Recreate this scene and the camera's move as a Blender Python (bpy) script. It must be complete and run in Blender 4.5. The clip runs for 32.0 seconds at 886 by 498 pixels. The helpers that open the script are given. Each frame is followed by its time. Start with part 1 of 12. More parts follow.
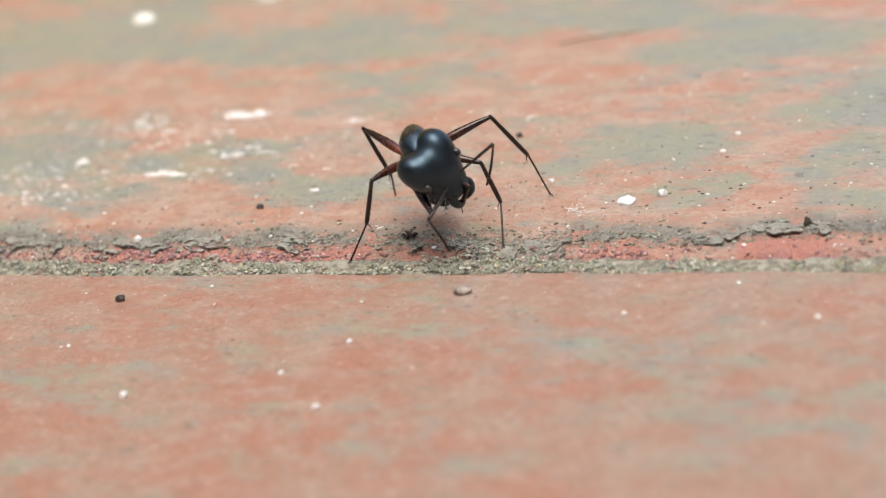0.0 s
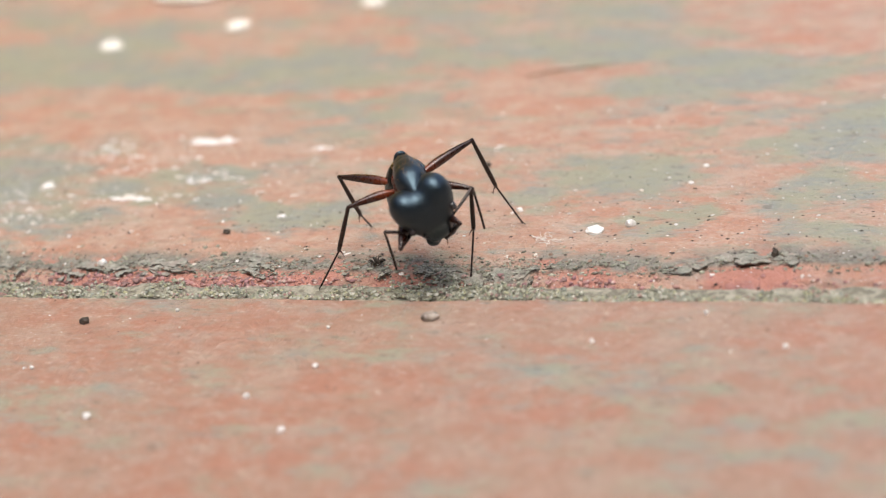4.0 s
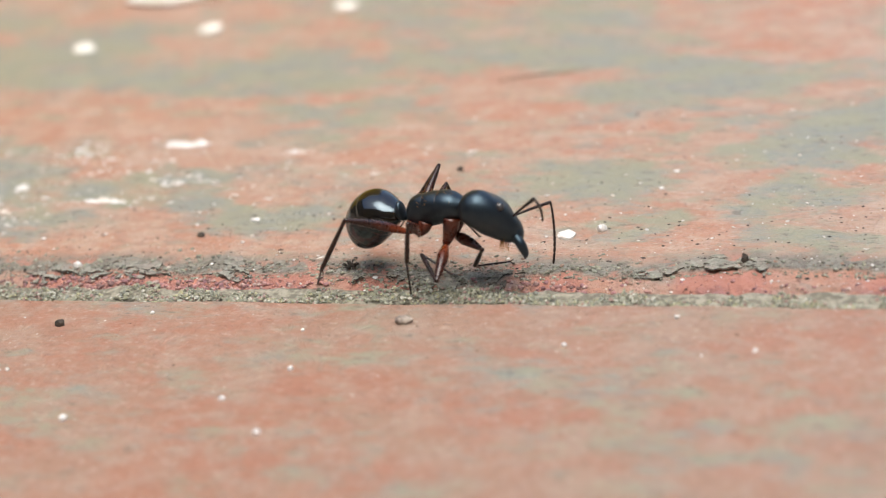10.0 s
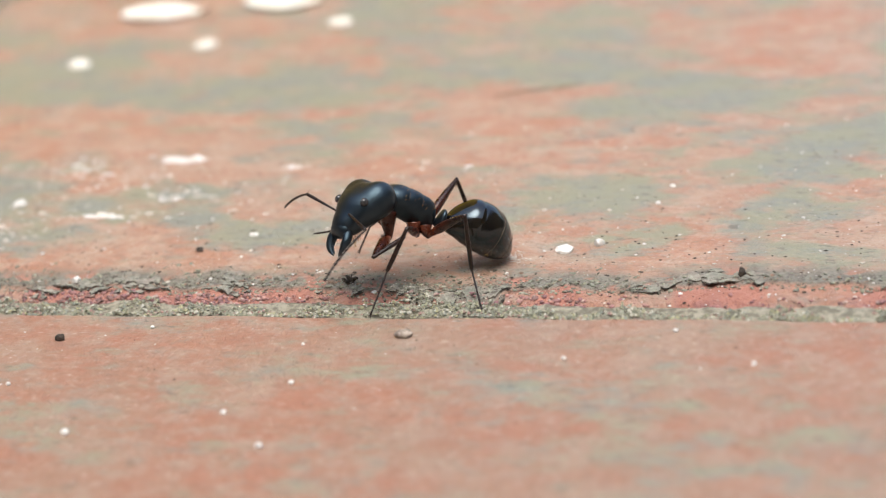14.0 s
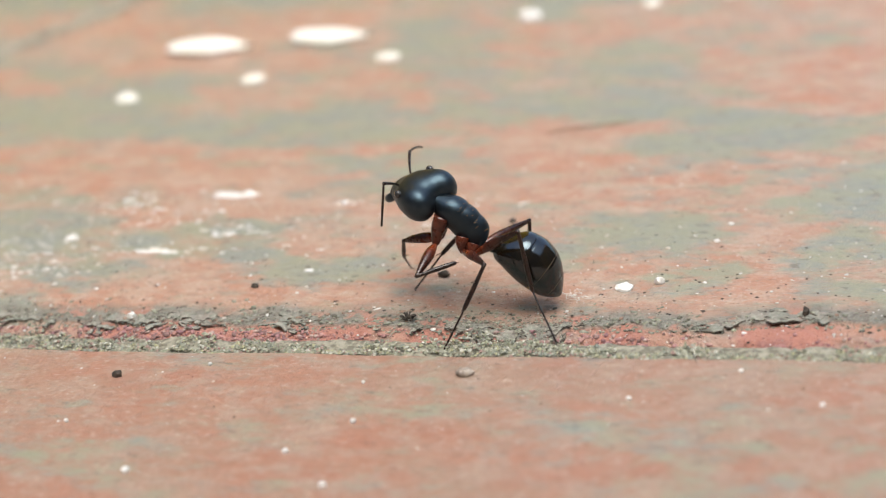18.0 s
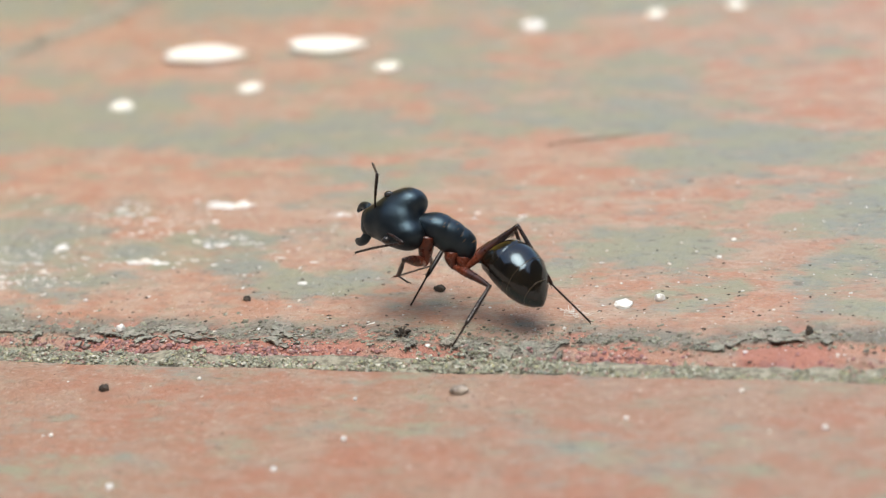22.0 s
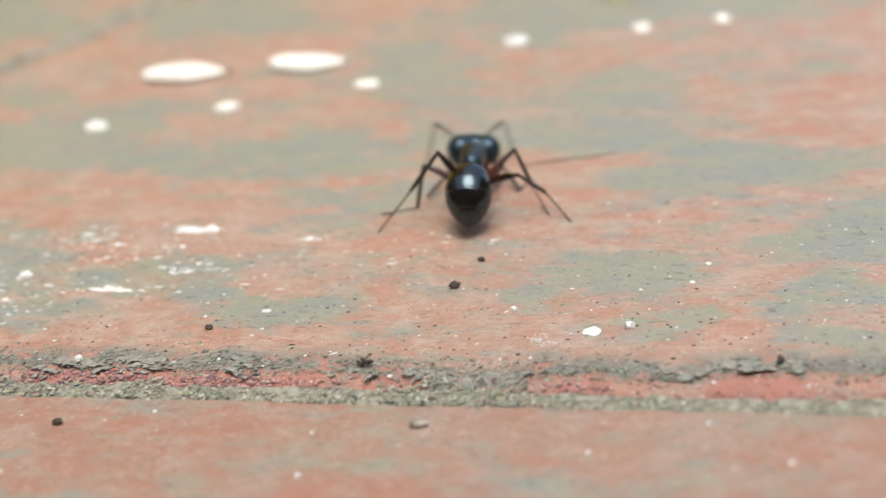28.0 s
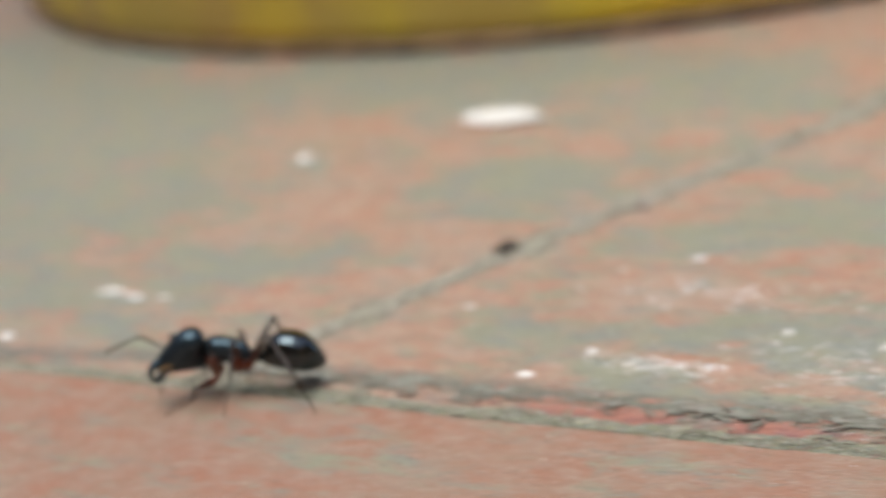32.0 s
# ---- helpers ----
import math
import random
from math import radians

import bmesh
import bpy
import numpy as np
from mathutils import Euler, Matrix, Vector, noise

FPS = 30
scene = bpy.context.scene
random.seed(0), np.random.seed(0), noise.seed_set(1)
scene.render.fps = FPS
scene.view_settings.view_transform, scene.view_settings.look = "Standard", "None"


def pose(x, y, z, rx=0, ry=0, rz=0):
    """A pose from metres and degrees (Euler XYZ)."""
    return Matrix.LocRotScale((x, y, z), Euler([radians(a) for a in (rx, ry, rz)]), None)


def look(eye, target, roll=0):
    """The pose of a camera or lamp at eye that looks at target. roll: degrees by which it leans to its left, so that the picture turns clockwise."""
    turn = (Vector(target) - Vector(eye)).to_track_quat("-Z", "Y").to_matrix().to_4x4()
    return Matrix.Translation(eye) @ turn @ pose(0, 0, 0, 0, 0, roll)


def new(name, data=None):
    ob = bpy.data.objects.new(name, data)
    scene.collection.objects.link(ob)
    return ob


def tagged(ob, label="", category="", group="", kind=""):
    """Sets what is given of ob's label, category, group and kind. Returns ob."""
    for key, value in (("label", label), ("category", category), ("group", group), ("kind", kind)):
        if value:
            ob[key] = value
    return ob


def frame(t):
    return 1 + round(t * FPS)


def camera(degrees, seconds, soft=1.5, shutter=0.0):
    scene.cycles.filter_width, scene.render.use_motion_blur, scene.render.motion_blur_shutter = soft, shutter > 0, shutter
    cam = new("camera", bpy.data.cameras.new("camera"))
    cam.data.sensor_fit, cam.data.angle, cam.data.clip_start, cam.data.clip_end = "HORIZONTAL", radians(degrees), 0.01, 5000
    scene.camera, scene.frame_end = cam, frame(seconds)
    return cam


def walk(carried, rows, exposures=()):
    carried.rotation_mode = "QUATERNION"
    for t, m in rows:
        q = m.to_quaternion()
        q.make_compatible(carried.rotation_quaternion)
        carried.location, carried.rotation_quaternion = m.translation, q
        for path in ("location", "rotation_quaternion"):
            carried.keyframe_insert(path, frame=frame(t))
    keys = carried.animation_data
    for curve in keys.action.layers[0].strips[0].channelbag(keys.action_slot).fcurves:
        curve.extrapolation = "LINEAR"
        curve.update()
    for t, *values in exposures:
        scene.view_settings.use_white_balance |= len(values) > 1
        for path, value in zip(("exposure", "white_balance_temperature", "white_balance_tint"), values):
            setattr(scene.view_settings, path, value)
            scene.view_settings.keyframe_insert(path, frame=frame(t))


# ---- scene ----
MM = 0.001
cam = camera(26.74, 32.0, soft=1.1, shutter=0.5)
cam.data.dof.use_dof = True
cam.data.dof.focus_distance = 0.0955
cam.data.dof.aperture_fstop = 36.0

# seconds, eye, target, lean
PATH = [
    (0, (0.02503, -0.07795, 0.04232), (-0.00324, 0.00699, -0.00225), -8.88),
    (0.5, (0.02505, -0.07782, 0.04231), (-0.00303, 0.00747, -0.00170), -8.81),
    (1, (0.02521, -0.07778, 0.04247), (-0.00270, 0.00778, -0.00112), -8.80),
    (1.5, (0.02514, -0.07774, 0.04226), (-0.00241, 0.00819, -0.00084), -8.57),
    (2, (0.02502, -0.07787, 0.04200), (-0.00210, 0.00826, -0.00096), -8.34),
    (2.5, (0.02507, -0.07778, 0.04199), (-0.00190, 0.00844, -0.00089), -8.15),
    (4.5, (0.02450, -0.07830, 0.04127), (-0.00141, 0.00838, -0.00134), -7.15),
    (5, (0.02452, -0.07842, 0.04134), (-0.00104, 0.00839, -0.00120), -7.01),
    (5.5, (0.02438, -0.07872, 0.04147), (-0.00097, 0.00816, -0.00105), -6.88),
    (6, (0.02430, -0.07874, 0.04156), (-0.00090, 0.00817, -0.00101), -6.86),
    (6.5, (0.02423, -0.07875, 0.04159), (-0.00099, 0.00811, -0.00107), -6.87),
    (7, (0.02420, -0.07895, 0.04173), (-0.00076, 0.00796, -0.00096), -6.76),
    (7.5, (0.02408, -0.07902, 0.04175), (-0.00066, 0.00795, -0.00096), -6.70),
    (8, (0.02414, -0.07915, 0.04186), (-0.00045, 0.00784, -0.00090), -6.71),
    (8.5, (0.02397, -0.07926, 0.04174), (-0.00038, 0.00791, -0.00080), -6.62),
    (9, (0.02415, -0.07916, 0.04178), (-0.00033, 0.00791, -0.00088), -6.69),
    (9.5, (0.02419, -0.07899, 0.04184), (-0.00037, 0.00795, -0.00104), -6.70),
    (10, (0.02443, -0.07897, 0.04197), (-0.00001, 0.00801, -0.00088), -6.66),
    (10.5, (0.02460, -0.07895, 0.04191), (0.00019, 0.00813, -0.00078), -6.65),
    (11, (0.02494, -0.07897, 0.04194), (0.00034, 0.00801, -0.00082), -6.70),
    (11.5, (0.02484, -0.07896, 0.04191), (0.00050, 0.00822, -0.00061), -6.63),
    (12, (0.02491, -0.07899, 0.04192), (0.00048, 0.00823, -0.00047), -6.67),
    (12.5, (0.02482, -0.07897, 0.04204), (0.00057, 0.00826, -0.00044), -6.63),
    (13, (0.02471, -0.07912, 0.04209), (0.00071, 0.00805, -0.00062), -6.58),
    (13.5, (0.02429, -0.07935, 0.04211), (0.00062, 0.00806, -0.00031), -6.54),
    (14, (0.02379, -0.07960, 0.04217), (0.00020, 0.00796, 0.00001), -6.47),
    (14.5, (0.02347, -0.07955, 0.04206), (-0.00047, 0.00809, 0.00026), -6.45),
    (15, (0.02271, -0.07941, 0.04218), (-0.00120, 0.00826, 0.00045), -6.45),
    (15.5, (0.02193, -0.07951, 0.04228), (-0.00163, 0.00837, 0.00077), -6.28),
    (17.5, (0.02142, -0.07971, 0.04230), (-0.00312, 0.00828, 0.00161), -6.44),
    (18, (0.02147, -0.07933, 0.04229), (-0.00299, 0.00879, 0.00182), -6.35),
    (18.5, (0.02251, -0.07752, 0.04205), (-0.00305, 0.01024, 0.00150), -6.83),
    (19, (0.02237, -0.07637, 0.04191), (-0.00315, 0.01134, 0.00122), -6.84),
    (19.5, (0.02241, -0.07617, 0.04158), (-0.00316, 0.01162, 0.00110), -6.79),
    (20, (0.02194, -0.07666, 0.04150), (-0.00300, 0.01138, 0.00118), -6.41),
    (20.5, (0.02189, -0.07692, 0.04160), (-0.00294, 0.01135, 0.00170), -6.19),
    (21, (0.02166, -0.07710, 0.04154), (-0.00309, 0.01126, 0.00179), -6.09),
    (21.5, (0.02158, -0.07716, 0.04161), (-0.00326, 0.01108, 0.00164), -6.01),
    (22, (0.02146, -0.07733, 0.04157), (-0.00330, 0.01095, 0.00165), -5.90),
    (22.5, (0.02145, -0.07733, 0.04152), (-0.00346, 0.01095, 0.00169), -5.94),
    (23, (0.02136, -0.07735, 0.04164), (-0.00363, 0.01089, 0.00176), -6.02),
    (23.5, (0.02130, -0.07740, 0.04162), (-0.00371, 0.01084, 0.00178), -5.99),
    (24, (0.02137, -0.07744, 0.04177), (-0.00368, 0.01081, 0.00195), -6.00),
    (24.5, (0.02142, -0.07764, 0.04189), (-0.00372, 0.01060, 0.00211), -6.06),
    (25, (0.02130, -0.07756, 0.04172), (-0.00397, 0.01069, 0.00205), -6.06),
    (25.5, (0.02141, -0.07744, 0.04166), (-0.00420, 0.01073, 0.00204), -6.17),
    (27.5, (0.02198, -0.07659, 0.04166), (-0.00437, 0.01146, 0.00227), -6.46),
    (28, (0.02373, -0.07396, 0.04135), (-0.00223, 0.01412, 0.00175), -6.52),
    (28.5, (0.02371, -0.07152, 0.04103), (-0.00060, 0.01683, 0.00098), -6.11),
    (29, (0.02184, -0.07204, 0.04127), (-0.00171, 0.01656, 0.00132), -5.75),
    (29.5, (0.02000, -0.07274, 0.04176), (-0.00825, 0.01506, 0.00312), -6.41),
    (30, (0.01713, -0.07390, 0.04265), (-0.01303, 0.01347, 0.00449), -6.58),
    (30.5, (0.01453, -0.07555, 0.04342), (-0.01942, 0.01087, 0.00629), -6.90),
    (31, (0.01315, -0.07759, 0.04410), (-0.02463, 0.00760, 0.00784), -7.31),
    (31.5, (0.01045, -0.08179, 0.04578), (-0.03225, 0.00163, 0.01088), -7.86),
    (32, (0.00644, -0.08580, 0.04638), (-0.04444, -0.00627, 0.01342), -9.02),
]
walk(cam, [(t, look(eye, target, roll)) for t, eye, target, roll in PATH], exposures=[(0, 0.92, 6750, 10), (8.5, 0.94, 6750, 10), (11, 0.94, 6710, 8.5), (15.5, 0.94, 6690, 8), (18, 0.92, 6640, 6), (27.5, 0.87, 6530, 5.5), (29, 0.88, 6470, 5.5), (30.5, 0.8, 6400, 5), (31.5, 0.68, 6420, 5), (32, 0.66, 6450, 5.5)])

# ---- light: a bright, hazy sky, its low parts blocked by added walls ----
world = bpy.data.worlds.new("sky")
scene.world = world
world.use_nodes = True
sky = world.node_tree.nodes.new("ShaderNodeTexSky")
sky.sky_type = "NISHITA"
sky.sun_disc = False
sky.sun_elevation, sky.sun_rotation = radians(76), radians(153)
sky.dust_density, sky.air_density = 3.0, 1.0
background = world.node_tree.nodes["Background"]
world.node_tree.links.new(sky.outputs["Color"], background.inputs["Color"])
background.inputs["Strength"].default_value = 0.15
sun = new("sun", bpy.data.lights.new("sun", "SUN"))
sun.data.energy, sun.data.angle, sun.data.color = 1.5, radians(42), (1.0, 0.97, 0.93)
sun.matrix_world = look((0.10, -0.20, 0.9), (0, 0, 0))


# ---- materials ----
def material(name, rough=0.6, metal=0.0, spec=0.5, coat=0.0):
    m = bpy.data.materials.new(name)
    m.use_nodes = True
    b = m.node_tree.nodes["Principled BSDF"]
    b.inputs["Roughness"].default_value, b.inputs["Metallic"].default_value = rough, metal
    b.inputs["Specular IOR Level"].default_value, b.inputs["Coat Weight"].default_value = spec, coat
    return m, m.node_tree, b


def put(tree, socket, value):
    if isinstance(value, bpy.types.NodeSocket):
        tree.links.new(value, socket)
    else:
        socket.default_value = value


def noise_of(tree, size, detail=4.0, rough=0.6, stretch=(1, 1, 1), seed=0.0):
    """Noise with bumps of about that many metres, on the object's own coordinates."""
    c = tree.nodes.new("ShaderNodeTexCoord")
    k = tree.nodes.new("ShaderNodeMapping")
    k.inputs["Scale"].default_value = tuple(s / size for s in stretch)
    k.inputs["Location"].default_value = (seed, seed * 0.7, seed * 0.3)
    tree.links.new(c.outputs["Object"], k.inputs["Vector"])
    n = tree.nodes.new("ShaderNodeTexNoise")
    n.inputs["Scale"].default_value, n.inputs["Detail"].default_value, n.inputs["Roughness"].default_value = 1.0, detail, rough
    tree.links.new(k.outputs["Vector"], n.inputs["Vector"])
    return n.outputs["Fac"]


def ramp(tree, fac, low, high, a=0.0, b=1.0):
    r = tree.nodes.new("ShaderNodeMapRange")
    r.interpolation_type = "SMOOTHSTEP"
    put(tree, r.inputs["Value"], fac)
    for i, v in zip((1, 2, 3, 4), (low, high, a, b)):
        r.inputs[i].default_value = v
    return r.outputs["Result"]


def blend(tree, fac, a, b, kind="MIX"):
    x = tree.nodes.new("ShaderNodeMix")
    x.data_type, x.blend_type = "RGBA", kind
    put(tree, x.inputs[0], fac)
    for socket, v in ((x.inputs[6], a), (x.inputs[7], b)):
        put(tree, socket, v if isinstance(v, bpy.types.NodeSocket) else (*v, 1.0))
    return x.outputs[2]


def maths(tree, kind, a, b):
    x = tree.nodes.new("ShaderNodeMath")
    x.operation = kind
    put(tree, x.inputs[0], a), put(tree, x.inputs[1], b)
    return x.outputs[0]


def bump(tree, bsdf, height, metres, strength=1.0):
    x = tree.nodes.new("ShaderNodeBump")
    x.inputs["Strength"].default_value, x.inputs["Distance"].default_value = strength, metres
    put(tree, x.inputs["Height"], height)
    tree.links.new(x.outputs["Normal"], bsdf.inputs["Normal"])


def attribute(tree, name):
    x = tree.nodes.new("ShaderNodeAttribute")
    x.attribute_name = name
    return x.outputs["Fac"]


def clay(name, painted=True, red=None, tan=None, pale=None):
    """Weathered red clay, with grey-green lichen film where the lichen attribute says so, crust and bare pink breaks at the joint."""
    m, tree, b = material(name, 0.6, spec=0.75)
    base = blend(tree, ramp(tree, noise_of(tree, 0.006, 5, 0.6, (0.6, 1, 1)), 0.35, 0.68), red or CLAY_RED, tan or CLAY_TAN)
    base = blend(tree, ramp(tree, noise_of(tree, 0.0016, 6, 0.7, (0.7, 1, 1), 3.0), 0.42, 0.66, 0.0, 0.8), base, pale or CLAY_PALE)
    base = blend(tree, ramp(tree, noise_of(tree, 0.0005, 4, 0.7, (1, 1, 1), 7.0), 0.52, 0.72, 0.0, 0.45), base, CLAY_DARK)
    base = blend(tree, ramp(tree, noise_of(tree, 0.00026, 4, 0.7, (0.6, 1, 1), 21.0), 0.56, 0.66, 0.0, 0.40), base, CLAY_FLECK)
    base = blend(tree, ramp(tree, noise_of(tree, 0.00032, 4, 0.7, (0.5, 1, 1), 25.0), 0.57, 0.66, 0.0, 0.38), base, CLAY_DARK)
    grain = noise_of(tree, 0.00035, 5, 0.7, (1, 1, 1), 5.0)
    if painted:
        film = blend(tree, ramp(tree, noise_of(tree, 0.0022, 4, 0.6, (0.6, 1, 1), 9.0), 0.4, 0.62), LICHEN_GREEN, LICHEN_GREY)
        film = blend(tree, ramp(tree, grain, 0.42, 0.7, 0.0, 0.7), film, LICHEN_PALE)
        worn = maths(tree, "ADD", attribute(tree, "lichen"), ramp(tree, noise_of(tree, 0.0024, 6, 0.72, (0.5, 1, 1), 11.0), 0.3, 0.7, -0.5, 0.5))
        worn = maths(tree, "ADD", worn, ramp(tree, noise_of(tree, 0.0010, 5, 0.7, (0.4, 1, 1), 31.0), 0.3, 0.7, -0.30, 0.30))
        base = blend(tree, ramp(tree, worn, 0.0, 0.98, 0.0, 0.92), base, film)
        pit = ramp(tree, noise_of(tree, 0.00045, 5, 0.65, (0.45, 1, 1), 17.0), 0.58, 0.65, 0.0, 0.62)
        base = blend(tree, maths(tree, "MULTIPLY", pit, ramp(tree, worn, -0.1, 0.5, 0.25, 1.0)), base, CRUST_DARK)
        bare = blend(tree, ramp(tree, noise_of(tree, 0.0008, 5, 0.7, (0.6, 1, 1), 13.0), 0.42, 0.6), BREAK_PINK, BREAK_PURPLE)
        bare = blend(tree, attribute(tree, "purple"), BREAK_PINK, bare)
        base = blend(tree, attribute(tree, "bare"), base, bare)
        crust = blend(tree, ramp(tree, grain, 0.38, 0.62), CRUST_DARK, CRUST_GREY)
        base = blend(tree, attribute(tree, "crust"), base, crust)
    tree.links.new(base, b.inputs["Base Color"])
    tree.links.new(ramp(tree, grain, 0.3, 0.7, 0.40, 0.66), b.inputs["Roughness"])
    bump(tree, b, maths(tree, "ADD", grain, noise_of(tree, 0.0012, 5, 0.6, (0.7, 1, 1), 2.0)), 0.0003, 1.0)
    return m


CLAY_RED, CLAY_TAN, CLAY_PALE, CLAY_DARK, CLAY_FLECK = (0.475, 0.230, 0.145), (0.45, 0.295, 0.215), (0.52, 0.40, 0.32), (0.24, 0.14, 0.10), (0.62, 0.53, 0.45)
LICHEN_GREEN, LICHEN_GREY, LICHEN_PALE = (0.285, 0.305, 0.215), (0.235, 0.275, 0.25), (0.41, 0.405, 0.315)
BREAK_PINK, BREAK_PURPLE = (0.46, 0.20, 0.145), (0.33, 0.165, 0.165)
CRUST_DARK, CRUST_GREY = (0.15, 0.135, 0.11), (0.28, 0.275, 0.23)
CLAY = clay("weathered_clay")
CLAY_FAR = clay("plain_clay", False)
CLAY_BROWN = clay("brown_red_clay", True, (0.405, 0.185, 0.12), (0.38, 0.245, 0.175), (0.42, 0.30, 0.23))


def speckled(name, light, dark, size, rough=0.7, low=0.4, high=0.62):
    m, tree, b = material(name, rough, spec=0.35)
    n = noise_of(tree, size, 4, 0.65)
    tree.links.new(blend(tree, ramp(tree, n, low, high), dark, light), b.inputs["Base Color"])
    bump(tree, b, n, size * 0.3, 0.7)
    return m


def scattered(name, colours, rough=0.75):
    """One of a few colours for each loose piece of a joined mesh."""
    m, tree, b = material(name, rough, spec=0.3)
    g = tree.nodes.new("ShaderNodeNewGeometry")
    r = tree.nodes.new("ShaderNodeValToRGB")
    r.color_ramp.interpolation = "CONSTANT"
    while len(r.color_ramp.elements) < len(colours):
        r.color_ramp.elements.new(0.5)
    for i, (e, c) in enumerate(zip(r.color_ramp.elements, colours)):
        e.position, e.color = i / len(colours), (*c, 1)
    tree.links.new(g.outputs["Random Per Island"], r.inputs["Fac"])
    n = noise_of(tree, 0.0002, 3)
    tree.links.new(blend(tree, ramp(tree, n, 0.35, 0.7, 0.0, 0.5), r.outputs["Color"], tuple(0.5 * v for v in colours[0])), b.inputs["Base Color"])
    bump(tree, b, n, 0.00006)
    return m


MORTAR = speckled("old_mortar", (0.33, 0.31, 0.24), (0.15, 0.14, 0.105), 0.0005)
MOSS = scattered("dry_moss", [(0.34, 0.345, 0.27), (0.39, 0.39, 0.31), (0.28, 0.30, 0.22), (0.45, 0.44, 0.27), (0.42, 0.43, 0.34), (0.58, 0.57, 0.49), (0.15, 0.14, 0.10), (0.35, 0.35, 0.24), (0.38, 0.25, 0.22), (0.27, 0.29, 0.25)])
CRUMBS = scattered("clay_crumbs", [(0.42, 0.23, 0.22), (0.33, 0.18, 0.19), (0.50, 0.29, 0.26), (0.52, 0.40, 0.35), (0.24, 0.15, 0.14), (0.46, 0.24, 0.20)])
GRIT = scattered("white_grit", [(0.80, 0.78, 0.74), (0.72, 0.66, 0.58), (0.84, 0.83, 0.82)])
DIRT = scattered("dark_dirt", [(0.06, 0.045, 0.035), (0.10, 0.07, 0.05), (0.04, 0.035, 0.03)])
WHITE = speckled("lime_white", (0.86, 0.85, 0.83), (0.70, 0.68, 0.64), 0.0005)
PETAL = speckled("dry_petal", (0.90, 0.89, 0.83), (0.80, 0.77, 0.66), 0.0012)
CREAM = speckled("cream_grain", (0.72, 0.62, 0.48), (0.52, 0.44, 0.34), 0.0005)
BLACK_DIRT = speckled("black_crumb", (0.09, 0.07, 0.055), (0.03, 0.025, 0.02), 0.0004)
STONE = speckled("grey_pebble", (0.48, 0.42, 0.36), (0.22, 0.18, 0.15), 0.0005)
STALK = speckled("dry_stalk", (0.27, 0.22, 0.17), (0.12, 0.10, 0.075), 0.0006)
FIBRE = speckled("white_fibre", (0.8, 0.78, 0.74), (0.65, 0.62, 0.58), 0.0003)
SCREEN_GREY = speckled("dark_screen_grey", (0.13, 0.13, 0.12), (0.10, 0.10, 0.09), 0.2, 0.9)

YELLOW, _t, _b = material("stained_yellow_paint", 0.5, spec=0.4)
_c = blend(_t, ramp(_t, noise_of(_t, 0.03, 4, 0.6, (1, 1, 0.5)), 0.42, 0.62), (0.60, 0.43, 0.10), (0.80, 0.60, 0.06))
_c = blend(_t, ramp(_t, noise_of(_t, 0.009, 5, 0.65, (1, 1, 0.4), 4.0), 0.52, 0.66, 0.0, 0.5), _c, (0.46, 0.30, 0.12))
_t.links.new(_c, _b.inputs["Base Color"])
bump(_t, _b, noise_of(_t, 0.004, 4), 0.0004)
RIM_DIRT = speckled("brown_dirt", (0.30, 0.20, 0.11), (0.14, 0.09, 0.05), 0.004)


# ---- shape helpers ----
def link(name, mesh, mat, parent=None, smooth=True):
    mesh.materials.append(mat)
    if smooth:
        mesh.polygons.foreach_set("use_smooth", [True] * len(mesh.polygons))
    ob = new(name, mesh)
    ob.parent = parent
    return ob


def part(name, bm, mat, parent=None, label="", smooth=True):
    mesh = bpy.data.meshes.new(name)
    bm.to_mesh(mesh)
    bm.free()
    return tagged(link(name, mesh, mat, parent, smooth), label)


TABLES = {}


def value_noise(x, y, size, seed):
    """Smooth noise from 0 to 1 with lumps of that size."""
    if seed not in TABLES:
        TABLES[seed] = np.random.RandomState(seed).rand(128, 128)
    table = TABLES[seed]
    u, v = x / size, y / size
    i, j = np.floor(u).astype(int), np.floor(v).astype(int)
    fu, fv = u - i, v - j
    fu, fv = fu * fu * (3 - 2 * fu), fv * fv * (3 - 2 * fv)
    g = lambda a, b: table[a % 128, b % 128]
    return (g(i, j) * (1 - fu) + g(i + 1, j) * fu) * (1 - fv) + (g(i, j + 1) * (1 - fu) + g(i + 1, j + 1) * fu) * fv


def fractal(x, y, size, seed, octaves=4):
    total, weight, amp = 0.0, 0.0, 1.0
    for k in range(octaves):
        total, weight = total + amp * value_noise(x, y, size / 2 ** k, seed + k), weight + amp
        amp *= 0.55
    return total / weight


def step(a, b, v):
    w = np.clip((v - a) / (b - a), 0, 1)
    return w * w * (3 - 2 * w)


def spaced(*runs):
    """Grid lines: runs of (from, to, step)."""
    out = []
    for a, b, s in runs:
        out += list(np.arange(a, b, s))
    return np.array(out + [runs[-1][1]])


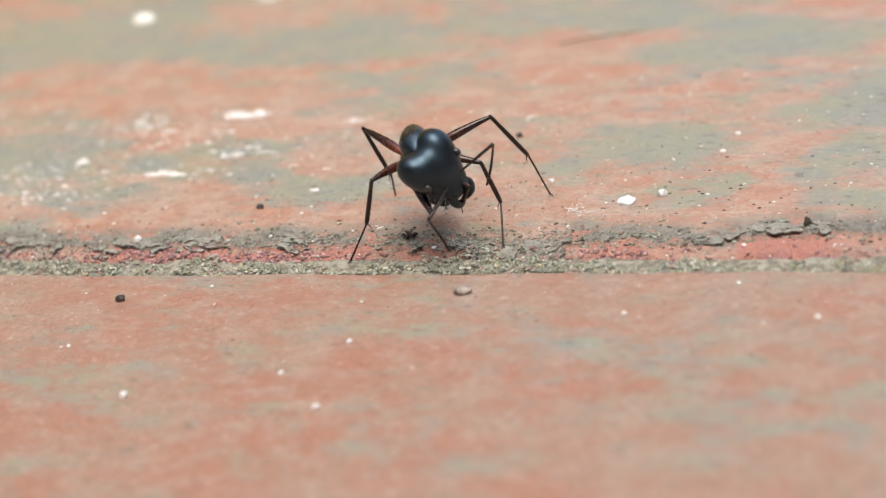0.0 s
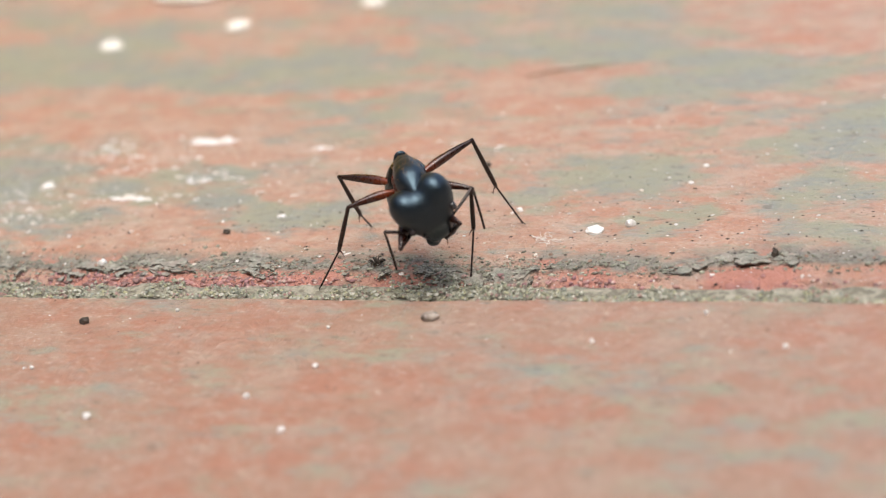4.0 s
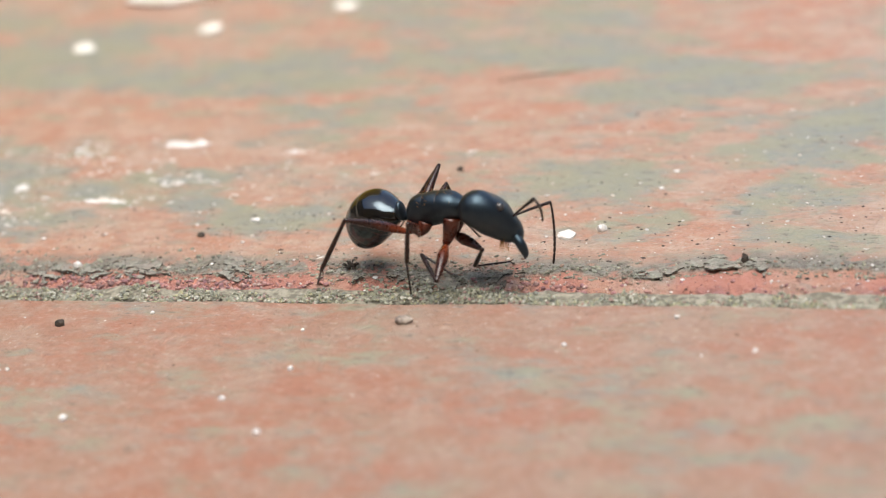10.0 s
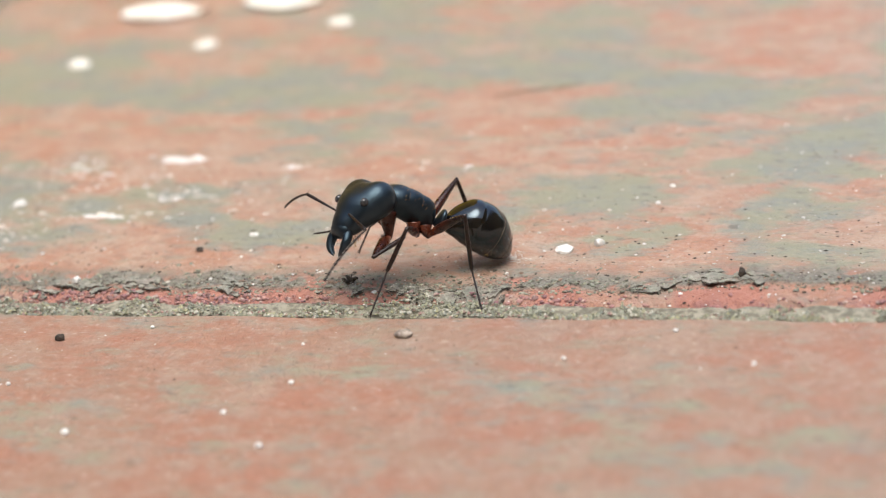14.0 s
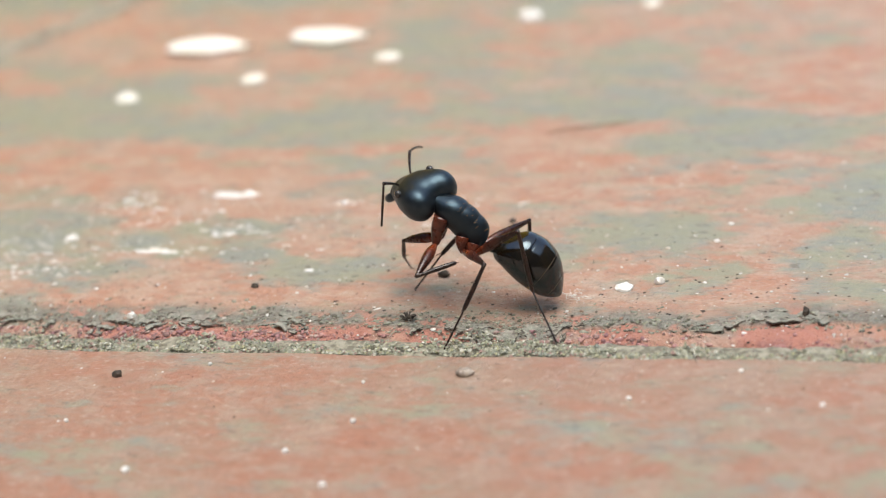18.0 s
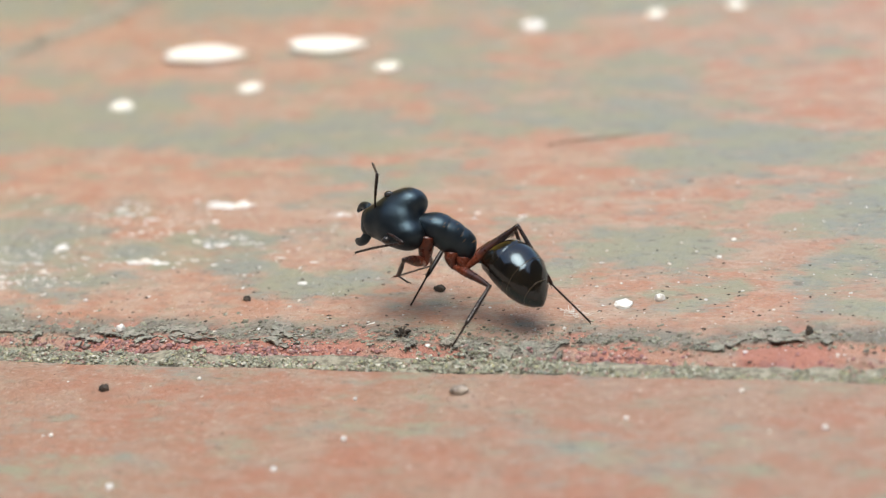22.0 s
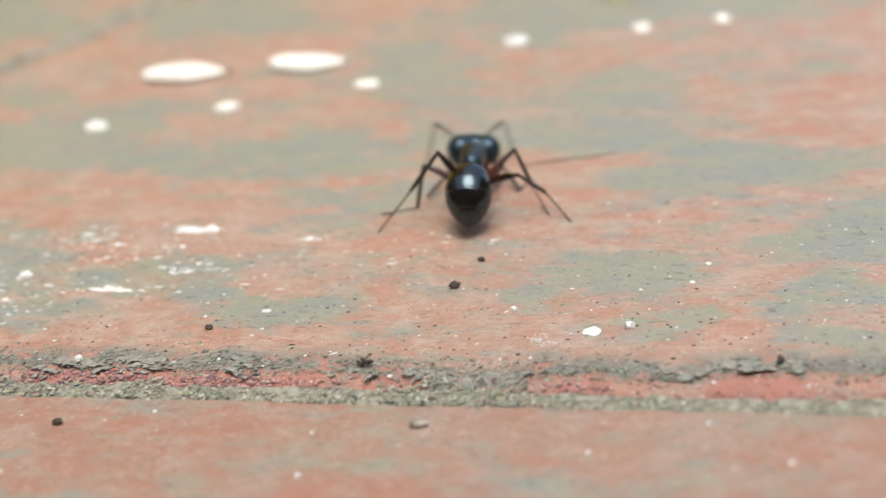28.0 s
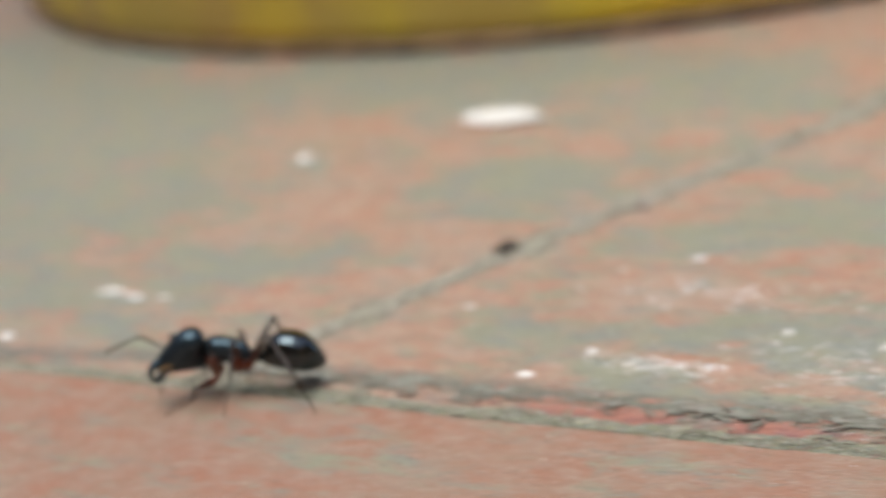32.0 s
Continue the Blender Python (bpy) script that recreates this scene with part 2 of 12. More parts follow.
def sheet(name, X, Y, Z, mat, parent, attributes=(), deep=0.010):
    """A slab whose top is a height field (in metres) with sides that go down; attributes: name and values over the grid."""
    pad = lambda A: np.pad(A, 1, mode="edge")
    X, Y, Z = pad(X), pad(Y), pad(Z)
    Z[0, :] = Z[-1, :] = Z[:, 0] = Z[:, -1] = -deep
    rows, cols = X.shape
    verts = np.stack([X, Y, Z], -1).reshape(-1, 3)
    k = np.arange(rows * cols).reshape(rows, cols)
    faces = np.stack([k[:-1, :-1], k[:-1, 1:], k[1:, 1:], k[1:, :-1]], -1).reshape(-1, 4)
    mesh = bpy.data.meshes.new(name)
    mesh.vertices.add(len(verts)), mesh.loops.add(faces.size), mesh.polygons.add(len(faces))
    mesh.vertices.foreach_set("co", verts.ravel())
    mesh.loops.foreach_set("vertex_index", faces.ravel())
    mesh.polygons.foreach_set("loop_start", np.arange(0, faces.size, 4))
    mesh.update(calc_edges=True)
    for key, values in attributes:
        a = mesh.attributes.new(key, "FLOAT", "POINT")
        a.data.foreach_set("value", pad(values).astype(np.float32).ravel())
    return link(name, mesh, mat, parent)


def blobs(spots, x, y):
    """Soft oval patches (x, y, half width, half depth in mm) as one field."""
    v = np.zeros_like(x)
    for a, b, rx, ry in spots:
        v = np.maximum(v, np.exp(-(((x - a) / rx) ** 2 + ((y - b) / ry) ** 2)))
    return v


# ---- the floor: clay slabs in a mortar bed ----
SLANT = 0.43          # the cross joint leans by this much
CROSS = -70.3         # where it meets the long joint, mm
NEAR_FILM = [(10, 8, 3.0, 2.2), (-11, 10, 5.0, 2.4), (7, 15, 3.2, 2.4), (18, 12, 2.8, 2.8), (1.8, 35.5, 5, 3.2), (11, 29.5, 6, 3), (-18, 15.5, 4, 1.8),
             (-14, 51, 3, 5), (-34, 35, 7, 4.5), (-20, 32, 9, 3.5), (18, 19, 3, 2.4), (-18, 13, 3, 2), (-10, 26, 6, 2), (-30, 16, 3, 3), (11.2, 9.4, 2.6, 1.5), (11.4, 30.8, 6.0, 3.0), (-24.9, 9.9, 4.5, 1.8), (-22.1, 14.3, 4.0, 1.6), (-4.4, 35.5, 6.0, 2.2), (18.6, 7.4, 4.0, 1.6)]
FAR_FILM = [(-44, 32.5, 7, 3.2), (-32.4, 35, 5, 2.2), (-13.7, 49.3, 4, 3.5), (-31, 12.5, 5, 2), (-40, 7, 4, 2.2), (-37, 15, 5, 2.8), (-31, 4, 5, 2), (-33, 66, 5, 5), (-50, 12, 5, 3), (30, 40, 6, 5), (-2, 62, 12, 5), (24, 24, 4, 3)]
LEFT_FILM = [(-67, 39.5, 9, 5.5), (-59, 68, 11, 8), (-92, 73, 22, 11), (-106, 30, 14, 11), (-122, 51, 18, 20), (-95, 14, 10, 5), (-150, 70, 25, 22), (-80, 22, 8, 4)]
FRONT_FILM = [(-36, -3, 6, 2), (-18, -9, 4.5, 2.4), (7, -7, 3.0, 1.4), (11, -9, 3.6, 1.3), (-4, -4, 5, 1.2), (-55, -5, 6, 2.5), (20, -12, 6, 2.5)]


def film(x, y, spots, seed, lean):
    n = 0.45 * fractal(x * 0.55, y, 9.0, seed) + 0.55 * fractal(x * 0.5, y, 2.6, seed + 20, 5)
    return np.clip(1.3 * blobs(spots, x + 5 * (fractal(x, y, 4, seed + 5) - 0.5), y + 3 * (fractal(x, y, 3, seed + 6) - 0.5)) + 2.6 * (n - 0.5) + lean + 0.14 * step(15, 35, y), 0, 1)


floor = tagged(new("floor"), "weathered red clay slab floor with mossy mortar joints", "floor", kind="structure")


def relief(x, y, seed):
    return 0.10 * (fractal(x, y, 7, seed) - 0.5) + 0.07 * (fractal(x * 0.7, y, 1.3, seed + 9) - 0.5)


# how far back from the long joint the crust on the slab has broken away, along x, mm
LIP_X = (-70, -24.5, -20.5, -15.6, -12.9, -11.2, -8.7, -6.4, -4.4, -1.8, -0.5, 1.5, 4.1, 4.7, 6.5, 7.4, 9.0, 10.2, 11.1, 12.5, 15.1, 16.5, 34)
LIP_Y = (3.1, 3.1, 2.95, 3.5, 2.85, 3.35, 3.0, 3.4, 2.75, 2.75, 2.2, 1.8, 2.0, 3.5, 2.95, 3.5, 3.0, 3.3, 2.4, 3.4, 4.1, 3.8, 3.5)


def lip_line(x, seed):
    return np.interp(x, LIP_X, LIP_Y) if seed == 100 else 2.35 + 3.4 * (fractal(x, x * 0 + 3, 7, seed + 1, 2) - 0.5)


def crest(x, y, seed):
    """Height of the unbroken slab top, which slopes down into the joint."""
    return relief(x, y, seed) - 0.72 * (1 - step(1.2, 2.9, y + 0.6 * (fractal(x, y, 1.6, seed + 7) - 0.5)))


def back_slab(u, y, seed, spots, lean):
    """A slab behind the long joint. Its front edge is broken away to a bare pink slope under a cracked crust."""
    x = CROSS + SLANT * y + u
    lip = lip_line(x, seed) + 0.35 + 0.8 * (fractal(x, y, 1.1, seed + 2, 3) - 0.5)
    crusted = step(-0.06, 0.10, y - lip) * (1 - step(0.8, 2.4, y - lip + 1.2 * (fractal(x, y, 1.5, seed + 3) - 0.5)))
    hole = step(0.60, 0.64, fractal(x, y, 0.9, seed + 4, 3)) * crusted
    crusted = crusted * (1 - hole)
    bare = 1 - step(-0.06, 0.10, y - lip)
    z = crest(x, y, seed) - 0.17 * bare - 0.11 * hole
    z += bare * 0.35 * (fractal(x, y, 0.8, seed + 8, 3) - 0.5)
    bare = bare * step(-58, -40, x) * (0.25 + 0.75 * step(0.40, 0.52, fractal(x, x * 0, 5.0, 903, 2) + 0.12 * step(-24, -8, x))) if seed == 100 else bare * 0
    edge = np.abs(u)
    z -= 0.45 * (1 - step(0.0, 1.1, edge + 0.5 * (fractal(x, y, 1.4, seed + 11) - 0.5)))
    lichen = film(x, y, spots, seed + 30, lean)
    purple = 1 - step(1.9, 2.9, y + 1.6 * (fractal(x, y, 2.5, seed + 12) - 0.5))
    return x * MM, y * MM, z * MM, (("lichen", lichen), ("bare", np.clip(bare + 0.9 * hole, 0, 1)), ("crust", crusted), ("purple", purple))


gx = spaced((1.3, 112, 0.28), (112, 202, 3.0))
gy = spaced((1.0, 6.0, 0.13), (6, 14, 0.32), (14, 40, 0.55), (40, 90, 1.2), (90, 203, 5))
U, Yg = np.meshgrid(gx, gy)
X, Y, Z, atts = back_slab(U, Yg, 100, NEAR_FILM + FAR_FILM, 0.18)
tagged(sheet("slab", X, Y, Z, CLAY, floor, atts), "orange-red clay slab with grey-green lichen and a broken front edge")
gx = spaced((-202, -90, 3.0), (-90, -1.3, 0.45))
gy = spaced((1.0, 7.0, 0.25), (7, 90, 0.9), (90, 203, 5))
U, Yg = np.meshgrid(gx, gy)
X, Y, Z, atts = back_slab(U, Yg, 300, LEFT_FILM, 0.17)
tagged(sheet("slab", X, Y, Z, CLAY, floor, atts), "orange-red clay slab with much grey-green lichen")

gx = spaced((-122, -92, 2.0), (-92, 32, 0.3), (32, 78, 2.0))
gy = spaced((-202, -30, 4.0), (-30, -12, 0.6), (-12, -1.5, 0.35), (-1.5, 0.0, 0.12))
Xg, Yg = np.meshgrid(gx, gy)
wave = 0.35 * (fractal(Xg, Xg * 0 + 1, 5, 501, 3) - 0.5)
Zf = relief(Xg, Yg, 500) - 0.32 * (1 - step(-0.1, 0.32, -Yg + 0.22 * (fractal(Xg, Yg, 0.9, 502) - 0.5)))
none = np.zeros_like(Xg)
lich = 0.36 * film(Xg, Yg, FRONT_FILM, 530, 0.06)
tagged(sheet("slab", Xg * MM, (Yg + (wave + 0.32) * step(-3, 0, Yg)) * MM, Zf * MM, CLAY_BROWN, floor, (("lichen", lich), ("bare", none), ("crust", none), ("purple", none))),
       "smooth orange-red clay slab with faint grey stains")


def plain_slab(width, depth, slant):
    bm = bmesh.new()
    base = [(0, 0), (width, 0), (width + slant * depth, depth), (slant * depth, depth)]
    low = [bm.verts.new((x, y, -0.010)) for x, y in base]
    mid = [bm.verts.new((x, y, -0.001)) for x, y in base]
    cx, cy = sum(p[0] for p in base) / 4, sum(p[1] for p in base) / 4
    top = [bm.verts.new((x + (cx - x) * 0.012, y + (cy - y) * 0.012, 0)) for x, y in base]
    for ring, nxt in ((low, mid), (mid, top)):
        for i in range(4):
            bm.faces.new((ring[i], ring[(i + 1) % 4], nxt[(i + 1) % 4], nxt[i]))
    bm.faces.new(top)
    mesh = bpy.data.meshes.new("slab")
    bm.to_mesh(mesh)
    bm.free()
    mesh.materials.append(CLAY_FAR)
    return mesh


back_mesh, front_mesh = plain_slab(0.2, 0.2, SLANT), plain_slab(0.2, 0.2, 0.0)
for row in range(-3, 4):
    for col in range(-4, 5):
        if (row == 0 and col in (0, -1)) or (row == -1 and col == 0):
            continue
        ob = new("slab", back_mesh if row >= 0 else front_mesh)
        ob.parent = floor
        if row >= 0:
            ob.location = ((CROSS + 1.3 + col * 203) * MM + SLANT * row * 0.203, 0.003 + row * 0.203, 0)
        else:
            ob.location = (-0.122 + col * 0.203 + (0.07 if row % 2 == 0 else 0), -0.202 + (row + 1) * 0.203, 0)

gx, gy = spaced((-3000, -130, 60), (-130, -80, 1.0), (-80, 40, 0.35), (40, 130, 3), (130, 3000, 60)), spaced((-3000, -10, 60), (-10, -1, 1), (-1, 3, 0.22), (3, 80, 0.7), (80, 210, 5), (210, 3000, 60))
Xg, Yg = np.meshgrid(gx, gy)
fill = np.maximum(0.30 * (Yg > -0.3) * (Yg < 2.2), 0.52 * (np.abs(Xg - CROSS - SLANT * Yg) < 2.3) * (Yg > -0.5) * (Yg < 210))
Zg = -0.62 + fill + 0.55 * (fractal(Xg, Yg, 2.6, 700) - 0.5) + 0.3 * (fractal(Xg, Yg, 0.8, 720) - 0.5)
tagged(sheet("ground", Xg * MM, Yg * MM, Zg * MM, MORTAR, None, deep=0.02), "grey-green sandy mortar bed under the slabs", "ground", kind="structure")


def wall(name, x0, y0, x1, y1, high):
    bm = bmesh.new()
    bmesh.ops.create_cube(bm, size=1.0, matrix=Matrix.LocRotScale(((x0 + x1) / 2, (y0 + y1) / 2, high / 2 - 0.01), None, (abs(x1 - x0), abs(y1 - y0), high)))
    tagged(part(name, bm, SCREEN_GREY, None, "unseen plain grey wall added to block low sky and darken reflections", smooth=False), category="wall", kind="structure")


# unseen walls, added to block low sky and keep the ant's reflections dark
wall("screen_south", -2.2, -0.95, 2.2, -0.85, 1.35)
wall("screen_west", -1.5, -0.85, -1.4, 1.6, 1.2)
wall("screen_east", 1.4, -0.85, 1.5, 1.6, 1.2)

# ---- the round yellow pot ----
pot = tagged(new("plant_pot"), "large round yellow pot with brown stained base on the slabs", "pot")
pot.location = (-0.1125, 0.1712, 0.0003)


def lathe(profile, n=96):
    bm = bmesh.new()
    rings = [[bm.verts.new((r * math.cos(a * math.tau / n), r * math.sin(a * math.tau / n), z)) for a in range(n)] for r, z in profile]
    for lo, hi in zip(rings, rings[1:]):
        for i in range(n):
            bm.faces.new((lo[i], lo[(i + 1) % n], hi[(i + 1) % n], hi[i]))
    return bm, rings


bm, rings = lathe([(0.0915, 0.0013), (0.0921, 0.0032), (0.0931, 0.0240), (0.0976, 0.0880), (0.1016, 0.1360), (0.1048, 0.1376), (0.1048, 0.1520), (0.0992, 0.1520), (0.0944, 0.0800), (0.0880, 0.0048)])
bm.faces.new(list(reversed(rings[0]))), bm.faces.new(rings[-1])
part("wall", bm, YELLOW, pot)
bm, rings = lathe([(0.0888, 0.0000), (0.0919, 0.0000), (0.0922, 0.0006), (0.0919, 0.0015), (0.0888, 0.0015)])
part("foot_ring", bm, RIM_DIRT, pot, "dirty brown foot ring")

# ---- the ant ----
def chitin(name, colour, second, rough, size=0.0004, spec=0.5, coat=0.0, sky_tint=(1.0, 1.0, 1.0)):
    m, tree, b = material(name, rough, spec=spec, coat=coat)
    n = noise_of(tree, size, 4, 0.6)
    tree.links.new(blend(tree, ramp(tree, n, 0.38, 0.66), colour, second), b.inputs["Base Color"])
    tree.links.new(ramp(tree, noise_of(tree, size * 0.4, 3, 0.6, seed=3.0), 0.3, 0.7, rough * 0.85, rough * 1.2), b.inputs["Roughness"])
    fine = noise_of(tree, 0.00005, 2, 0.5, seed=5.0)
    bump(tree, b, fine, 0.000006, 0.6)
    b.inputs["Specular Tint"].default_value = (*sky_tint, 1.0)
    return m


# the blue of reflected sky is put into the specular tint of these two
BLACK = chitin("satin_black_chitin", (0.005, 0.0055, 0.007), (0.009, 0.0095, 0.011), 0.38, spec=0.85, sky_tint=(0.52, 0.80, 1.0))
GLOSS = chitin("glossy_dark_chitin", (0.007, 0.005, 0.0035), (0.014, 0.010, 0.005), 0.09, 0.0009, spec=0.9, sky_tint=(0.66, 0.86, 1.0))
MEMBRANE = chitin("tan_membrane", (0.10, 0.07, 0.035), (0.05, 0.035, 0.02), 0.3, 0.0003)
AMBER = chitin("red_brown_chitin", (0.11, 0.026, 0.012), (0.035, 0.010, 0.007), 0.28, 0.0009)
FEMUR = chitin("thigh_chitin", (0.17, 0.036, 0.013), (0.06, 0.015, 0.008), 0.28, 0.0009)
_t = FEMUR.node_tree
_x = _t.nodes.new("ShaderNodeSeparateXYZ")
_t.links.new(_t.nodes.new("ShaderNodeTexCoord").outputs["Object"], _x.inputs[0])
_b = _t.nodes["Principled BSDF"]
_old = _b.inputs["Base Color"].links[0].from_socket
_t.links.new(blend(_t, ramp(_t, _x.outputs["X"], 0.0004, 0.0024, 0.0, 0.95), _old, (0.016, 0.007, 0.005)), _b.inputs["Base Color"])
BROWN = chitin("dark_brown_chitin", (0.022, 0.009, 0.006), (0.010, 0.006, 0.005), 0.3, 0.0006)
EYE = chitin("glossy_eye", (0.03, 0.03, 0.032), (0.05, 0.05, 0.052), 0.12, 0.0001)
BRISTLE = chitin("amber_bristle", (0.42, 0.24, 0.09), (0.25, 0.13, 0.05), 0.4, 0.0003)


def spline(points, n):
    """n + 1 points along a smooth curve through the rows of numbers."""
    p = np.array(points, float)
    d = np.r_[0, np.cumsum(np.maximum(np.linalg.norm(np.diff(p, axis=0), axis=1), 1e-9))]
    out = []
    for s in np.linspace(0, d[-1], n + 1):
        i = min(int(np.searchsorted(d, s, "right")) - 1, len(p) - 2)
        w = (s - d[i]) / (d[i + 1] - d[i])
        a, b, c, e = p[max(i - 1, 0)], p[i], p[i + 1], p[min(i + 2, len(p) - 1)]
        out.append(0.5 * (2 * b + (c - a) * w + (2 * a - 5 * b + 4 * c - e) * w * w + (3 * b - a - 3 * c + e) * w ** 3))
    return np.array(out)


def loft(rows, rings=28, n=24, flat=0.0):
    """A closed body along x, in mm: rows of x, height of the axis, half width, half height."""
    bm = bmesh.new()
    last = []
    for x, z, w, h in spline(rows, rings):
        w, h = max(w, 0.012), max(h, 0.012)
        ring = []
        for i in range(n):
            a = math.tau * i / n
            c, s = math.cos(a), math.sin(a)
            ring.append(bm.verts.new((x * MM, w * c * MM, (z + h * s * (1 - flat * (s < 0))) * MM)))
        if last:
            for i in range(n):
                bm.faces.new((last[i], ring[i], ring[(i + 1) % n], last[(i + 1) % n]))
        else:
            bm.faces.new(ring)
        last = ring
    bm.faces.new(list(reversed(last)))
    bmesh.ops.recalc_face_normals(bm, faces=bm.faces)
    return bm


def tube(points, radii, n=10, into=None, rings=10):
    """A bent, tapered limb through points in mm."""
    bm = into or bmesh.new()
    rows = spline([(*p, r) for p, r in zip(points, radii)], rings)
    last = None
    for k, (x, y, z, r) in enumerate(rows):
        a, b = rows[max(k - 1, 0)][:3], rows[min(k + 1, len(rows) - 1)][:3]
        q = Vector(b - a).to_track_quat("Z", "X")
        ring = [bm.verts.new((Vector((x, y, z)) + q @ Vector((r * math.cos(math.tau * i / n), r * math.sin(math.tau * i / n), 0))) * MM) for i in range(n)]
        if last:
            for i in range(n):
                bm.faces.new((last[i], last[(i + 1) % n], ring[(i + 1) % n], ring[i]))
        else:
            bm.faces.new(list(reversed(ring)))
        last = ring
    bm.faces.new(last)
    return bm


def ball(x, y, z, rx, ry, rz, into=None, n=16):
    bm = into or bmesh.new()
    bmesh.ops.create_uvsphere(bm, u_segments=n, v_segments=n * 2 // 3, radius=1.0, matrix=Matrix.LocRotScale((x * MM, y * MM, z * MM), None, (rx * MM, ry * MM, rz * MM)))
    return bm


ant = tagged(new("ant"), "black carpenter ant with red-brown legs and a glossy banded gaster", "ant")
limb = {}


def head_mesh():
    """Heart-shaped head: two round lobes behind with a notch between them, narrow at the mouth. The neck is at the origin, the mouth along x."""
    bm = bmesh.new()
    bmesh.ops.create_uvsphere(bm, u_segments=48, v_segments=36, radius=1.0, matrix=Euler((0, radians(90), 0)).to_matrix().to_4x4())
    way = np.array([v.co[:] for v in bm.verts])
    heart = np.array((1.25, 0, 0.10))
    masses = (((0.42, 0.84, 0.12), (0.88, 0.76, 0.90)), ((0.42, -0.84, 0.12), (0.88, 0.76, 0.90)), ((0.60, 0, 0.20), (0.66, 0.62, 0.78)), ((1.25, 0, 0.14), (1.08, 1.36, 1.00)), ((2.20, 0, 0.0), (0.86, 0.86, 0.66)))

    def field(p):
        return sum(np.exp(-2.2 * ((((p - np.array(c)) / np.array(r)) ** 2).sum(-1) - 1)) for c, r in masses)
    low, high = np.zeros(len(way)), np.full(len(way), 3.2)
    for k in range(26):
        mid = (low + high) / 2
        inside = field(heart + way * mid[:, None]) > 1.0
        low, high = np.where(inside, mid, low), np.where(inside, high, mid)
    for v, d, w in zip(bm.verts, low, way):
        v.co = Vector(heart + w * d) * MM
    return bm


head = part("head", head_mesh(), BLACK, ant, "satin black heart-shaped head")
limb["head"] = head
part("clypeus", loft([(2.2, 0.06, 0.5, 0.42), (2.6, 0.0, 0.72, 0.52), (2.95, -0.06, 0.66, 0.42), (3.15, -0.14, 0.46, 0.18)], 10, 20), BLACK, head)
for s in (1, -1):
    part("eye", ball(1.38, 1.17 * s, 0.74, 0.24, 0.18, 0.22), EYE, head, "small glossy domed eye")
    jaw = bmesh.new()
    tube([(0, 0, 0), (0.42, 0.08 * s, -0.22), (0.82, -0.12 * s, -0.50), (0.96, -0.52 * s, -0.76)], [0.22, 0.25, 0.19, 0.03], 12, jaw, 14)
    for k in range(4):
        x, y, z = 0.58 + 0.08 * k, (-0.12 - 0.09 * k) * s, -0.34 - 0.10 * k
        tube([(x, y, z), (x + 0.04, y - 0.15 * s, z - 0.07)], [0.08, 0.015], 6, jaw, 2)
    key = "left" if s > 0 else "right"
    limb["mandible_" + key] = part("mandible", jaw, BLACK, head, "dark toothed mandible")
    base = (2.15, 0.42 * s, 0.66)
    sc = part("scape", tube([(0, 0, 0), (0.12, 0, 0), (0.7, 0, 0.05), (1.6, 0, 0.04), (2.3, 0, 0)], [0.10, 0.065, 0.062, 0.085, 0.09], 10, None, 12), BROWN, head, "dark slender antenna shaft")
    sc.location = tuple(v * MM for v in base)
    limb["scape_" + key] = sc
    whip = bmesh.new()
    for k in range(11):
        a, b = 3.3 * k / 11, 3.3 * (k + 1) / 11
        r = 0.055 + 0.010 * math.sin(k / 10 * 3)
        bend = lambda x: 0.05 * x * x * 0.9
        tube([(a, 0, -bend(a)), (a + 0.03, 0, -bend(a)), (b - 0.03, 0, -bend(b)), (b, 0, -bend(b))], [r * 0.7, r, r * 1.08, r * 0.7], 8, whip, 5)
    fn = part("funiculus", whip, BROWN, head, "jointed antenna whip")
    limb["funiculus_" + key] = fn
bristles = bmesh.new()
rng = random.Random(4)
for k in range(12):
    y = rng.uniform(-0.5, 0.5)
    x = rng.uniform(2.1, 2.7)
    tube([(x, y, -0.45), (x + 0.1, y * 1.1, -0.75), (x + rng.uniform(0.1, 0.4), y * 1.3, rng.uniform(-1.15, -0.85))], [0.03, 0.024, 0.008], 5, bristles, 4)
part("mouth_bristles", bristles, BRISTLE, head, "amber bristles and palps under the mouth")

# the body between neck and waist
thorax = part("thorax", loft([(3.50, -0.02, 0.22, 0.20), (3.32, 0.0, 0.34, 0.32), (3.05, 0.05, 0.52, 0.48), (2.70, 0.12, 0.72, 0.64), (2.30, 0.15, 0.80, 0.72), (1.95, 0.14, 0.77, 0.735), (1.87, 0.13, 0.755, 0.715), (1.78, 0.13, 0.755, 0.735), (1.45, 0.10, 0.72, 0.76), (1.16, 0.05, 0.675, 0.75), (1.09, 0.03, 0.66, 0.735), (1.00, 0.02, 0.66, 0.75), (0.66, -0.05, 0.60, 0.76), (0.33, -0.16, 0.50, 0.68), (0.14, -0.28, 0.38, 0.52), (0.02, -0.36, 0.2, 0.25)], 60, 32, -0.34), BLACK, ant, "satin black arched thorax with seams")
seams = bmesh.new()
for x, z, w, h in ((1.87, 0.13, 0.757, 0.717), (1.09, 0.03, 0.662, 0.737)):
    tube([(x, w * math.cos(a) * 1.0, z + h * math.sin(a)) for a in np.linspace(0.5, math.pi - 0.5, 11)], [0.010] * 11, 6, seams, 20)
part("seam", seams, MEMBRANE, ant, "pale seams across the thorax")
down = bmesh.new()
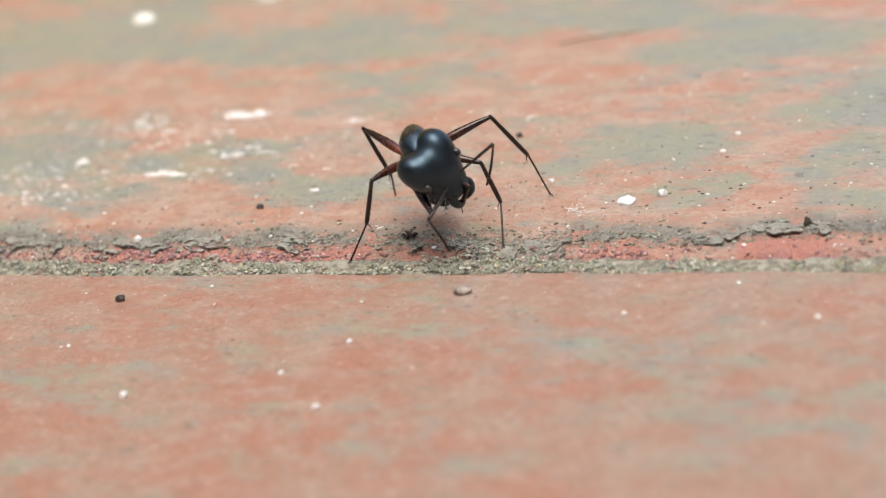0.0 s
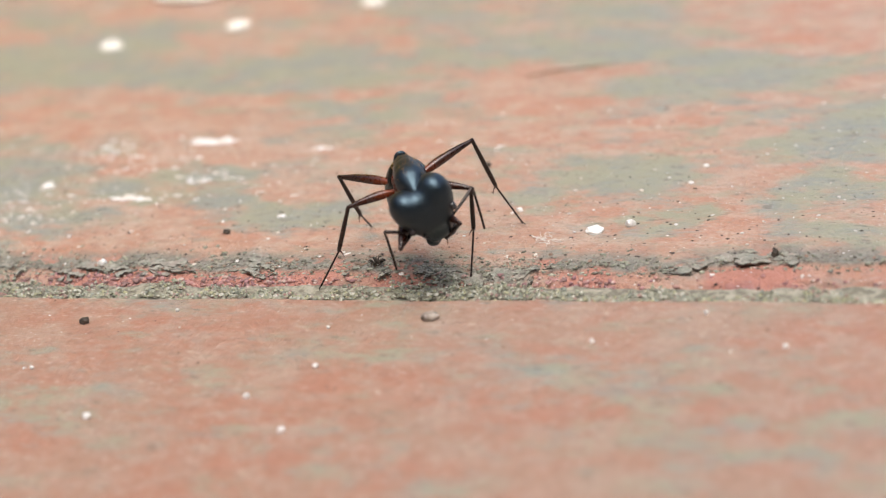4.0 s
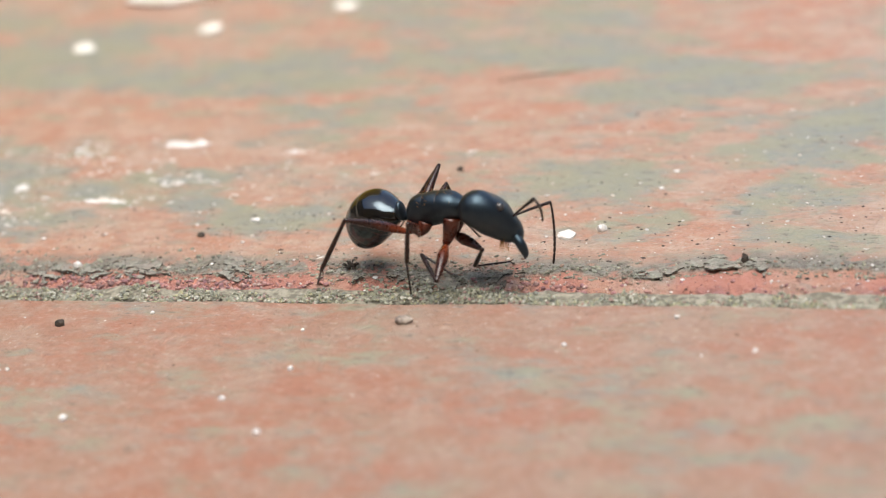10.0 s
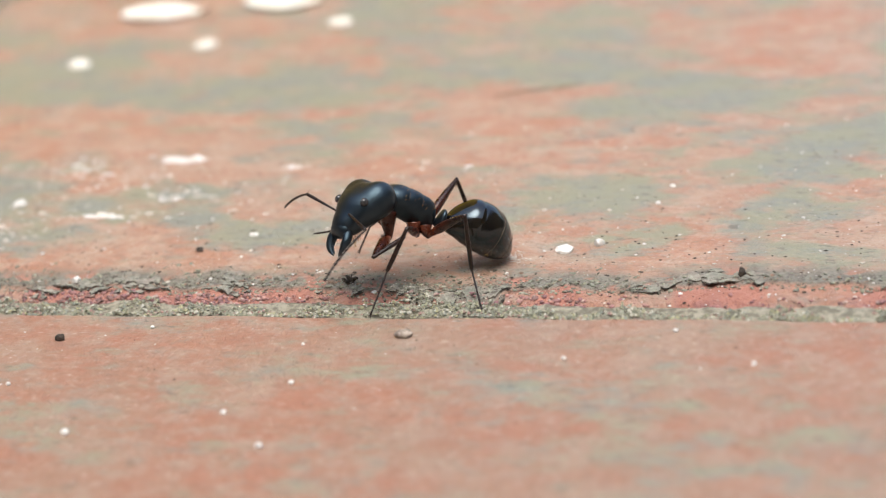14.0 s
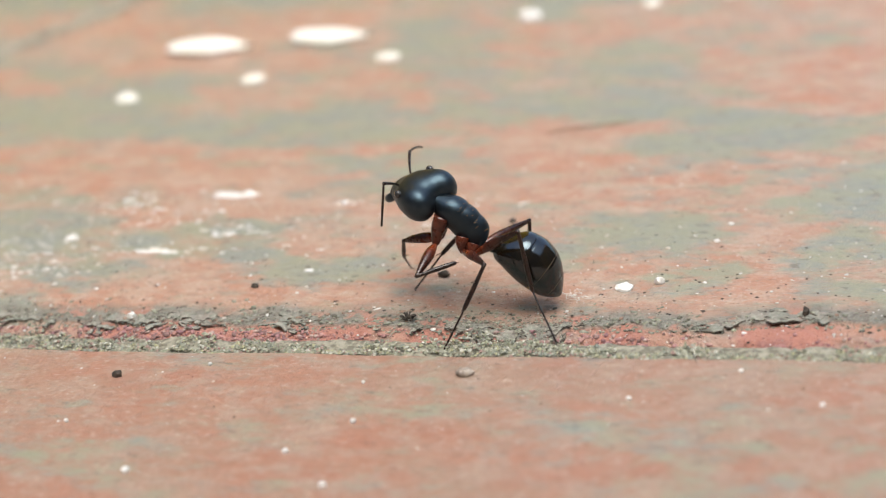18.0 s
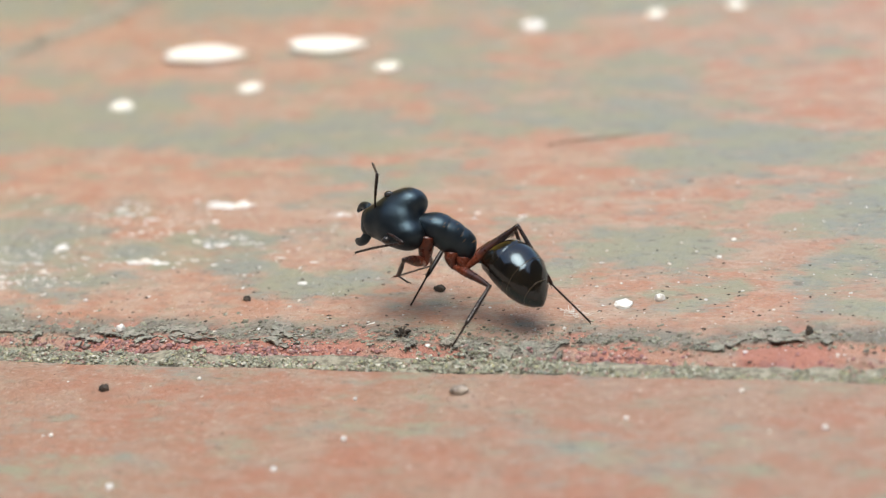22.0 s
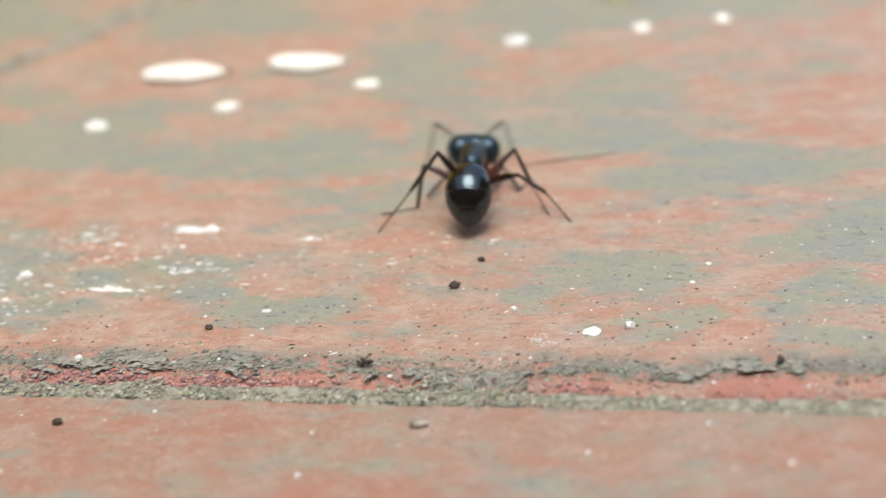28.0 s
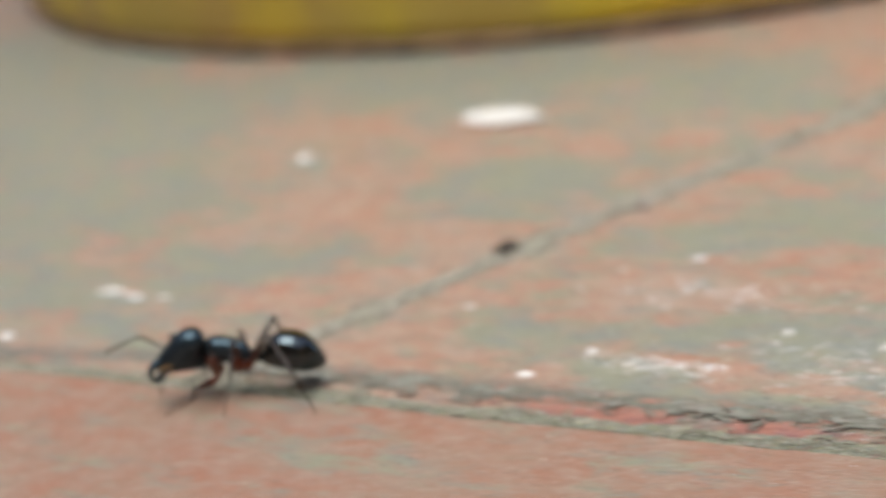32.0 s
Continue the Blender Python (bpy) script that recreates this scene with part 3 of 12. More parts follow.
for k in range(44):
    x, a = rng.uniform(0.3, 3.0), rng.uniform(0.35, math.pi - 0.35)
    w, h, z = np.interp(x, (0.3, 1.1, 2.3, 3.0), (0.50, 0.66, 0.80, 0.55)), np.interp(x, (0.3, 1.1, 2.3, 3.0), (0.68, 0.74, 0.72, 0.50)), np.interp(x, (0.3, 1.1, 2.3, 3.0), (-0.16, 0.03, 0.15, 0.05))
    y, z = 0.99 * w * math.cos(a), z + 0.99 * h * math.sin(a)
    tube([(x, y, z), (x - 0.05, y * 1.08, z + 0.10), (x - rng.uniform(0.02, 0.12), y * 1.16, z + rng.uniform(0.14, 0.24))], [0.011, 0.008, 0.003], 4, down, 3)
tagged(part("hairs", down, BRISTLE, ant, "sparse short golden hairs on the thorax"), kind="stuff")
part("neck", tube([(3.10, 0, -0.05), (3.35, 0, -0.02), (3.55, 0, 0.0)], [0.30, 0.26, 0.28], 12, None, 6), BLACK, ant)
part("petiole", loft([(0.16, -0.40, 0.10, 0.10), (-0.08, -0.40, 0.22, 0.20), (-0.26, -0.12, 0.40, 0.50), (-0.44, -0.08, 0.36, 0.46), (-0.62, -0.28, 0.20, 0.20), (-0.90, -0.22, 0.13, 0.13)], 16, 18), BLACK, ant, "upright scale at the waist")

gaster = part("gaster", loft([(0.100, -0.043, 0.097, 0.091), (-0.020, 0.034, 0.378, 0.382), (-0.300, 0.241, 0.776, 0.792), (-0.790, 0.499, 1.125, 1.110), (-1.230, 0.550, 1.271, 1.256), (-1.280, 0.550, 1.251, 1.238), (-1.430, 0.550, 1.300, 1.283), (-1.970, 0.533, 1.358, 1.319), (-2.510, 0.464, 1.300, 1.256), (-2.580, 0.456, 1.271, 1.229), (-2.710, 0.430, 1.271, 1.219), (-3.150, 0.310, 1.096, 1.046), (-3.470, 0.206, 0.873, 0.828), (-3.530, 0.189, 0.825, 0.783), (-3.610, 0.163, 0.776, 0.737), (-3.900, 0.043, 0.485, 0.455), (-4.140, -0.069, 0.145, 0.137)], 60, 36), GLOSS, ant, "glossy dark olive-brown gaster")
limb["gaster"] = gaster
for x, w, z in ((-1.265, 1.26, 0.55), (-2.565, 1.28, 0.456), (-3.515, 0.84, 0.193)):
    ring = tube([(x - 0.04 * math.sin(a), w * math.cos(a), z + w * 0.975 * math.sin(a)) for a in np.linspace(0, math.tau, 33)], [0.012] * 33, 6, None, 48)
    part("band", ring, MEMBRANE, gaster, "tan membrane band round the gaster")
hairs = bmesh.new()
for k in range(46):
    a, x = rng.uniform(0, math.tau), rng.choice((-2.3, -3.15, -3.25, -3.6, -3.65))
    w = {-2.3: 1.42, -3.15: 1.1, -3.25: 1.02, -3.6: 0.68, -3.65: 0.6}[x]
    y, z = w * math.cos(a), -0.1 + w * math.sin(a)
    tube([(x, y, z), (x - 0.16, y * 1.10, z * 1.08)], [0.008, 0.003], 4, hairs, 2)
tagged(part("hairs", hairs, BRISTLE, gaster, "short golden hairs"), kind="stuff")

HIPS = {"1": (2.00, 0.55, -1.75), "2": (0.70, 0.62, -1.15), "3": (0.12, 0.62, -1.00)}
LENGTHS = {"1": (2.45, 2.1, 2.0), "2": (2.6, 2.5, 2.4), "3": (3.5, 3.4, 2.9)}
ROOTS = {"1": (2.55, 0.42, -0.40), "2": (1.10, 0.42, -0.60), "3": (0.45, 0.38, -0.60)}
for pair in "123":
    f, tb, ts = LENGTHS[pair]
    fat = {"1": 1.15, "2": 0.95, "3": 1.0}[pair]
    femur_bm = tube([(-0.10, 0, 0), (0.05, 0, 0), (0.3, 0, 0.02), (f * 0.35, 0, 0.06), (f * 0.7, 0, 0.05), (f * 0.95, 0, 0), (f + 0.05, 0, 0)], [0.10, 0.13, 0.16 * fat, 0.25 * fat, 0.19 * fat, 0.115, 0.10], 14, None, 18)
    tibia_bm = tube([(-0.06, 0, 0), (0.08, 0, 0), (0.3, 0, 0), (tb * 0.55, 0, 0), (tb * 0.92, 0, 0), (tb, 0, 0)], [0.08, 0.105, 0.10, 0.125, 0.115, 0.085], 12, None, 14)
    for k in range(5):
        x = tb * (0.35 + 0.12 * k)
        tube([(x, 0, -0.09), (x + 0.12, 0, -0.17)], [0.014, 0.004], 4, tibia_bm, 2)
    spur_bm = tube([(tb * 0.97, 0, -0.05), (tb * 0.97 + 0.12, 0.02, -0.22), (tb + 0.22, 0.03, -0.34)], [0.04, 0.025, 0.006], 6, None, 5)
    tarsus_bm = bmesh.new()
    cuts = [0, 0.52, 0.68, 0.80, 0.88, 1.0]
    for a, b in zip(cuts, cuts[1:]):
        tube([(a * ts - 0.01, 0, 0), (a * ts + 0.04, 0, 0), (b * ts - 0.05, 0, 0), (b * ts, 0, 0)], [0.042, 0.05, 0.055, 0.04], 8, tarsus_bm, 6)
    for s in (1, -1):
        tube([(ts - 0.03, 0.02 * s, 0), (ts + 0.10, 0.09 * s, 0.03), (ts + 0.17, 0.12 * s, -0.05)], [0.03, 0.022, 0.006], 5, tarsus_bm, 4)
    meshes = {}
    for nm, bmm, mt in (("femur", femur_bm, FEMUR), ("tibia", tibia_bm, BROWN), ("spur", spur_bm, AMBER), ("tarsus", tarsus_bm, BROWN)):
        me = bpy.data.meshes.new(nm)
        bmm.to_mesh(me)
        bmm.free()
        me.materials.append(mt)
        me.polygons.foreach_set("use_smooth", [True] * len(me.polygons))
        meshes[nm] = me
    for side, s in (("L", 1), ("R", -1)):
        r, h = ROOTS[pair], HIPS[pair]
        wide = {"1": 0.44, "2": 0.38, "3": 0.38}[pair]
        mid = [(a + b) / 2 for a, b in zip(r, h)]
        part("coxa", tube([(r[0], r[1] * s, r[2]), (mid[0] + 0.06, mid[1] * s, mid[2]), (h[0], h[1] * s, h[2])], [wide, wide * 0.85, wide * 0.45], 12, None, 10), AMBER, ant, "red-brown leg base")
        part("trochanter", ball(h[0], h[1] * s, h[2], 0.15, 0.15, 0.15, None, 12), AMBER, ant)
        for nm, lab in (("femur", "red-brown thigh"), ("tibia", "dark brown shin"), ("tarsus", "thin jointed foot with claws")):
            ob = tagged(new(nm, meshes[nm]), lab)
            ob.parent = ant
            limb[nm + "_" + side + pair] = ob
        sp = new("spur", meshes["spur"])
        sp.parent = limb["tibia_" + side + pair]

# ---- loose bits on the floor ----
def surfaces(x, y):
    """Heights of the slabs at places, mm."""
    x, y = np.atleast_2d(np.asarray(x, float)), np.atleast_2d(np.asarray(y, float))
    u = x - CROSS - SLANT * y
    right, left = back_slab(u, y, 100, NEAR_FILM[:1], 0.2)[2] / MM, back_slab(u, y, 300, LEFT_FILM[:1], 0.2)[2] / MM
    z = np.where(u > 0, right, left)
    z = np.where(y < 1.2, -0.45, z)
    return np.where(y < 0.2, relief(x, y, 500), z)[0]


def surface(x, y):
    return float(surfaces(x, y)[0])


def chip(name, x, y, long, wide, high, mat, turn=0.0, label="", category="", group="", tilt=0.0, seed=0):
    """A flat, uneven flake that lies on the floor."""
    r = random.Random(seed * 7 + int(x * 31) + int(y * 17))
    bm = bmesh.new()
    n = 11
    rad = [r.uniform(0.78, 1.1) for _ in range(n)]
    rows = []
    for scale, z in ((0.80, 0.0), (1.0, 0.3), (0.96, 0.7), (0.72, 1.0)):
        rows.append([bm.verts.new((long / 2 * scale * rad[i] * math.cos(math.tau * i / n) * MM, wide / 2 * scale * rad[i] * math.sin(math.tau * i / n) * MM,
                                   high * (z + (r.uniform(-0.2, 0.2) if z > 0.2 else 0)) * MM)) for i in range(n)])
    for lo, hi in zip(rows, rows[1:]):
        for i in range(n):
            bm.faces.new((lo[i], lo[(i + 1) % n], hi[(i + 1) % n], hi[i]))
    c = bm.verts.new((0, 0, high * r.uniform(0.8, 1.25) * MM))
    for i in range(n):
        bm.faces.new((rows[-1][i], rows[-1][(i + 1) % n], c))
    bm.faces.new(list(reversed(rows[0])))
    ob = tagged(part(name, bm, mat, None, label, smooth=False), category=category, group=group)
    ob.matrix_basis = pose(x * MM, y * MM, (surface(x, y) - 0.03) * MM, tilt, 0, turn)
    return ob


def lump(name, x, y, long, wide, high, mat, turn=0.0, label="", category="", group="", rough=0.25, seed=0):
    """A rounded, knobbly grain or crumb."""
    bm = bmesh.new()
    bmesh.ops.create_icosphere(bm, subdivisions=3, radius=1.0)
    for v in bm.verts:
        d = 1 + rough * (noise.noise(v.co * 1.7 + Vector((x, y, seed))) + 0.5 * noise.noise(v.co * 4.1 + Vector((y, x, seed))))
        v.co = Vector((v.co.x * long / 2, v.co.y * wide / 2, v.co.z * high / 2)) * d * MM
    ob = tagged(part(name, bm, mat, None, label), category=category, group=group)
    ob.matrix_basis = pose(x * MM, y * MM, (surface(x, y) + high * 0.36) * MM, 0, 0, turn)
    return ob


def white_chip(x, y, long, wide, high=0.12, turn=0, mat=None):
    chip("white_chip", x, y, long, wide, high, mat or WHITE, turn, "small white lime chip lying on a clay slab", "chip", "white chips on the slabs")


for spec in ((6.85, 7.8, 1.05, 0.95, 0.22, 20), (8.6, 8.5, 0.55, 0.5, 0.34, 50), (2.3, 10.4, 0.42, 0.35, 0.2, 0), (11.1, 13.85, 0.34, 0.3, 0.12, 0), (11.65, 16.15, 0.34, 0.3, 0.12, 30),
             (-11.1, 9.8, 0.55, 0.3, 0.12, 10), (-19.4, 4.0, 0.5, 0.4, 0.35, 0), (-33.9, 15.25, 0.66, 0.62, 0.22, 0), (-27.3, 14.15, 0.85, 0.6, 0.2, 5), (-47.9, 6.3, 1.3, 0.7, 0.16, 10),
             (-57.2, 16.0, 0.9, 0.6, 0.15, 0), (-88.0, 14.3, 2.6, 1.0, 0.12, 8), (-85.2, 13.7, 1.7, 0.8, 0.12, -5), (-82.6, 13.9, 1.2, 0.6, 0.1, 12), (-90.5, 5.2, 1.4, 1.0, 0.2, 0), (-44.6, 26.8, 1.1, 0.8, 0.15, 0), (-49.2, 24.0, 0.5, 0.4, 0.12, 0), (-5.9, 5.1, 0.5, 0.12, 0.06, 40), (-2.4, 3.0, 0.3, 0.25, 0.1, 0)):
    white_chip(*spec)
for spec in ((-25.0, 42.1, 1.9, 1.7, 0.3, 0), (-16.0, 46.3, 2.0, 1.6, 0.3, 0), (-7.0, 55.5, 2.1, 2.4, 0.3, 0), (-33.5, 38.6, 1.8, 1.8, 0.3, 20),
             (2.0, 58.0, 1.6, 2.0, 0.2, 0), (-90.9, 45.7, 1.8, 1.6, 0.3, 0), (-28.2, 77.6, 2.6, 4.0, 0.4, 0), (-43.4, 77.2, 5.0, 5.0, 0.3, 0), (7.8, 59.7, 1.4, 2.0, 0.2, 0)):
    white_chip(*spec, mat=PETAL if spec[0] in (-33.5, -25.0, -16.0, 2.0, 7.8) else None)
for x, y, d in ((-4.5, -2.9, 0.22), (-3.95, -6.75, 0.34), (-6.4, -9.6, 0.36), (-13.45, -11.7, 0.46), (8.65, -3.95, 0.30), (17.5, -4.25, 0.30), (13.6, -1.1, 0.28), (-18.3, -7.3, 0.26), (-3.8, -12.4, 0.4), (-24.0, -9.5, 0.4), (-13.0, -1.3, 0.25)):
    lump("sand_grain", x, y, d * 0.85, d * 0.8, d * 0.7, WHITE, 0, "white sand grain on the smooth clay slab", "grain", "sand grains on the slabs")
lump("seed_grain", -9.5, 1.6, 0.75, 0.7, 0.7, CREAM, 0, "round cream-coloured grain stuck in the mossy joint", "grain")
lump("husk", 15.6, 0.9, 0.8, 0.4, 0.25, CREAM, 5, "pale yellow husk lying in the joint", "husk")
lump("pebble", 0.4, -1.95, 0.85, 0.6, 0.45, STONE, 10, "small grey pebble on the smooth slab", "pebble", seed=3)
lump("dirt_crumb", -17.5, -2.7, 0.46, 0.36, 0.34, BLACK_DIRT, 20, "dark dirt crumb on the smooth slab", "crumb", "dirt crumbs", 0.5)
lump("dirt_crumb", -0.8, 16.4, 0.42, 0.32, 0.25, BLACK_DIRT, 0, "tiny black dirt crumb", "crumb", "dirt crumbs", 0.5)
pellet = lump("dirt_crumb", -3.2, 9.2, 0.62, 0.46, 0.38, BLACK_DIRT, -15, "dark brown dirt crumb beside the ant", "crumb", "dirt crumbs", 0.55)
lump("dirt_crumb", -13.6, 7.75, 0.38, 0.3, 0.3, BLACK_DIRT, 0, "tiny black dirt crumb", "crumb", "dirt crumbs", 0.5)
lump("dirt_crumb", 16.3, 4.9, 0.35, 0.3, 0.6, BLACK_DIRT, 0, "upright dark crumb on the crust", "crumb", "dirt crumbs", 0.6)
lump("clod", -59.6, 26.1, 1.9, 1.6, 1.3, BLACK_DIRT, 30, "dark clod stuck in the cross joint", "clod", rough=0.5)
lump("clod", -53.0, 36.3, 1.4, 1.2, 0.7, STONE, 0, "brown-grey clod stuck in the cross joint", "clod", rough=0.5)


def petal(x, y, long, wide, turn, seed, mat, label):
    """A thin curled petal, blunt at one end and pointed at the other."""
    bm = bmesh.new()
    n, m = 18, 8
    top, low = [], []
    for i in range(n + 1):
        s = i / n
        half = wide / 2 * (math.sin(math.pi * min(1, s * 1.05 + 0.02)) ** 0.55) * (1 - 0.55 * max(0, s - 0.6) / 0.4)
        line, under = [], []
        for j in range(m + 1):
            c = j / m * 2 - 1
            z = 0.14 * c * c + 0.06 * math.sin(s * 5 + seed) + 0.06
            line.append(bm.verts.new(((s - 0.5) * long * MM, half * c * MM, (z + 0.2) * MM)))
            under.append(bm.verts.new(((s - 0.5) * long * MM, half * c * 0.98 * MM, z * MM)))
        top.append(line), low.append(under)
    for i in range(n):
        for j in range(m):
            bm.faces.new((top[i][j], top[i + 1][j], top[i + 1][j + 1], top[i][j + 1]))
            bm.faces.new((low[i][j + 1], low[i + 1][j + 1], low[i + 1][j], low[i][j]))
        bm.faces.new((top[i][0], low[i][0], low[i + 1][0], top[i + 1][0]))
        bm.faces.new((top[i][m], top[i + 1][m], low[i + 1][m], low[i][m]))
    for i in (0, n):
        for j in range(m):
            f = (top[i][j], top[i][j + 1], low[i][j + 1], low[i][j])
            bm.faces.new(f if i == 0 else f[::-1])
    ob = tagged(part("petal", bm, mat, None, label), category="petal", group="fallen petals")
    ob.matrix_basis = pose(x * MM, y * MM, (surface(x, y) - 0.02) * MM, 0, 0, turn)


petal(-30.9, 49.4, 7.0, 3.6, 2, 0, PETAL, "cream-white fallen petal lying on the clay slab")
petal(-21.7, 51.2, 6.6, 3.4, -4, 2, PETAL, "cream-white pointed petal lying on the clay slab")
petal(-76.7, 58.1, 9.0, 5.0, -3, 4, WHITE, "large white pointed petal beside the pot")

petal(-1.0, 66.4, 2.6, 2.4, 0, 1, speckled("yellow_petal", (0.80, 0.70, 0.25), (0.70, 0.62, 0.35), 0.002), "small yellow-white petal on the clay slab")

# a fibre tangle, a twig and a scaly tuft
lint = bmesh.new()
rng = random.Random(9)
for k in range(16):
    a = rng.uniform(0, math.tau)
    pts = [(0.28 * math.cos(a), 0.28 * math.sin(a), 0.05)]
    for j in range(5):
        a += rng.uniform(-1.4, 1.4)
        q = pts[-1]
        pts.append((q[0] + 0.24 * math.cos(a), q[1] + 0.20 * math.sin(a), max(0.02, q[2] + rng.uniform(-0.12, 0.16))))
    tube([tuple(0.7 * v for v in p) for p in pts], [0.013] * 6, 4, lint, 10)
ob = tagged(part("lint", lint, FIBRE, None, "tiny tangle of white fibres on the slab"), category="lint")
ob.matrix_basis = pose(4.6 * MM, 6.8 * MM, surface(4.6, 6.8) * MM)
twig = tube([(-2.8, -0.9, 0.12), (-1.0, -0.3, 0.2), (1.0, 0.35, 0.12), (2.8, 0.9, 0.16)], [0.045, 0.055, 0.045, 0.025], 8, None, 14)
ob = tagged(part("twig", twig, STALK, None, "thin grey-brown dry stalk lying on the slab"), category="twig")
ob.matrix_basis = pose(1.5 * MM, 31.4 * MM, surface(1.5, 31.4) * MM)
tuft = bmesh.new()
for k in range(26):
    a, h = rng.uniform(0, math.tau), rng.uniform(0.15, 0.42)
    tube([(0.12 * math.cos(a), 0.1 * math.sin(a), 0), (0.3 * math.cos(a), 0.25 * math.sin(a), h * 0.8), (0.45 * math.cos(a), 0.38 * math.sin(a), h * 0.7)], [0.05, 0.045, 0.012], 5, tuft, 4)
ob = tagged(part("moss_tuft", tuft, BLACK_DIRT, None, "tiny dark tuft of moss on the crust"), category="moss")
ob.matrix_basis = pose(-3.9 * MM, 3.9 * MM, surface(-3.9, 3.9) * MM)


def heap(name, places, mat, label, category, seed, flat=1.0, knobs=False, lying=True):
    """Countless little pieces in one mesh: rows of x, y, z, size in mm; z counts from the slab where they lie on it."""
    places = np.array(places)
    if lying:
        places[:, 2] += surfaces(places[:, 0], places[:, 1])
    r = np.random.RandomState(seed)
    if knobs:
        bm = bmesh.new()
        bmesh.ops.create_icosphere(bm, subdivisions=1, radius=1.0)
        base = np.array([v.co[:] for v in bm.verts])
        tris = np.array([[v.index for v in f.verts] for f in bm.faces])
        bm.free()
    else:
        base = np.array([(1, 0, 0), (-1, 0, 0), (0, 1, 0), (0, -1, 0), (0, 0, 1), (0, 0, -1)], float)
        tris = np.array([(0, 2, 4), (2, 1, 4), (1, 3, 4), (3, 0, 4), (2, 0, 5), (1, 2, 5), (3, 1, 5), (0, 3, 5)])
    verts, faces = [], []
    for k, (x, y, z, s) in enumerate(places):
        q = base * (1 + (0.75 if knobs else 0.35) * (r.rand(len(base), 1) - 0.5)) * s * np.array((r.uniform(0.7, 1.5), r.uniform(0.7, 1.2), r.uniform(0.6, 1.0) * flat))
        a = r.uniform(0, math.tau)
        c, w = math.cos(a), math.sin(a)
        q = np.stack([q[:, 0] * c - q[:, 1] * w + x, q[:, 0] * w + q[:, 1] * c + y, q[:, 2] + z], -1)
        verts.append(q), faces.append(tris + k * len(base))
    mesh = bpy.data.meshes.new(name)
    mesh.from_pydata(np.concatenate(verts) * MM, [], np.concatenate(faces).tolist())
    return tagged(link(name, mesh, mat, None, smooth=knobs), label, category, kind="stuff")


def flakes(name, places, mat, label, category, seed, thick=0.12, long=1.0):
    """Thin jagged plates in one mesh: rows of x, y, height over the slab, radius in mm."""
    r = np.random.RandomState(seed)
    places = np.array(places)
    ground = surfaces(places[:, 0], places[:, 1])
    verts, faces, n = [], [], 12
    for k, (x, y, z, s) in enumerate(places):
        rad = s * (0.62 + 0.55 * r.rand(n)) * (1 + 0.25 * np.cos(np.arange(n) * math.tau / n * 2 + r.rand() * 6))
        a = np.arange(n) * math.tau / n + r.rand()
        px, py = rad * np.cos(a) * r.uniform(1.0, 1.7) * long, rad * np.sin(a) * 0.8
        tx, ty = r.normal(0, 0.10), r.normal(0, 0.12)
        hz = z + ground[k] + tx * px + ty * py
        top = np.stack([x + px * 0.95, y + py * 0.95, hz + thick], -1)
        low = np.stack([x + px, y + py, hz], -1)
        mid = np.array([[x, y, z + ground[k] + thick * r.uniform(0.9, 1.5)]])
        b = k * (2 * n + 1)
        verts += [low, top, mid]
        for i in range(n):
            j = (i + 1) % n
            faces += [(b + i, b + j, b + n + j), (b + i, b + n + j, b + n + i), (b + n + i, b + n + j, b + 2 * n)]
    mesh = bpy.data.meshes.new(name)
    mesh.from_pydata(np.concatenate(verts) * MM, [], faces)
    return tagged(link(name, mesh, mat, None, smooth=False), label, category, kind="stuff")


rs = np.random.RandomState(21)
moss = []
xs = rs.uniform(-82, 34, 40000)
reach = np.clip(1.5 + 4.2 * (fractal(xs, xs * 0 + 3, 5.0, 77, 2) - 0.5) + 2.6 * (fractal(xs, xs * 0 + 9, 1.1, 87, 2) - 0.5), 0.5, 3.2)
ys = 0.30 + reach * rs.beta(1.1, 1.5, len(xs))
clump = fractal(xs, ys, 0.9, 93, 3)
for x, y, c in zip(xs, ys, clump):
    moss.append((x, y, -0.42 + 0.75 * max(0.0, c - 0.32) + 0.16 * rs.rand() + 0.03 * y, 0.02 + 0.13 * rs.rand() ** 6))
heap("moss", moss, MOSS, "dry grey-green moss and grit filling the joint", "moss", 22, 1.0, False, False)
crumbs = []
for cx, wide, count in ((-15, 4.2, 2400), (-8, 2.0, 500), (6.6, 1.8, 600), (-28, 5, 1100), (18, 4, 420), (-44, 5, 260), (-3, 12, 260)):
    for k in range(count):
        x, y = rs.normal(cx, wide), 0.75 + 2.3 * rs.beta(1.4, 1.9)
        crumbs.append((x, y, 0.02, 0.035 + 0.14 * rs.rand() ** 3.0))
heap("clay_crumbs", crumbs, CRUMBS, "broken purple-red clay crumbs along the slab edge", "crumbs", 23, 0.8, True)


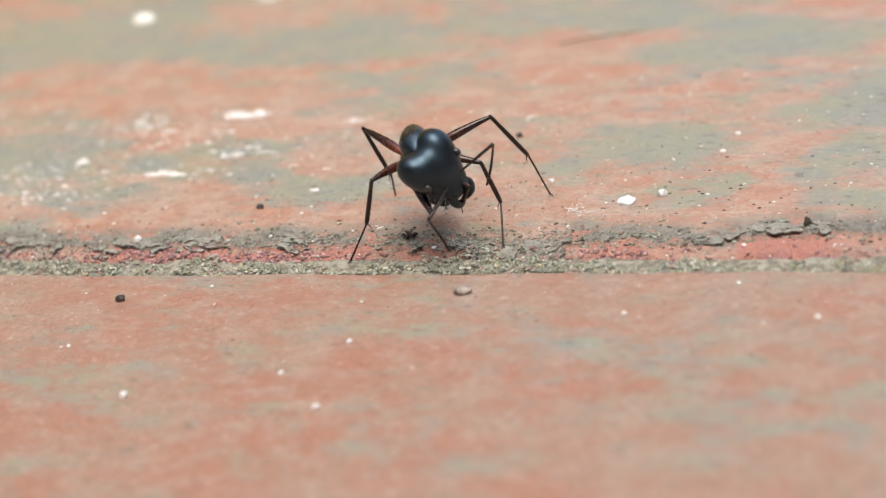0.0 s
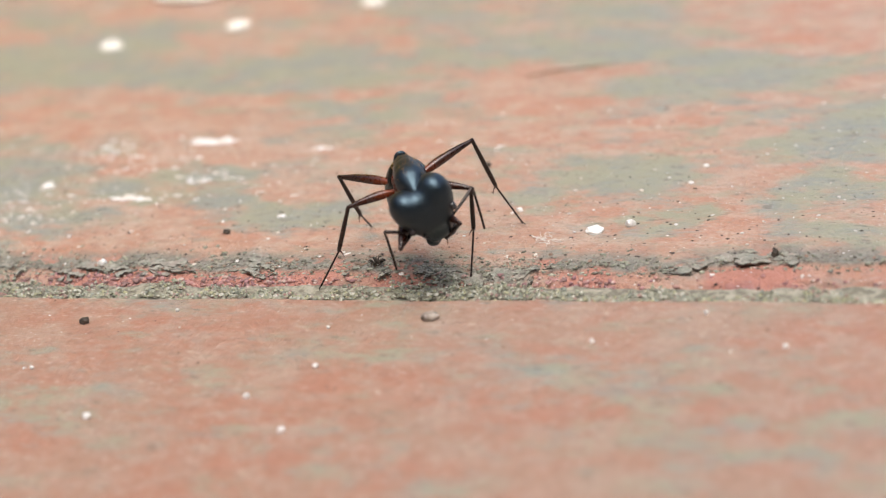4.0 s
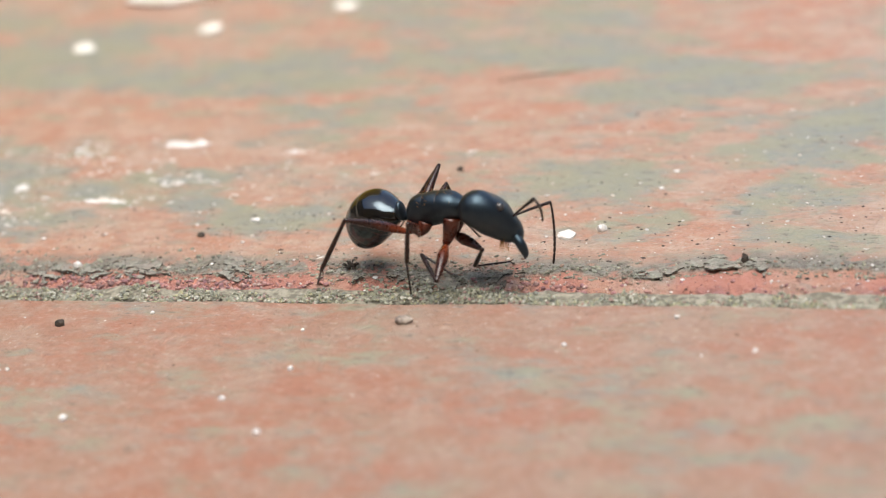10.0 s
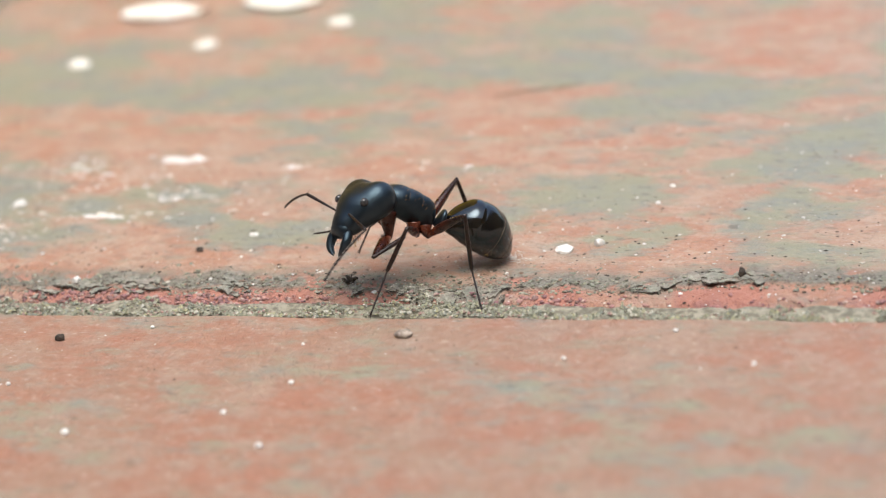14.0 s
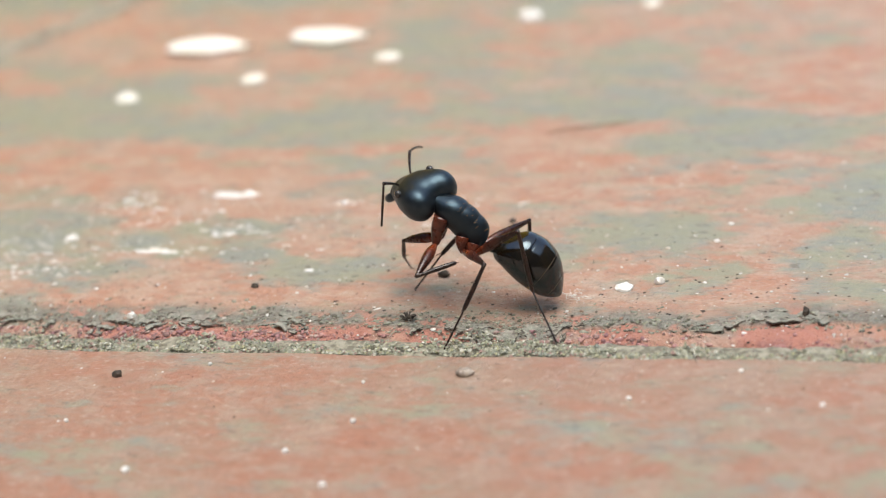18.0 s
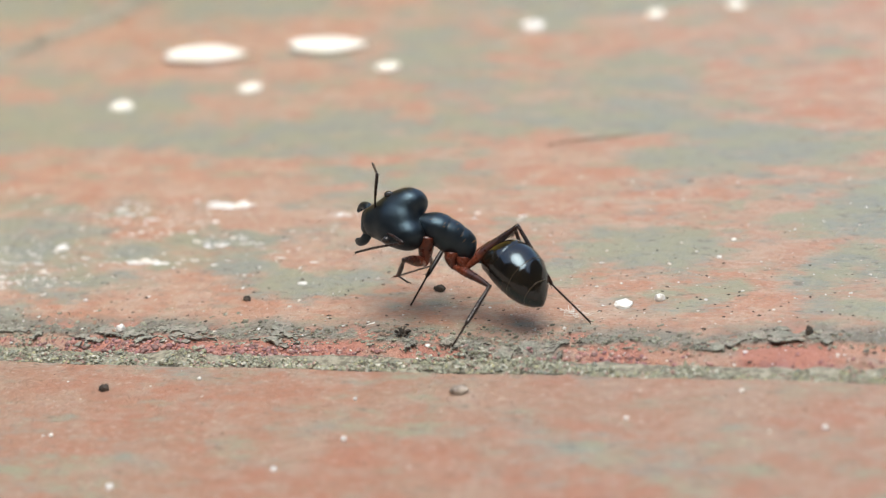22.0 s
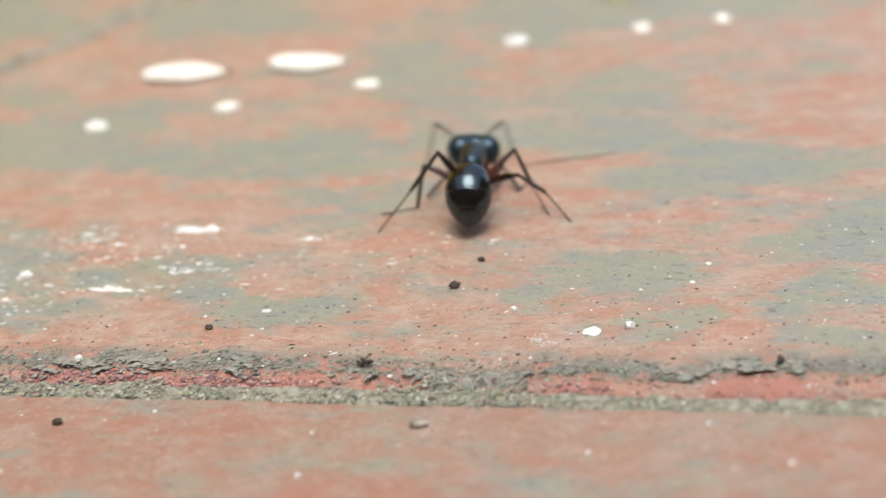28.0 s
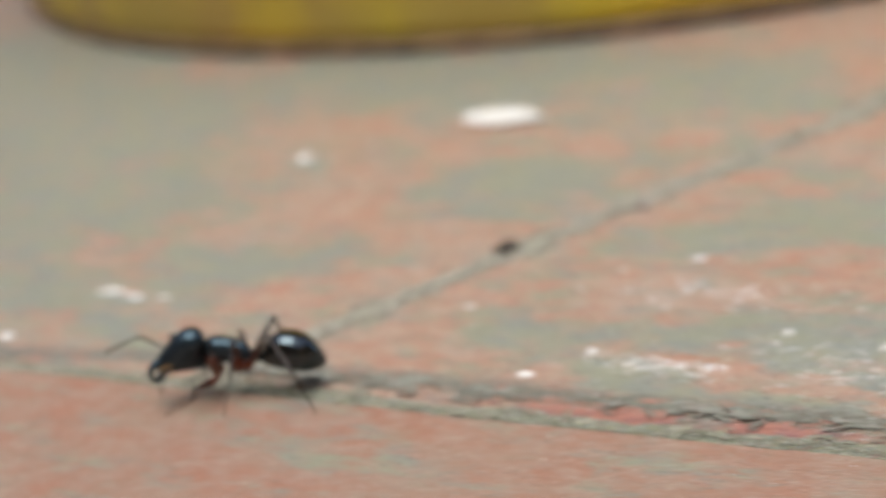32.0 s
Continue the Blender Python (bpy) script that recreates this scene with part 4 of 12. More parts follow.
def crust_film(seed=100):
    """The grey skin on the slab's front edge: a thin sheet with a ragged, overhanging rim, its sides coloured dark for
    dirt and shade.
    """
    dx, dy = 0.10, 0.06
    xs, vs = np.arange(-69, 34, dx), np.arange(-0.75, 3.0, dy)
    X, V = np.meshgrid(xs, vs, indexing="ij")
    Y = lip_line(X, seed) + V
    rag = 2.6 * (fractal(X, Y, 1.2, 811, 3) - 0.5) + 2.6 * (fractal(X, Y, 0.45, 815, 2) - 0.5)
    back = 0.75 + 3.2 * (fractal(X, Y * 0.8, 2.6, 821, 4) - 0.36)
    gaps = (fractal(X * 0.7, Y, 0.9, 831, 4) > 0.63) | (np.abs(fractal(X * 0.6, Y * 1.6, 1.5, 841, 3) - 0.5) < 0.026 * (V < 1.4)) | (np.abs(fractal(X, Y * 1.3, 0.9, 871, 3) - 0.5) < 0.034 * (Y < 3.2))
    keep = (V + rag > 0) & (V < back) & (fractal(X * 0.8, Y * 0.5, 2.6, 881, 4) < 0.57) & ~gaps & (Y > 1.35)
    keep = keep[:-1, :-1]
    curl = 0.045 * np.exp(-np.maximum(V + rag, 0) / 0.22) * fractal(X, Y, 0.8, 851, 2) * 2
    top = crest(X, Y, seed) + 0.035 + curl + 0.26 * (fractal(X, Y, 0.4, 861, 3) - 0.5)
    n, m = X.shape
    k = np.arange(n * m).reshape(n, m)
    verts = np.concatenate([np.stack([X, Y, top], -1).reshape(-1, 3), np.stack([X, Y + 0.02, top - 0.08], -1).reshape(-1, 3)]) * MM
    cell = np.argwhere(keep)
    faces = [(k[a, b], k[a + 1, b], k[a + 1, b + 1], k[a, b + 1]) for a, b in cell]
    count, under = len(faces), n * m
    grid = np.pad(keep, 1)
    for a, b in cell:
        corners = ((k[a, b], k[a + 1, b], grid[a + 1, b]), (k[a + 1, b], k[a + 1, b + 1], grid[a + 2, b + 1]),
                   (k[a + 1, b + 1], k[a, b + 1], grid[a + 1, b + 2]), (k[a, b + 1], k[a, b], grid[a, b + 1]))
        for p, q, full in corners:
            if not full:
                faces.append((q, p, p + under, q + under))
    used = np.unique(np.array(faces))
    place = np.zeros(2 * under, int)
    place[used] = np.arange(len(used))
    mesh = bpy.data.meshes.new("crust")
    mesh.from_pydata(verts[used], [], place[np.array(faces)].tolist())
    ob = link("crust", mesh, CRUST, None)
    mesh.materials.append(RIM_SHADE)
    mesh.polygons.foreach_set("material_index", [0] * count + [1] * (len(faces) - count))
    return tagged(ob, "cracked grey-green crust peeling off the broken slab edge", "crust", kind="stuff")


CRUST, _t, _b = material("grey_crust", 0.75, spec=0.3)
_c = blend(_t, ramp(_t, noise_of(_t, 0.0012, 5, 0.65), 0.38, 0.64), (0.27, 0.28, 0.235), (0.33, 0.29, 0.25))
_c = blend(_t, ramp(_t, noise_of(_t, 0.00035, 4, 0.7, seed=4.0), 0.45, 0.68, 0.0, 0.8), _c, (0.42, 0.42, 0.35))
_c = blend(_t, ramp(_t, noise_of(_t, 0.0003, 4, 0.65, (0.5, 1, 1), 8.0), 0.55, 0.66, 0.0, 0.8), _c, (0.10, 0.09, 0.075))
_t.links.new(_c, _b.inputs["Base Color"])
bump(_t, _b, noise_of(_t, 0.00025, 5, 0.7, seed=6.0), 0.0002)
# dark colour for the rim sides: edge dirt plus painted shade
RIM_SHADE = speckled("shade_and_dirt_rim", (0.20, 0.18, 0.145), (0.06, 0.05, 0.04), 0.0005)
crust_film()
scales = []
for k in range(9000):
    x, y = rs.uniform(-70, 34), rs.normal(3.4, 0.9)
    if y < float(np.interp(x, LIP_X, LIP_Y)) - 0.15:
        continue
    scales.append((x, y, 0.02, 0.03 + 0.11 * rs.rand() ** 3))
heap("crust_scales", scales, scattered("grey_scales", [(0.26, 0.27, 0.215), (0.32, 0.33, 0.265), (0.15, 0.14, 0.11), (0.35, 0.355, 0.265), (0.41, 0.41, 0.325), (0.38, 0.25, 0.19)]), "curled grey crust scales along the broken edge", "crust", 24, 0.55, True)
grit, lime_bits = [], []
for k in range(1700):
    x, y = rs.uniform(-62, 32), 1.2 + 40 * rs.beta(0.8, 2.6)
    grit.append((x, y, 0.02, 0.028 + 0.09 * rs.rand() ** 4))
for cx, cy, wx, wy, count, big in ((-39.5, 9.3, 4.5, 1.3, 160, 0.14), (-28.5, 9.8, 4, 1.6, 80, 0.10), (-30, 13.5, 6, 2.4, 100, 0.10), (-41, 21, 7, 2.5, 130, 0.12), (-25, 18.5, 6, 2.4, 120, 0.11), (-10, 17, 8, 3.5, 60, 0.09), (-19, 12, 5, 2, 25, 0.08),
                                   (-19.0, 20.7, 1.0, 0.28, 110, 0.26), (-21.3, 12.3, 0.85, 0.14, 70, 0.20), (-17.2, 15.4, 1.6, 0.8, 40, 0.11), (-11.5, 19.4, 1.2, 0.3, 30, 0.08)):
    for k in range(count):
        x, y = rs.normal(cx, wx * 0.6), rs.normal(cy, wy * 0.6)
        y = max(y, 3.2)
        lime_bits.append((x, y, -0.015, 0.035 + 1.5 * big * rs.rand() ** 3))
for k in range(120):
    x, y = rs.uniform(-60, 25), -22 * rs.rand() ** 1.3 - 0.4
    grit.append((x, y, 0.02, 0.03 + 0.06 * rs.rand() ** 3))
heap("white_grit", grit, GRIT, "fine white lime grit strewn over the slabs", "grit", 25, 0.5, True)
flakes("lime_flakes", lime_bits, GRIT, "flat white lime flakes scattered on the worn slab", "flakes", 35, 0.035, 1.3)
dirt = []
for k in range(2000):
    x, y = rs.uniform(-60, 32), 2.0 + 26 * rs.beta(0.8, 2.6)
    dirt.append((x, y, 0.0, 0.03 + 0.10 * rs.rand() ** 3))
for k in range(150):
    x, y = rs.uniform(-60, 25), -20 * rs.rand() ** 1.5 - 0.3
    dirt.append((x, y, 0.01, 0.03 + 0.06 * rs.rand() ** 3))
heap("dark_dirt", dirt, DIRT, "fine dark dirt specks strewn over the slabs", "dirt", 26, 0.22)
lime = []
for k in range(2600):
    y = rs.uniform(2, 75)
    x = CROSS + SLANT * y + rs.normal(0, 0.8)
    lime.append((x, y, -0.10 + 0.20 * rs.rand(), 0.08 + 0.24 * rs.rand() ** 2))
heap("joint_sand", lime, scattered("joint_sand", [(0.48, 0.45, 0.37), (0.55, 0.52, 0.43), (0.38, 0.35, 0.28), (0.46, 0.42, 0.35)]), "pale sandy filling of the cross joint", "sand", 27, 0.8, True, False)



def at(x, y, z, rx, ry, rz):
    return pose(x * MM, y * MM, z * MM, rx, ry, rz)


def motions():
    walk(ant, [
        (0, at(-3.18, 4.97, 5.44, 5.7, -6.8, -70.8)), (0.5, at(-2.67, 4.71, 5.48, 4.9, -3.7, -68.5)), (1, at(-2.16, 4.45, 5.51, 4.2, -0.5, -66.2)), (1.5, at(-2.09, 4.42, 5.52, 4.3, 1.0, -66.1)),
        (2, at(-2.02, 4.38, 5.52, 4.5, 2.5, -65.9)), (2.5, at(-1.99, 4.32, 5.55, 4.6, 2.7, -65.9)), (3, at(-1.93, 4.17, 5.63, 5.0, 3.3, -65.6)), (3.5, at(-1.85, 3.98, 5.73, 5.5, 4.1, -65.3)),
        (4, at(-1.77, 3.78, 5.84, 6.0, 4.9, -65.0)), (4.5, at(-1.70, 3.63, 5.91, 6.4, 5.6, -64.8)), (5, at(-1.68, 3.57, 5.95, 6.6, 5.8, -64.7)), (5.5, at(-1.71, 3.49, 5.90, 8.7, 7.4, -72.5)),
        (6, at(-1.74, 3.41, 5.85, 10.6, 9.2, -80.4)), (6.5, at(-1.72, 3.42, 5.79, 11.7, 10.0, -78.3)), (7, at(-1.70, 3.44, 5.73, 12.7, 10.8, -76.2)), (7.5, at(-1.56, 3.49, 5.72, 10.8, 11.0, -71.4)),
        (8, at(-1.42, 3.54, 5.71, 9.0, 11.3, -66.6)), (8.25, at(-1.23, 3.63, 5.68, 5.6, 8.2, -64.4)), (8.5, at(-1.05, 3.72, 5.64, 2.2, 5.2, -62.0)), (8.75, at(-1.10, 3.41, 5.70, 3.5, 1.2, -54.2)),
        (9, at(-1.15, 3.10, 5.76, 4.2, -3.0, -46.4)), (9.25, at(-1.00, 3.39, 5.07, 0.7, -2.7, -41.3)), (9.5, at(-0.85, 3.67, 4.39, -2.7, -2.1, -36.1)), (9.625, at(-0.67, 3.41, 4.29, -2.0, -3.0, -29.1)),
        (9.75, at(-0.50, 3.14, 4.20, -1.4, -4.0, -22.0)), (10, at(-0.14, 2.62, 4.01, -0.6, -6.1, -7.8)), (10.25, at(0.60, 2.52, 4.05, 1.7, -6.9, 2.8)), (10.5, at(1.35, 2.42, 4.08, 3.8, -8.2, 13.5)),
        (10.75, at(1.68, 1.98, 4.24, 5.8, -14.1, 29.9)), (11, at(2.02, 1.53, 4.40, 5.9, -20.4, 46.7)), (11.25, at(1.97, 3.06, 4.10, 1.3, -19.0, 57.8)), (11.5, at(1.92, 4.59, 3.80, -3.0, -16.8, 68.6)),
        (11.75, at(1.96, 4.60, 3.78, -1.3, -14.9, 82.3)), (12, at(1.99, 4.60, 3.76, 0.7, -13.3, 96.0)), (12.25, at(2.14, 5.39, 3.81, -1.7, -13.2, 123.5)), (12.5, at(2.28, 6.17, 3.86, -3.8, -11.9, 151.0)),
        (12.75, at(2.30, 5.69, 4.00, -4.1, -15.5, 154.9)), (13, at(2.32, 5.21, 4.14, -4.7, -19.1, 159.0)), (13.5, at(1.57, 5.14, 3.75, -2.4, -24.5, -179.6)), (14, at(0.83, 5.07, 3.35, -2.4, -30.2, -157.4)),
        (14.5, at(0.40, 5.11, 3.60, 1.5, -28.0, -165.4)), (15, at(-0.04, 5.15, 3.85, 5.0, -25.2, -173.1)), (15.5, at(0.00, 5.16, 3.86, 5.1, -26.3, -173.9)), (16, at(0.09, 5.19, 3.89, 5.4, -28.8, -175.8)),
        (16.5, at(0.20, 5.23, 3.92, 6.0, -32.2, -178.5)), (17, at(0.31, 5.28, 3.96, 6.8, -35.5, 178.7)), (17.5, at(0.40, 5.31, 3.99, 7.6, -38.1, 176.5)), (18, at(0.43, 5.32, 4.00, 8.0, -39.1, 175.5)),
        (18.5, at(0.42, 5.68, 3.84, 6.2, -38.8, 175.9)), (19, at(0.40, 6.04, 3.69, 4.5, -38.4, 176.2)), (19.5, at(0.18, 6.29, 3.61, 3.9, -34.3, 176.5)), (20, at(-0.03, 6.55, 3.54, 3.4, -30.2, 176.9)),
        (20.5, at(0.03, 5.98, 3.60, 1.5, -31.2, -177.1)), (21, at(0.09, 5.41, 3.66, -0.5, -32.1, -170.9)), (21.5, at(-0.04, 5.75, 3.73, 3.5, -31.9, -174.1)), (22, at(-0.17, 6.08, 3.80, 7.4, -31.5, -177.2)),
        (22.5, at(-0.14, 5.99, 3.96, 6.7, -34.5, -175.7)), (23, at(-0.11, 5.89, 4.12, 5.9, -37.4, -174.2)), (23.5, at(0.09, 6.14, 4.09, 7.7, -39.8, -177.7)), (24, at(0.28, 6.39, 4.05, 9.7, -42.1, 178.5)),
        (24.5, at(0.25, 6.50, 3.78, 5.9, -35.4, 176.4)), (25, at(0.21, 6.60, 3.50, 2.0, -28.8, 173.9)), (25.5, at(-1.57, 5.66, 4.13, 3.4, -15.1, 171.9)), (25.75, at(-1.65, 7.03, 3.84, 3.1, -12.2, 150.4)),
        (26, at(-1.73, 8.40, 3.54, 1.7, -9.6, 129.0)), (26.2, at(-1.80, 9.50, 3.30, 0.0, -8.0, 112.0)), (26.5, at(-2.01, 12.50, 3.17, 0.0, -8.0, 94.0)), (26.9, at(-2.30, 16.50, 3.00, 0.0, -8.0, 70.0)),
        (27, at(-2.31, 17.12, 3.09, 0.4, -10.0, 53.5)), (27.25, at(-2.33, 18.68, 3.31, 3.7, -14.0, 11.8)), (27.5, at(-2.35, 20.24, 3.53, 8.9, -14.8, -30.6)), (27.625, at(-2.43, 21.02, 3.33, 2.2, -13.1, 3.0)),
        (27.688, at(-2.48, 21.41, 3.24, -0.4, -10.9, 19.7)), (27.719, at(-2.50, 21.61, 3.19, -1.5, -9.6, 27.8)), (27.75, at(-2.52, 21.80, 3.14, -2.3, -8.2, 35.9)), (27.781, at(-2.54, 21.99, 3.09, -2.9, -6.6, 43.9)),
        (27.797, at(-2.55, 22.09, 3.07, -3.2, -5.8, 48.0)), (27.812, at(-2.56, 22.19, 3.04, -3.4, -5.0, 51.8)), (27.843, at(-2.59, 22.38, 3.00, -3.5, -3.3, 59.8)), (27.875, at(-2.61, 22.58, 2.95, -3.5, -1.6, 68.0)),
        (28, at(-2.70, 23.36, 2.75, -0.9, 4.6, 100.0)), (28.25, at(-4.56, 22.86, 2.81, -3.8, -2.4, 129.8)), (28.312, at(-5.03, 22.73, 2.83, -5.1, -3.8, 137.3)), (28.375, at(-5.50, 22.61, 2.84, -6.6, -5.1, 144.9)),
        (28.5, at(-6.43, 22.36, 2.87, -9.9, -7.0, 160.2)), (29, at(-12.47, 23.95, 2.66, -3.2, -15.1, -176.1)), (29.25, at(-16.83, 23.34, 2.52, 0.1, -16.6, -161.5)), (29.5, at(-21.19, 22.73, 2.38, 2.9, -18.8, -146.9)),
        (29.75, at(-25.82, 21.28, 2.22, 1.5, -17.7, -146.3)), (30, at(-30.44, 19.83, 2.06, 0.1, -16.6, -145.8)), (30.5, at(-41.93, 15.15, 1.93, -0.9, -11.5, -168.4)), (31, at(-50.32, 11.18, 2.24, 5.3, -13.3, -134.1)),
        (31.5, at(-57.39, 6.05, 2.36, -4.2, -14.1, -130.7)), (32, at(-64.11, 0.37, 2.85, 3.0, -13.7, -157.4)),
    ])
    walk(limb["head"], [
        (0, at(3.35, 0.00, 0.00, 68.7, 56.7, 91.5)), (0.5, at(3.35, 0.00, 0.00, 72.9, 62.8, 94.9)), (1, at(3.35, 0.00, 0.00, 79.2, 68.8, 100.3)), (1.5, at(3.35, 0.00, 0.00, 87.5, 68.0, 103.0)),
        (2, at(3.35, 0.00, 0.00, 95.3, 67.0, 105.2)), (2.5, at(3.35, 0.00, 0.00, 95.7, 67.7, 105.2)), (3, at(3.35, 0.00, 0.00, 96.6, 69.2, 105.1)), (3.5, at(3.35, 0.00, 0.00, 97.9, 71.3, 105.1)),
        (4, at(3.35, 0.00, 0.00, 99.4, 73.3, 105.2)), (4.5, at(3.35, 0.00, 0.00, 100.7, 74.9, 105.5)), (5, at(3.35, 0.00, 0.00, 101.2, 75.5, 105.6)), (5.5, at(3.35, 0.00, 0.00, 100.2, 84.5, 97.5)),
        (6, at(3.35, 0.00, 0.00, -57.4, 86.4, -67.0)), (6.5, at(3.35, 0.00, 0.00, 166.4, 86.7, 173.0)), (7, at(3.35, 0.00, 0.00, 140.6, 80.8, 163.5)), (7.5, at(3.35, 0.00, 0.00, 124.0, 79.7, 149.6)),
        (8, at(3.35, 0.00, 0.00, 110.9, 78.1, 139.3)), (8.25, at(3.35, 0.00, 0.00, 89.0, 78.7, 114.5)), (8.5, at(3.35, 0.00, 0.00, 68.2, 77.5, 90.7)), (8.75, at(3.35, 0.00, 0.00, 6.6, 68.1, 31.7)),
        (9, at(3.35, 0.00, 0.00, -11.2, 51.0, 16.6)), (9.25, at(3.35, 0.00, 0.00, -11.4, 44.6, 14.4)), (9.5, at(3.35, 0.00, 0.00, -11.3, 38.1, 12.4)), (9.625, at(3.35, 0.00, 0.00, -15.0, 38.1, 10.8)),
        (9.75, at(3.35, 0.00, 0.00, -18.8, 38.1, 9.2)), (10, at(3.35, 0.00, 0.00, -26.3, 37.7, 6.1)), (10.25, at(3.35, 0.00, 0.00, -22.4, 42.2, 14.4)), (10.5, at(3.35, 0.00, 0.00, -17.2, 46.2, 23.7)),
        (10.75, at(3.35, 0.00, 0.00, -4.2, 53.9, 24.7)), (11, at(3.35, 0.00, 0.00, 12.1, 61.1, 29.4)), (11.25, at(3.35, 0.00, 0.00, 16.7, 57.4, 23.1)), (11.5, at(3.35, 0.00, 0.00, 21.6, 53.9, 16.9)),
        (11.75, at(3.35, 0.00, 0.00, 15.9, 49.4, 22.5)), (12, at(3.35, 0.00, 0.00, 10.0, 45.2, 28.3)), (12.25, at(3.35, 0.00, 0.00, 21.1, 46.3, 24.7)), (12.5, at(3.35, 0.00, 0.00, 32.4, 47.9, 21.4)),
        (12.75, at(3.35, 0.00, 0.00, 43.3, 38.1, 38.7)), (13, at(3.35, 0.00, 0.00, 49.3, 26.7, 51.9)), (13.5, at(3.35, 0.00, 0.00, 43.6, 35.1, 49.9)), (14, at(3.35, 0.00, 0.00, 36.7, 43.2, 46.5)),
        (14.5, at(3.35, 0.00, 0.00, 28.3, 49.1, 27.7)), (15, at(3.35, 0.00, 0.00, 16.4, 52.6, 5.8)), (15.5, at(3.35, 0.00, 0.00, 10.1, 52.4, 0.5)), (16, at(3.35, 0.00, 0.00, -4.7, 50.2, -11.8)),
        (16.5, at(3.35, 0.00, 0.00, -21.2, 44.8, -25.1)), (17, at(3.35, 0.00, 0.00, -34.3, 37.2, -34.7)), (17.5, at(3.35, 0.00, 0.00, -42.4, 30.5, -40.0)), (18, at(3.35, 0.00, 0.00, -45.3, 27.7, -41.8)),
        (18.5, at(3.35, 0.00, 0.00, -53.4, 33.1, -44.0)), (19, at(3.35, 0.00, 0.00, -62.3, 38.1, -47.4)), (19.5, at(3.35, 0.00, 0.00, -7.9, 54.3, -10.5)), (20, at(3.35, 0.00, 0.00, 49.9, 41.2, 30.1)),
        (20.5, at(3.35, 0.00, 0.00, 42.6, 38.6, 36.8)), (21, at(3.35, 0.00, 0.00, 35.1, 36.6, 43.6)), (21.5, at(3.35, 0.00, 0.00, -17.4, 46.5, 13.1)), (22, at(3.35, 0.00, 0.00, -68.2, 34.3, -15.4)),
        (22.5, at(3.35, 0.00, 0.00, -41.0, 49.4, -13.2)), (23, at(3.35, 0.00, 0.00, -1.1, 61.2, 4.0)), (23.5, at(3.35, 0.00, 0.00, -36.8, 47.5, -34.2)), (24, at(3.35, 0.00, 0.00, -51.8, 26.1, -52.0)),
        (24.5, at(3.35, 0.00, 0.00, -47.7, 46.4, -52.3)), (25, at(3.35, 0.00, 0.00, -40.7, 66.6, -49.1)), (25.5, at(3.35, 0.00, 0.00, 0.8, 44.8, 14.3)), (25.75, at(3.35, 0.00, 0.00, 3.6, 36.0, 13.9)),
        (26, at(3.35, 0.00, 0.00, 6.1, 27.1, 13.1)), (26.2, at(3.35, 0.00, 0.00, 8.2, 20.1, 12.2)), (26.5, at(3.35, 0.00, 0.00, 8.2, 20.1, 12.2)), (26.9, at(3.35, 0.00, 0.00, 8.2, 20.1, 12.2)),
        (27, at(3.35, 0.00, 0.00, 3.4, 20.8, 3.5)), (27.25, at(3.35, 0.00, 0.00, -8.6, 19.5, -18.5)), (27.5, at(3.35, 0.00, 0.00, -19.0, 14.3, -39.3)), (27.625, at(3.35, 0.00, 0.00, -13.0, 17.9, -27.0)),
        (27.688, at(3.35, 0.00, 0.00, -9.7, 19.2, -20.6)), (27.719, at(3.35, 0.00, 0.00, -8.0, 19.7, -17.4)), (27.75, at(3.35, 0.00, 0.00, -6.2, 20.1, -14.1)), (27.781, at(3.35, 0.00, 0.00, -4.5, 20.5, -10.9)),
        (27.797, at(3.35, 0.00, 0.00, -3.6, 20.6, -9.2)), (27.812, at(3.35, 0.00, 0.00, -2.7, 20.7, -7.6)), (27.843, at(3.35, 0.00, 0.00, -0.9, 20.9, -4.3)), (27.875, at(3.35, 0.00, 0.00, 1.0, 20.9, -1.0)),
        (28, at(3.35, 0.00, 0.00, 8.2, 20.1, 12.2)), (28.25, at(3.35, 0.00, 0.00, 5.7, 26.4, 15.1)), (28.312, at(3.35, 0.00, 0.00, 5.1, 28.0, 15.8)), (28.375, at(3.35, 0.00, 0.00, 4.5, 29.6, 16.5)),
        (28.5, at(3.35, 0.00, 0.00, 3.4, 32.8, 17.8)), (29, at(3.35, 0.00, 0.00, 16.6, 44.1, -11.9)), (29.25, at(3.35, 0.00, 0.00, 19.5, 38.9, 6.3)), (29.5, at(3.35, 0.00, 0.00, 20.1, 33.4, 23.0)),
        (29.75, at(3.35, 0.00, 0.00, 19.5, 36.7, 22.3)), (30, at(3.35, 0.00, 0.00, 18.9, 40.0, 21.5)), (30.5, at(3.35, 0.00, 0.00, 29.3, 30.6, 29.0)), (31, at(3.35, 0.00, 0.00, 12.0, 25.7, 7.7)),
        (31.5, at(3.35, 0.00, 0.00, 16.3, 36.8, 19.5)), (32, at(3.35, 0.00, 0.00, 63.6, 27.8, 18.7)),
    ])
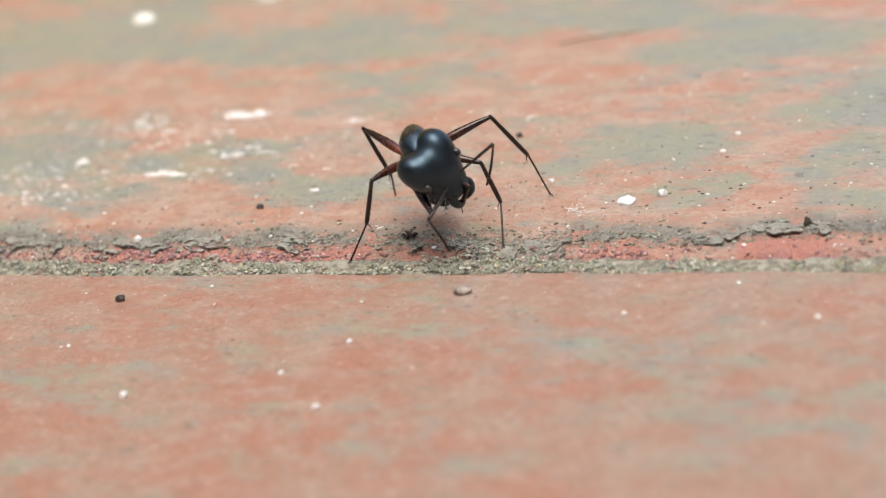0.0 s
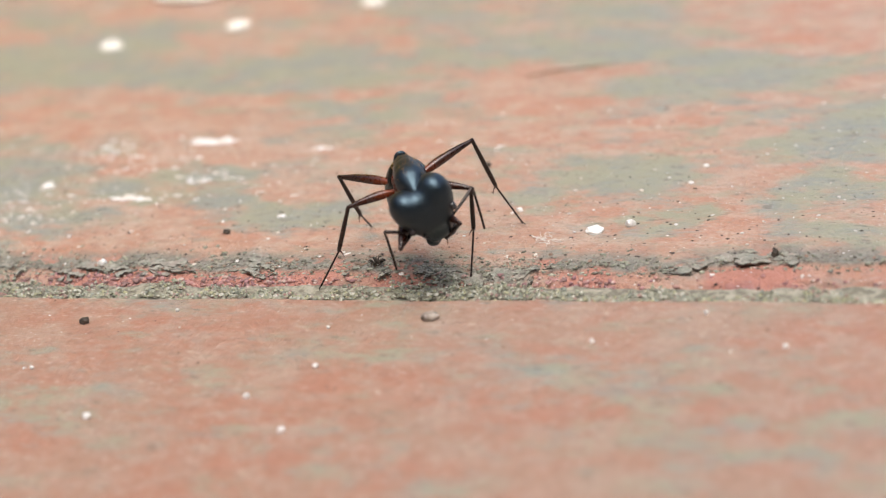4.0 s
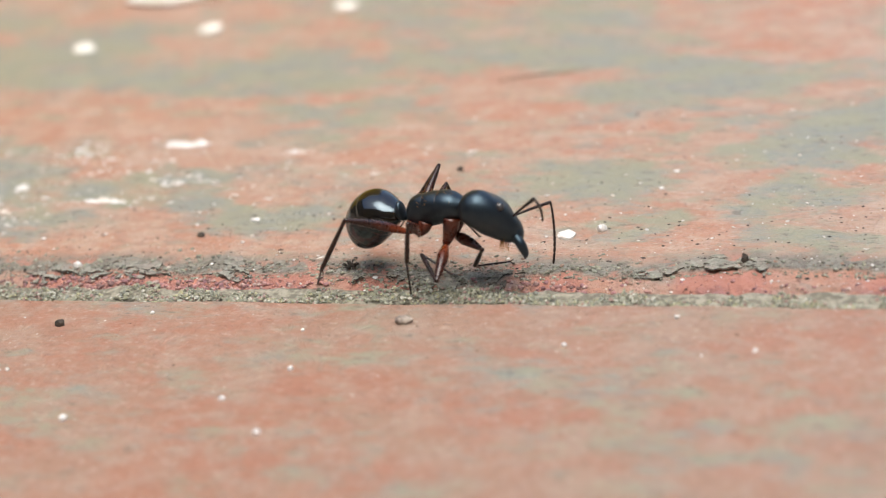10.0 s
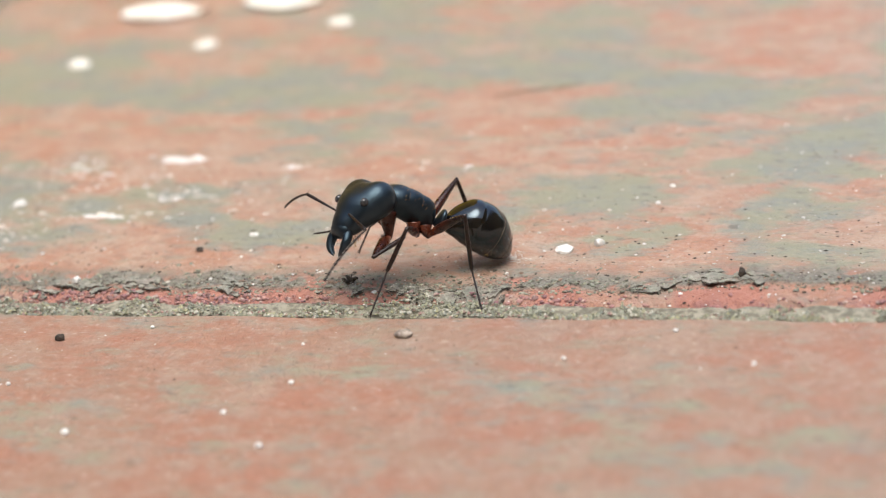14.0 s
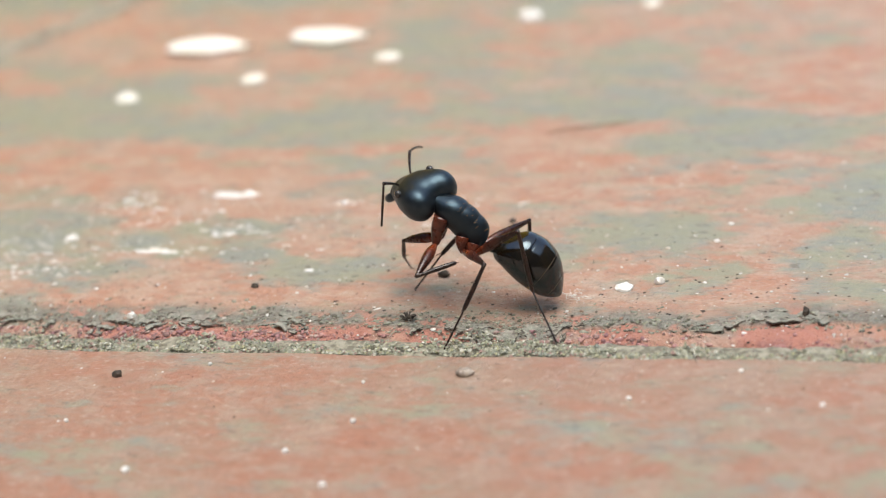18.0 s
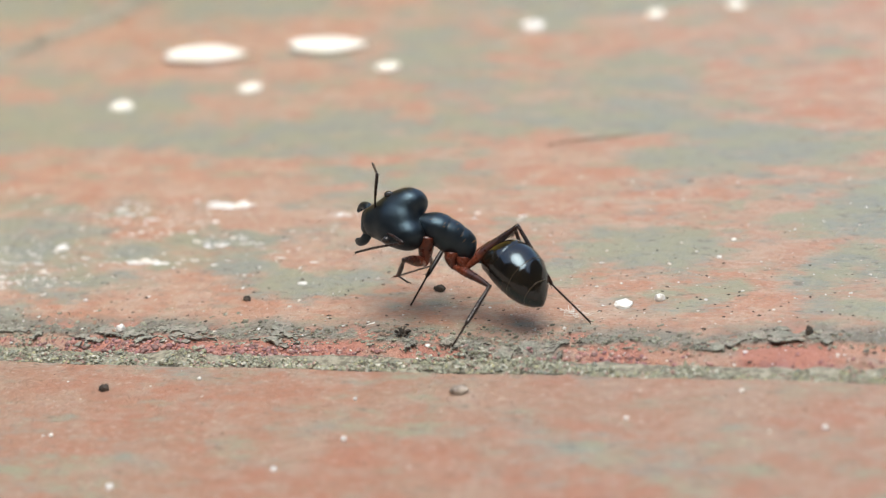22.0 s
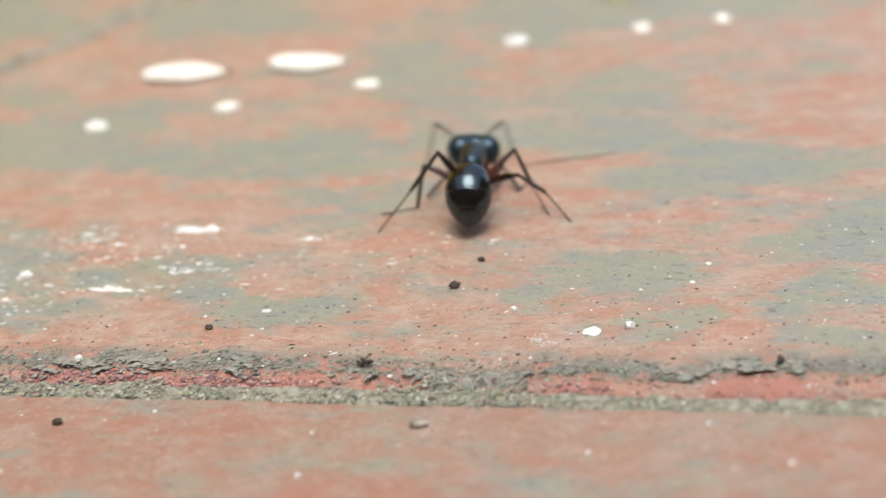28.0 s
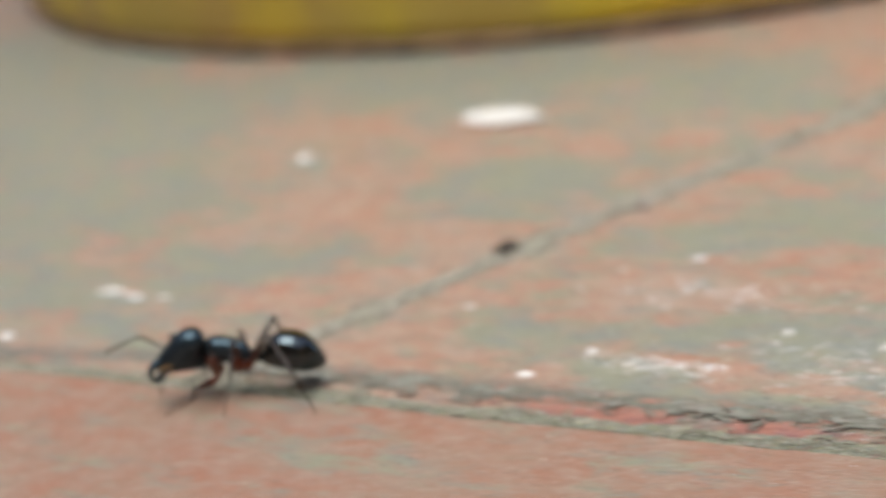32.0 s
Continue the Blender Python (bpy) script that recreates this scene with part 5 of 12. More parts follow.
    walk(limb["gaster"], [
        (0, at(-0.58, 0.00, -0.10, 158.8, -64.7, -155.3)), (0.5, at(-0.58, 0.00, -0.10, 164.3, -64.1, -161.5)), (1, at(-0.58, 0.00, -0.10, 169.5, -63.2, -167.4)), (1.5, at(-0.58, 0.00, -0.10, 171.7, -59.5, -169.7)),
        (2, at(-0.58, 0.00, -0.10, 173.5, -55.8, -171.5)), (2.5, at(-0.58, 0.00, -0.10, 173.6, -55.9, -171.6)), (3, at(-0.58, 0.00, -0.10, 173.8, -56.0, -171.8)), (3.5, at(-0.58, 0.00, -0.10, 174.1, -56.3, -172.2)),
        (4, at(-0.58, 0.00, -0.10, 174.4, -56.5, -172.5)), (4.5, at(-0.58, 0.00, -0.10, 174.6, -56.7, -172.7)), (5, at(-0.58, 0.00, -0.10, 174.7, -56.8, -172.8)), (5.5, at(-0.58, 0.00, -0.10, 168.6, -57.9, -172.7)),
        (6, at(-0.58, 0.00, -0.10, 162.4, -59.0, -172.4)), (6.5, at(-0.58, 0.00, -0.10, 159.5, -58.0, -169.0)), (7, at(-0.58, 0.00, -0.10, 156.8, -56.8, -165.7)), (7.5, at(-0.58, 0.00, -0.10, 167.2, -54.6, -170.6)),
        (8, at(-0.58, 0.00, -0.10, 176.7, -51.9, -174.5)), (8.25, at(-0.58, 0.00, -0.10, -178.3, -56.8, 178.6)), (8.5, at(-0.58, 0.00, -0.10, -171.5, -61.2, 169.9)), (8.75, at(-0.58, 0.00, -0.10, -178.8, -68.6, 178.2)),
        (9, at(-0.58, 0.00, -0.10, 166.6, -75.2, -166.2)), (9.25, at(-0.58, 0.00, -0.10, 53.2, -79.9, -54.3)), (9.5, at(-0.58, 0.00, -0.10, 24.4, -60.7, -27.1)), (9.625, at(-0.58, 0.00, -0.10, 17.3, -53.8, -24.4)),
        (9.75, at(-0.58, 0.00, -0.10, 11.6, -46.8, -23.4)), (10, at(-0.58, 0.00, -0.10, 2.3, -32.7, -24.0)), (10.25, at(-0.58, 0.00, -0.10, 4.9, -29.6, -19.9)), (10.5, at(-0.58, 0.00, -0.10, 7.7, -26.7, -15.7)),
        (10.75, at(-0.58, 0.00, -0.10, 10.3, -34.6, -17.2)), (11, at(-0.58, 0.00, -0.10, 13.3, -42.4, -19.3)), (11.25, at(-0.58, 0.00, -0.10, 7.9, -35.8, -12.6)), (11.5, at(-0.58, 0.00, -0.10, 3.7, -28.8, -7.2)),
        (11.75, at(-0.58, 0.00, -0.10, 2.3, -32.5, -4.3)), (12, at(-0.58, 0.00, -0.10, 0.7, -36.1, -1.1)), (12.25, at(-0.58, 0.00, -0.10, 4.5, -37.6, -7.2)), (12.5, at(-0.58, 0.00, -0.10, 8.6, -38.6, -13.4)),
        (12.75, at(-0.58, 0.00, -0.10, 3.7, -28.3, -6.6)), (13, at(-0.58, 0.00, -0.10, 0.4, -17.6, -1.2)), (13.5, at(-0.58, 0.00, -0.10, -0.1, -13.0, 0.6)), (14, at(-0.58, 0.00, -0.10, -0.5, -8.3, 2.4)),
        (14.5, at(-0.58, 0.00, -0.10, -1.2, -11.4, 4.8)), (15, at(-0.58, 0.00, -0.10, -2.2, -14.4, 7.3)), (15.5, at(-0.58, 0.00, -0.10, -2.0, -13.4, 7.2)), (16, at(-0.58, 0.00, -0.10, -1.6, -10.9, 6.8)),
        (16.5, at(-0.58, 0.00, -0.10, -1.2, -7.6, 6.3)), (17, at(-0.58, 0.00, -0.10, -0.8, -4.3, 5.9)), (17.5, at(-0.58, 0.00, -0.10, -0.5, -1.8, 5.6)), (18, at(-0.58, 0.00, -0.10, -0.3, -0.8, 5.4)),
        (18.5, at(-0.58, 0.00, -0.10, -0.2, -0.6, 2.9)), (19, at(-0.58, 0.00, -0.10, 0.0, -0.3, 0.3)), (19.5, at(-0.58, 0.00, -0.10, -0.6, -4.2, 3.7)), (20, at(-0.58, 0.00, -0.10, -1.3, -8.1, 7.2)),
        (20.5, at(-0.58, 0.00, -0.10, -4.0, -11.9, 14.9)), (21, at(-0.58, 0.00, -0.10, -7.2, -15.4, 22.8)), (21.5, at(-0.58, 0.00, -0.10, -0.6, -8.6, -6.1)), (22, at(-0.58, 0.00, -0.10, 1.8, 0.5, -33.8)),
        (22.5, at(-0.58, 0.00, -0.10, 1.1, -4.9, -13.6)), (23, at(-0.58, 0.00, -0.10, -1.4, -9.8, 6.9)), (23.5, at(-0.58, 0.00, -0.10, -0.8, -6.3, 5.4)), (24, at(-0.58, 0.00, -0.10, -0.4, -2.9, 3.9)),
        (24.5, at(-0.58, 0.00, -0.10, -0.6, -5.4, 4.1)), (25, at(-0.58, 0.00, -0.10, -0.8, -8.0, 4.2)), (25.5, at(-0.58, 0.00, -0.10, 4.6, -15.3, -14.5)), (25.75, at(-0.58, 0.00, -0.10, 3.8, -20.6, -10.3)),
        (26, at(-0.58, 0.00, -0.10, 2.5, -25.7, -5.9)), (26.2, at(-0.58, 0.00, -0.10, 1.1, -29.8, -2.2)), (26.5, at(-0.58, 0.00, -0.10, 1.1, -29.8, -2.2)), (26.9, at(-0.58, 0.00, -0.10, 1.1, -29.8, -2.2)),
        (27, at(-0.58, 0.00, -0.10, -1.0, -30.5, -2.7)), (27.25, at(-0.58, 0.00, -0.10, -6.4, -32.1, -3.8)), (27.5, at(-0.58, 0.00, -0.10, -11.8, -33.9, -4.8)), (27.625, at(-0.58, 0.00, -0.10, -8.5, -32.8, -4.2)),
        (27.688, at(-0.58, 0.00, -0.10, -6.9, -32.3, -3.9)), (27.719, at(-0.58, 0.00, -0.10, -6.1, -32.0, -3.8)), (27.75, at(-0.58, 0.00, -0.10, -5.3, -31.8, -3.6)), (27.781, at(-0.58, 0.00, -0.10, -4.5, -31.5, -3.4)),
        (27.797, at(-0.58, 0.00, -0.10, -4.1, -31.4, -3.3)), (27.812, at(-0.58, 0.00, -0.10, -3.7, -31.3, -3.3)), (27.843, at(-0.58, 0.00, -0.10, -2.9, -31.0, -3.1)), (27.875, at(-0.58, 0.00, -0.10, -2.1, -30.8, -2.9)),
        (28, at(-0.58, 0.00, -0.10, 1.1, -29.8, -2.2)), (28.25, at(-0.58, 0.00, -0.10, 1.3, -11.4, -8.6)), (28.312, at(-0.58, 0.00, -0.10, 1.0, -6.8, -10.1)), (28.375, at(-0.58, 0.00, -0.10, 0.6, -2.2, -11.6)),
        (28.5, at(-0.58, 0.00, -0.10, -0.6, 7.0, -14.8)), (29, at(-0.58, 0.00, -0.10, -0.3, -6.7, 4.1)), (29.25, at(-0.58, 0.00, -0.10, -0.3, -6.4, 3.3)), (29.5, at(-0.58, 0.00, -0.10, -0.4, -6.1, 2.6)),
        (29.75, at(-0.58, 0.00, -0.10, -1.7, -5.0, 8.8)), (30, at(-0.58, 0.00, -0.10, -2.9, -3.8, 14.9)), (30.5, at(-0.58, 0.00, -0.10, -0.1, 4.9, 9.2)), (31, at(-0.58, 0.00, -0.10, -2.2, -8.4, 11.0)),
        (31.5, at(-0.58, 0.00, -0.10, -1.9, -5.5, 12.4)), (32, at(-0.58, 0.00, -0.10, -0.2, 1.1, 6.8)),
    ])
    walk(limb["scape_left"], [
        (0, at(2.15, 0.42, 0.60, 0.0, -27.6, 84.1)), (0.5, at(2.15, 0.42, 0.60, -1.9, -20.5, 88.6)), (1, at(2.15, 0.42, 0.60, -3.1, -13.3, 92.8)), (1.5, at(2.15, 0.42, 0.60, -3.3, -4.3, 94.4)),
        (2, at(2.15, 0.42, 0.60, -3.3, 4.7, 96.0)), (2.5, at(2.15, 0.42, 0.60, -3.3, 6.6, 96.3)), (3, at(2.15, 0.42, 0.60, -3.2, 11.3, 97.0)), (3.5, at(2.15, 0.42, 0.60, -2.9, 17.7, 98.0)),
        (4, at(2.15, 0.42, 0.60, -2.6, 24.0, 99.0)), (4.5, at(2.15, 0.42, 0.60, -2.2, 28.8, 99.9)), (5, at(2.15, 0.42, 0.60, -2.0, 30.7, 100.2)), (5.5, at(2.15, 0.42, 0.60, -4.5, 14.1, 93.8)),
        (6, at(2.15, 0.42, 0.60, -5.0, -2.5, 88.3)), (6.5, at(2.15, 0.42, 0.60, -5.1, -5.9, 89.6)), (7, at(2.15, 0.42, 0.60, -5.3, -9.3, 90.9)), (7.5, at(2.15, 0.42, 0.60, -5.5, -7.5, 92.2)),
        (8, at(2.15, 0.42, 0.60, -5.6, -5.8, 93.5)), (8.25, at(2.15, 0.42, 0.60, -5.4, -14.3, 92.1)), (8.5, at(2.15, 0.42, 0.60, -4.9, -22.7, 90.6)), (8.75, at(2.15, 0.42, 0.60, 3.2, -27.6, 71.7)),
        (9, at(2.15, 0.42, 0.60, 13.0, -29.8, 51.5)), (9.25, at(2.15, 0.42, 0.60, 7.1, -26.8, 63.9)), (9.5, at(2.15, 0.42, 0.60, 2.1, -22.7, 75.6)), (9.625, at(2.15, 0.42, 0.60, 5.4, -28.4, 68.1)),
        (9.75, at(2.15, 0.42, 0.60, 10.0, -33.9, 59.3)), (10, at(2.15, 0.42, 0.60, 22.8, -42.4, 38.6)), (10.25, at(2.15, 0.42, 0.60, 19.6, -41.1, 43.6)), (10.5, at(2.15, 0.42, 0.60, 16.5, -39.7, 48.3)),
        (10.75, at(2.15, 0.42, 0.60, 15.0, -39.3, 50.7)), (11, at(2.15, 0.42, 0.60, 13.5, -38.8, 53.1)), (11.25, at(2.15, 0.42, 0.60, 12.7, -38.6, 54.3)), (11.5, at(2.15, 0.42, 0.60, 11.9, -38.3, 55.5)),
        (11.75, at(2.15, 0.42, 0.60, 7.1, -26.7, 64.5)), (12, at(2.15, 0.42, 0.60, 4.5, -14.6, 71.7)), (12.25, at(2.15, 0.42, 0.60, 0.8, -5.6, 92.8)), (12.5, at(2.15, 0.42, 0.60, 0.5, 4.1, 113.2)),
        (12.75, at(2.15, 0.42, 0.60, -7.5, 28.1, 85.5)), (13, at(2.15, 0.42, 0.60, -32.0, 44.0, 45.4)), (13.5, at(2.15, 0.42, 0.60, -22.7, 26.3, 61.2)), (14, at(2.15, 0.42, 0.60, -19.4, 7.3, 72.6)),
        (14.5, at(2.15, 0.42, 0.60, -19.3, -5.7, 82.9)), (15, at(2.15, 0.42, 0.60, -21.5, -18.4, 93.7)), (15.5, at(2.15, 0.42, 0.60, -22.2, -20.0, 95.6)), (16, at(2.15, 0.42, 0.60, -24.1, -23.9, 100.7)),
        (16.5, at(2.15, 0.42, 0.60, -27.4, -28.9, 108.1)), (17, at(2.15, 0.42, 0.60, -31.6, -33.5, 116.2)), (17.5, at(2.15, 0.42, 0.60, -35.3, -36.5, 122.8)), (18, at(2.15, 0.42, 0.60, -36.9, -37.6, 125.4)),
        (18.5, at(2.15, 0.42, 0.60, -36.2, -12.2, 123.6)), (19, at(2.15, 0.42, 0.60, -36.2, 13.2, 122.2)), (19.5, at(2.15, 0.42, 0.60, -38.5, -4.8, 91.7)), (20, at(2.15, 0.42, 0.60, -31.0, -21.4, 59.8)),
        (20.5, at(2.15, 0.42, 0.60, -34.0, -26.8, 67.0)), (21, at(2.15, 0.42, 0.60, -37.8, -31.8, 74.9)), (21.5, at(2.15, 0.42, 0.60, -59.3, -29.5, 115.7)), (22, at(2.15, 0.42, 0.60, -73.5, -16.2, 150.9)),
        (22.5, at(2.15, 0.42, 0.60, -70.9, 4.6, 126.0)), (23, at(2.15, 0.42, 0.60, -77.7, 24.4, 99.6)), (23.5, at(2.15, 0.42, 0.60, -74.8, 3.2, 111.2)), (24, at(2.15, 0.42, 0.60, -76.3, -18.2, 122.3)),
        (24.5, at(2.15, 0.42, 0.60, -72.6, -8.7, 106.3)), (25, at(2.15, 0.42, 0.60, -71.6, 1.5, 91.0)), (25.5, at(2.15, 0.42, 0.60, -71.3, -33.4, 90.1)), (25.75, at(2.15, 0.42, 0.60, -67.2, -35.6, 82.9)),
        (26, at(2.15, 0.42, 0.60, -62.7, -37.4, 75.2)), (26.2, at(2.15, 0.42, 0.60, -58.8, -38.5, 68.9)), (26.5, at(2.15, 0.42, 0.60, -58.8, -38.5, 68.9)), (26.9, at(2.15, 0.42, 0.60, -58.8, -38.5, 68.9)),
        (27, at(2.15, 0.42, 0.60, -59.7, -38.4, 70.5)), (27.25, at(2.15, 0.42, 0.60, -62.1, -38.1, 74.2)), (27.5, at(2.15, 0.42, 0.60, -64.3, -37.7, 77.9)), (27.625, at(2.15, 0.42, 0.60, -63.0, -38.0, 75.7)),
        (27.688, at(2.15, 0.42, 0.60, -62.3, -38.1, 74.6)), (27.719, at(2.15, 0.42, 0.60, -61.9, -38.1, 74.0)), (27.75, at(2.15, 0.42, 0.60, -61.6, -38.2, 73.5)), (27.781, at(2.15, 0.42, 0.60, -61.2, -38.2, 72.9)),
        (27.797, at(2.15, 0.42, 0.60, -61.1, -38.3, 72.6)), (27.812, at(2.15, 0.42, 0.60, -60.9, -38.3, 72.3)), (27.843, at(2.15, 0.42, 0.60, -60.6, -38.3, 71.8)), (27.875, at(2.15, 0.42, 0.60, -60.2, -38.4, 71.2)),
        (28, at(2.15, 0.42, 0.60, -58.8, -38.5, 68.9)), (28.25, at(2.15, 0.42, 0.60, -71.0, -38.2, 88.4)), (28.312, at(2.15, 0.42, 0.60, -73.9, -37.7, 93.3)), (28.375, at(2.15, 0.42, 0.60, -76.9, -36.9, 98.1)),
        (28.5, at(2.15, 0.42, 0.60, -82.1, -34.9, 107.0)), (29, at(2.15, 0.42, 0.60, -69.4, -39.6, 86.1)), (29.25, at(2.15, 0.42, 0.60, -65.1, -39.9, 79.5)), (29.5, at(2.15, 0.42, 0.60, -60.9, -39.8, 72.9)),
        (29.75, at(2.15, 0.42, 0.60, -53.2, -9.1, 55.2)), (30, at(2.15, 0.42, 0.60, -54.6, 20.2, 41.6)), (30.5, at(2.15, 0.42, 0.60, -54.0, -13.0, 50.2)), (31, at(2.15, 0.42, 0.60, -55.3, -26.1, 54.0)),
        (31.5, at(2.15, 0.42, 0.60, -54.9, -26.4, 53.0)), (32, at(2.15, 0.42, 0.60, -22.8, -55.1, 6.8)),
    ])
    walk(limb["funiculus_left"], [
        (0, at(2.36, 2.45, 1.67, 0.0, 41.5, -34.0)), (0.5, at(2.20, 2.57, 1.41, 2.8, 34.0, -29.4)), (1, at(2.04, 2.66, 1.13, 5.1, 26.2, -24.9)), (1.5, at(1.97, 2.71, 0.77, 5.1, 25.6, -24.9)),
        (2, at(1.91, 2.70, 0.41, 5.5, 25.3, -24.0)), (2.5, at(1.90, 2.69, 0.34, 6.0, 23.6, -22.8)), (3, at(1.88, 2.66, 0.15, 7.1, 19.3, -19.8)), (3.5, at(1.85, 2.59, -0.10, 8.3, 13.5, -15.5)),
        (4, at(1.82, 2.50, -0.34, 9.1, 7.9, -11.0)), (4.5, at(1.80, 2.41, -0.51, 9.5, 3.8, -7.4)), (5, at(1.80, 2.37, -0.57, 9.6, 2.3, -5.9)), (5.5, at(2.00, 2.65, 0.04, 8.6, 6.5, -18.0)),
        (6, at(2.22, 2.72, 0.70, 7.2, 11.6, -26.8)), (6.5, at(2.17, 2.71, 0.84, 8.6, 19.3, -21.8)), (7, at(2.11, 2.69, 0.97, 10.8, 26.8, -16.2)), (7.5, at(2.06, 2.70, 0.90, 12.8, 24.7, -11.4)),
        (8, at(2.01, 2.70, 0.83, 14.7, 22.4, -6.8)), (8.25, at(2.07, 2.65, 1.17, 16.7, 11.5, 0.1)), (8.5, at(2.13, 2.54, 1.49, 17.5, 0.2, 7.3)), (8.75, at(2.79, 2.35, 1.67, 17.0, 10.5, 2.6)),
        (9, at(3.39, 1.98, 1.74, 16.6, 18.7, 1.0)), (9.25, at(3.05, 2.26, 1.64, 15.8, 21.2, -1.6)), (9.5, at(2.68, 2.47, 1.49, 15.3, 22.9, -2.8)), (9.625, at(2.90, 2.30, 1.70, 17.2, 29.9, 1.5)),
        (9.75, at(3.13, 2.06, 1.88, 20.8, 36.7, 8.1)), (10, at(3.48, 1.48, 2.15, 33.0, 45.5, 26.4)), (10.25, at(3.41, 1.61, 2.11, 31.2, 46.4, 24.0)), (10.5, at(3.33, 1.74, 2.07, 29.4, 47.1, 21.5)),
        (10.75, at(3.28, 1.80, 2.06, 28.6, 47.4, 20.4)), (11, at(3.23, 1.85, 2.04, 27.8, 47.6, 19.3)), (11.25, at(3.20, 1.88, 2.03, 27.4, 47.7, 18.7)), (11.5, at(3.17, 1.91, 2.03, 27.0, 47.8, 18.2)),
        (11.75, at(3.04, 2.27, 1.63, 27.8, 26.0, 19.6)), (12, at(2.85, 2.53, 1.18, 28.4, 2.4, 22.1)), (12.25, at(2.04, 2.71, 0.82, 28.3, -1.9, -2.1)), (12.5, at(1.25, 2.53, 0.44, 29.6, -6.5, -19.9)),
        (12.75, at(2.31, 2.44, -0.48, 27.4, -26.8, -12.0)), (13, at(3.31, 1.60, -1.00, 12.1, -38.6, 15.7)), (13.5, at(3.14, 2.23, -0.42, 18.8, -21.7, 2.6)), (14, at(2.83, 2.60, 0.31, 19.9, -0.6, -3.2)),
        (14.5, at(2.43, 2.69, 0.83, 18.1, 9.3, -26.5)), (15, at(2.01, 2.60, 1.33, 13.1, 17.8, -47.6)), (15.5, at(1.94, 2.57, 1.39, 13.5, 20.8, -46.2)), (16, at(1.76, 2.49, 1.53, 15.3, 28.8, -42.0)),
        (16.5, at(1.52, 2.33, 1.71, 19.7, 39.6, -34.2)), (17, at(1.30, 2.14, 1.87, 27.7, 49.7, -22.9)), (17.5, at(1.15, 1.98, 1.97, 37.0, 56.0, -11.3)), (18, at(1.09, 1.91, 2.00, 41.6, 58.1, -5.8)),
        (18.5, at(0.90, 2.29, 1.08, 15.3, 50.5, -37.8)), (19, at(0.96, 2.31, 0.07, 1.7, 42.1, -56.5)), (19.5, at(2.08, 2.71, 0.79, -2.5, 12.4, -65.4)), (20, at(3.23, 2.27, 1.44, -2.5, -15.6, -66.3)),
        (20.5, at(2.95, 2.31, 1.64, -4.6, 1.7, -49.2)), (21, at(2.66, 2.31, 1.81, -1.4, 18.4, -31.1)), (21.5, at(1.28, 2.22, 1.73, 2.3, 17.9, -19.3)), (22, at(0.22, 1.49, 1.24, 7.8, 11.8, 1.7)),
        (22.5, at(0.80, 2.27, 0.42, -3.5, 24.9, -33.0)), (23, at(1.80, 2.48, -0.35, -22.4, 35.6, -69.3)), (23.5, at(1.32, 2.56, 0.47, -8.2, 39.5, -46.2)), (24, at(0.98, 2.27, 1.32, 11.2, 41.9, -16.8)),
        (24.5, at(1.51, 2.60, 0.95, 9.7, 35.2, -19.3)), (25, at(2.11, 2.72, 0.54, 10.6, 29.4, -17.6)), (25.5, at(2.15, 2.34, 1.87, 10.7, 15.6, -17.4)), (25.75, at(2.38, 2.28, 1.94, 12.8, 25.1, -11.2)),
        (26, at(2.62, 2.19, 2.00, 16.8, 34.3, -3.2)), (26.2, at(2.80, 2.10, 2.03, 21.5, 40.8, 4.5)), (26.5, at(2.80, 2.10, 2.03, 21.5, 40.8, 4.5)), (26.9, at(2.80, 2.10, 2.03, 21.5, 40.8, 4.5)),
        (27, at(2.75, 2.12, 2.03, 20.5, 39.5, 2.8)), (27.25, at(2.64, 2.16, 2.02, 18.1, 36.3, -1.0)), (27.5, at(2.53, 2.20, 2.01, 16.2, 32.8, -4.4)), (27.625, at(2.60, 2.18, 2.02, 17.3, 34.9, -2.4)),
        (27.688, at(2.63, 2.16, 2.02, 17.9, 35.9, -1.3)), (27.719, at(2.65, 2.16, 2.02, 18.2, 36.4, -0.8)), (27.75, at(2.66, 2.15, 2.02, 18.6, 36.9, -0.3)), (27.781, at(2.68, 2.15, 2.02, 18.9, 37.4, 0.3)),
        (27.797, at(2.69, 2.14, 2.02, 19.1, 37.7, 0.6)), (27.812, at(2.70, 2.14, 2.02, 19.2, 37.9, 0.9)), (27.843, at(2.71, 2.13, 2.03, 19.6, 38.4, 1.4)), (27.875, at(2.73, 2.13, 2.03, 20.0, 38.9, 2.0)),
        (28, at(2.80, 2.10, 2.03, 21.5, 40.8, 4.5)), (28.25, at(2.20, 2.23, 2.02, 15.3, 26.9, -6.5)), (28.312, at(2.05, 2.24, 2.01, 14.5, 23.0, -8.5)), (28.375, at(1.89, 2.24, 1.98, 13.9, 18.9, -10.1)),
        (28.5, at(1.60, 2.22, 1.92, 13.2, 10.9, -12.8)), (29, at(2.27, 2.19, 2.07, 16.9, 31.6, -2.9)), (29.25, at(2.47, 2.16, 2.08, 18.9, 36.1, 0.7)), (29.5, at(2.67, 2.11, 2.07, 21.6, 40.3, 5.0)),
        (29.75, at(3.45, 2.28, 0.96, 35.3, 30.3, 28.4)), (30, at(3.76, 1.85, -0.19, 43.2, 10.2, 50.8)), (30.5, at(3.58, 2.14, 1.12, 37.2, 35.2, 35.6)), (31, at(3.36, 2.09, 1.61, 31.5, 42.8, 26.6)),
        (31.5, at(3.39, 2.07, 1.62, 28.3, 47.7, 22.0)), (32, at(3.46, 0.58, 2.49, 36.7, 26.1, 35.8)),
    ])
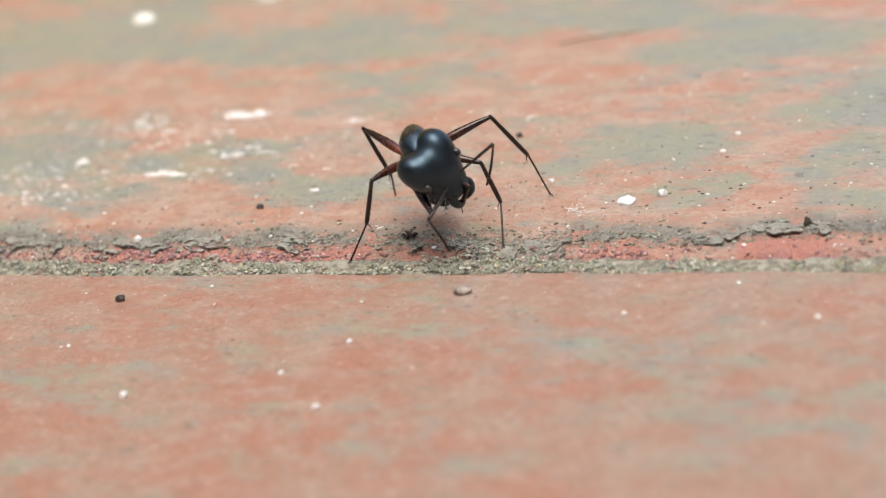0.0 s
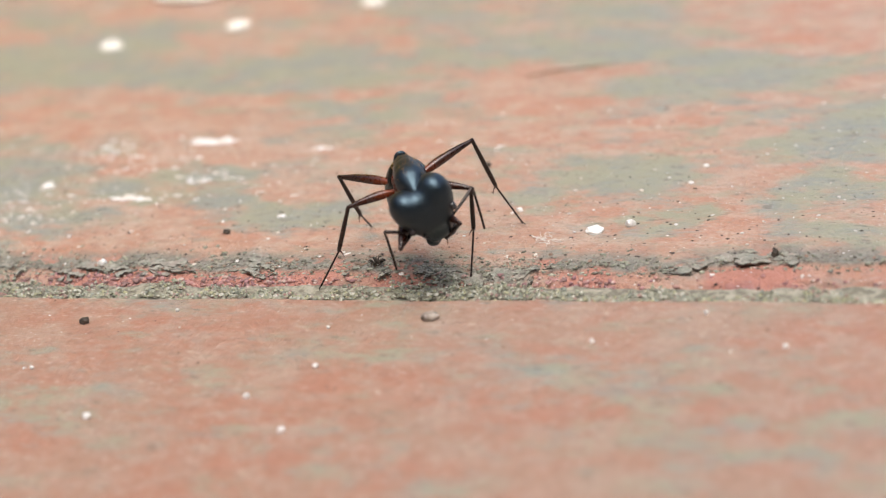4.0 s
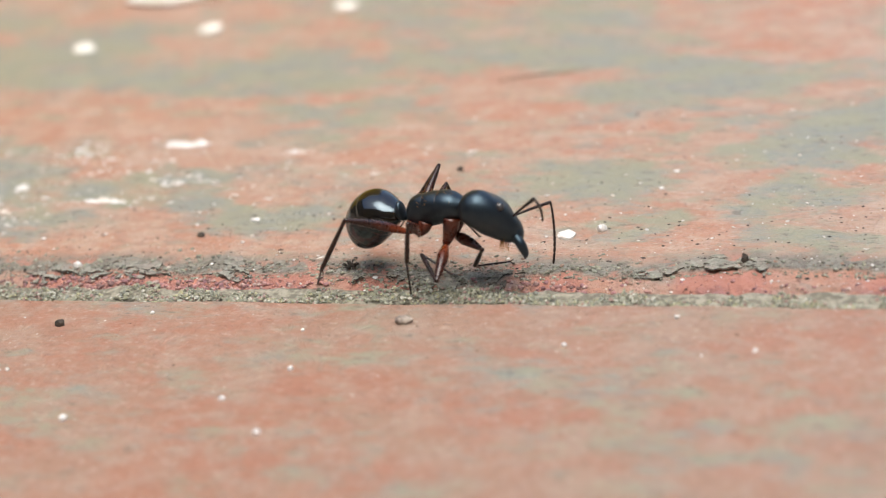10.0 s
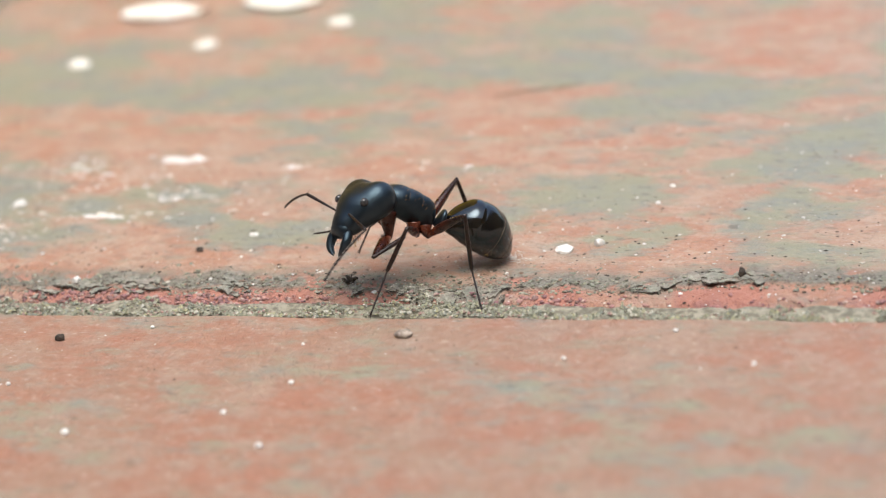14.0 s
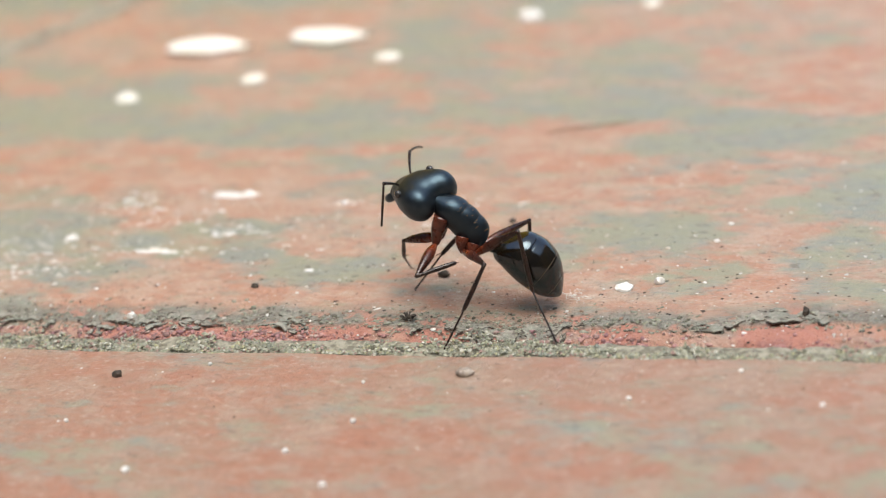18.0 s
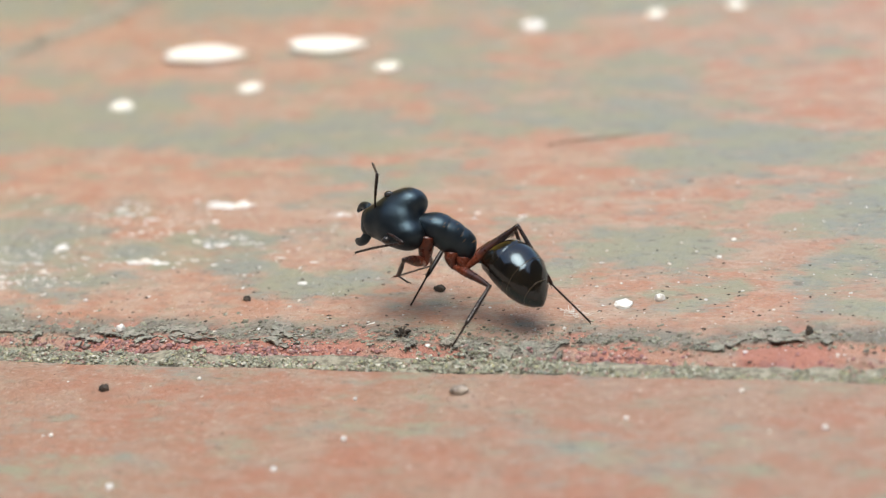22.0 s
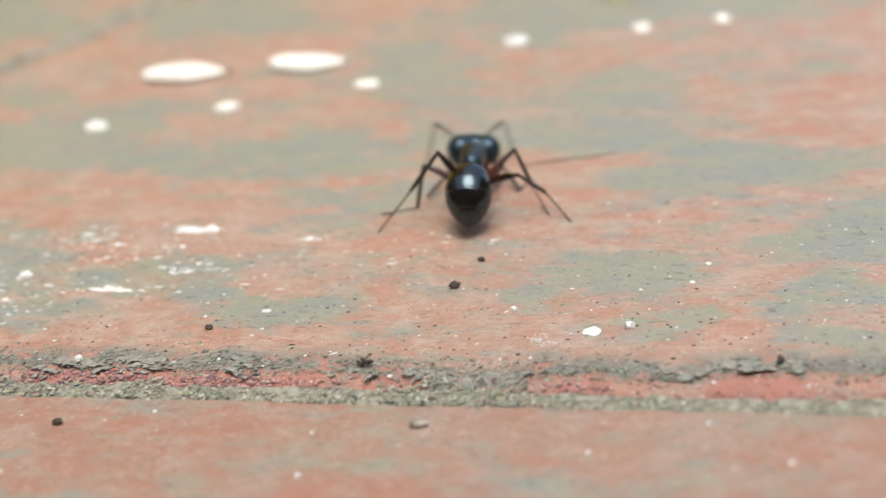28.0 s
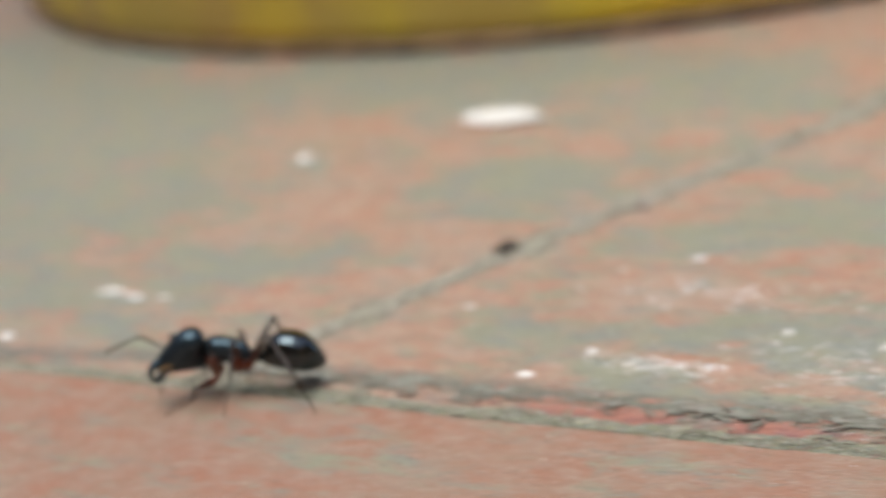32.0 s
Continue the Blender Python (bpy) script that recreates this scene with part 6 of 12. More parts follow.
    walk(limb["scape_right"], [
        (0, at(2.15, -0.42, 0.60, 0.0, -24.0, -90.7)), (0.5, at(2.15, -0.42, 0.60, -1.1, -14.0, -87.2)), (1, at(2.15, -0.42, 0.60, -1.6, -3.9, -84.0)), (1.5, at(2.15, -0.42, 0.60, -1.3, -3.6, -88.8)),
        (2, at(2.15, -0.42, 0.60, -1.0, -3.2, -93.5)), (2.5, at(2.15, -0.42, 0.60, -1.0, -1.3, -96.0)), (3, at(2.15, -0.42, 0.60, -1.1, 3.6, -102.3)), (3.5, at(2.15, -0.42, 0.60, -2.2, 10.3, -111.3)),
        (4, at(2.15, -0.42, 0.60, -4.4, 16.8, -120.7)), (4.5, at(2.15, -0.42, 0.60, -6.7, 21.2, -127.8)), (5, at(2.15, -0.42, 0.60, -7.8, 22.8, -130.6)), (5.5, at(2.15, -0.42, 0.60, -4.2, 0.2, -113.1)),
        (6, at(2.15, -0.42, 0.60, -7.6, -22.3, -95.6)), (6.5, at(2.15, -0.42, 0.60, -4.7, 3.2, -112.3)), (7, at(2.15, -0.42, 0.60, -9.7, 28.4, -129.9)), (7.5, at(2.15, -0.42, 0.60, -5.7, 17.6, -119.8)),
        (8, at(2.15, -0.42, 0.60, -3.9, 6.4, -111.0)), (8.25, at(2.15, -0.42, 0.60, -3.9, -5.2, -110.6)), (8.5, at(2.15, -0.42, 0.60, -3.9, -16.8, -110.2)), (8.75, at(2.15, -0.42, 0.60, -11.0, -17.5, -86.8)),
        (9, at(2.15, -0.42, 0.60, -17.6, -15.4, -63.5)), (9.25, at(2.15, -0.42, 0.60, -19.6, -9.7, -54.5)), (9.5, at(2.15, -0.42, 0.60, -20.6, -3.7, -45.8)), (9.625, at(2.15, -0.42, 0.60, -19.8, -11.5, -52.2)),
        (9.75, at(2.15, -0.42, 0.60, -17.8, -19.8, -59.3)), (10, at(2.15, -0.42, 0.60, -10.2, -34.6, -75.7)), (10.25, at(2.15, -0.42, 0.60, -5.4, -26.2, -85.1)), (10.5, at(2.15, -0.42, 0.60, -2.4, -17.3, -93.2)),
        (10.75, at(2.15, -0.42, 0.60, 4.7, -24.5, -112.9)), (11, at(2.15, -0.42, 0.60, 14.4, -28.9, -134.4)), (11.25, at(2.15, -0.42, 0.60, 18.0, -30.9, -141.6)), (11.5, at(2.15, -0.42, 0.60, 22.0, -32.5, -149.1)),
        (11.75, at(2.15, -0.42, 0.60, 12.5, -39.9, -133.1)), (12, at(2.15, -0.42, 0.60, -0.5, -44.8, -114.0)), (12.25, at(2.15, -0.42, 0.60, -10.4, -55.1, -101.2)), (12.5, at(2.15, -0.42, 0.60, -28.1, -63.2, -80.7)),
        (12.75, at(2.15, -0.42, 0.60, -34.3, -56.5, -73.5)), (13, at(2.15, -0.42, 0.60, -38.3, -49.5, -68.5)), (13.5, at(2.15, -0.42, 0.60, -29.4, -37.6, -81.3)), (14, at(2.15, -0.42, 0.60, -24.6, -24.7, -90.5)),
        (14.5, at(2.15, -0.42, 0.60, -22.5, -36.5, -94.5)), (15, at(2.15, -0.42, 0.60, -18.8, -48.1, -100.1)), (15.5, at(2.15, -0.42, 0.60, -22.8, -46.4, -94.6)), (16, at(2.15, -0.42, 0.60, -32.3, -40.4, -80.8)),
        (16.5, at(2.15, -0.42, 0.60, -41.6, -28.8, -64.5)), (17, at(2.15, -0.42, 0.60, -46.6, -15.8, -51.7)), (17.5, at(2.15, -0.42, 0.60, -48.0, -6.7, -44.2)), (18, at(2.15, -0.42, 0.60, -48.3, -3.5, -41.6)),
        (18.5, at(2.15, -0.42, 0.60, -47.7, -13.6, -45.3)), (19, at(2.15, -0.42, 0.60, -46.4, -23.6, -49.3)), (19.5, at(2.15, -0.42, 0.60, -44.9, -53.3, -51.7)), (20, at(2.15, -0.42, 0.60, -27.9, -82.6, -69.5)),
        (20.5, at(2.15, -0.42, 0.60, -14.6, -52.7, -83.3)), (21, at(2.15, -0.42, 0.60, -13.4, -22.5, -85.3)), (21.5, at(2.15, -0.42, 0.60, -6.5, -35.4, -99.3)), (22, at(2.15, -0.42, 0.60, 5.9, -46.1, -118.1)),
        (22.5, at(2.15, -0.42, 0.60, 5.0, -37.7, -116.9)), (23, at(2.15, -0.42, 0.60, 4.5, -29.2, -115.8)), (23.5, at(2.15, -0.42, 0.60, -10.2, -26.7, -85.1)), (24, at(2.15, -0.42, 0.60, -21.1, -18.2, -57.1)),
        (24.5, at(2.15, -0.42, 0.60, -20.9, -24.5, -57.8)), (25, at(2.15, -0.42, 0.60, -20.5, -30.7, -58.5)), (25.5, at(2.15, -0.42, 0.60, -11.0, -24.6, -79.0)), (25.75, at(2.15, -0.42, 0.60, -12.4, -30.5, -75.8)),
        (26, at(2.15, -0.42, 0.60, -14.4, -36.4, -72.2)), (26.2, at(2.15, -0.42, 0.60, -16.4, -41.0, -69.0)), (26.5, at(2.15, -0.42, 0.60, -16.4, -41.0, -69.0)), (26.9, at(2.15, -0.42, 0.60, -16.4, -41.0, -69.0)),
        (27, at(2.15, -0.42, 0.60, -15.9, -40.3, -69.8)), (27.25, at(2.15, -0.42, 0.60, -14.7, -38.3, -71.7)), (27.5, at(2.15, -0.42, 0.60, -13.6, -36.4, -73.5)), (27.625, at(2.15, -0.42, 0.60, -14.3, -37.6, -72.4)),
        (27.688, at(2.15, -0.42, 0.60, -14.6, -38.2, -71.9)), (27.719, at(2.15, -0.42, 0.60, -14.8, -38.4, -71.6)), (27.75, at(2.15, -0.42, 0.60, -14.9, -38.7, -71.3)), (27.781, at(2.15, -0.42, 0.60, -15.1, -39.0, -71.0)),
        (27.797, at(2.15, -0.42, 0.60, -15.2, -39.2, -70.9)), (27.812, at(2.15, -0.42, 0.60, -15.3, -39.3, -70.8)), (27.843, at(2.15, -0.42, 0.60, -15.5, -39.6, -70.5)), (27.875, at(2.15, -0.42, 0.60, -15.7, -39.9, -70.2)),
        (28, at(2.15, -0.42, 0.60, -16.4, -41.0, -69.0)), (28.25, at(2.15, -0.42, 0.60, -18.2, -40.4, -66.3)), (28.312, at(2.15, -0.42, 0.60, -18.6, -40.2, -65.7)), (28.375, at(2.15, -0.42, 0.60, -19.0, -40.1, -65.0)),
        (28.5, at(2.15, -0.42, 0.60, -19.9, -39.7, -63.7)), (29, at(2.15, -0.42, 0.60, -21.4, -38.8, -61.2)), (29.25, at(2.15, -0.42, 0.60, -7.5, -38.2, -83.5)), (29.5, at(2.15, -0.42, 0.60, 4.8, -33.6, -104.3)),
        (29.75, at(2.15, -0.42, 0.60, -2.4, -33.5, -91.2)), (30, at(2.15, -0.42, 0.60, -9.4, -32.0, -78.3)), (30.5, at(2.15, -0.42, 0.60, -21.8, -40.6, -57.6)), (31, at(2.15, -0.42, 0.60, -19.9, -45.3, -60.4)),
        (31.5, at(2.15, -0.42, 0.60, -0.2, -41.6, -88.8)), (32, at(2.15, -0.42, 0.60, 6.0, -60.3, -96.5)),
    ])
    walk(limb["funiculus_right"], [
        (0, at(2.12, -2.52, 1.54, 0.0, 33.9, -1.7)), (0.5, at(2.26, -2.65, 1.16, 4.7, 36.2, 6.6)), (1, at(2.39, -2.70, 0.76, 8.9, 37.7, 13.5)), (1.5, at(2.20, -2.71, 0.74, 7.8, 35.9, 11.6)),
        (2, at(2.01, -2.71, 0.73, 6.5, 34.0, 9.4)), (2.5, at(1.91, -2.71, 0.65, 5.7, 32.0, 7.9)), (3, at(1.66, -2.66, 0.46, 3.6, 26.5, 3.7)), (3.5, at(1.33, -2.53, 0.19, 1.1, 18.6, -2.9)),
        (4, at(1.03, -2.31, -0.07, -0.8, 11.0, -10.4)), (4.5, at(0.83, -2.11, -0.23, -1.7, 5.7, -16.4)), (5, at(0.77, -2.03, -0.29, -1.9, 3.8, -18.8)), (5.5, at(1.25, -2.54, 0.59, 0.5, 9.5, 1.9)),
        (6, at(1.94, -2.54, 1.47, 3.1, 15.0, 13.9)), (6.5, at(1.28, -2.54, 0.47, 2.8, 7.6, 12.4)), (7, at(0.85, -1.97, -0.49, 2.0, 1.5, 1.9)), (7.5, at(1.06, -2.32, -0.10, 2.2, 7.8, 4.9)),
        (8, at(1.33, -2.55, 0.34, 2.4, 15.0, 5.9)), (8.25, at(1.34, -2.56, 0.81, 1.9, 15.4, 4.1)), (8.5, at(1.39, -2.49, 1.27, 1.0, 15.8, 0.8)), (8.75, at(2.27, -2.61, 1.29, 18.2, 33.7, 40.1)),
        (9, at(3.14, -2.40, 1.21, 43.9, 38.2, 82.5)), (9.25, at(3.47, -2.27, 0.99, 36.4, 46.0, 71.4)), (9.5, at(3.75, -2.07, 0.75, 24.1, 52.5, 55.2)), (9.625, at(3.53, -2.20, 1.06, 29.3, 41.3, 62.2)),
        (9.75, at(3.25, -2.28, 1.38, 31.4, 29.5, 65.8)), (10, at(2.62, -2.25, 1.91, 32.1, 5.9, 68.3)), (10.25, at(2.33, -2.48, 1.62, 31.2, -0.9, 47.4)), (10.5, at(2.03, -2.61, 1.28, 33.0, -8.3, 25.2)),
        (10.75, at(1.34, -2.35, 1.55, 34.0, -9.4, 18.7)), (11, at(0.74, -1.86, 1.71, 35.9, -12.7, 8.8)), (11.25, at(0.60, -1.65, 1.78, 37.3, -15.1, 3.0)), (11.5, at(0.48, -1.42, 1.83, 39.0, -17.7, -3.2)),
        (11.75, at(0.94, -1.71, 2.08, 39.0, 1.5, -2.6)), (12, at(1.48, -1.91, 2.22, 38.8, 18.9, -3.6)), (12.25, at(1.89, -1.71, 2.49, 36.1, 30.3, -10.0)), (12.5, at(2.32, -1.44, 2.65, 30.6, 39.7, -19.5)),
        (12.75, at(2.51, -1.64, 2.52, 19.4, 15.6, -42.9)), (13, at(2.70, -1.81, 2.35, 18.7, -11.3, -61.2)), (13.5, at(2.42, -2.22, 2.00, 20.1, 0.8, -75.8)), (14, at(2.13, -2.51, 1.56, 18.5, 11.1, -90.6)),
        (14.5, at(2.00, -2.26, 1.97, 19.0, -0.6, -85.1)), (15, at(1.88, -1.93, 2.31, 18.4, -13.3, -79.7)), (15.5, at(2.02, -2.00, 2.27, 17.9, -9.9, -77.3)), (16, at(2.43, -2.15, 2.09, 17.4, -1.3, -71.7)),
        (16.5, at(3.02, -2.24, 1.71, 17.8, 8.5, -65.2)), (17, at(3.52, -2.16, 1.23, 19.2, 15.6, -58.3)), (17.5, at(3.79, -2.01, 0.87, 21.0, 19.8, -52.3)), (18, at(3.87, -1.94, 0.74, 21.9, 21.3, -49.9)),
        (18.5, at(3.72, -2.01, 1.14, 24.8, 30.6, -43.3)), (19, at(3.52, -2.02, 1.52, 29.2, 38.4, -35.6)), (19.5, at(3.00, -1.50, 2.44, 29.5, 44.5, -35.0)), (20, at(2.25, -0.70, 2.88, 28.3, 40.3, -36.8)),
        (20.5, at(2.31, -1.80, 2.43, 19.3, 29.0, -52.6)), (21, at(2.33, -2.54, 1.48, 14.6, 5.0, -68.1)), (21.5, at(1.85, -2.27, 1.93, 17.4, 27.3, -58.4)), (22, at(1.40, -1.83, 2.26, 24.0, 45.7, -47.5)),
        (22.5, at(1.33, -2.04, 2.01, 8.4, 32.1, -72.0)), (23, at(1.28, -2.23, 1.72, 1.2, 14.3, -89.8)), (23.5, at(2.33, -2.47, 1.63, 6.9, 19.6, -70.4)), (24, at(3.34, -2.25, 1.32, 12.4, 16.7, -53.0)),
        (24.5, at(3.27, -2.19, 1.55, 14.9, 26.1, -46.0)), (25, at(3.18, -2.11, 1.78, 19.1, 34.8, -37.9)), (25.5, at(2.55, -2.47, 1.56, 14.6, -3.4, -53.5)), (25.75, at(2.63, -2.34, 1.77, 15.1, 10.6, -45.6)),
        (26, at(2.71, -2.18, 1.97, 17.8, 24.9, -36.6)), (26.2, at(2.77, -2.04, 2.11, 21.7, 34.7, -28.8)), (26.5, at(2.77, -2.04, 2.11, 21.7, 34.7, -28.8)), (26.9, at(2.77, -2.04, 2.11, 21.7, 34.7, -28.8)),
        (27, at(2.76, -2.07, 2.09, 20.9, 33.2, -30.3)), (27.25, at(2.72, -2.13, 2.03, 19.0, 29.3, -34.0)), (27.5, at(2.68, -2.20, 1.96, 17.4, 25.2, -37.4)), (27.625, at(2.70, -2.16, 2.00, 18.3, 27.6, -35.4)),
        (27.688, at(2.71, -2.14, 2.02, 18.8, 28.9, -34.3)), (27.719, at(2.72, -2.13, 2.03, 19.0, 29.5, -33.8)), (27.75, at(2.72, -2.12, 2.04, 19.3, 30.1, -33.3)), (27.781, at(2.73, -2.11, 2.05, 19.6, 30.7, -32.8)),
        (27.797, at(2.73, -2.10, 2.05, 19.7, 31.0, -32.5)), (27.812, at(2.74, -2.10, 2.06, 19.9, 31.3, -32.2)), (27.843, at(2.74, -2.09, 2.07, 20.2, 31.8, -31.7)), (27.875, at(2.75, -2.08, 2.08, 20.5, 32.4, -31.1)),
        (28, at(2.77, -2.04, 2.11, 21.7, 34.7, -28.8)), (28.25, at(2.85, -2.02, 2.09, 23.3, 38.2, -26.2)), (28.312, at(2.87, -2.02, 2.09, 23.7, 39.0, -25.5)), (28.375, at(2.89, -2.02, 2.08, 24.2, 39.8, -24.8)),
        (28.5, at(2.93, -2.01, 2.07, 25.1, 41.5, -23.3)), (29, at(3.01, -1.99, 2.04, 27.3, 44.6, -20.0)), (29.25, at(2.35, -2.22, 2.02, 4.2, 21.0, -60.7)), (29.5, at(1.68, -2.28, 1.87, 2.0, -13.1, -90.4)),
        (29.75, at(2.11, -2.34, 1.87, -0.4, -6.8, -76.8)), (30, at(2.54, -2.33, 1.82, -1.2, -0.8, -64.0)), (30.5, at(3.08, -1.90, 2.10, -1.6, -7.9, -59.2)), (31, at(2.95, -1.83, 2.24, 0.8, 23.0, -41.7)),
        (31.5, at(2.19, -2.14, 2.13, -9.2, 3.9, -82.6)), (32, at(2.02, -1.55, 2.60, 2.5, 28.4, -43.0)),
    ])
    walk(limb["mandible_left"], [
        (0, at(2.75, 0.50, -0.12, 0.0, 0.0, 4.0)), (13.5, at(2.75, 0.50, -0.12, 0.0, 0.0, 4.0)), (14, at(2.75, 0.50, -0.12, 0.0, 0.0, 14.0)),
        (14.5, at(2.75, 0.50, -0.12, 0.0, 0.0, 4.0)), (20.5, at(2.75, 0.50, -0.12, 0.0, 0.0, 4.0)), (21, at(2.75, 0.50, -0.12, 0.0, 0.0, 22.0)),
        (21.4, at(2.75, 0.50, -0.12, 0.0, 0.0, 30.0)), (21.5, at(2.75, 0.50, -0.12, 0.0, 0.0, 32.0)), (22, at(2.75, 0.50, -0.12, 0.0, 0.0, 42.0)),
        (22.5, at(2.75, 0.50, -0.12, 0.0, 0.0, 22.0)), (23, at(2.75, 0.50, -0.12, 0.0, 0.0, 4.0)), (32, at(2.75, 0.50, -0.12, 0.0, 0.0, 4.0)),
    ])
    walk(limb["mandible_right"], [
        (0, at(2.75, -0.50, -0.12, 0.0, 0.0, -4.0)), (13.5, at(2.75, -0.50, -0.12, 0.0, 0.0, -4.0)), (14, at(2.75, -0.50, -0.12, 0.0, 0.0, -14.0)),
        (14.5, at(2.75, -0.50, -0.12, 0.0, 0.0, -4.0)), (20.5, at(2.75, -0.50, -0.12, 0.0, 0.0, -4.0)), (21, at(2.75, -0.50, -0.12, 0.0, 0.0, -22.0)),
        (21.4, at(2.75, -0.50, -0.12, 0.0, 0.0, -30.0)), (21.5, at(2.75, -0.50, -0.12, 0.0, 0.0, -32.0)), (22, at(2.75, -0.50, -0.12, 0.0, 0.0, -42.0)),
        (22.5, at(2.75, -0.50, -0.12, 0.0, 0.0, -22.0)), (23, at(2.75, -0.50, -0.12, 0.0, 0.0, -4.0)), (32, at(2.75, -0.50, -0.12, 0.0, 0.0, -4.0)),
    ])
    walk(limb["femur_L1"], [
        (0, at(2.00, 0.55, -1.75, 0.0, 10.2, 38.7)), (0.5, at(2.00, 0.55, -1.75, -0.9, 5.5, 32.2)), (1, at(2.00, 0.55, -1.75, -1.2, 0.7, 25.9)), (1.5, at(2.00, 0.55, -1.75, -1.2, -0.7, 24.4)),
        (2, at(2.00, 0.55, -1.75, -1.2, -2.1, 23.0)), (2.5, at(2.00, 0.55, -1.75, -1.2, -1.4, 23.5)), (3, at(2.00, 0.55, -1.75, -1.2, 0.1, 24.8)), (3.5, at(2.00, 0.55, -1.75, -1.2, 2.2, 26.4)),
        (4, at(2.00, 0.55, -1.75, -1.1, 4.4, 28.0)), (4.5, at(2.00, 0.55, -1.75, -1.0, 6.1, 29.1)), (5, at(2.00, 0.55, -1.75, -1.0, 6.7, 29.6)), (5.5, at(2.00, 0.55, -1.75, -0.3, 2.5, 37.4)),
        (6, at(2.00, 0.55, -1.75, -0.3, -1.7, 45.5)), (6.5, at(2.00, 0.55, -1.75, 0.0, -4.2, 40.8)), (7, at(2.00, 0.55, -1.75, 0.4, -6.8, 36.3)), (7.5, at(2.00, 0.55, -1.75, 0.9, -13.0, 33.1)),
        (8, at(2.00, 0.55, -1.75, 1.9, -19.2, 29.8)), (8.25, at(2.00, 0.55, -1.75, 4.2, -17.3, 22.5)), (8.5, at(2.00, 0.55, -1.75, 6.1, -14.5, 15.4)), (8.75, at(2.00, 0.55, -1.75, 4.8, -15.1, 20.6)),
        (9, at(2.00, 0.55, -1.75, 3.6, -14.6, 25.3)), (9.25, at(2.00, 0.55, -1.75, 3.1, -15.8, 27.2)), (9.5, at(2.00, 0.55, -1.75, 2.5, -17.2, 29.2)), (9.625, at(2.00, 0.55, -1.75, 6.5, -11.7, 13.4)),
        (9.75, at(2.00, 0.55, -1.75, 8.9, -5.4, -3.1)), (10, at(2.00, 0.55, -1.75, 8.8, 5.8, -34.7)), (10.25, at(2.00, 0.55, -1.75, 15.4, 9.1, 13.4)), (10.5, at(2.00, 0.55, -1.75, 23.5, 9.0, 61.7)),
        (10.75, at(2.00, 0.55, -1.75, 23.2, -0.2, 57.5)), (11, at(2.00, 0.55, -1.75, 23.8, -7.9, 48.6)), (11.25, at(2.00, 0.55, -1.75, 24.4, -11.4, 45.2)), (11.5, at(2.00, 0.55, -1.75, 25.2, -14.5, 41.3)),
        (11.75, at(2.00, 0.55, -1.75, 25.7, -17.6, 39.8)), (12, at(2.00, 0.55, -1.75, 26.4, -17.1, 37.5)), (12.25, at(2.00, 0.55, -1.75, 25.8, -23.2, 39.0)), (12.5, at(2.00, 0.55, -1.75, 27.1, -18.2, 35.5)),
        (12.75, at(2.00, 0.55, -1.75, 22.8, -27.1, 46.5)), (13, at(2.00, 0.55, -1.75, 16.5, -35.1, 58.6)), (13.5, at(2.00, 0.55, -1.75, 12.4, -15.8, 68.1)), (14, at(2.00, 0.55, -1.75, 12.5, 10.7, 66.4)),
        (14.5, at(2.00, 0.55, -1.75, 12.6, -15.0, 63.0)), (15, at(2.00, 0.55, -1.75, 15.1, -40.6, 57.8)), (15.5, at(2.00, 0.55, -1.75, 14.0, -36.4, 59.5)), (16, at(2.00, 0.55, -1.75, 11.4, -24.0, 64.6)),
        (16.5, at(2.00, 0.55, -1.75, 9.3, -5.0, 73.0)), (17, at(2.00, 0.55, -1.75, 10.0, 13.3, 83.1)), (17.5, at(2.00, 0.55, -1.75, 12.8, 24.2, 91.7)), (18, at(2.00, 0.55, -1.75, 14.3, 27.6, 95.2)),
        (18.5, at(2.00, 0.55, -1.75, 16.0, 24.8, 99.0)), (19, at(2.00, 0.55, -1.75, 17.5, 21.9, 102.7)), (19.5, at(2.00, 0.55, -1.75, 14.7, 8.0, 92.1)), (20, at(2.00, 0.55, -1.75, 14.7, -7.2, 83.9)),
        (20.5, at(2.00, 0.55, -1.75, 15.7, -4.9, 74.0)), (21, at(2.00, 0.55, -1.75, 16.4, -2.3, 63.7)), (21.5, at(2.00, 0.55, -1.75, 16.4, -6.6, 63.5)), (22, at(2.00, 0.55, -1.75, 16.4, -11.0, 63.5)),
        (22.5, at(2.00, 0.55, -1.75, 17.5, -17.5, 59.2)), (23, at(2.00, 0.55, -1.75, 19.3, -23.6, 53.9)), (23.5, at(2.00, 0.55, -1.75, 17.1, 9.2, 70.9)), (24, at(2.00, 0.55, -1.75, 27.2, 39.5, 94.3)),
        (24.5, at(2.00, 0.55, -1.75, 24.6, 40.1, 90.3)), (25, at(2.00, 0.55, -1.75, 20.6, 40.3, 84.0)), (25.5, at(2.00, 0.55, -1.75, 6.1, 41.0, 62.1)), (25.75, at(2.00, 0.55, -1.75, 10.3, 32.8, 69.0)),
        (26, at(2.00, 0.55, -1.75, -1.1, 5.7, 36.2)), (26.2, at(2.00, 0.55, -1.75, -0.8, -10.4, 29.6)), (26.5, at(2.00, 0.55, -1.75, -1.2, -11.9, 31.5)), (26.9, at(2.00, 0.55, -1.75, -0.7, -8.0, 28.5)),
        (27, at(2.00, 0.55, -1.75, -3.4, -10.5, 45.5)), (27.25, at(2.00, 0.55, -1.75, -1.0, -9.1, 31.5)), (27.5, at(2.00, 0.55, -1.75, -1.1, 8.1, 39.4)), (27.625, at(2.00, 0.55, -1.75, -1.5, -6.7, 4.6)),
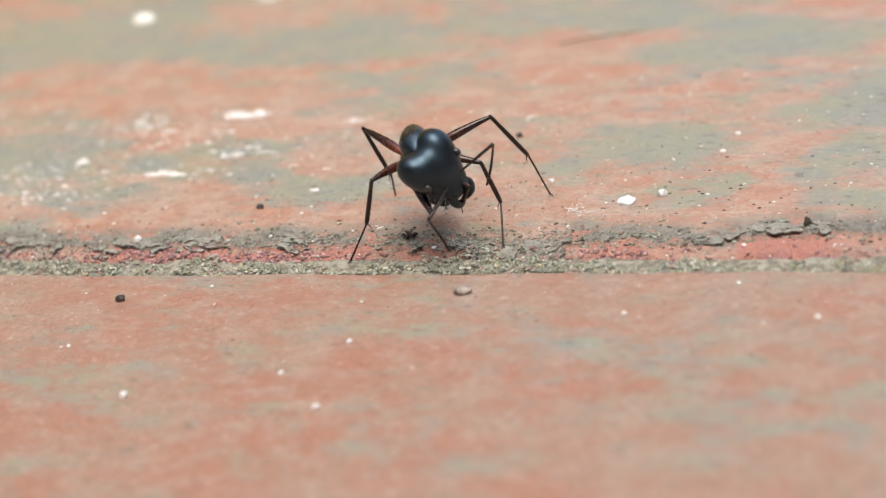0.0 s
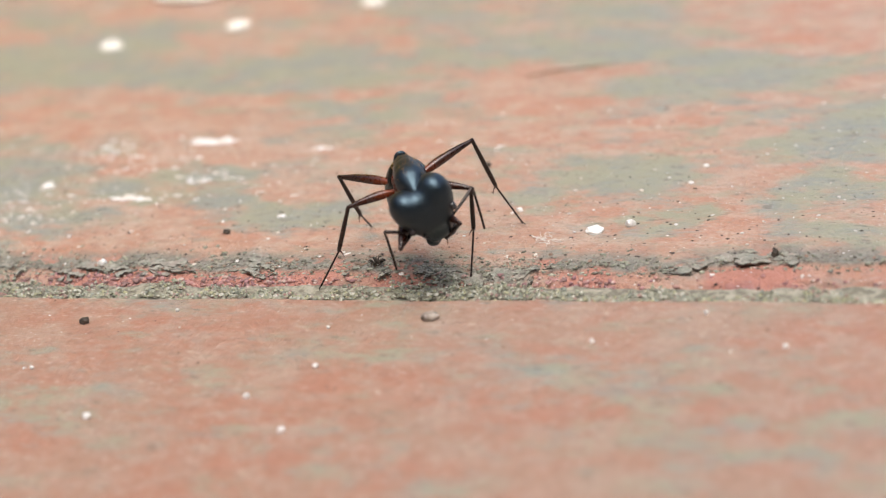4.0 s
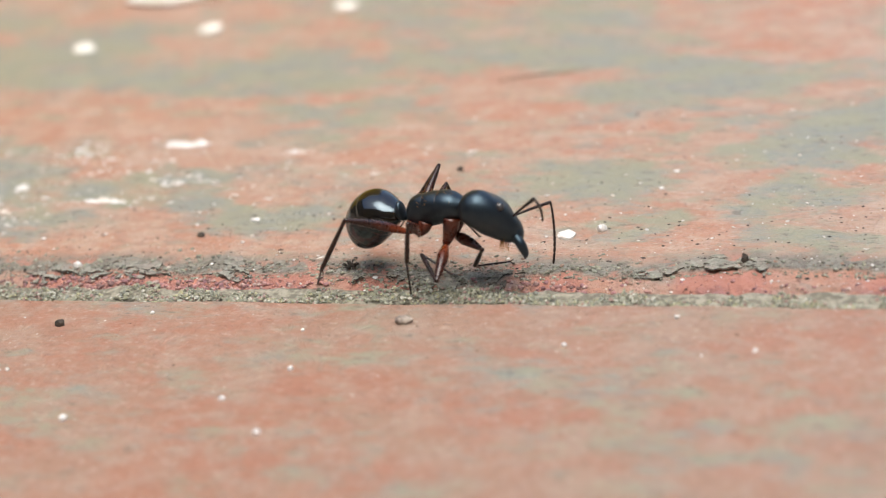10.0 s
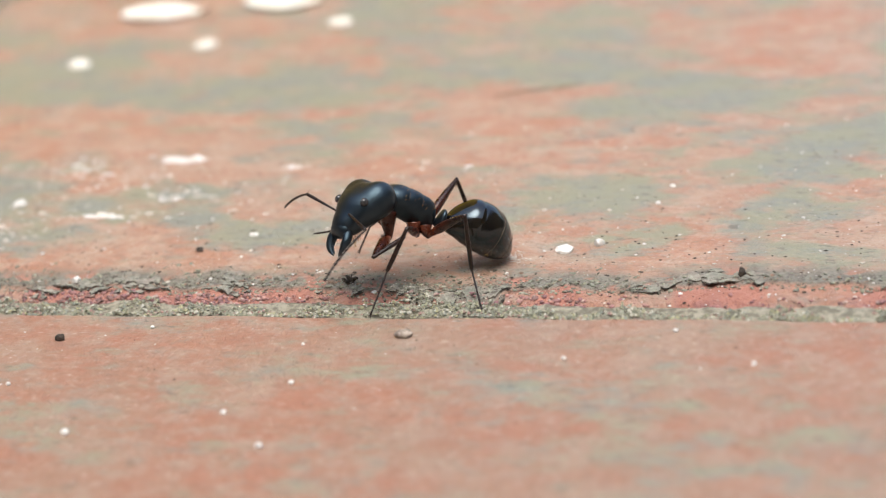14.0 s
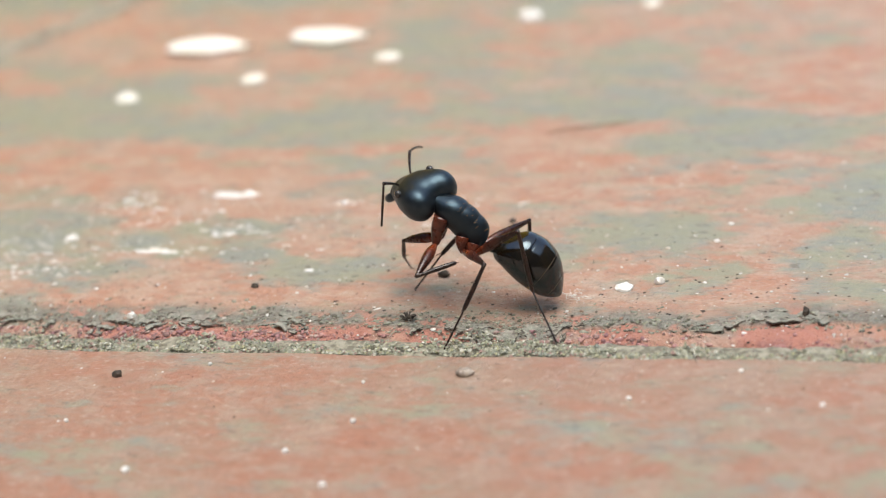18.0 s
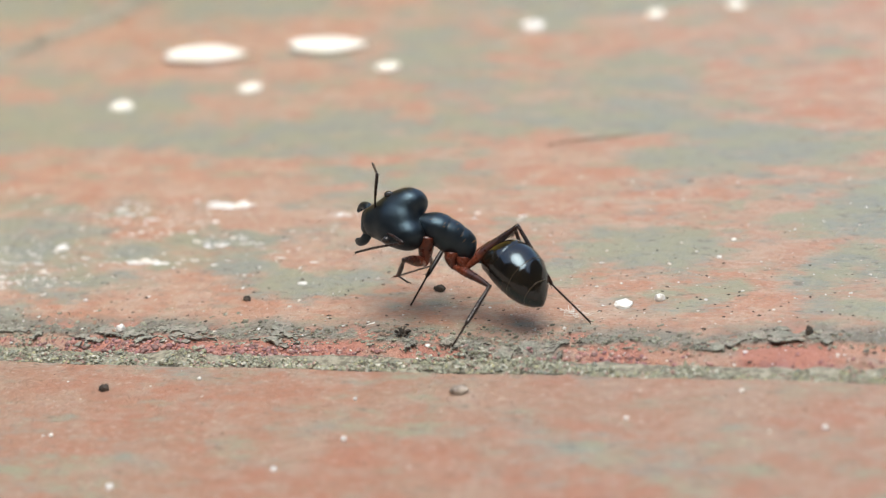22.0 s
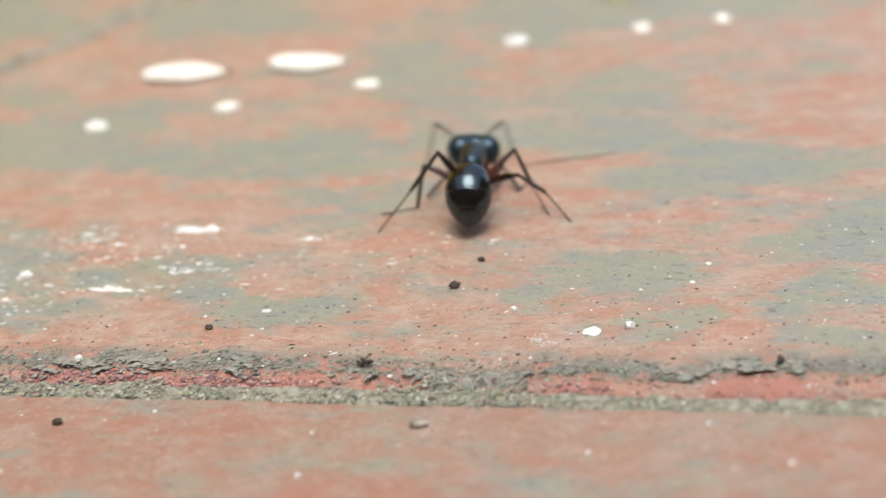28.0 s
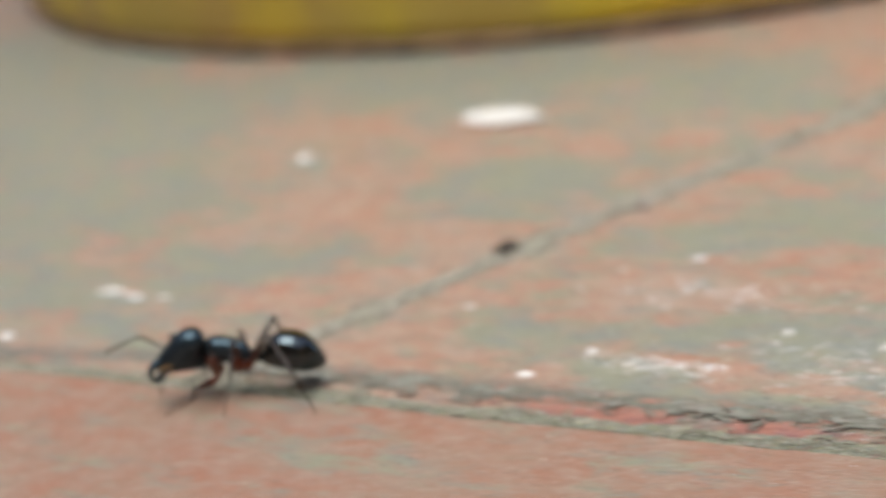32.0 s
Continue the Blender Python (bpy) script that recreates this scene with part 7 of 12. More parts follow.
        (27.688, at(2.00, 0.55, -1.75, 6.3, -54.8, -9.3)), (27.719, at(2.00, 0.55, -1.75, -134.8, -67.5, 136.1)), (27.75, at(2.00, 0.55, -1.75, -132.2, -40.0, 133.0)), (27.781, at(2.00, 0.55, -1.75, -125.7, -28.2, 121.6)),
        (27.797, at(2.00, 0.55, -1.75, -122.8, -24.3, 115.0)), (27.812, at(2.00, 0.55, -1.75, -120.3, -21.4, 108.6)), (27.843, at(2.00, 0.55, -1.75, -115.9, -16.8, 95.0)), (27.875, at(2.00, 0.55, -1.75, -112.2, -13.3, 81.0)),
        (28, at(2.00, 0.55, -1.75, -102.8, -7.3, 31.5)), (28.25, at(2.00, 0.55, -1.75, -104.3, -8.4, 42.5)), (28.312, at(2.00, 0.55, -1.75, -104.7, -9.4, 45.6)), (28.375, at(2.00, 0.55, -1.75, -104.9, -10.4, 46.9)),
        (28.5, at(2.00, 0.55, -1.75, -104.2, -11.7, 43.2)), (29, at(2.00, 0.55, -1.75, -103.4, -18.2, 40.1)), (29.25, at(2.00, 0.55, -1.75, -105.9, -8.8, 50.7)), (29.5, at(2.00, 0.55, -1.75, -106.6, 0.9, 60.7)),
        (29.75, at(2.00, 0.55, -1.75, -107.0, -4.1, 74.6)), (30, at(2.00, 0.55, -1.75, -108.6, -8.8, 88.7)), (30.5, at(2.00, 0.55, -1.75, -104.3, -17.5, 69.9)), (31, at(2.00, 0.55, -1.75, -98.5, -20.6, 52.3)),
        (31.5, at(2.00, 0.55, -1.75, -95.0, -21.9, 42.8)), (32, at(2.00, 0.55, -1.75, -99.1, 2.1, 65.8)),
    ])
    walk(limb["tibia_L1"], [
        (0, at(3.88, 2.06, -2.18, 0.0, 41.3, -155.5)), (0.5, at(4.06, 1.85, -1.98, 0.6, 40.9, -154.6)), (1, at(4.20, 1.62, -1.78, 0.9, 41.0, -154.0)), (1.5, at(4.23, 1.56, -1.72, 0.9, 40.2, -154.1)),
        (2, at(4.25, 1.51, -1.66, 0.8, 39.4, -154.2)), (2.5, at(4.25, 1.53, -1.69, 0.8, 39.5, -154.2)), (3, at(4.22, 1.58, -1.75, 0.9, 39.9, -154.1)), (3.5, at(4.19, 1.64, -1.84, 1.0, 40.5, -153.9)),
        (4, at(4.16, 1.70, -1.94, 1.2, 41.2, -153.7)), (4.5, at(4.13, 1.74, -2.01, 1.3, 41.9, -153.5)), (5, at(4.12, 1.75, -2.04, 1.3, 42.2, -153.5)), (5.5, at(3.95, 2.04, -1.86, 11.0, 40.9, -138.9)),
        (6, at(3.72, 2.30, -1.68, 20.2, 39.5, -124.7)), (6.5, at(3.85, 2.15, -1.57, 17.9, 41.5, -128.2)), (7, at(3.96, 1.99, -1.46, 15.6, 43.8, -131.6)), (7.5, at(4.00, 1.85, -1.20, 11.9, 48.6, -136.7)),
        (8, at(4.01, 1.70, -0.94, 7.7, 53.7, -142.2)), (8.25, at(4.16, 1.44, -1.02, 1.0, 50.7, -150.6)), (8.5, at(4.29, 1.18, -1.14, -4.5, 47.3, -157.9)), (8.75, at(4.21, 1.38, -1.11, -10.8, 48.4, -166.4)),
        (9, at(4.14, 1.56, -1.13, -17.6, 52.0, -175.3)), (9.25, at(4.10, 1.63, -1.08, -26.2, 58.4, 174.3)), (9.5, at(4.04, 1.69, -1.02, -39.8, 64.6, 158.9)), (9.625, at(4.33, 1.11, -1.25, -40.1, 56.4, 158.6)),
        (9.75, at(4.44, 0.42, -1.52, -45.2, 49.4, 152.1)), (10, at(4.00, -0.84, -2.00, -57.6, 42.2, 135.0)), (10.25, at(4.35, 1.11, -2.14, -14.1, 38.1, -161.6)), (10.5, at(3.15, 2.68, -2.13, 33.3, 35.1, -88.9)),
        (10.75, at(3.31, 2.62, -1.74, 23.8, 45.3, -103.5)), (11, at(3.60, 2.37, -1.42, 19.5, 62.0, -108.8)), (11.25, at(3.69, 2.25, -1.26, 6.5, 67.1, -123.1)), (11.5, at(3.78, 2.12, -1.14, -8.9, 74.4, -139.4)),
        (11.75, at(3.79, 2.04, -1.01, -23.4, 73.1, -154.5)), (12, at(3.86, 1.97, -1.03, -42.4, 77.2, -174.2)), (12.25, at(3.75, 1.97, -0.79, -34.0, 70.0, -165.4)), (12.5, at(3.89, 1.90, -0.98, -62.3, 76.6, 165.1)),
        (12.75, at(3.50, 2.13, -0.63, -38.5, 87.4, -171.0)), (13, at(3.04, 2.26, -0.34, 125.6, 78.0, -6.8)), (13.5, at(2.88, 2.74, -1.08, 27.6, 26.1, -112.1)), (14, at(2.96, 2.76, -2.21, 29.6, -32.8, -141.2)),
        (14.5, at(3.08, 2.66, -1.12, 27.5, 4.1, -133.2)), (15, at(2.99, 2.12, -0.15, 29.5, 37.4, -127.8)), (15.5, at(3.00, 2.25, -0.30, 28.4, 33.1, -129.7)), (16, at(2.96, 2.57, -0.75, 27.3, 20.0, -132.1)),
        (16.5, at(2.71, 2.88, -1.53, 27.2, -1.7, -132.8)), (17, at(2.29, 2.92, -2.31, 27.7, -25.6, -135.1)), (17.5, at(1.93, 2.78, -2.75, 30.9, -41.5, -140.8)), (18, at(1.80, 2.71, -2.89, 33.4, -46.7, -144.4)),
        (18.5, at(1.65, 2.75, -2.78, 24.7, -37.6, -131.5)), (19, at(1.50, 2.77, -2.66, 19.7, -27.1, -122.2)), (19.5, at(1.91, 2.97, -2.09, 21.5, -14.0, -127.2)), (20, at(2.26, 2.97, -1.44, 22.4, -0.5, -134.1)),
        (20.5, at(2.67, 2.90, -1.54, 23.2, -9.1, -143.6)), (21, at(3.09, 2.74, -1.65, 25.6, -17.6, -154.1)), (21.5, at(3.09, 2.73, -1.47, 25.0, 15.2, -129.8)), (22, at(3.07, 2.70, -1.28, 42.7, 43.9, -95.8)),
        (22.5, at(3.20, 2.56, -1.01, 27.6, 45.7, -117.1)), (23, at(3.32, 2.36, -0.77, 12.6, 43.9, -138.3)), (23.5, at(2.79, 2.84, -2.14, 10.0, -6.7, -145.7)), (24, at(1.86, 2.44, -3.31, 28.2, -54.7, -177.7)),
        (24.5, at(1.99, 2.42, -3.33, 62.8, -35.4, 135.4)), (25, at(2.19, 2.41, -3.34, 75.1, -8.4, 104.0)), (25.5, at(2.87, 2.18, -3.36, 75.0, -5.5, 104.5)), (25.75, at(2.74, 2.47, -3.08, 68.3, -11.2, 148.5)),
        (26, at(3.97, 1.99, -1.99, 68.4, 13.3, 153.9)), (26.2, at(4.09, 1.74, -1.31, 60.7, 22.5, 129.5)), (26.5, at(4.04, 1.80, -1.25, 63.6, 20.5, 137.3)), (26.9, at(4.13, 1.71, -1.41, 58.5, 26.2, 124.4)),
        (27, at(3.69, 2.27, -1.30, 79.0, 30.0, 166.5)), (27.25, at(4.06, 1.82, -1.36, 83.0, 36.9, 173.7)), (27.5, at(3.87, 2.09, -2.10, 59.3, 28.9, 131.6)), (27.625, at(4.43, 0.75, -1.47, 73.0, 27.0, 160.2)),
        (27.688, at(3.39, 0.32, 0.25, 68.5, 55.9, 153.7)), (27.719, at(1.32, 1.20, 0.51, -114.6, 86.2, -29.4)), (27.75, at(0.72, 1.92, -0.17, -138.6, 66.9, -53.7)), (27.781, at(0.87, 2.39, -0.59, -159.8, 57.7, -77.5)),
        (27.797, at(1.06, 2.57, -0.74, -170.5, 53.9, -90.4)), (27.812, at(1.27, 2.71, -0.86, -180.0, 50.5, -102.3)), (27.843, at(1.79, 2.89, -1.04, 162.7, 43.6, -125.8)), (27.875, at(2.37, 2.90, -1.19, 148.4, 37.3, -147.7)),
        (28, at(4.07, 1.82, -1.44, 105.1, 25.8, 138.2)), (28.25, at(3.79, 2.19, -1.39, 70.4, 71.5, 96.2)), (28.312, at(3.69, 2.28, -1.35, -15.3, 73.6, 7.9)), (28.375, at(3.65, 2.31, -1.31, -42.1, 60.8, -21.0)),
        (28.5, at(3.75, 2.19, -1.25, -55.6, 47.9, -37.5)), (29, at(3.78, 2.05, -0.99, -71.5, 73.2, -55.3)), (29.25, at(3.54, 2.42, -1.38, -140.5, 36.6, -132.4)), (29.5, at(3.20, 2.69, -1.79, -144.8, -9.7, -149.3)),
        (29.75, at(2.65, 2.91, -1.57, -144.0, 12.6, -117.3)), (30, at(2.05, 2.97, -1.37, -130.1, 31.1, -81.5)), (30.5, at(2.80, 2.74, -1.01, -121.7, 46.0, -68.2)), (31, at(3.40, 2.37, -0.89, -143.5, 70.1, -93.1)),
        (31.5, at(3.67, 2.09, -0.83, 173.1, 78.5, -138.0)), (32, at(3.00, 2.78, -1.84, -124.7, 41.6, -71.1)),
    ])
    walk(limb["tarsus_L1"], [
        (0, at(2.45, 1.40, -3.57, 0.0, -32.7, -9.5)), (0.5, at(2.63, 1.17, -3.36, 3.9, -36.5, -16.3)), (1, at(2.78, 0.92, -3.16, 8.4, -39.9, -23.5)), (1.5, at(2.79, 0.86, -3.07, 7.9, -43.1, -22.9)),
        (2, at(2.79, 0.80, -2.99, 7.4, -46.3, -22.2)), (2.5, at(2.79, 0.82, -3.02, 7.9, -46.6, -22.9)), (3, at(2.77, 0.87, -3.10, 9.2, -47.4, -24.6)), (3.5, at(2.76, 0.94, -3.21, 10.8, -48.3, -26.7)),
        (4, at(2.74, 1.00, -3.32, 12.3, -49.3, -28.8)), (4.5, at(2.73, 1.04, -3.41, 13.5, -50.0, -30.3)), (5, at(2.72, 1.06, -3.45, 13.9, -50.3, -30.9)), (5.5, at(2.75, 0.99, -3.23, 2.6, -51.6, -16.3)),
        (6, at(2.79, 0.96, -3.01, -10.1, -52.0, -0.3)), (6.5, at(2.88, 0.91, -2.96, -8.7, -51.3, -2.1)), (7, at(2.95, 0.86, -2.91, -7.3, -50.6, -3.8)), (7.5, at(2.99, 0.90, -2.77, 2.3, -53.7, -15.9)),
        (8, at(3.03, 0.94, -2.64, 12.9, -55.9, -28.9)), (8.25, at(3.00, 0.79, -2.65, 14.2, -51.7, -30.6)), (8.5, at(2.97, 0.64, -2.68, 15.4, -47.4, -32.1)), (8.75, at(2.86, 1.05, -2.68, 3.9, -26.6, -13.5)),
        (9, at(2.86, 1.46, -2.79, 1.4, -3.1, -3.6)), (9.25, at(3.00, 1.74, -2.87, 1.5, 2.8, -47.5)), (9.5, at(3.20, 2.02, -2.92, -3.9, 10.7, -91.4)), (9.625, at(3.25, 1.53, -3.00, -4.3, 20.6, -92.8)),
        (9.75, at(3.23, 1.06, -3.11, 47.9, 61.8, -23.1)), (10, at(2.90, 0.26, -3.41, 95.6, 12.4, 44.4)), (10.25, at(2.79, 0.59, -3.43, 95.3, 13.1, 42.8)), (10.5, at(3.18, 0.96, -3.34, 95.8, 20.8, 44.6)),
        (10.75, at(2.97, 1.18, -3.23, 95.2, 24.5, 42.9)), (11, at(3.29, 1.44, -3.27, 94.3, 27.1, 40.9)), (11.25, at(3.25, 1.57, -3.20, 93.2, 30.8, 38.6)), (11.5, at(3.35, 1.75, -3.16, 92.4, 33.0, 37.0)),
        (11.75, at(3.24, 1.78, -3.02, 91.6, 36.5, 35.7)), (12, at(3.40, 1.93, -3.08, 90.8, 37.2, 34.3)), (12.25, at(3.05, 1.79, -2.76, 90.9, 47.9, 34.5)), (12.5, at(3.42, 2.03, -3.03, 89.5, 39.8, 32.5)),
        (12.75, at(3.41, 2.12, -2.73, 87.7, 46.5, 29.9)), (13, at(3.48, 2.21, -2.40, 85.9, 54.4, 27.5)), (13.5, at(2.17, 0.99, -2.01, 43.0, 56.9, -23.4)), (14, at(1.59, 1.65, -1.07, -15.0, 34.6, -97.8)),
        (14.5, at(1.64, 1.13, -1.27, -7.3, 19.9, -81.3)), (15, at(1.97, 0.80, -1.43, -5.4, 3.6, -71.7)), (15.5, at(1.88, 0.90, -1.44, -5.4, 6.3, -71.6)), (16, at(1.64, 1.11, -1.47, -5.3, 13.3, -71.3)),
        (16.5, at(1.29, 1.34, -1.47, -5.2, 22.8, -70.8)), (17, at(0.94, 1.58, -1.41, -5.8, 32.8, -72.2)), (17.5, at(0.72, 1.79, -1.36, -8.1, 38.7, -76.2)), (18, at(0.63, 1.87, -1.36, -9.6, 40.4, -78.4)),
        (18.5, at(0.55, 1.50, -1.50, -9.9, 45.0, -78.9)), (19, at(0.50, 1.19, -1.71, -11.8, 47.9, -81.6)), (19.5, at(0.68, 1.35, -1.58, -7.8, 41.7, -75.8)), (20, at(0.80, 1.46, -1.42, -3.9, 36.2, -69.7)),
        (20.5, at(1.00, 1.67, -1.21, -5.5, 38.8, -72.3)), (21, at(1.29, 1.87, -1.01, -7.7, 41.0, -75.8)), (21.5, at(1.79, 1.17, -2.02, -12.0, 35.9, -82.7)), (22, at(2.92, 1.20, -2.74, -25.5, 21.5, -110.0)),
        (22.5, at(2.53, 1.25, -2.52, -3.0, 47.6, -72.4)), (23, at(2.19, 1.36, -2.23, 46.2, 51.7, -10.5)), (23.5, at(1.07, 1.66, -1.90, 29.1, 53.0, -32.0)), (24, at(0.65, 2.39, -1.59, -13.1, 40.7, -87.4)),
        (24.5, at(0.77, 3.63, -2.11, -2.4, 29.1, -68.9)), (25, at(1.69, 4.42, -3.03, -2.6, 10.7, -69.5)), (25.5, at(2.34, 4.21, -3.15, 1.7, 18.8, -52.9)), (25.75, at(0.98, 3.55, -2.67, 5.4, 12.9, -39.2)),
        (26, at(2.13, 2.89, -2.48, 8.0, 5.6, -23.6)), (26.2, at(2.86, 3.24, -2.11, 8.0, -5.3, -15.8)), (26.5, at(2.60, 3.14, -1.98, 7.8, -4.8, -14.3)), (26.9, at(3.07, 3.26, -2.34, 8.0, -4.6, -16.1)),
        (27, at(1.92, 2.69, -2.35, 7.9, 3.3, -7.9)), (27.25, at(2.39, 2.00, -2.62, 6.0, 16.6, -19.0)), (27.5, at(2.65, 3.47, -3.11, 2.7, 29.6, -27.3)), (27.625, at(2.66, 1.38, -2.42, -16.7, 54.7, -55.2)),
        (27.688, at(2.34, 0.85, -1.49, -49.3, 85.7, -88.5)), (27.719, at(1.44, 1.13, -1.58, 13.1, 62.5, -25.2)), (27.75, at(1.21, 1.26, -2.11, 18.8, 45.2, -18.3)), (27.781, at(1.11, 1.29, -2.37, 29.7, 29.0, -0.4)),
        (27.797, at(1.05, 1.34, -2.44, 33.1, 20.1, 7.7)), (27.812, at(0.99, 1.41, -2.48, 34.3, 13.9, 11.9)), (27.843, at(0.91, 1.65, -2.49, 34.5, 7.4, 12.7)), (27.875, at(0.96, 2.01, -2.46, 34.0, 5.1, 8.2)),
        (28, at(2.66, 3.08, -2.35, 33.3, -1.3, -13.1)), (28.25, at(3.71, 2.85, -3.39, 46.5, -67.2, -32.8)), (28.312, at(4.28, 2.36, -3.36, -102.2, -42.8, 120.8)), (28.375, at(4.60, 1.94, -3.14, -98.8, -13.6, 113.8)),
        (28.5, at(4.87, 1.34, -2.81, -96.8, 2.5, 94.1)), (29, at(4.13, 1.55, -3.00, -102.5, 17.7, 63.0)), (29.25, at(2.40, 1.18, -2.63, -107.0, 11.4, 45.0)), (29.5, at(1.42, 1.63, -1.43, -116.0, 34.0, 22.4)),
        (29.75, at(1.71, 1.08, -2.03, -108.6, 22.4, 37.9)), (30, at(2.32, 1.19, -2.46, -107.2, 21.7, 41.8)), (30.5, at(3.35, 1.39, -2.52, -104.9, 8.4, 50.5)), (31, at(3.36, 1.65, -2.86, -106.5, 20.3, 44.2)),
        (31.5, at(3.35, 1.81, -2.89, -108.9, 15.1, 36.2)), (32, at(3.51, 1.30, -3.24, -104.9, 16.9, 50.6)),
    ])
    walk(limb["femur_L2"], [
        (0, at(0.70, 0.62, -1.15, 0.0, 16.1, 68.1)), (0.5, at(0.70, 0.62, -1.15, -0.2, 13.3, 67.5)), (1, at(0.70, 0.62, -1.15, -0.3, 10.6, 67.0)), (1.5, at(0.70, 0.62, -1.15, -0.9, 7.4, 63.1)),
        (2, at(0.70, 0.62, -1.15, -1.2, 4.1, 59.4)), (2.5, at(0.70, 0.62, -1.15, -1.2, 4.2, 59.3)), (3, at(0.70, 0.62, -1.15, -1.2, 4.5, 59.2)), (3.5, at(0.70, 0.62, -1.15, -1.3, 4.9, 59.0)),
        (4, at(0.70, 0.62, -1.15, -1.3, 5.3, 58.8)), (4.5, at(0.70, 0.62, -1.15, -1.3, 5.6, 58.7)), (5, at(0.70, 0.62, -1.15, -1.3, 5.8, 58.6)), (5.5, at(0.70, 0.62, -1.15, -1.0, 3.7, 62.1)),
        (6, at(0.70, 0.62, -1.15, -0.8, 1.5, 65.9)), (6.5, at(0.70, 0.62, -1.15, -0.9, 1.5, 64.1)), (7, at(0.70, 0.62, -1.15, -0.9, 1.4, 62.3)), (7.5, at(0.70, 0.62, -1.15, -0.9, -1.2, 58.3)),
        (8, at(0.70, 0.62, -1.15, -0.8, -3.8, 54.2)), (8.25, at(0.70, 0.62, -1.15, -0.6, -6.2, 52.3)), (8.5, at(0.70, 0.62, -1.15, -0.3, -8.3, 50.1)), (8.75, at(0.70, 0.62, -1.15, -1.9, -14.0, 58.4)),
        (9, at(0.70, 0.62, -1.15, -4.3, -19.6, 66.6)), (9.25, at(0.70, 0.62, -1.15, -5.9, -24.5, 70.7)), (9.5, at(0.70, 0.62, -1.15, -8.0, -28.9, 75.5)), (9.625, at(0.70, 0.62, -1.15, -8.7, -29.5, 76.9)),
        (9.75, at(0.70, 0.62, -1.15, -9.5, -29.6, 78.5)), (10, at(0.70, 0.62, -1.15, -10.4, -28.1, 80.4)), (10.25, at(0.70, 0.62, -1.15, -11.1, -27.8, 82.0)), (10.5, at(0.70, 0.62, -1.15, -11.5, -26.0, 82.8)),
        (10.75, at(0.70, 0.62, -1.15, -11.8, -21.5, 83.5)), (11, at(0.70, 0.62, -1.15, -11.3, -15.5, 81.8)), (11.25, at(0.70, 0.62, -1.15, -11.9, -16.3, 84.3)), (11.5, at(0.70, 0.62, -1.15, -12.5, -15.6, 86.3)),
        (11.75, at(0.70, 0.62, -1.15, -9.6, -7.3, 72.1)), (12, at(0.70, 0.62, -1.15, -8.8, 1.0, 56.4)), (12.25, at(0.70, 0.62, -1.15, -8.5, -15.7, 54.3)), (12.5, at(0.70, 0.62, -1.15, -8.8, -26.4, 55.1)),
        (12.75, at(0.70, 0.62, -1.15, -10.4, -20.1, 59.2)), (13, at(0.70, 0.62, -1.15, -11.6, -13.9, 63.2)), (13.5, at(0.70, 0.62, -1.15, -11.0, -19.5, 61.1)), (14, at(0.70, 0.62, -1.15, -9.8, -21.0, 57.7)),
        (14.5, at(0.70, 0.62, -1.15, -18.6, -24.4, 80.3)), (15, at(0.70, 0.62, -1.15, -28.3, -24.8, 103.2)), (15.5, at(0.70, 0.62, -1.15, -28.8, -24.5, 104.5)), (16, at(0.70, 0.62, -1.15, -30.1, -23.7, 107.7)),
        (16.5, at(0.70, 0.62, -1.15, -31.8, -22.9, 111.9)), (17, at(0.70, 0.62, -1.15, -33.4, -22.3, 116.3)), (17.5, at(0.70, 0.62, -1.15, -34.7, -22.0, 119.6)), (18, at(0.70, 0.62, -1.15, -35.2, -21.9, 121.0)),
        (18.5, at(0.70, 0.62, -1.15, -33.4, -21.5, 116.0)), (19, at(0.70, 0.62, -1.15, -31.6, -21.1, 111.0)), (19.5, at(0.70, 0.62, -1.15, -32.7, -20.9, 114.3)), (20, at(0.70, 0.62, -1.15, -33.8, -20.1, 117.4)),
        (20.5, at(0.70, 0.62, -1.15, -33.9, -25.4, 117.7)), (21, at(0.70, 0.62, -1.15, -34.1, -30.5, 118.0)), (21.5, at(0.70, 0.62, -1.15, -39.4, -21.3, 130.2)), (22, at(0.70, 0.62, -1.15, -42.7, -12.0, 141.7)),
        (22.5, at(0.70, 0.62, -1.15, -42.8, -11.2, 142.2)), (23, at(0.70, 0.62, -1.15, -42.9, -10.4, 142.8)), (23.5, at(0.70, 0.62, -1.15, -40.9, -10.4, 131.3)), (24, at(0.70, 0.62, -1.15, -38.9, -9.1, 119.9)),
        (24.5, at(0.70, 0.62, -1.15, -36.1, -20.9, 109.2)), (25, at(0.70, 0.62, -1.15, -31.3, -34.3, 98.8)), (25.5, at(0.70, 0.62, -1.15, -42.1, -34.9, 117.8)), (25.75, at(0.70, 0.62, -1.15, -33.5, -43.4, 104.2)),
        (26, at(0.70, 0.62, -1.15, -28.0, -43.0, 96.2)), (26.2, at(0.70, 0.62, -1.15, -26.9, -31.4, 94.4)), (26.5, at(0.70, 0.62, -1.15, -24.7, -31.4, 90.1)), (26.9, at(0.70, 0.62, -1.15, -28.3, -31.2, 97.0)),
        (27, at(0.70, 0.62, -1.15, -30.3, -41.7, 100.4)), (27.25, at(0.70, 0.62, -1.15, -39.5, -45.6, 113.7)), (27.5, at(0.70, 0.62, -1.15, -30.6, -33.6, 99.8)), (27.625, at(0.70, 0.62, -1.15, -27.5, -54.8, 95.4)),
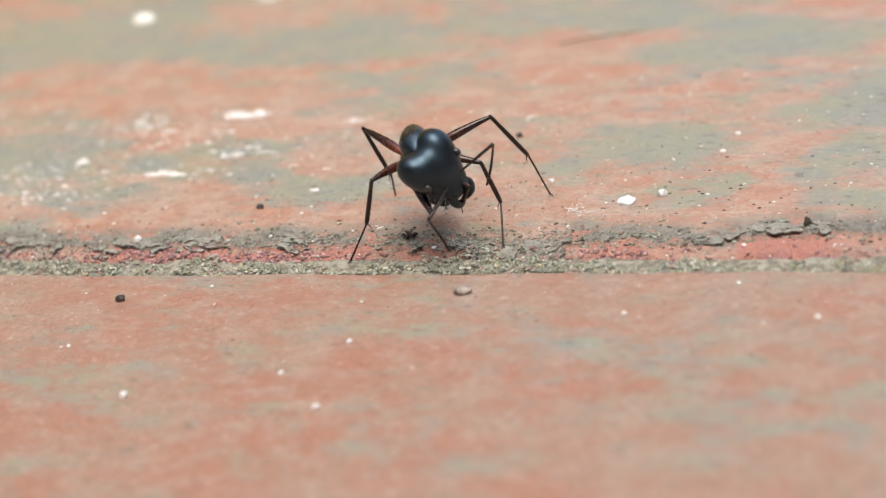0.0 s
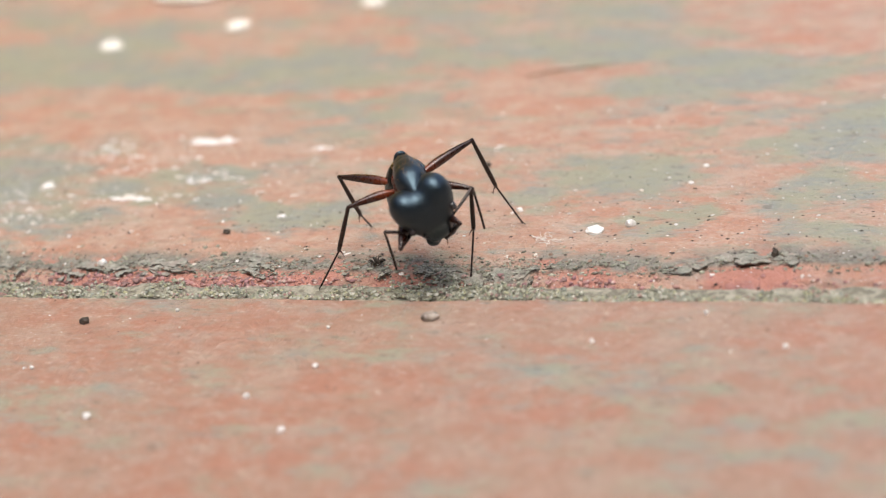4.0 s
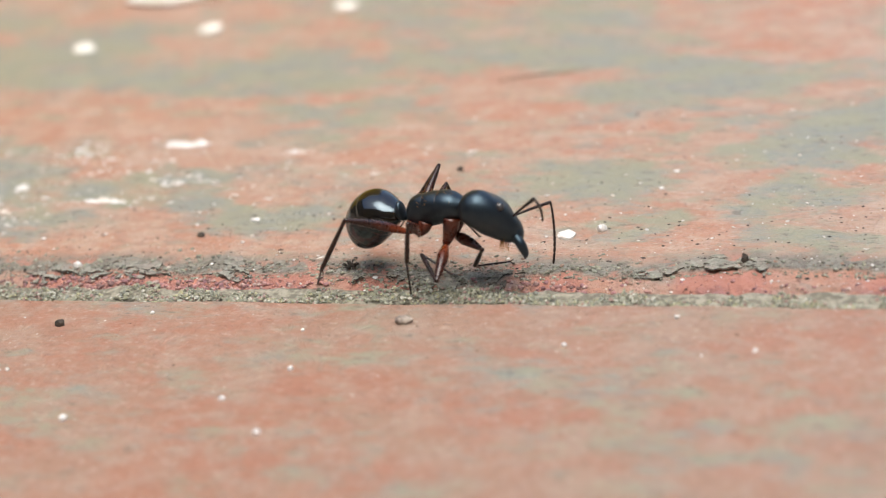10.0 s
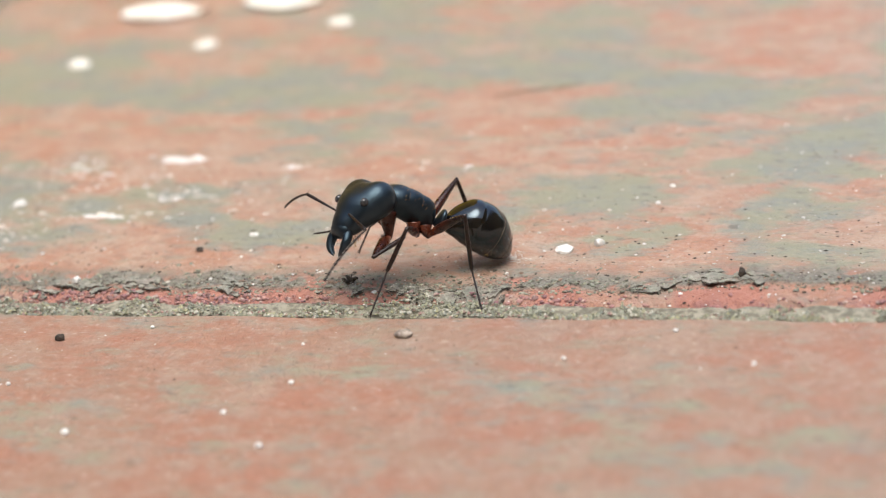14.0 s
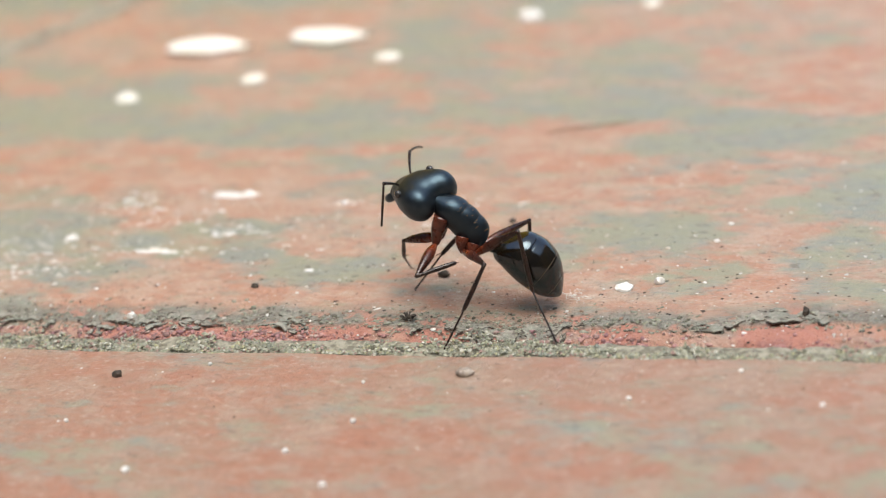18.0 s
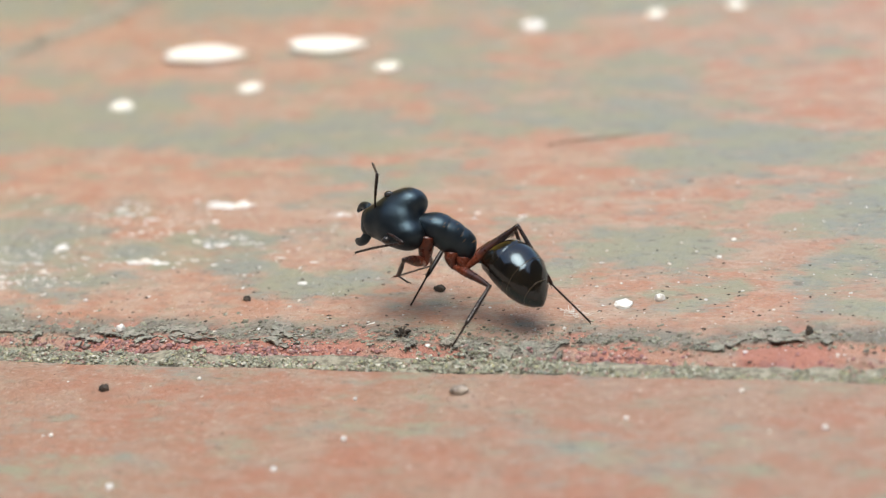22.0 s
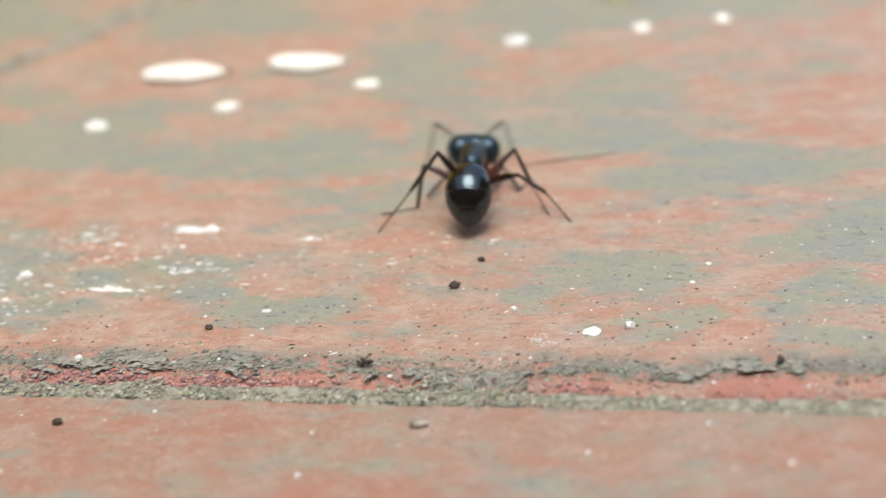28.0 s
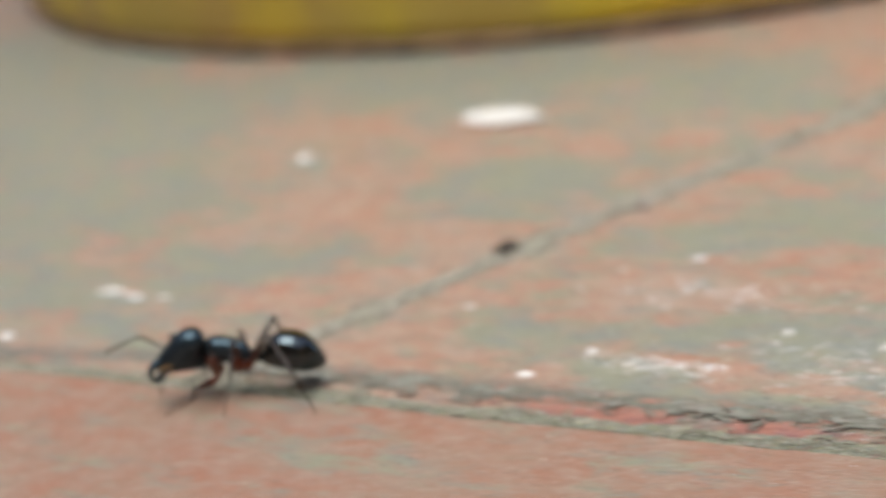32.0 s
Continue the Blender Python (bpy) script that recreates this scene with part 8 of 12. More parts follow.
        (27.688, at(0.70, 0.62, -1.15, -38.8, -61.8, 108.7)), (27.719, at(0.70, 0.62, -1.15, -46.3, -62.1, 117.2)), (27.75, at(0.70, 0.62, -1.15, -51.9, -60.4, 123.6)), (27.781, at(0.70, 0.62, -1.15, -54.4, -57.4, 126.5)),
        (27.797, at(0.70, 0.62, -1.15, -54.6, -55.5, 126.7)), (27.812, at(0.70, 0.62, -1.15, -54.2, -53.7, 126.2)), (27.843, at(0.70, 0.62, -1.15, -52.0, -49.8, 123.5)), (27.875, at(0.70, 0.62, -1.15, -48.5, -45.8, 118.7)),
        (28, at(0.70, 0.62, -1.15, -30.3, -31.4, 90.1)), (28.25, at(0.70, 0.62, -1.15, -4.7, -53.7, 53.7)), (28.312, at(0.70, 0.62, -1.15, 5.3, -58.2, 41.7)), (28.375, at(0.70, 0.62, -1.15, 17.2, -61.9, 28.0)),
        (28.5, at(0.70, 0.62, -1.15, 44.1, -66.2, -1.9)), (29, at(0.70, 0.62, -1.15, -3.3, -44.9, 53.4)), (29.25, at(0.70, 0.62, -1.15, -15.7, -52.5, 69.8)), (29.5, at(0.70, 0.62, -1.15, -33.4, -57.0, 91.4)),
        (29.75, at(0.70, 0.62, -1.15, -35.1, -58.6, 93.3)), (30, at(0.70, 0.62, -1.15, -36.9, -60.2, 95.5)), (30.5, at(0.70, 0.62, -1.15, -137.9, -69.5, -158.2)), (31, at(0.70, 0.62, -1.15, -47.3, -68.8, 107.3)),
        (31.5, at(0.70, 0.62, -1.15, -32.7, -48.9, 90.6)), (32, at(0.70, 0.62, -1.15, -10.4, -70.0, 65.3)),
    ])
    walk(limb["tibia_L2"], [
        (0, at(1.63, 2.94, -1.87, 0.0, 76.6, 121.6)), (0.5, at(1.67, 2.96, -1.75, 39.0, 80.8, 161.2)), (1, at(1.70, 2.97, -1.63, 82.6, 78.2, -154.5)), (1.5, at(1.87, 2.92, -1.49, 86.2, 79.0, -150.8)),
        (2, at(2.02, 2.85, -1.33, 89.4, 80.1, -147.6)), (2.5, at(2.02, 2.85, -1.34, 91.4, 80.3, -145.6)), (3, at(2.03, 2.85, -1.35, 96.7, 80.8, -140.1)), (3.5, at(2.03, 2.84, -1.37, 104.4, 81.2, -132.3)),
        (4, at(2.04, 2.84, -1.39, 112.8, 81.5, -123.9)), (4.5, at(2.04, 2.83, -1.41, 119.4, 81.5, -117.2)), (5, at(2.05, 2.83, -1.41, 122.1, 81.5, -114.4)), (5.5, at(1.91, 2.91, -1.32, 144.4, 79.4, -91.8)),
        (6, at(1.76, 2.99, -1.22, 162.1, 77.6, -73.8)), (6.5, at(1.83, 2.96, -1.22, 164.6, 75.8, -71.2)), (7, at(1.91, 2.92, -1.21, 166.4, 74.0, -69.4)), (7.5, at(2.07, 2.83, -1.09, 162.4, 75.3, -73.5)),
        (8, at(2.22, 2.72, -0.98, 158.3, 76.8, -77.8)), (8.25, at(2.28, 2.67, -0.87, 137.5, 78.9, -99.1)), (8.5, at(2.35, 2.59, -0.77, 111.7, 79.1, -125.3)), (8.75, at(2.02, 2.77, -0.52, 73.7, 82.3, -163.8)),
        (9, at(1.67, 2.87, -0.28, -14.6, 80.7, 107.3)), (9.25, at(1.48, 2.85, -0.07, -27.2, 79.6, 94.6)), (9.5, at(1.27, 2.82, 0.11, -38.9, 76.8, 82.6)), (9.625, at(1.21, 2.82, 0.13, -34.3, 77.2, 87.3)),
        (9.75, at(1.15, 2.84, 0.13, -33.2, 76.2, 88.4)), (10, at(1.08, 2.88, 0.07, -37.9, 70.2, 83.5)), (10.25, at(1.02, 2.90, 0.06, -35.3, 69.4, 86.3)), (10.5, at(0.99, 2.94, -0.01, -36.9, 65.3, 84.6)),
        (10.75, at(0.97, 3.02, -0.20, -29.7, 67.7, 92.5)), (11, at(1.06, 3.10, -0.46, -29.9, 62.3, 92.3)), (11.25, at(0.95, 3.10, -0.42, -31.2, 67.0, 90.8)), (11.5, at(0.86, 3.12, -0.45, -31.4, 67.9, 90.6)),
        (11.75, at(1.49, 3.07, -0.82, 5.3, 56.1, 131.6)), (12, at(2.14, 2.78, -1.19, 8.3, 33.7, 135.7)), (12.25, at(2.16, 2.65, -0.45, -4.2, 56.0, 118.4)), (12.5, at(2.03, 2.53, 0.00, -51.8, 65.8, 65.0)),
        (12.75, at(1.95, 2.72, -0.26, -75.0, 75.4, 40.5)), (13, at(1.84, 2.87, -0.52, -124.2, 78.9, -9.8)), (13.5, at(1.89, 2.77, -0.28, 158.8, 84.6, -87.2)), (14, at(2.00, 2.67, -0.22, -26.9, 88.1, 87.0)),
        (14.5, at(1.10, 2.95, -0.08, 24.4, 84.9, 138.4)), (15, at(0.16, 2.92, -0.06, 25.4, 79.5, 139.4)), (15.5, at(0.11, 2.91, -0.07, 23.4, 78.8, 137.3)), (16, at(-0.02, 2.89, -0.10, 19.0, 76.9, 132.8)),
        (16.5, at(-0.19, 2.84, -0.14, 14.6, 74.0, 128.4)), (17, at(-0.36, 2.78, -0.16, 11.7, 70.6, 125.2)), (17.5, at(-0.49, 2.72, -0.18, 10.2, 67.7, 123.7)), (18, at(-0.54, 2.69, -0.18, 9.8, 66.5, 123.2)),
        (18.5, at(-0.36, 2.79, -0.20, 6.4, 56.6, 119.4)), (19, at(-0.17, 2.88, -0.21, 4.8, 46.1, 117.3)), (19.5, at(-0.30, 2.83, -0.22, -1.0, 40.9, 108.9)), (20, at(-0.42, 2.79, -0.26, -4.9, 34.8, 102.6)),
        (20.5, at(-0.39, 2.70, -0.04, -8.9, 48.9, 96.7)), (21, at(-0.35, 2.60, 0.17, -13.1, 61.9, 91.5)), (21.5, at(-0.87, 2.47, -0.21, -19.5, 52.2, 84.1)), (22, at(-1.29, 2.20, -0.61, -20.3, 40.2, 82.9)),
        (22.5, at(-1.31, 2.18, -0.65, -20.3, 43.5, 82.9)), (23, at(-1.34, 2.17, -0.68, -19.8, 46.8, 83.7)), (23.5, at(-0.99, 2.54, -0.68, -11.7, 51.5, 94.3)), (24, at(-0.58, 2.84, -0.74, 0.4, 52.4, 109.6)),
        (24.5, at(-0.10, 2.91, -0.22, 4.3, 54.4, 114.4)), (25, at(0.37, 2.74, 0.31, 7.2, 52.1, 118.0)), (25.5, at(-0.30, 2.51, 0.34, 30.1, 58.8, 145.7)), (25.75, at(0.24, 2.45, 0.63, 50.7, 76.7, 167.6)),
        (26, at(0.49, 2.51, 0.62, 48.2, 69.7, 165.0)), (26.2, at(0.53, 2.83, 0.20, 34.4, 64.4, 150.1)), (26.5, at(0.69, 2.84, 0.21, 30.1, 67.3, 145.4)), (26.9, at(0.43, 2.83, 0.20, 36.3, 62.5, 152.2)),
        (27, at(0.35, 2.53, 0.58, 42.5, 71.5, 159.0)), (27.25, at(-0.03, 2.29, 0.71, 51.5, 79.6, 168.2)), (27.5, at(0.33, 2.75, 0.29, 3.6, 62.4, 118.4)), (27.625, at(0.56, 2.11, 0.97, -22.2, 87.7, 92.3)),
        (27.688, at(0.31, 1.78, 1.14, -165.4, 87.1, -51.0)), (27.719, at(0.14, 1.70, 1.15, -178.2, 85.6, -63.7)), (27.75, at(-0.01, 1.69, 1.11, 169.3, 84.4, -76.3)), (27.781, at(-0.13, 1.75, 1.04, 154.4, 83.4, -91.3)),
        (27.797, at(-0.18, 1.80, 0.99, 145.8, 82.9, -100.0)), (27.812, at(-0.21, 1.86, 0.95, 137.2, 82.4, -108.7)), (27.843, at(-0.23, 2.02, 0.84, 118.5, 81.1, -127.5)), (27.875, at(-0.17, 2.21, 0.71, 99.1, 79.4, -147.2)),
        (28, at(0.69, 2.84, 0.21, 33.6, 67.3, 145.4)), (28.25, at(1.61, 1.86, 0.94, 14.4, 64.2, 124.3)), (28.312, at(1.72, 1.53, 1.06, 8.2, 62.7, 117.4)), (28.375, at(1.78, 1.19, 1.14, 1.8, 61.1, 110.2)),
        (28.5, at(1.75, 0.59, 1.23, -10.3, 57.9, 96.1)), (29, at(1.80, 2.10, 0.69, 24.9, 59.3, 136.9)), (29.25, at(1.25, 2.11, 0.91, 60.5, 67.3, 176.4)), (29.5, at(0.67, 2.04, 1.03, 97.2, 62.9, -143.4)),
        (29.75, at(0.62, 1.97, 1.07, 82.6, 66.1, -159.6)), (30, at(0.58, 1.91, 1.11, 65.0, 67.2, -178.7)), (30.5, at(-0.14, 0.28, 1.29, 122.0, 67.7, -117.9)), (31, at(0.42, 1.52, 1.27, 37.1, 64.3, 152.1)),
        (31.5, at(0.68, 2.33, 0.81, 24.8, 75.1, 139.0)), (32, at(1.07, 1.43, 1.29, -10.9, 54.2, 100.4)),
    ])
    walk(limb["tarsus_L2"], [
        (0, at(1.33, 3.43, -4.30, 0.0, 49.0, -17.1)), (0.5, at(1.29, 3.09, -4.22, -1.8, 44.7, -19.6)), (1, at(1.24, 2.75, -4.07, -3.5, 42.1, -22.0)), (1.5, at(1.45, 2.69, -3.94, -4.0, 45.0, -22.8)),
        (2, at(1.66, 2.62, -3.80, -4.6, 47.8, -23.6)), (2.5, at(1.68, 2.61, -3.80, -5.4, 48.9, -24.7)), (3, at(1.72, 2.59, -3.82, -7.7, 51.6, -27.7)), (3.5, at(1.77, 2.56, -3.84, -11.4, 55.0, -32.3)),
        (4, at(1.83, 2.53, -3.86, -15.9, 58.3, -37.6)), (4.5, at(1.88, 2.50, -3.88, -19.9, 60.6, -42.3)), (5, at(1.89, 2.49, -3.88, -21.7, 61.5, -44.4)), (5.5, at(1.90, 2.45, -3.78, -43.3, 72.0, -67.7)),
        (6, at(1.91, 2.48, -3.66, -87.1, 71.6, -113.6)), (6.5, at(2.03, 2.38, -3.64, -91.2, 70.6, -117.9)), (7, at(2.15, 2.28, -3.62, -95.0, 69.5, -122.0)), (7.5, at(2.25, 2.22, -3.51, -94.3, 71.2, -121.3)),
        (8, at(2.34, 2.17, -3.41, -93.4, 72.7, -120.3)), (8.25, at(2.21, 2.19, -3.32, -105.1, 72.5, -132.5)), (8.5, at(2.08, 2.21, -3.23, -116.2, 71.6, -144.2)), (8.75, at(1.70, 2.68, -3.00, -150.0, 77.6, -179.1)),
        (9, at(1.55, 3.25, -2.75, 159.6, 78.8, 129.5)), (9.25, at(1.44, 3.30, -2.53, 137.4, 64.8, 106.3)), (9.5, at(1.34, 3.39, -2.33, 129.2, 49.9, 96.6)), (9.625, at(1.24, 3.38, -2.31, 128.3, 49.9, 95.5)),
        (9.75, at(1.17, 3.43, -2.29, 127.2, 49.4, 94.1)), (10, at(1.18, 3.72, -2.28, 124.5, 47.8, 90.4)), (10.25, at(1.08, 3.78, -2.28, 123.6, 50.1, 89.3)), (10.5, at(1.09, 3.98, -2.28, 122.8, 51.8, 88.3)),
        (10.75, at(0.93, 3.97, -2.51, 122.2, 53.0, 87.5)), (11, at(1.01, 4.26, -2.67, 120.1, 53.2, 84.9)), (11.25, at(0.93, 4.08, -2.72, 115.3, 42.9, 78.4)), (11.5, at(0.85, 4.06, -2.76, 111.1, 32.9, 71.7)),
        (11.75, at(0.57, 4.12, -2.90, 106.4, 33.9, 63.2)), (12, at(0.65, 4.24, -2.58, 107.7, 43.0, 65.2)), (12.25, at(1.50, 3.88, -2.52, 87.7, 51.7, 38.3)), (12.5, at(2.47, 3.46, -2.28, 68.0, 61.7, 14.9)),
        (12.75, at(2.43, 3.13, -2.68, 57.3, 63.3, 2.9)), (13, at(2.31, 2.79, -2.98, 45.8, 64.9, -9.9)), (13.5, at(1.90, 2.53, -2.77, 110.1, 76.8, 57.0)), (14, at(2.00, 2.76, -2.72, 132.1, 57.8, 80.6)),
        (14.5, at(0.93, 3.10, -2.57, 122.0, 74.1, 69.6)), (15, at(-0.19, 3.21, -2.52, 45.3, 80.1, -8.4)), (15.5, at(-0.25, 3.24, -2.53, 49.0, 81.5, -4.6)), (16, at(-0.41, 3.30, -2.54, 67.0, 85.0, 13.4)),
        (16.5, at(-0.62, 3.38, -2.54, 143.0, 86.6, 89.5)), (17, at(-0.84, 3.45, -2.52, -174.5, 82.6, 132.3)), (17.5, at(-1.02, 3.50, -2.49, -164.9, 78.7, 141.9)), (18, at(-1.09, 3.52, -2.47, -162.7, 77.1, 144.2)),
        (18.5, at(-1.04, 3.99, -2.28, -75.5, 76.6, -127.1)), (19, at(-0.97, 4.42, -2.01, -50.9, 61.7, -101.1)), (19.5, at(-0.91, 4.62, -1.86, -45.5, 65.7, -95.0)), (20, at(-0.87, 4.79, -1.68, -37.7, 70.2, -86.6)),
        (20.5, at(-0.58, 4.33, -1.92, -41.5, 58.2, -90.8)), (21, at(-0.38, 3.78, -2.04, -45.3, 49.2, -95.6)), (21.5, at(-0.71, 3.99, -2.18, -43.6, 50.6, -93.3)), (22, at(-1.06, 4.09, -2.22, -41.8, 55.7, -91.0)),
        (22.5, at(-1.09, 3.98, -2.37, -44.6, 59.4, -94.4)), (23, at(-1.15, 3.87, -2.50, -48.3, 63.2, -98.6)), (23.5, at(-1.11, 4.09, -2.64, -53.6, 59.4, -104.6)), (24, at(-1.09, 4.28, -2.72, -57.8, 56.9, -109.5)),
        (24.5, at(-0.70, 4.24, -2.26, -79.5, 74.0, -133.1)), (25, at(-0.35, 4.10, -1.66, -163.6, 75.2, 140.8)), (25.5, at(-1.37, 3.24, -1.80, -100.2, 80.6, -154.7)), (25.75, at(-0.33, 2.58, -1.80, 86.9, 69.6, 32.1)),
        (26, at(-0.35, 2.74, -1.72, 105.8, 31.8, 55.2)), (26.2, at(-0.41, 3.37, -2.05, 112.7, 12.6, 73.1)), (26.5, at(-0.10, 3.39, -2.10, 112.2, 11.3, 70.6)), (26.9, at(-0.59, 3.37, -2.02, 113.1, 13.4, 74.7)),
        (27, at(-0.39, 2.81, -1.79, 114.6, 11.4, 82.0)), (27.25, at(-0.47, 2.38, -1.75, 138.0, 56.5, 119.7)), (27.5, at(-0.22, 3.77, -1.93, 112.4, 76.2, 92.3)), (27.625, at(0.55, 2.21, -1.52, 140.6, 76.6, 121.3)),
        (27.688, at(0.39, 1.68, -1.36, 146.3, 70.8, 127.2)), (27.719, at(0.23, 1.53, -1.35, 144.8, 66.2, 125.5)), (27.75, at(0.05, 1.46, -1.38, 141.7, 60.2, 122.1)), (27.781, at(-0.14, 1.46, -1.44, 137.7, 53.2, 117.4)),
        (27.797, at(-0.23, 1.50, -1.49, 135.5, 49.3, 114.5)), (27.812, at(-0.32, 1.55, -1.53, 133.5, 45.5, 111.7)), (27.843, at(-0.46, 1.71, -1.63, 129.3, 37.6, 105.5)), (27.875, at(-0.56, 1.96, -1.74, 125.5, 30.1, 98.6)),
        (28, at(-0.10, 3.39, -2.10, 115.2, 11.3, 70.6)), (28.25, at(1.00, 2.76, -1.31, 91.5, 39.4, 19.6)), (28.312, at(1.20, 2.55, -1.16, 80.8, 46.7, 4.1)), (28.375, at(1.36, 2.33, -1.04, 66.9, 52.9, -14.0)),
        (28.5, at(1.61, 1.91, -0.89, 30.4, 59.3, -57.3)), (29, at(0.86, 2.97, -1.46, 93.3, 45.0, 17.8)), (29.25, at(0.28, 2.17, -1.39, 125.3, 44.2, 62.2)), (29.5, at(-0.25, 1.36, -1.19, 148.5, 30.8, 99.2)),
        (29.75, at(-0.33, 1.62, -1.22, 149.7, 21.5, 102.0)), (30, at(-0.39, 1.89, -1.20, 150.6, 13.0, 104.8)), (30.5, at(-0.59, -0.56, -1.03, 154.2, 8.3, 124.1)), (31, at(-0.54, 2.02, -0.98, 151.2, 32.0, 115.6)),
        (31.5, at(0.20, 2.75, -1.61, 141.5, 11.1, 90.1)), (32, at(0.81, 2.87, -0.73, 143.4, 46.2, 93.9)),
    ])
    walk(limb["femur_L3"], [
        (0, at(0.12, 0.62, -1.00, 0.0, -13.5, 94.3)), (0.5, at(0.12, 0.62, -1.00, -1.6, -15.6, 100.7)), (1, at(0.12, 0.62, -1.00, -3.5, -16.5, 107.5)), (1.5, at(0.12, 0.62, -1.00, -3.7, -16.1, 108.0)),
        (2, at(0.12, 0.62, -1.00, -3.8, -15.7, 108.5)), (2.5, at(0.12, 0.62, -1.00, -3.9, -14.8, 109.0)), (3, at(0.12, 0.62, -1.00, -4.2, -12.7, 110.3)), (3.5, at(0.12, 0.62, -1.00, -4.5, -9.8, 111.9)),
        (4, at(0.12, 0.62, -1.00, -4.7, -6.8, 113.4)), (4.5, at(0.12, 0.62, -1.00, -4.9, -4.5, 114.5)), (5, at(0.12, 0.62, -1.00, -4.9, -3.6, 114.9)), (5.5, at(0.12, 0.62, -1.00, -5.2, -2.1, 121.2)),
        (6, at(0.12, 0.62, -1.00, -5.4, -0.7, 127.3)), (6.5, at(0.12, 0.62, -1.00, -5.3, 0.0, 126.5)), (7, at(0.12, 0.62, -1.00, -5.4, 0.7, 125.7)), (7.5, at(0.12, 0.62, -1.00, -5.3, -1.0, 123.6)),
        (8, at(0.12, 0.62, -1.00, -5.3, -2.6, 121.6)), (8.25, at(0.12, 0.62, -1.00, -5.2, -7.2, 121.0)), (8.5, at(0.12, 0.62, -1.00, -5.1, -11.7, 120.4)), (8.75, at(0.12, 0.62, -1.00, -3.4, -11.5, 111.6)),
        (9, at(0.12, 0.62, -1.00, -1.6, -10.7, 102.7)), (9.25, at(0.12, 0.62, -1.00, -1.2, -18.1, 100.7)), (9.5, at(0.12, 0.62, -1.00, -0.6, -25.3, 99.2)), (9.625, at(0.12, 0.62, -1.00, 1.4, -27.0, 94.8)),
        (9.75, at(0.12, 0.62, -1.00, 3.4, -28.6, 90.4)), (10, at(0.12, 0.62, -1.00, 7.9, -31.3, 81.5)), (10.25, at(0.12, 0.62, -1.00, -3.4, -34.9, 102.0)), (10.5, at(0.12, 0.62, -1.00, -14.6, -31.1, 122.3)),
        (10.75, at(0.12, 0.62, -1.00, -11.2, -24.0, 114.9)), (11, at(0.12, 0.62, -1.00, -8.5, -16.4, 107.2)), (11.25, at(0.12, 0.62, -1.00, -9.5, -22.0, 110.2)), (11.5, at(0.12, 0.62, -1.00, -11.2, -25.8, 114.4)),
        (11.75, at(0.12, 0.62, -1.00, -13.5, -32.8, 119.1)), (12, at(0.12, 0.62, -1.00, -17.1, -36.7, 125.4)), (12.25, at(0.12, 0.62, -1.00, -20.1, -45.6, 129.9)), (12.5, at(0.12, 0.62, -1.00, -24.4, -44.4, 136.1)),
        (12.75, at(0.12, 0.62, -1.00, -29.3, -46.9, 142.9)), (13, at(0.12, 0.62, -1.00, -34.8, -48.8, 150.3)), (13.5, at(0.12, 0.62, -1.00, -16.5, -49.8, 126.3)), (14, at(0.12, 0.62, -1.00, 2.3, -46.7, 101.3)),
        (14.5, at(0.12, 0.62, -1.00, -13.3, -55.1, 121.2)), (15, at(0.12, 0.62, -1.00, -35.1, -60.9, 146.8)), (15.5, at(0.12, 0.62, -1.00, -33.7, -61.2, 145.2)), (16, at(0.12, 0.62, -1.00, -30.1, -61.6, 141.1)),
        (16.5, at(0.12, 0.62, -1.00, -25.4, -61.8, 135.7)), (17, at(0.12, 0.62, -1.00, -20.9, -61.4, 130.6)), (17.5, at(0.12, 0.62, -1.00, -17.7, -60.9, 127.0)), (18, at(0.12, 0.62, -1.00, -16.6, -60.7, 125.7)),
        (18.5, at(0.12, 0.62, -1.00, -16.9, -60.3, 126.1)), (19, at(0.12, 0.62, -1.00, -17.2, -60.0, 126.4)), (19.5, at(0.12, 0.62, -1.00, -24.9, -58.1, 135.4)), (20, at(0.12, 0.62, -1.00, -31.4, -55.4, 143.1)),
        (20.5, at(0.12, 0.62, -1.00, -34.9, -60.7, 147.3)), (21, at(0.12, 0.62, -1.00, -41.2, -65.1, 154.4)), (21.5, at(0.12, 0.62, -1.00, -61.3, -67.0, 176.3)), (22, at(0.12, 0.62, -1.00, -82.5, -66.8, -160.7)),
        (22.5, at(0.12, 0.62, -1.00, -72.4, -70.2, -171.6)), (23, at(0.12, 0.62, -1.00, -58.8, -72.9, 174.2)), (23.5, at(0.12, 0.62, -1.00, -30.7, -73.9, 144.8)), (24, at(0.12, 0.62, -1.00, -7.1, -70.4, 120.1)),
        (24.5, at(0.12, 0.62, -1.00, -17.5, -74.8, 131.1)), (25, at(0.12, 0.62, -1.00, -34.3, -78.3, 148.2)), (25.5, at(0.12, 0.62, -1.00, 56.7, -72.7, 55.5)), (25.75, at(0.12, 0.62, -1.00, 4.2, -66.8, 110.9)),
        (26, at(0.12, 0.62, -1.00, -15.7, -58.5, 133.2)), (26.2, at(0.12, 0.62, -1.00, -31.6, -52.8, 152.4)), (26.5, at(0.12, 0.62, -1.00, -33.1, -51.3, 154.3)), (26.9, at(0.12, 0.62, -1.00, -30.6, -53.0, 151.1)),
        (27, at(0.12, 0.62, -1.00, -39.8, -53.6, 162.5)), (27.25, at(0.12, 0.62, -1.00, -41.9, -62.9, 165.0)), (27.5, at(0.12, 0.62, -1.00, -46.9, -50.6, 170.9)), (27.625, at(0.12, 0.62, -1.00, -40.6, -61.7, 163.4)),
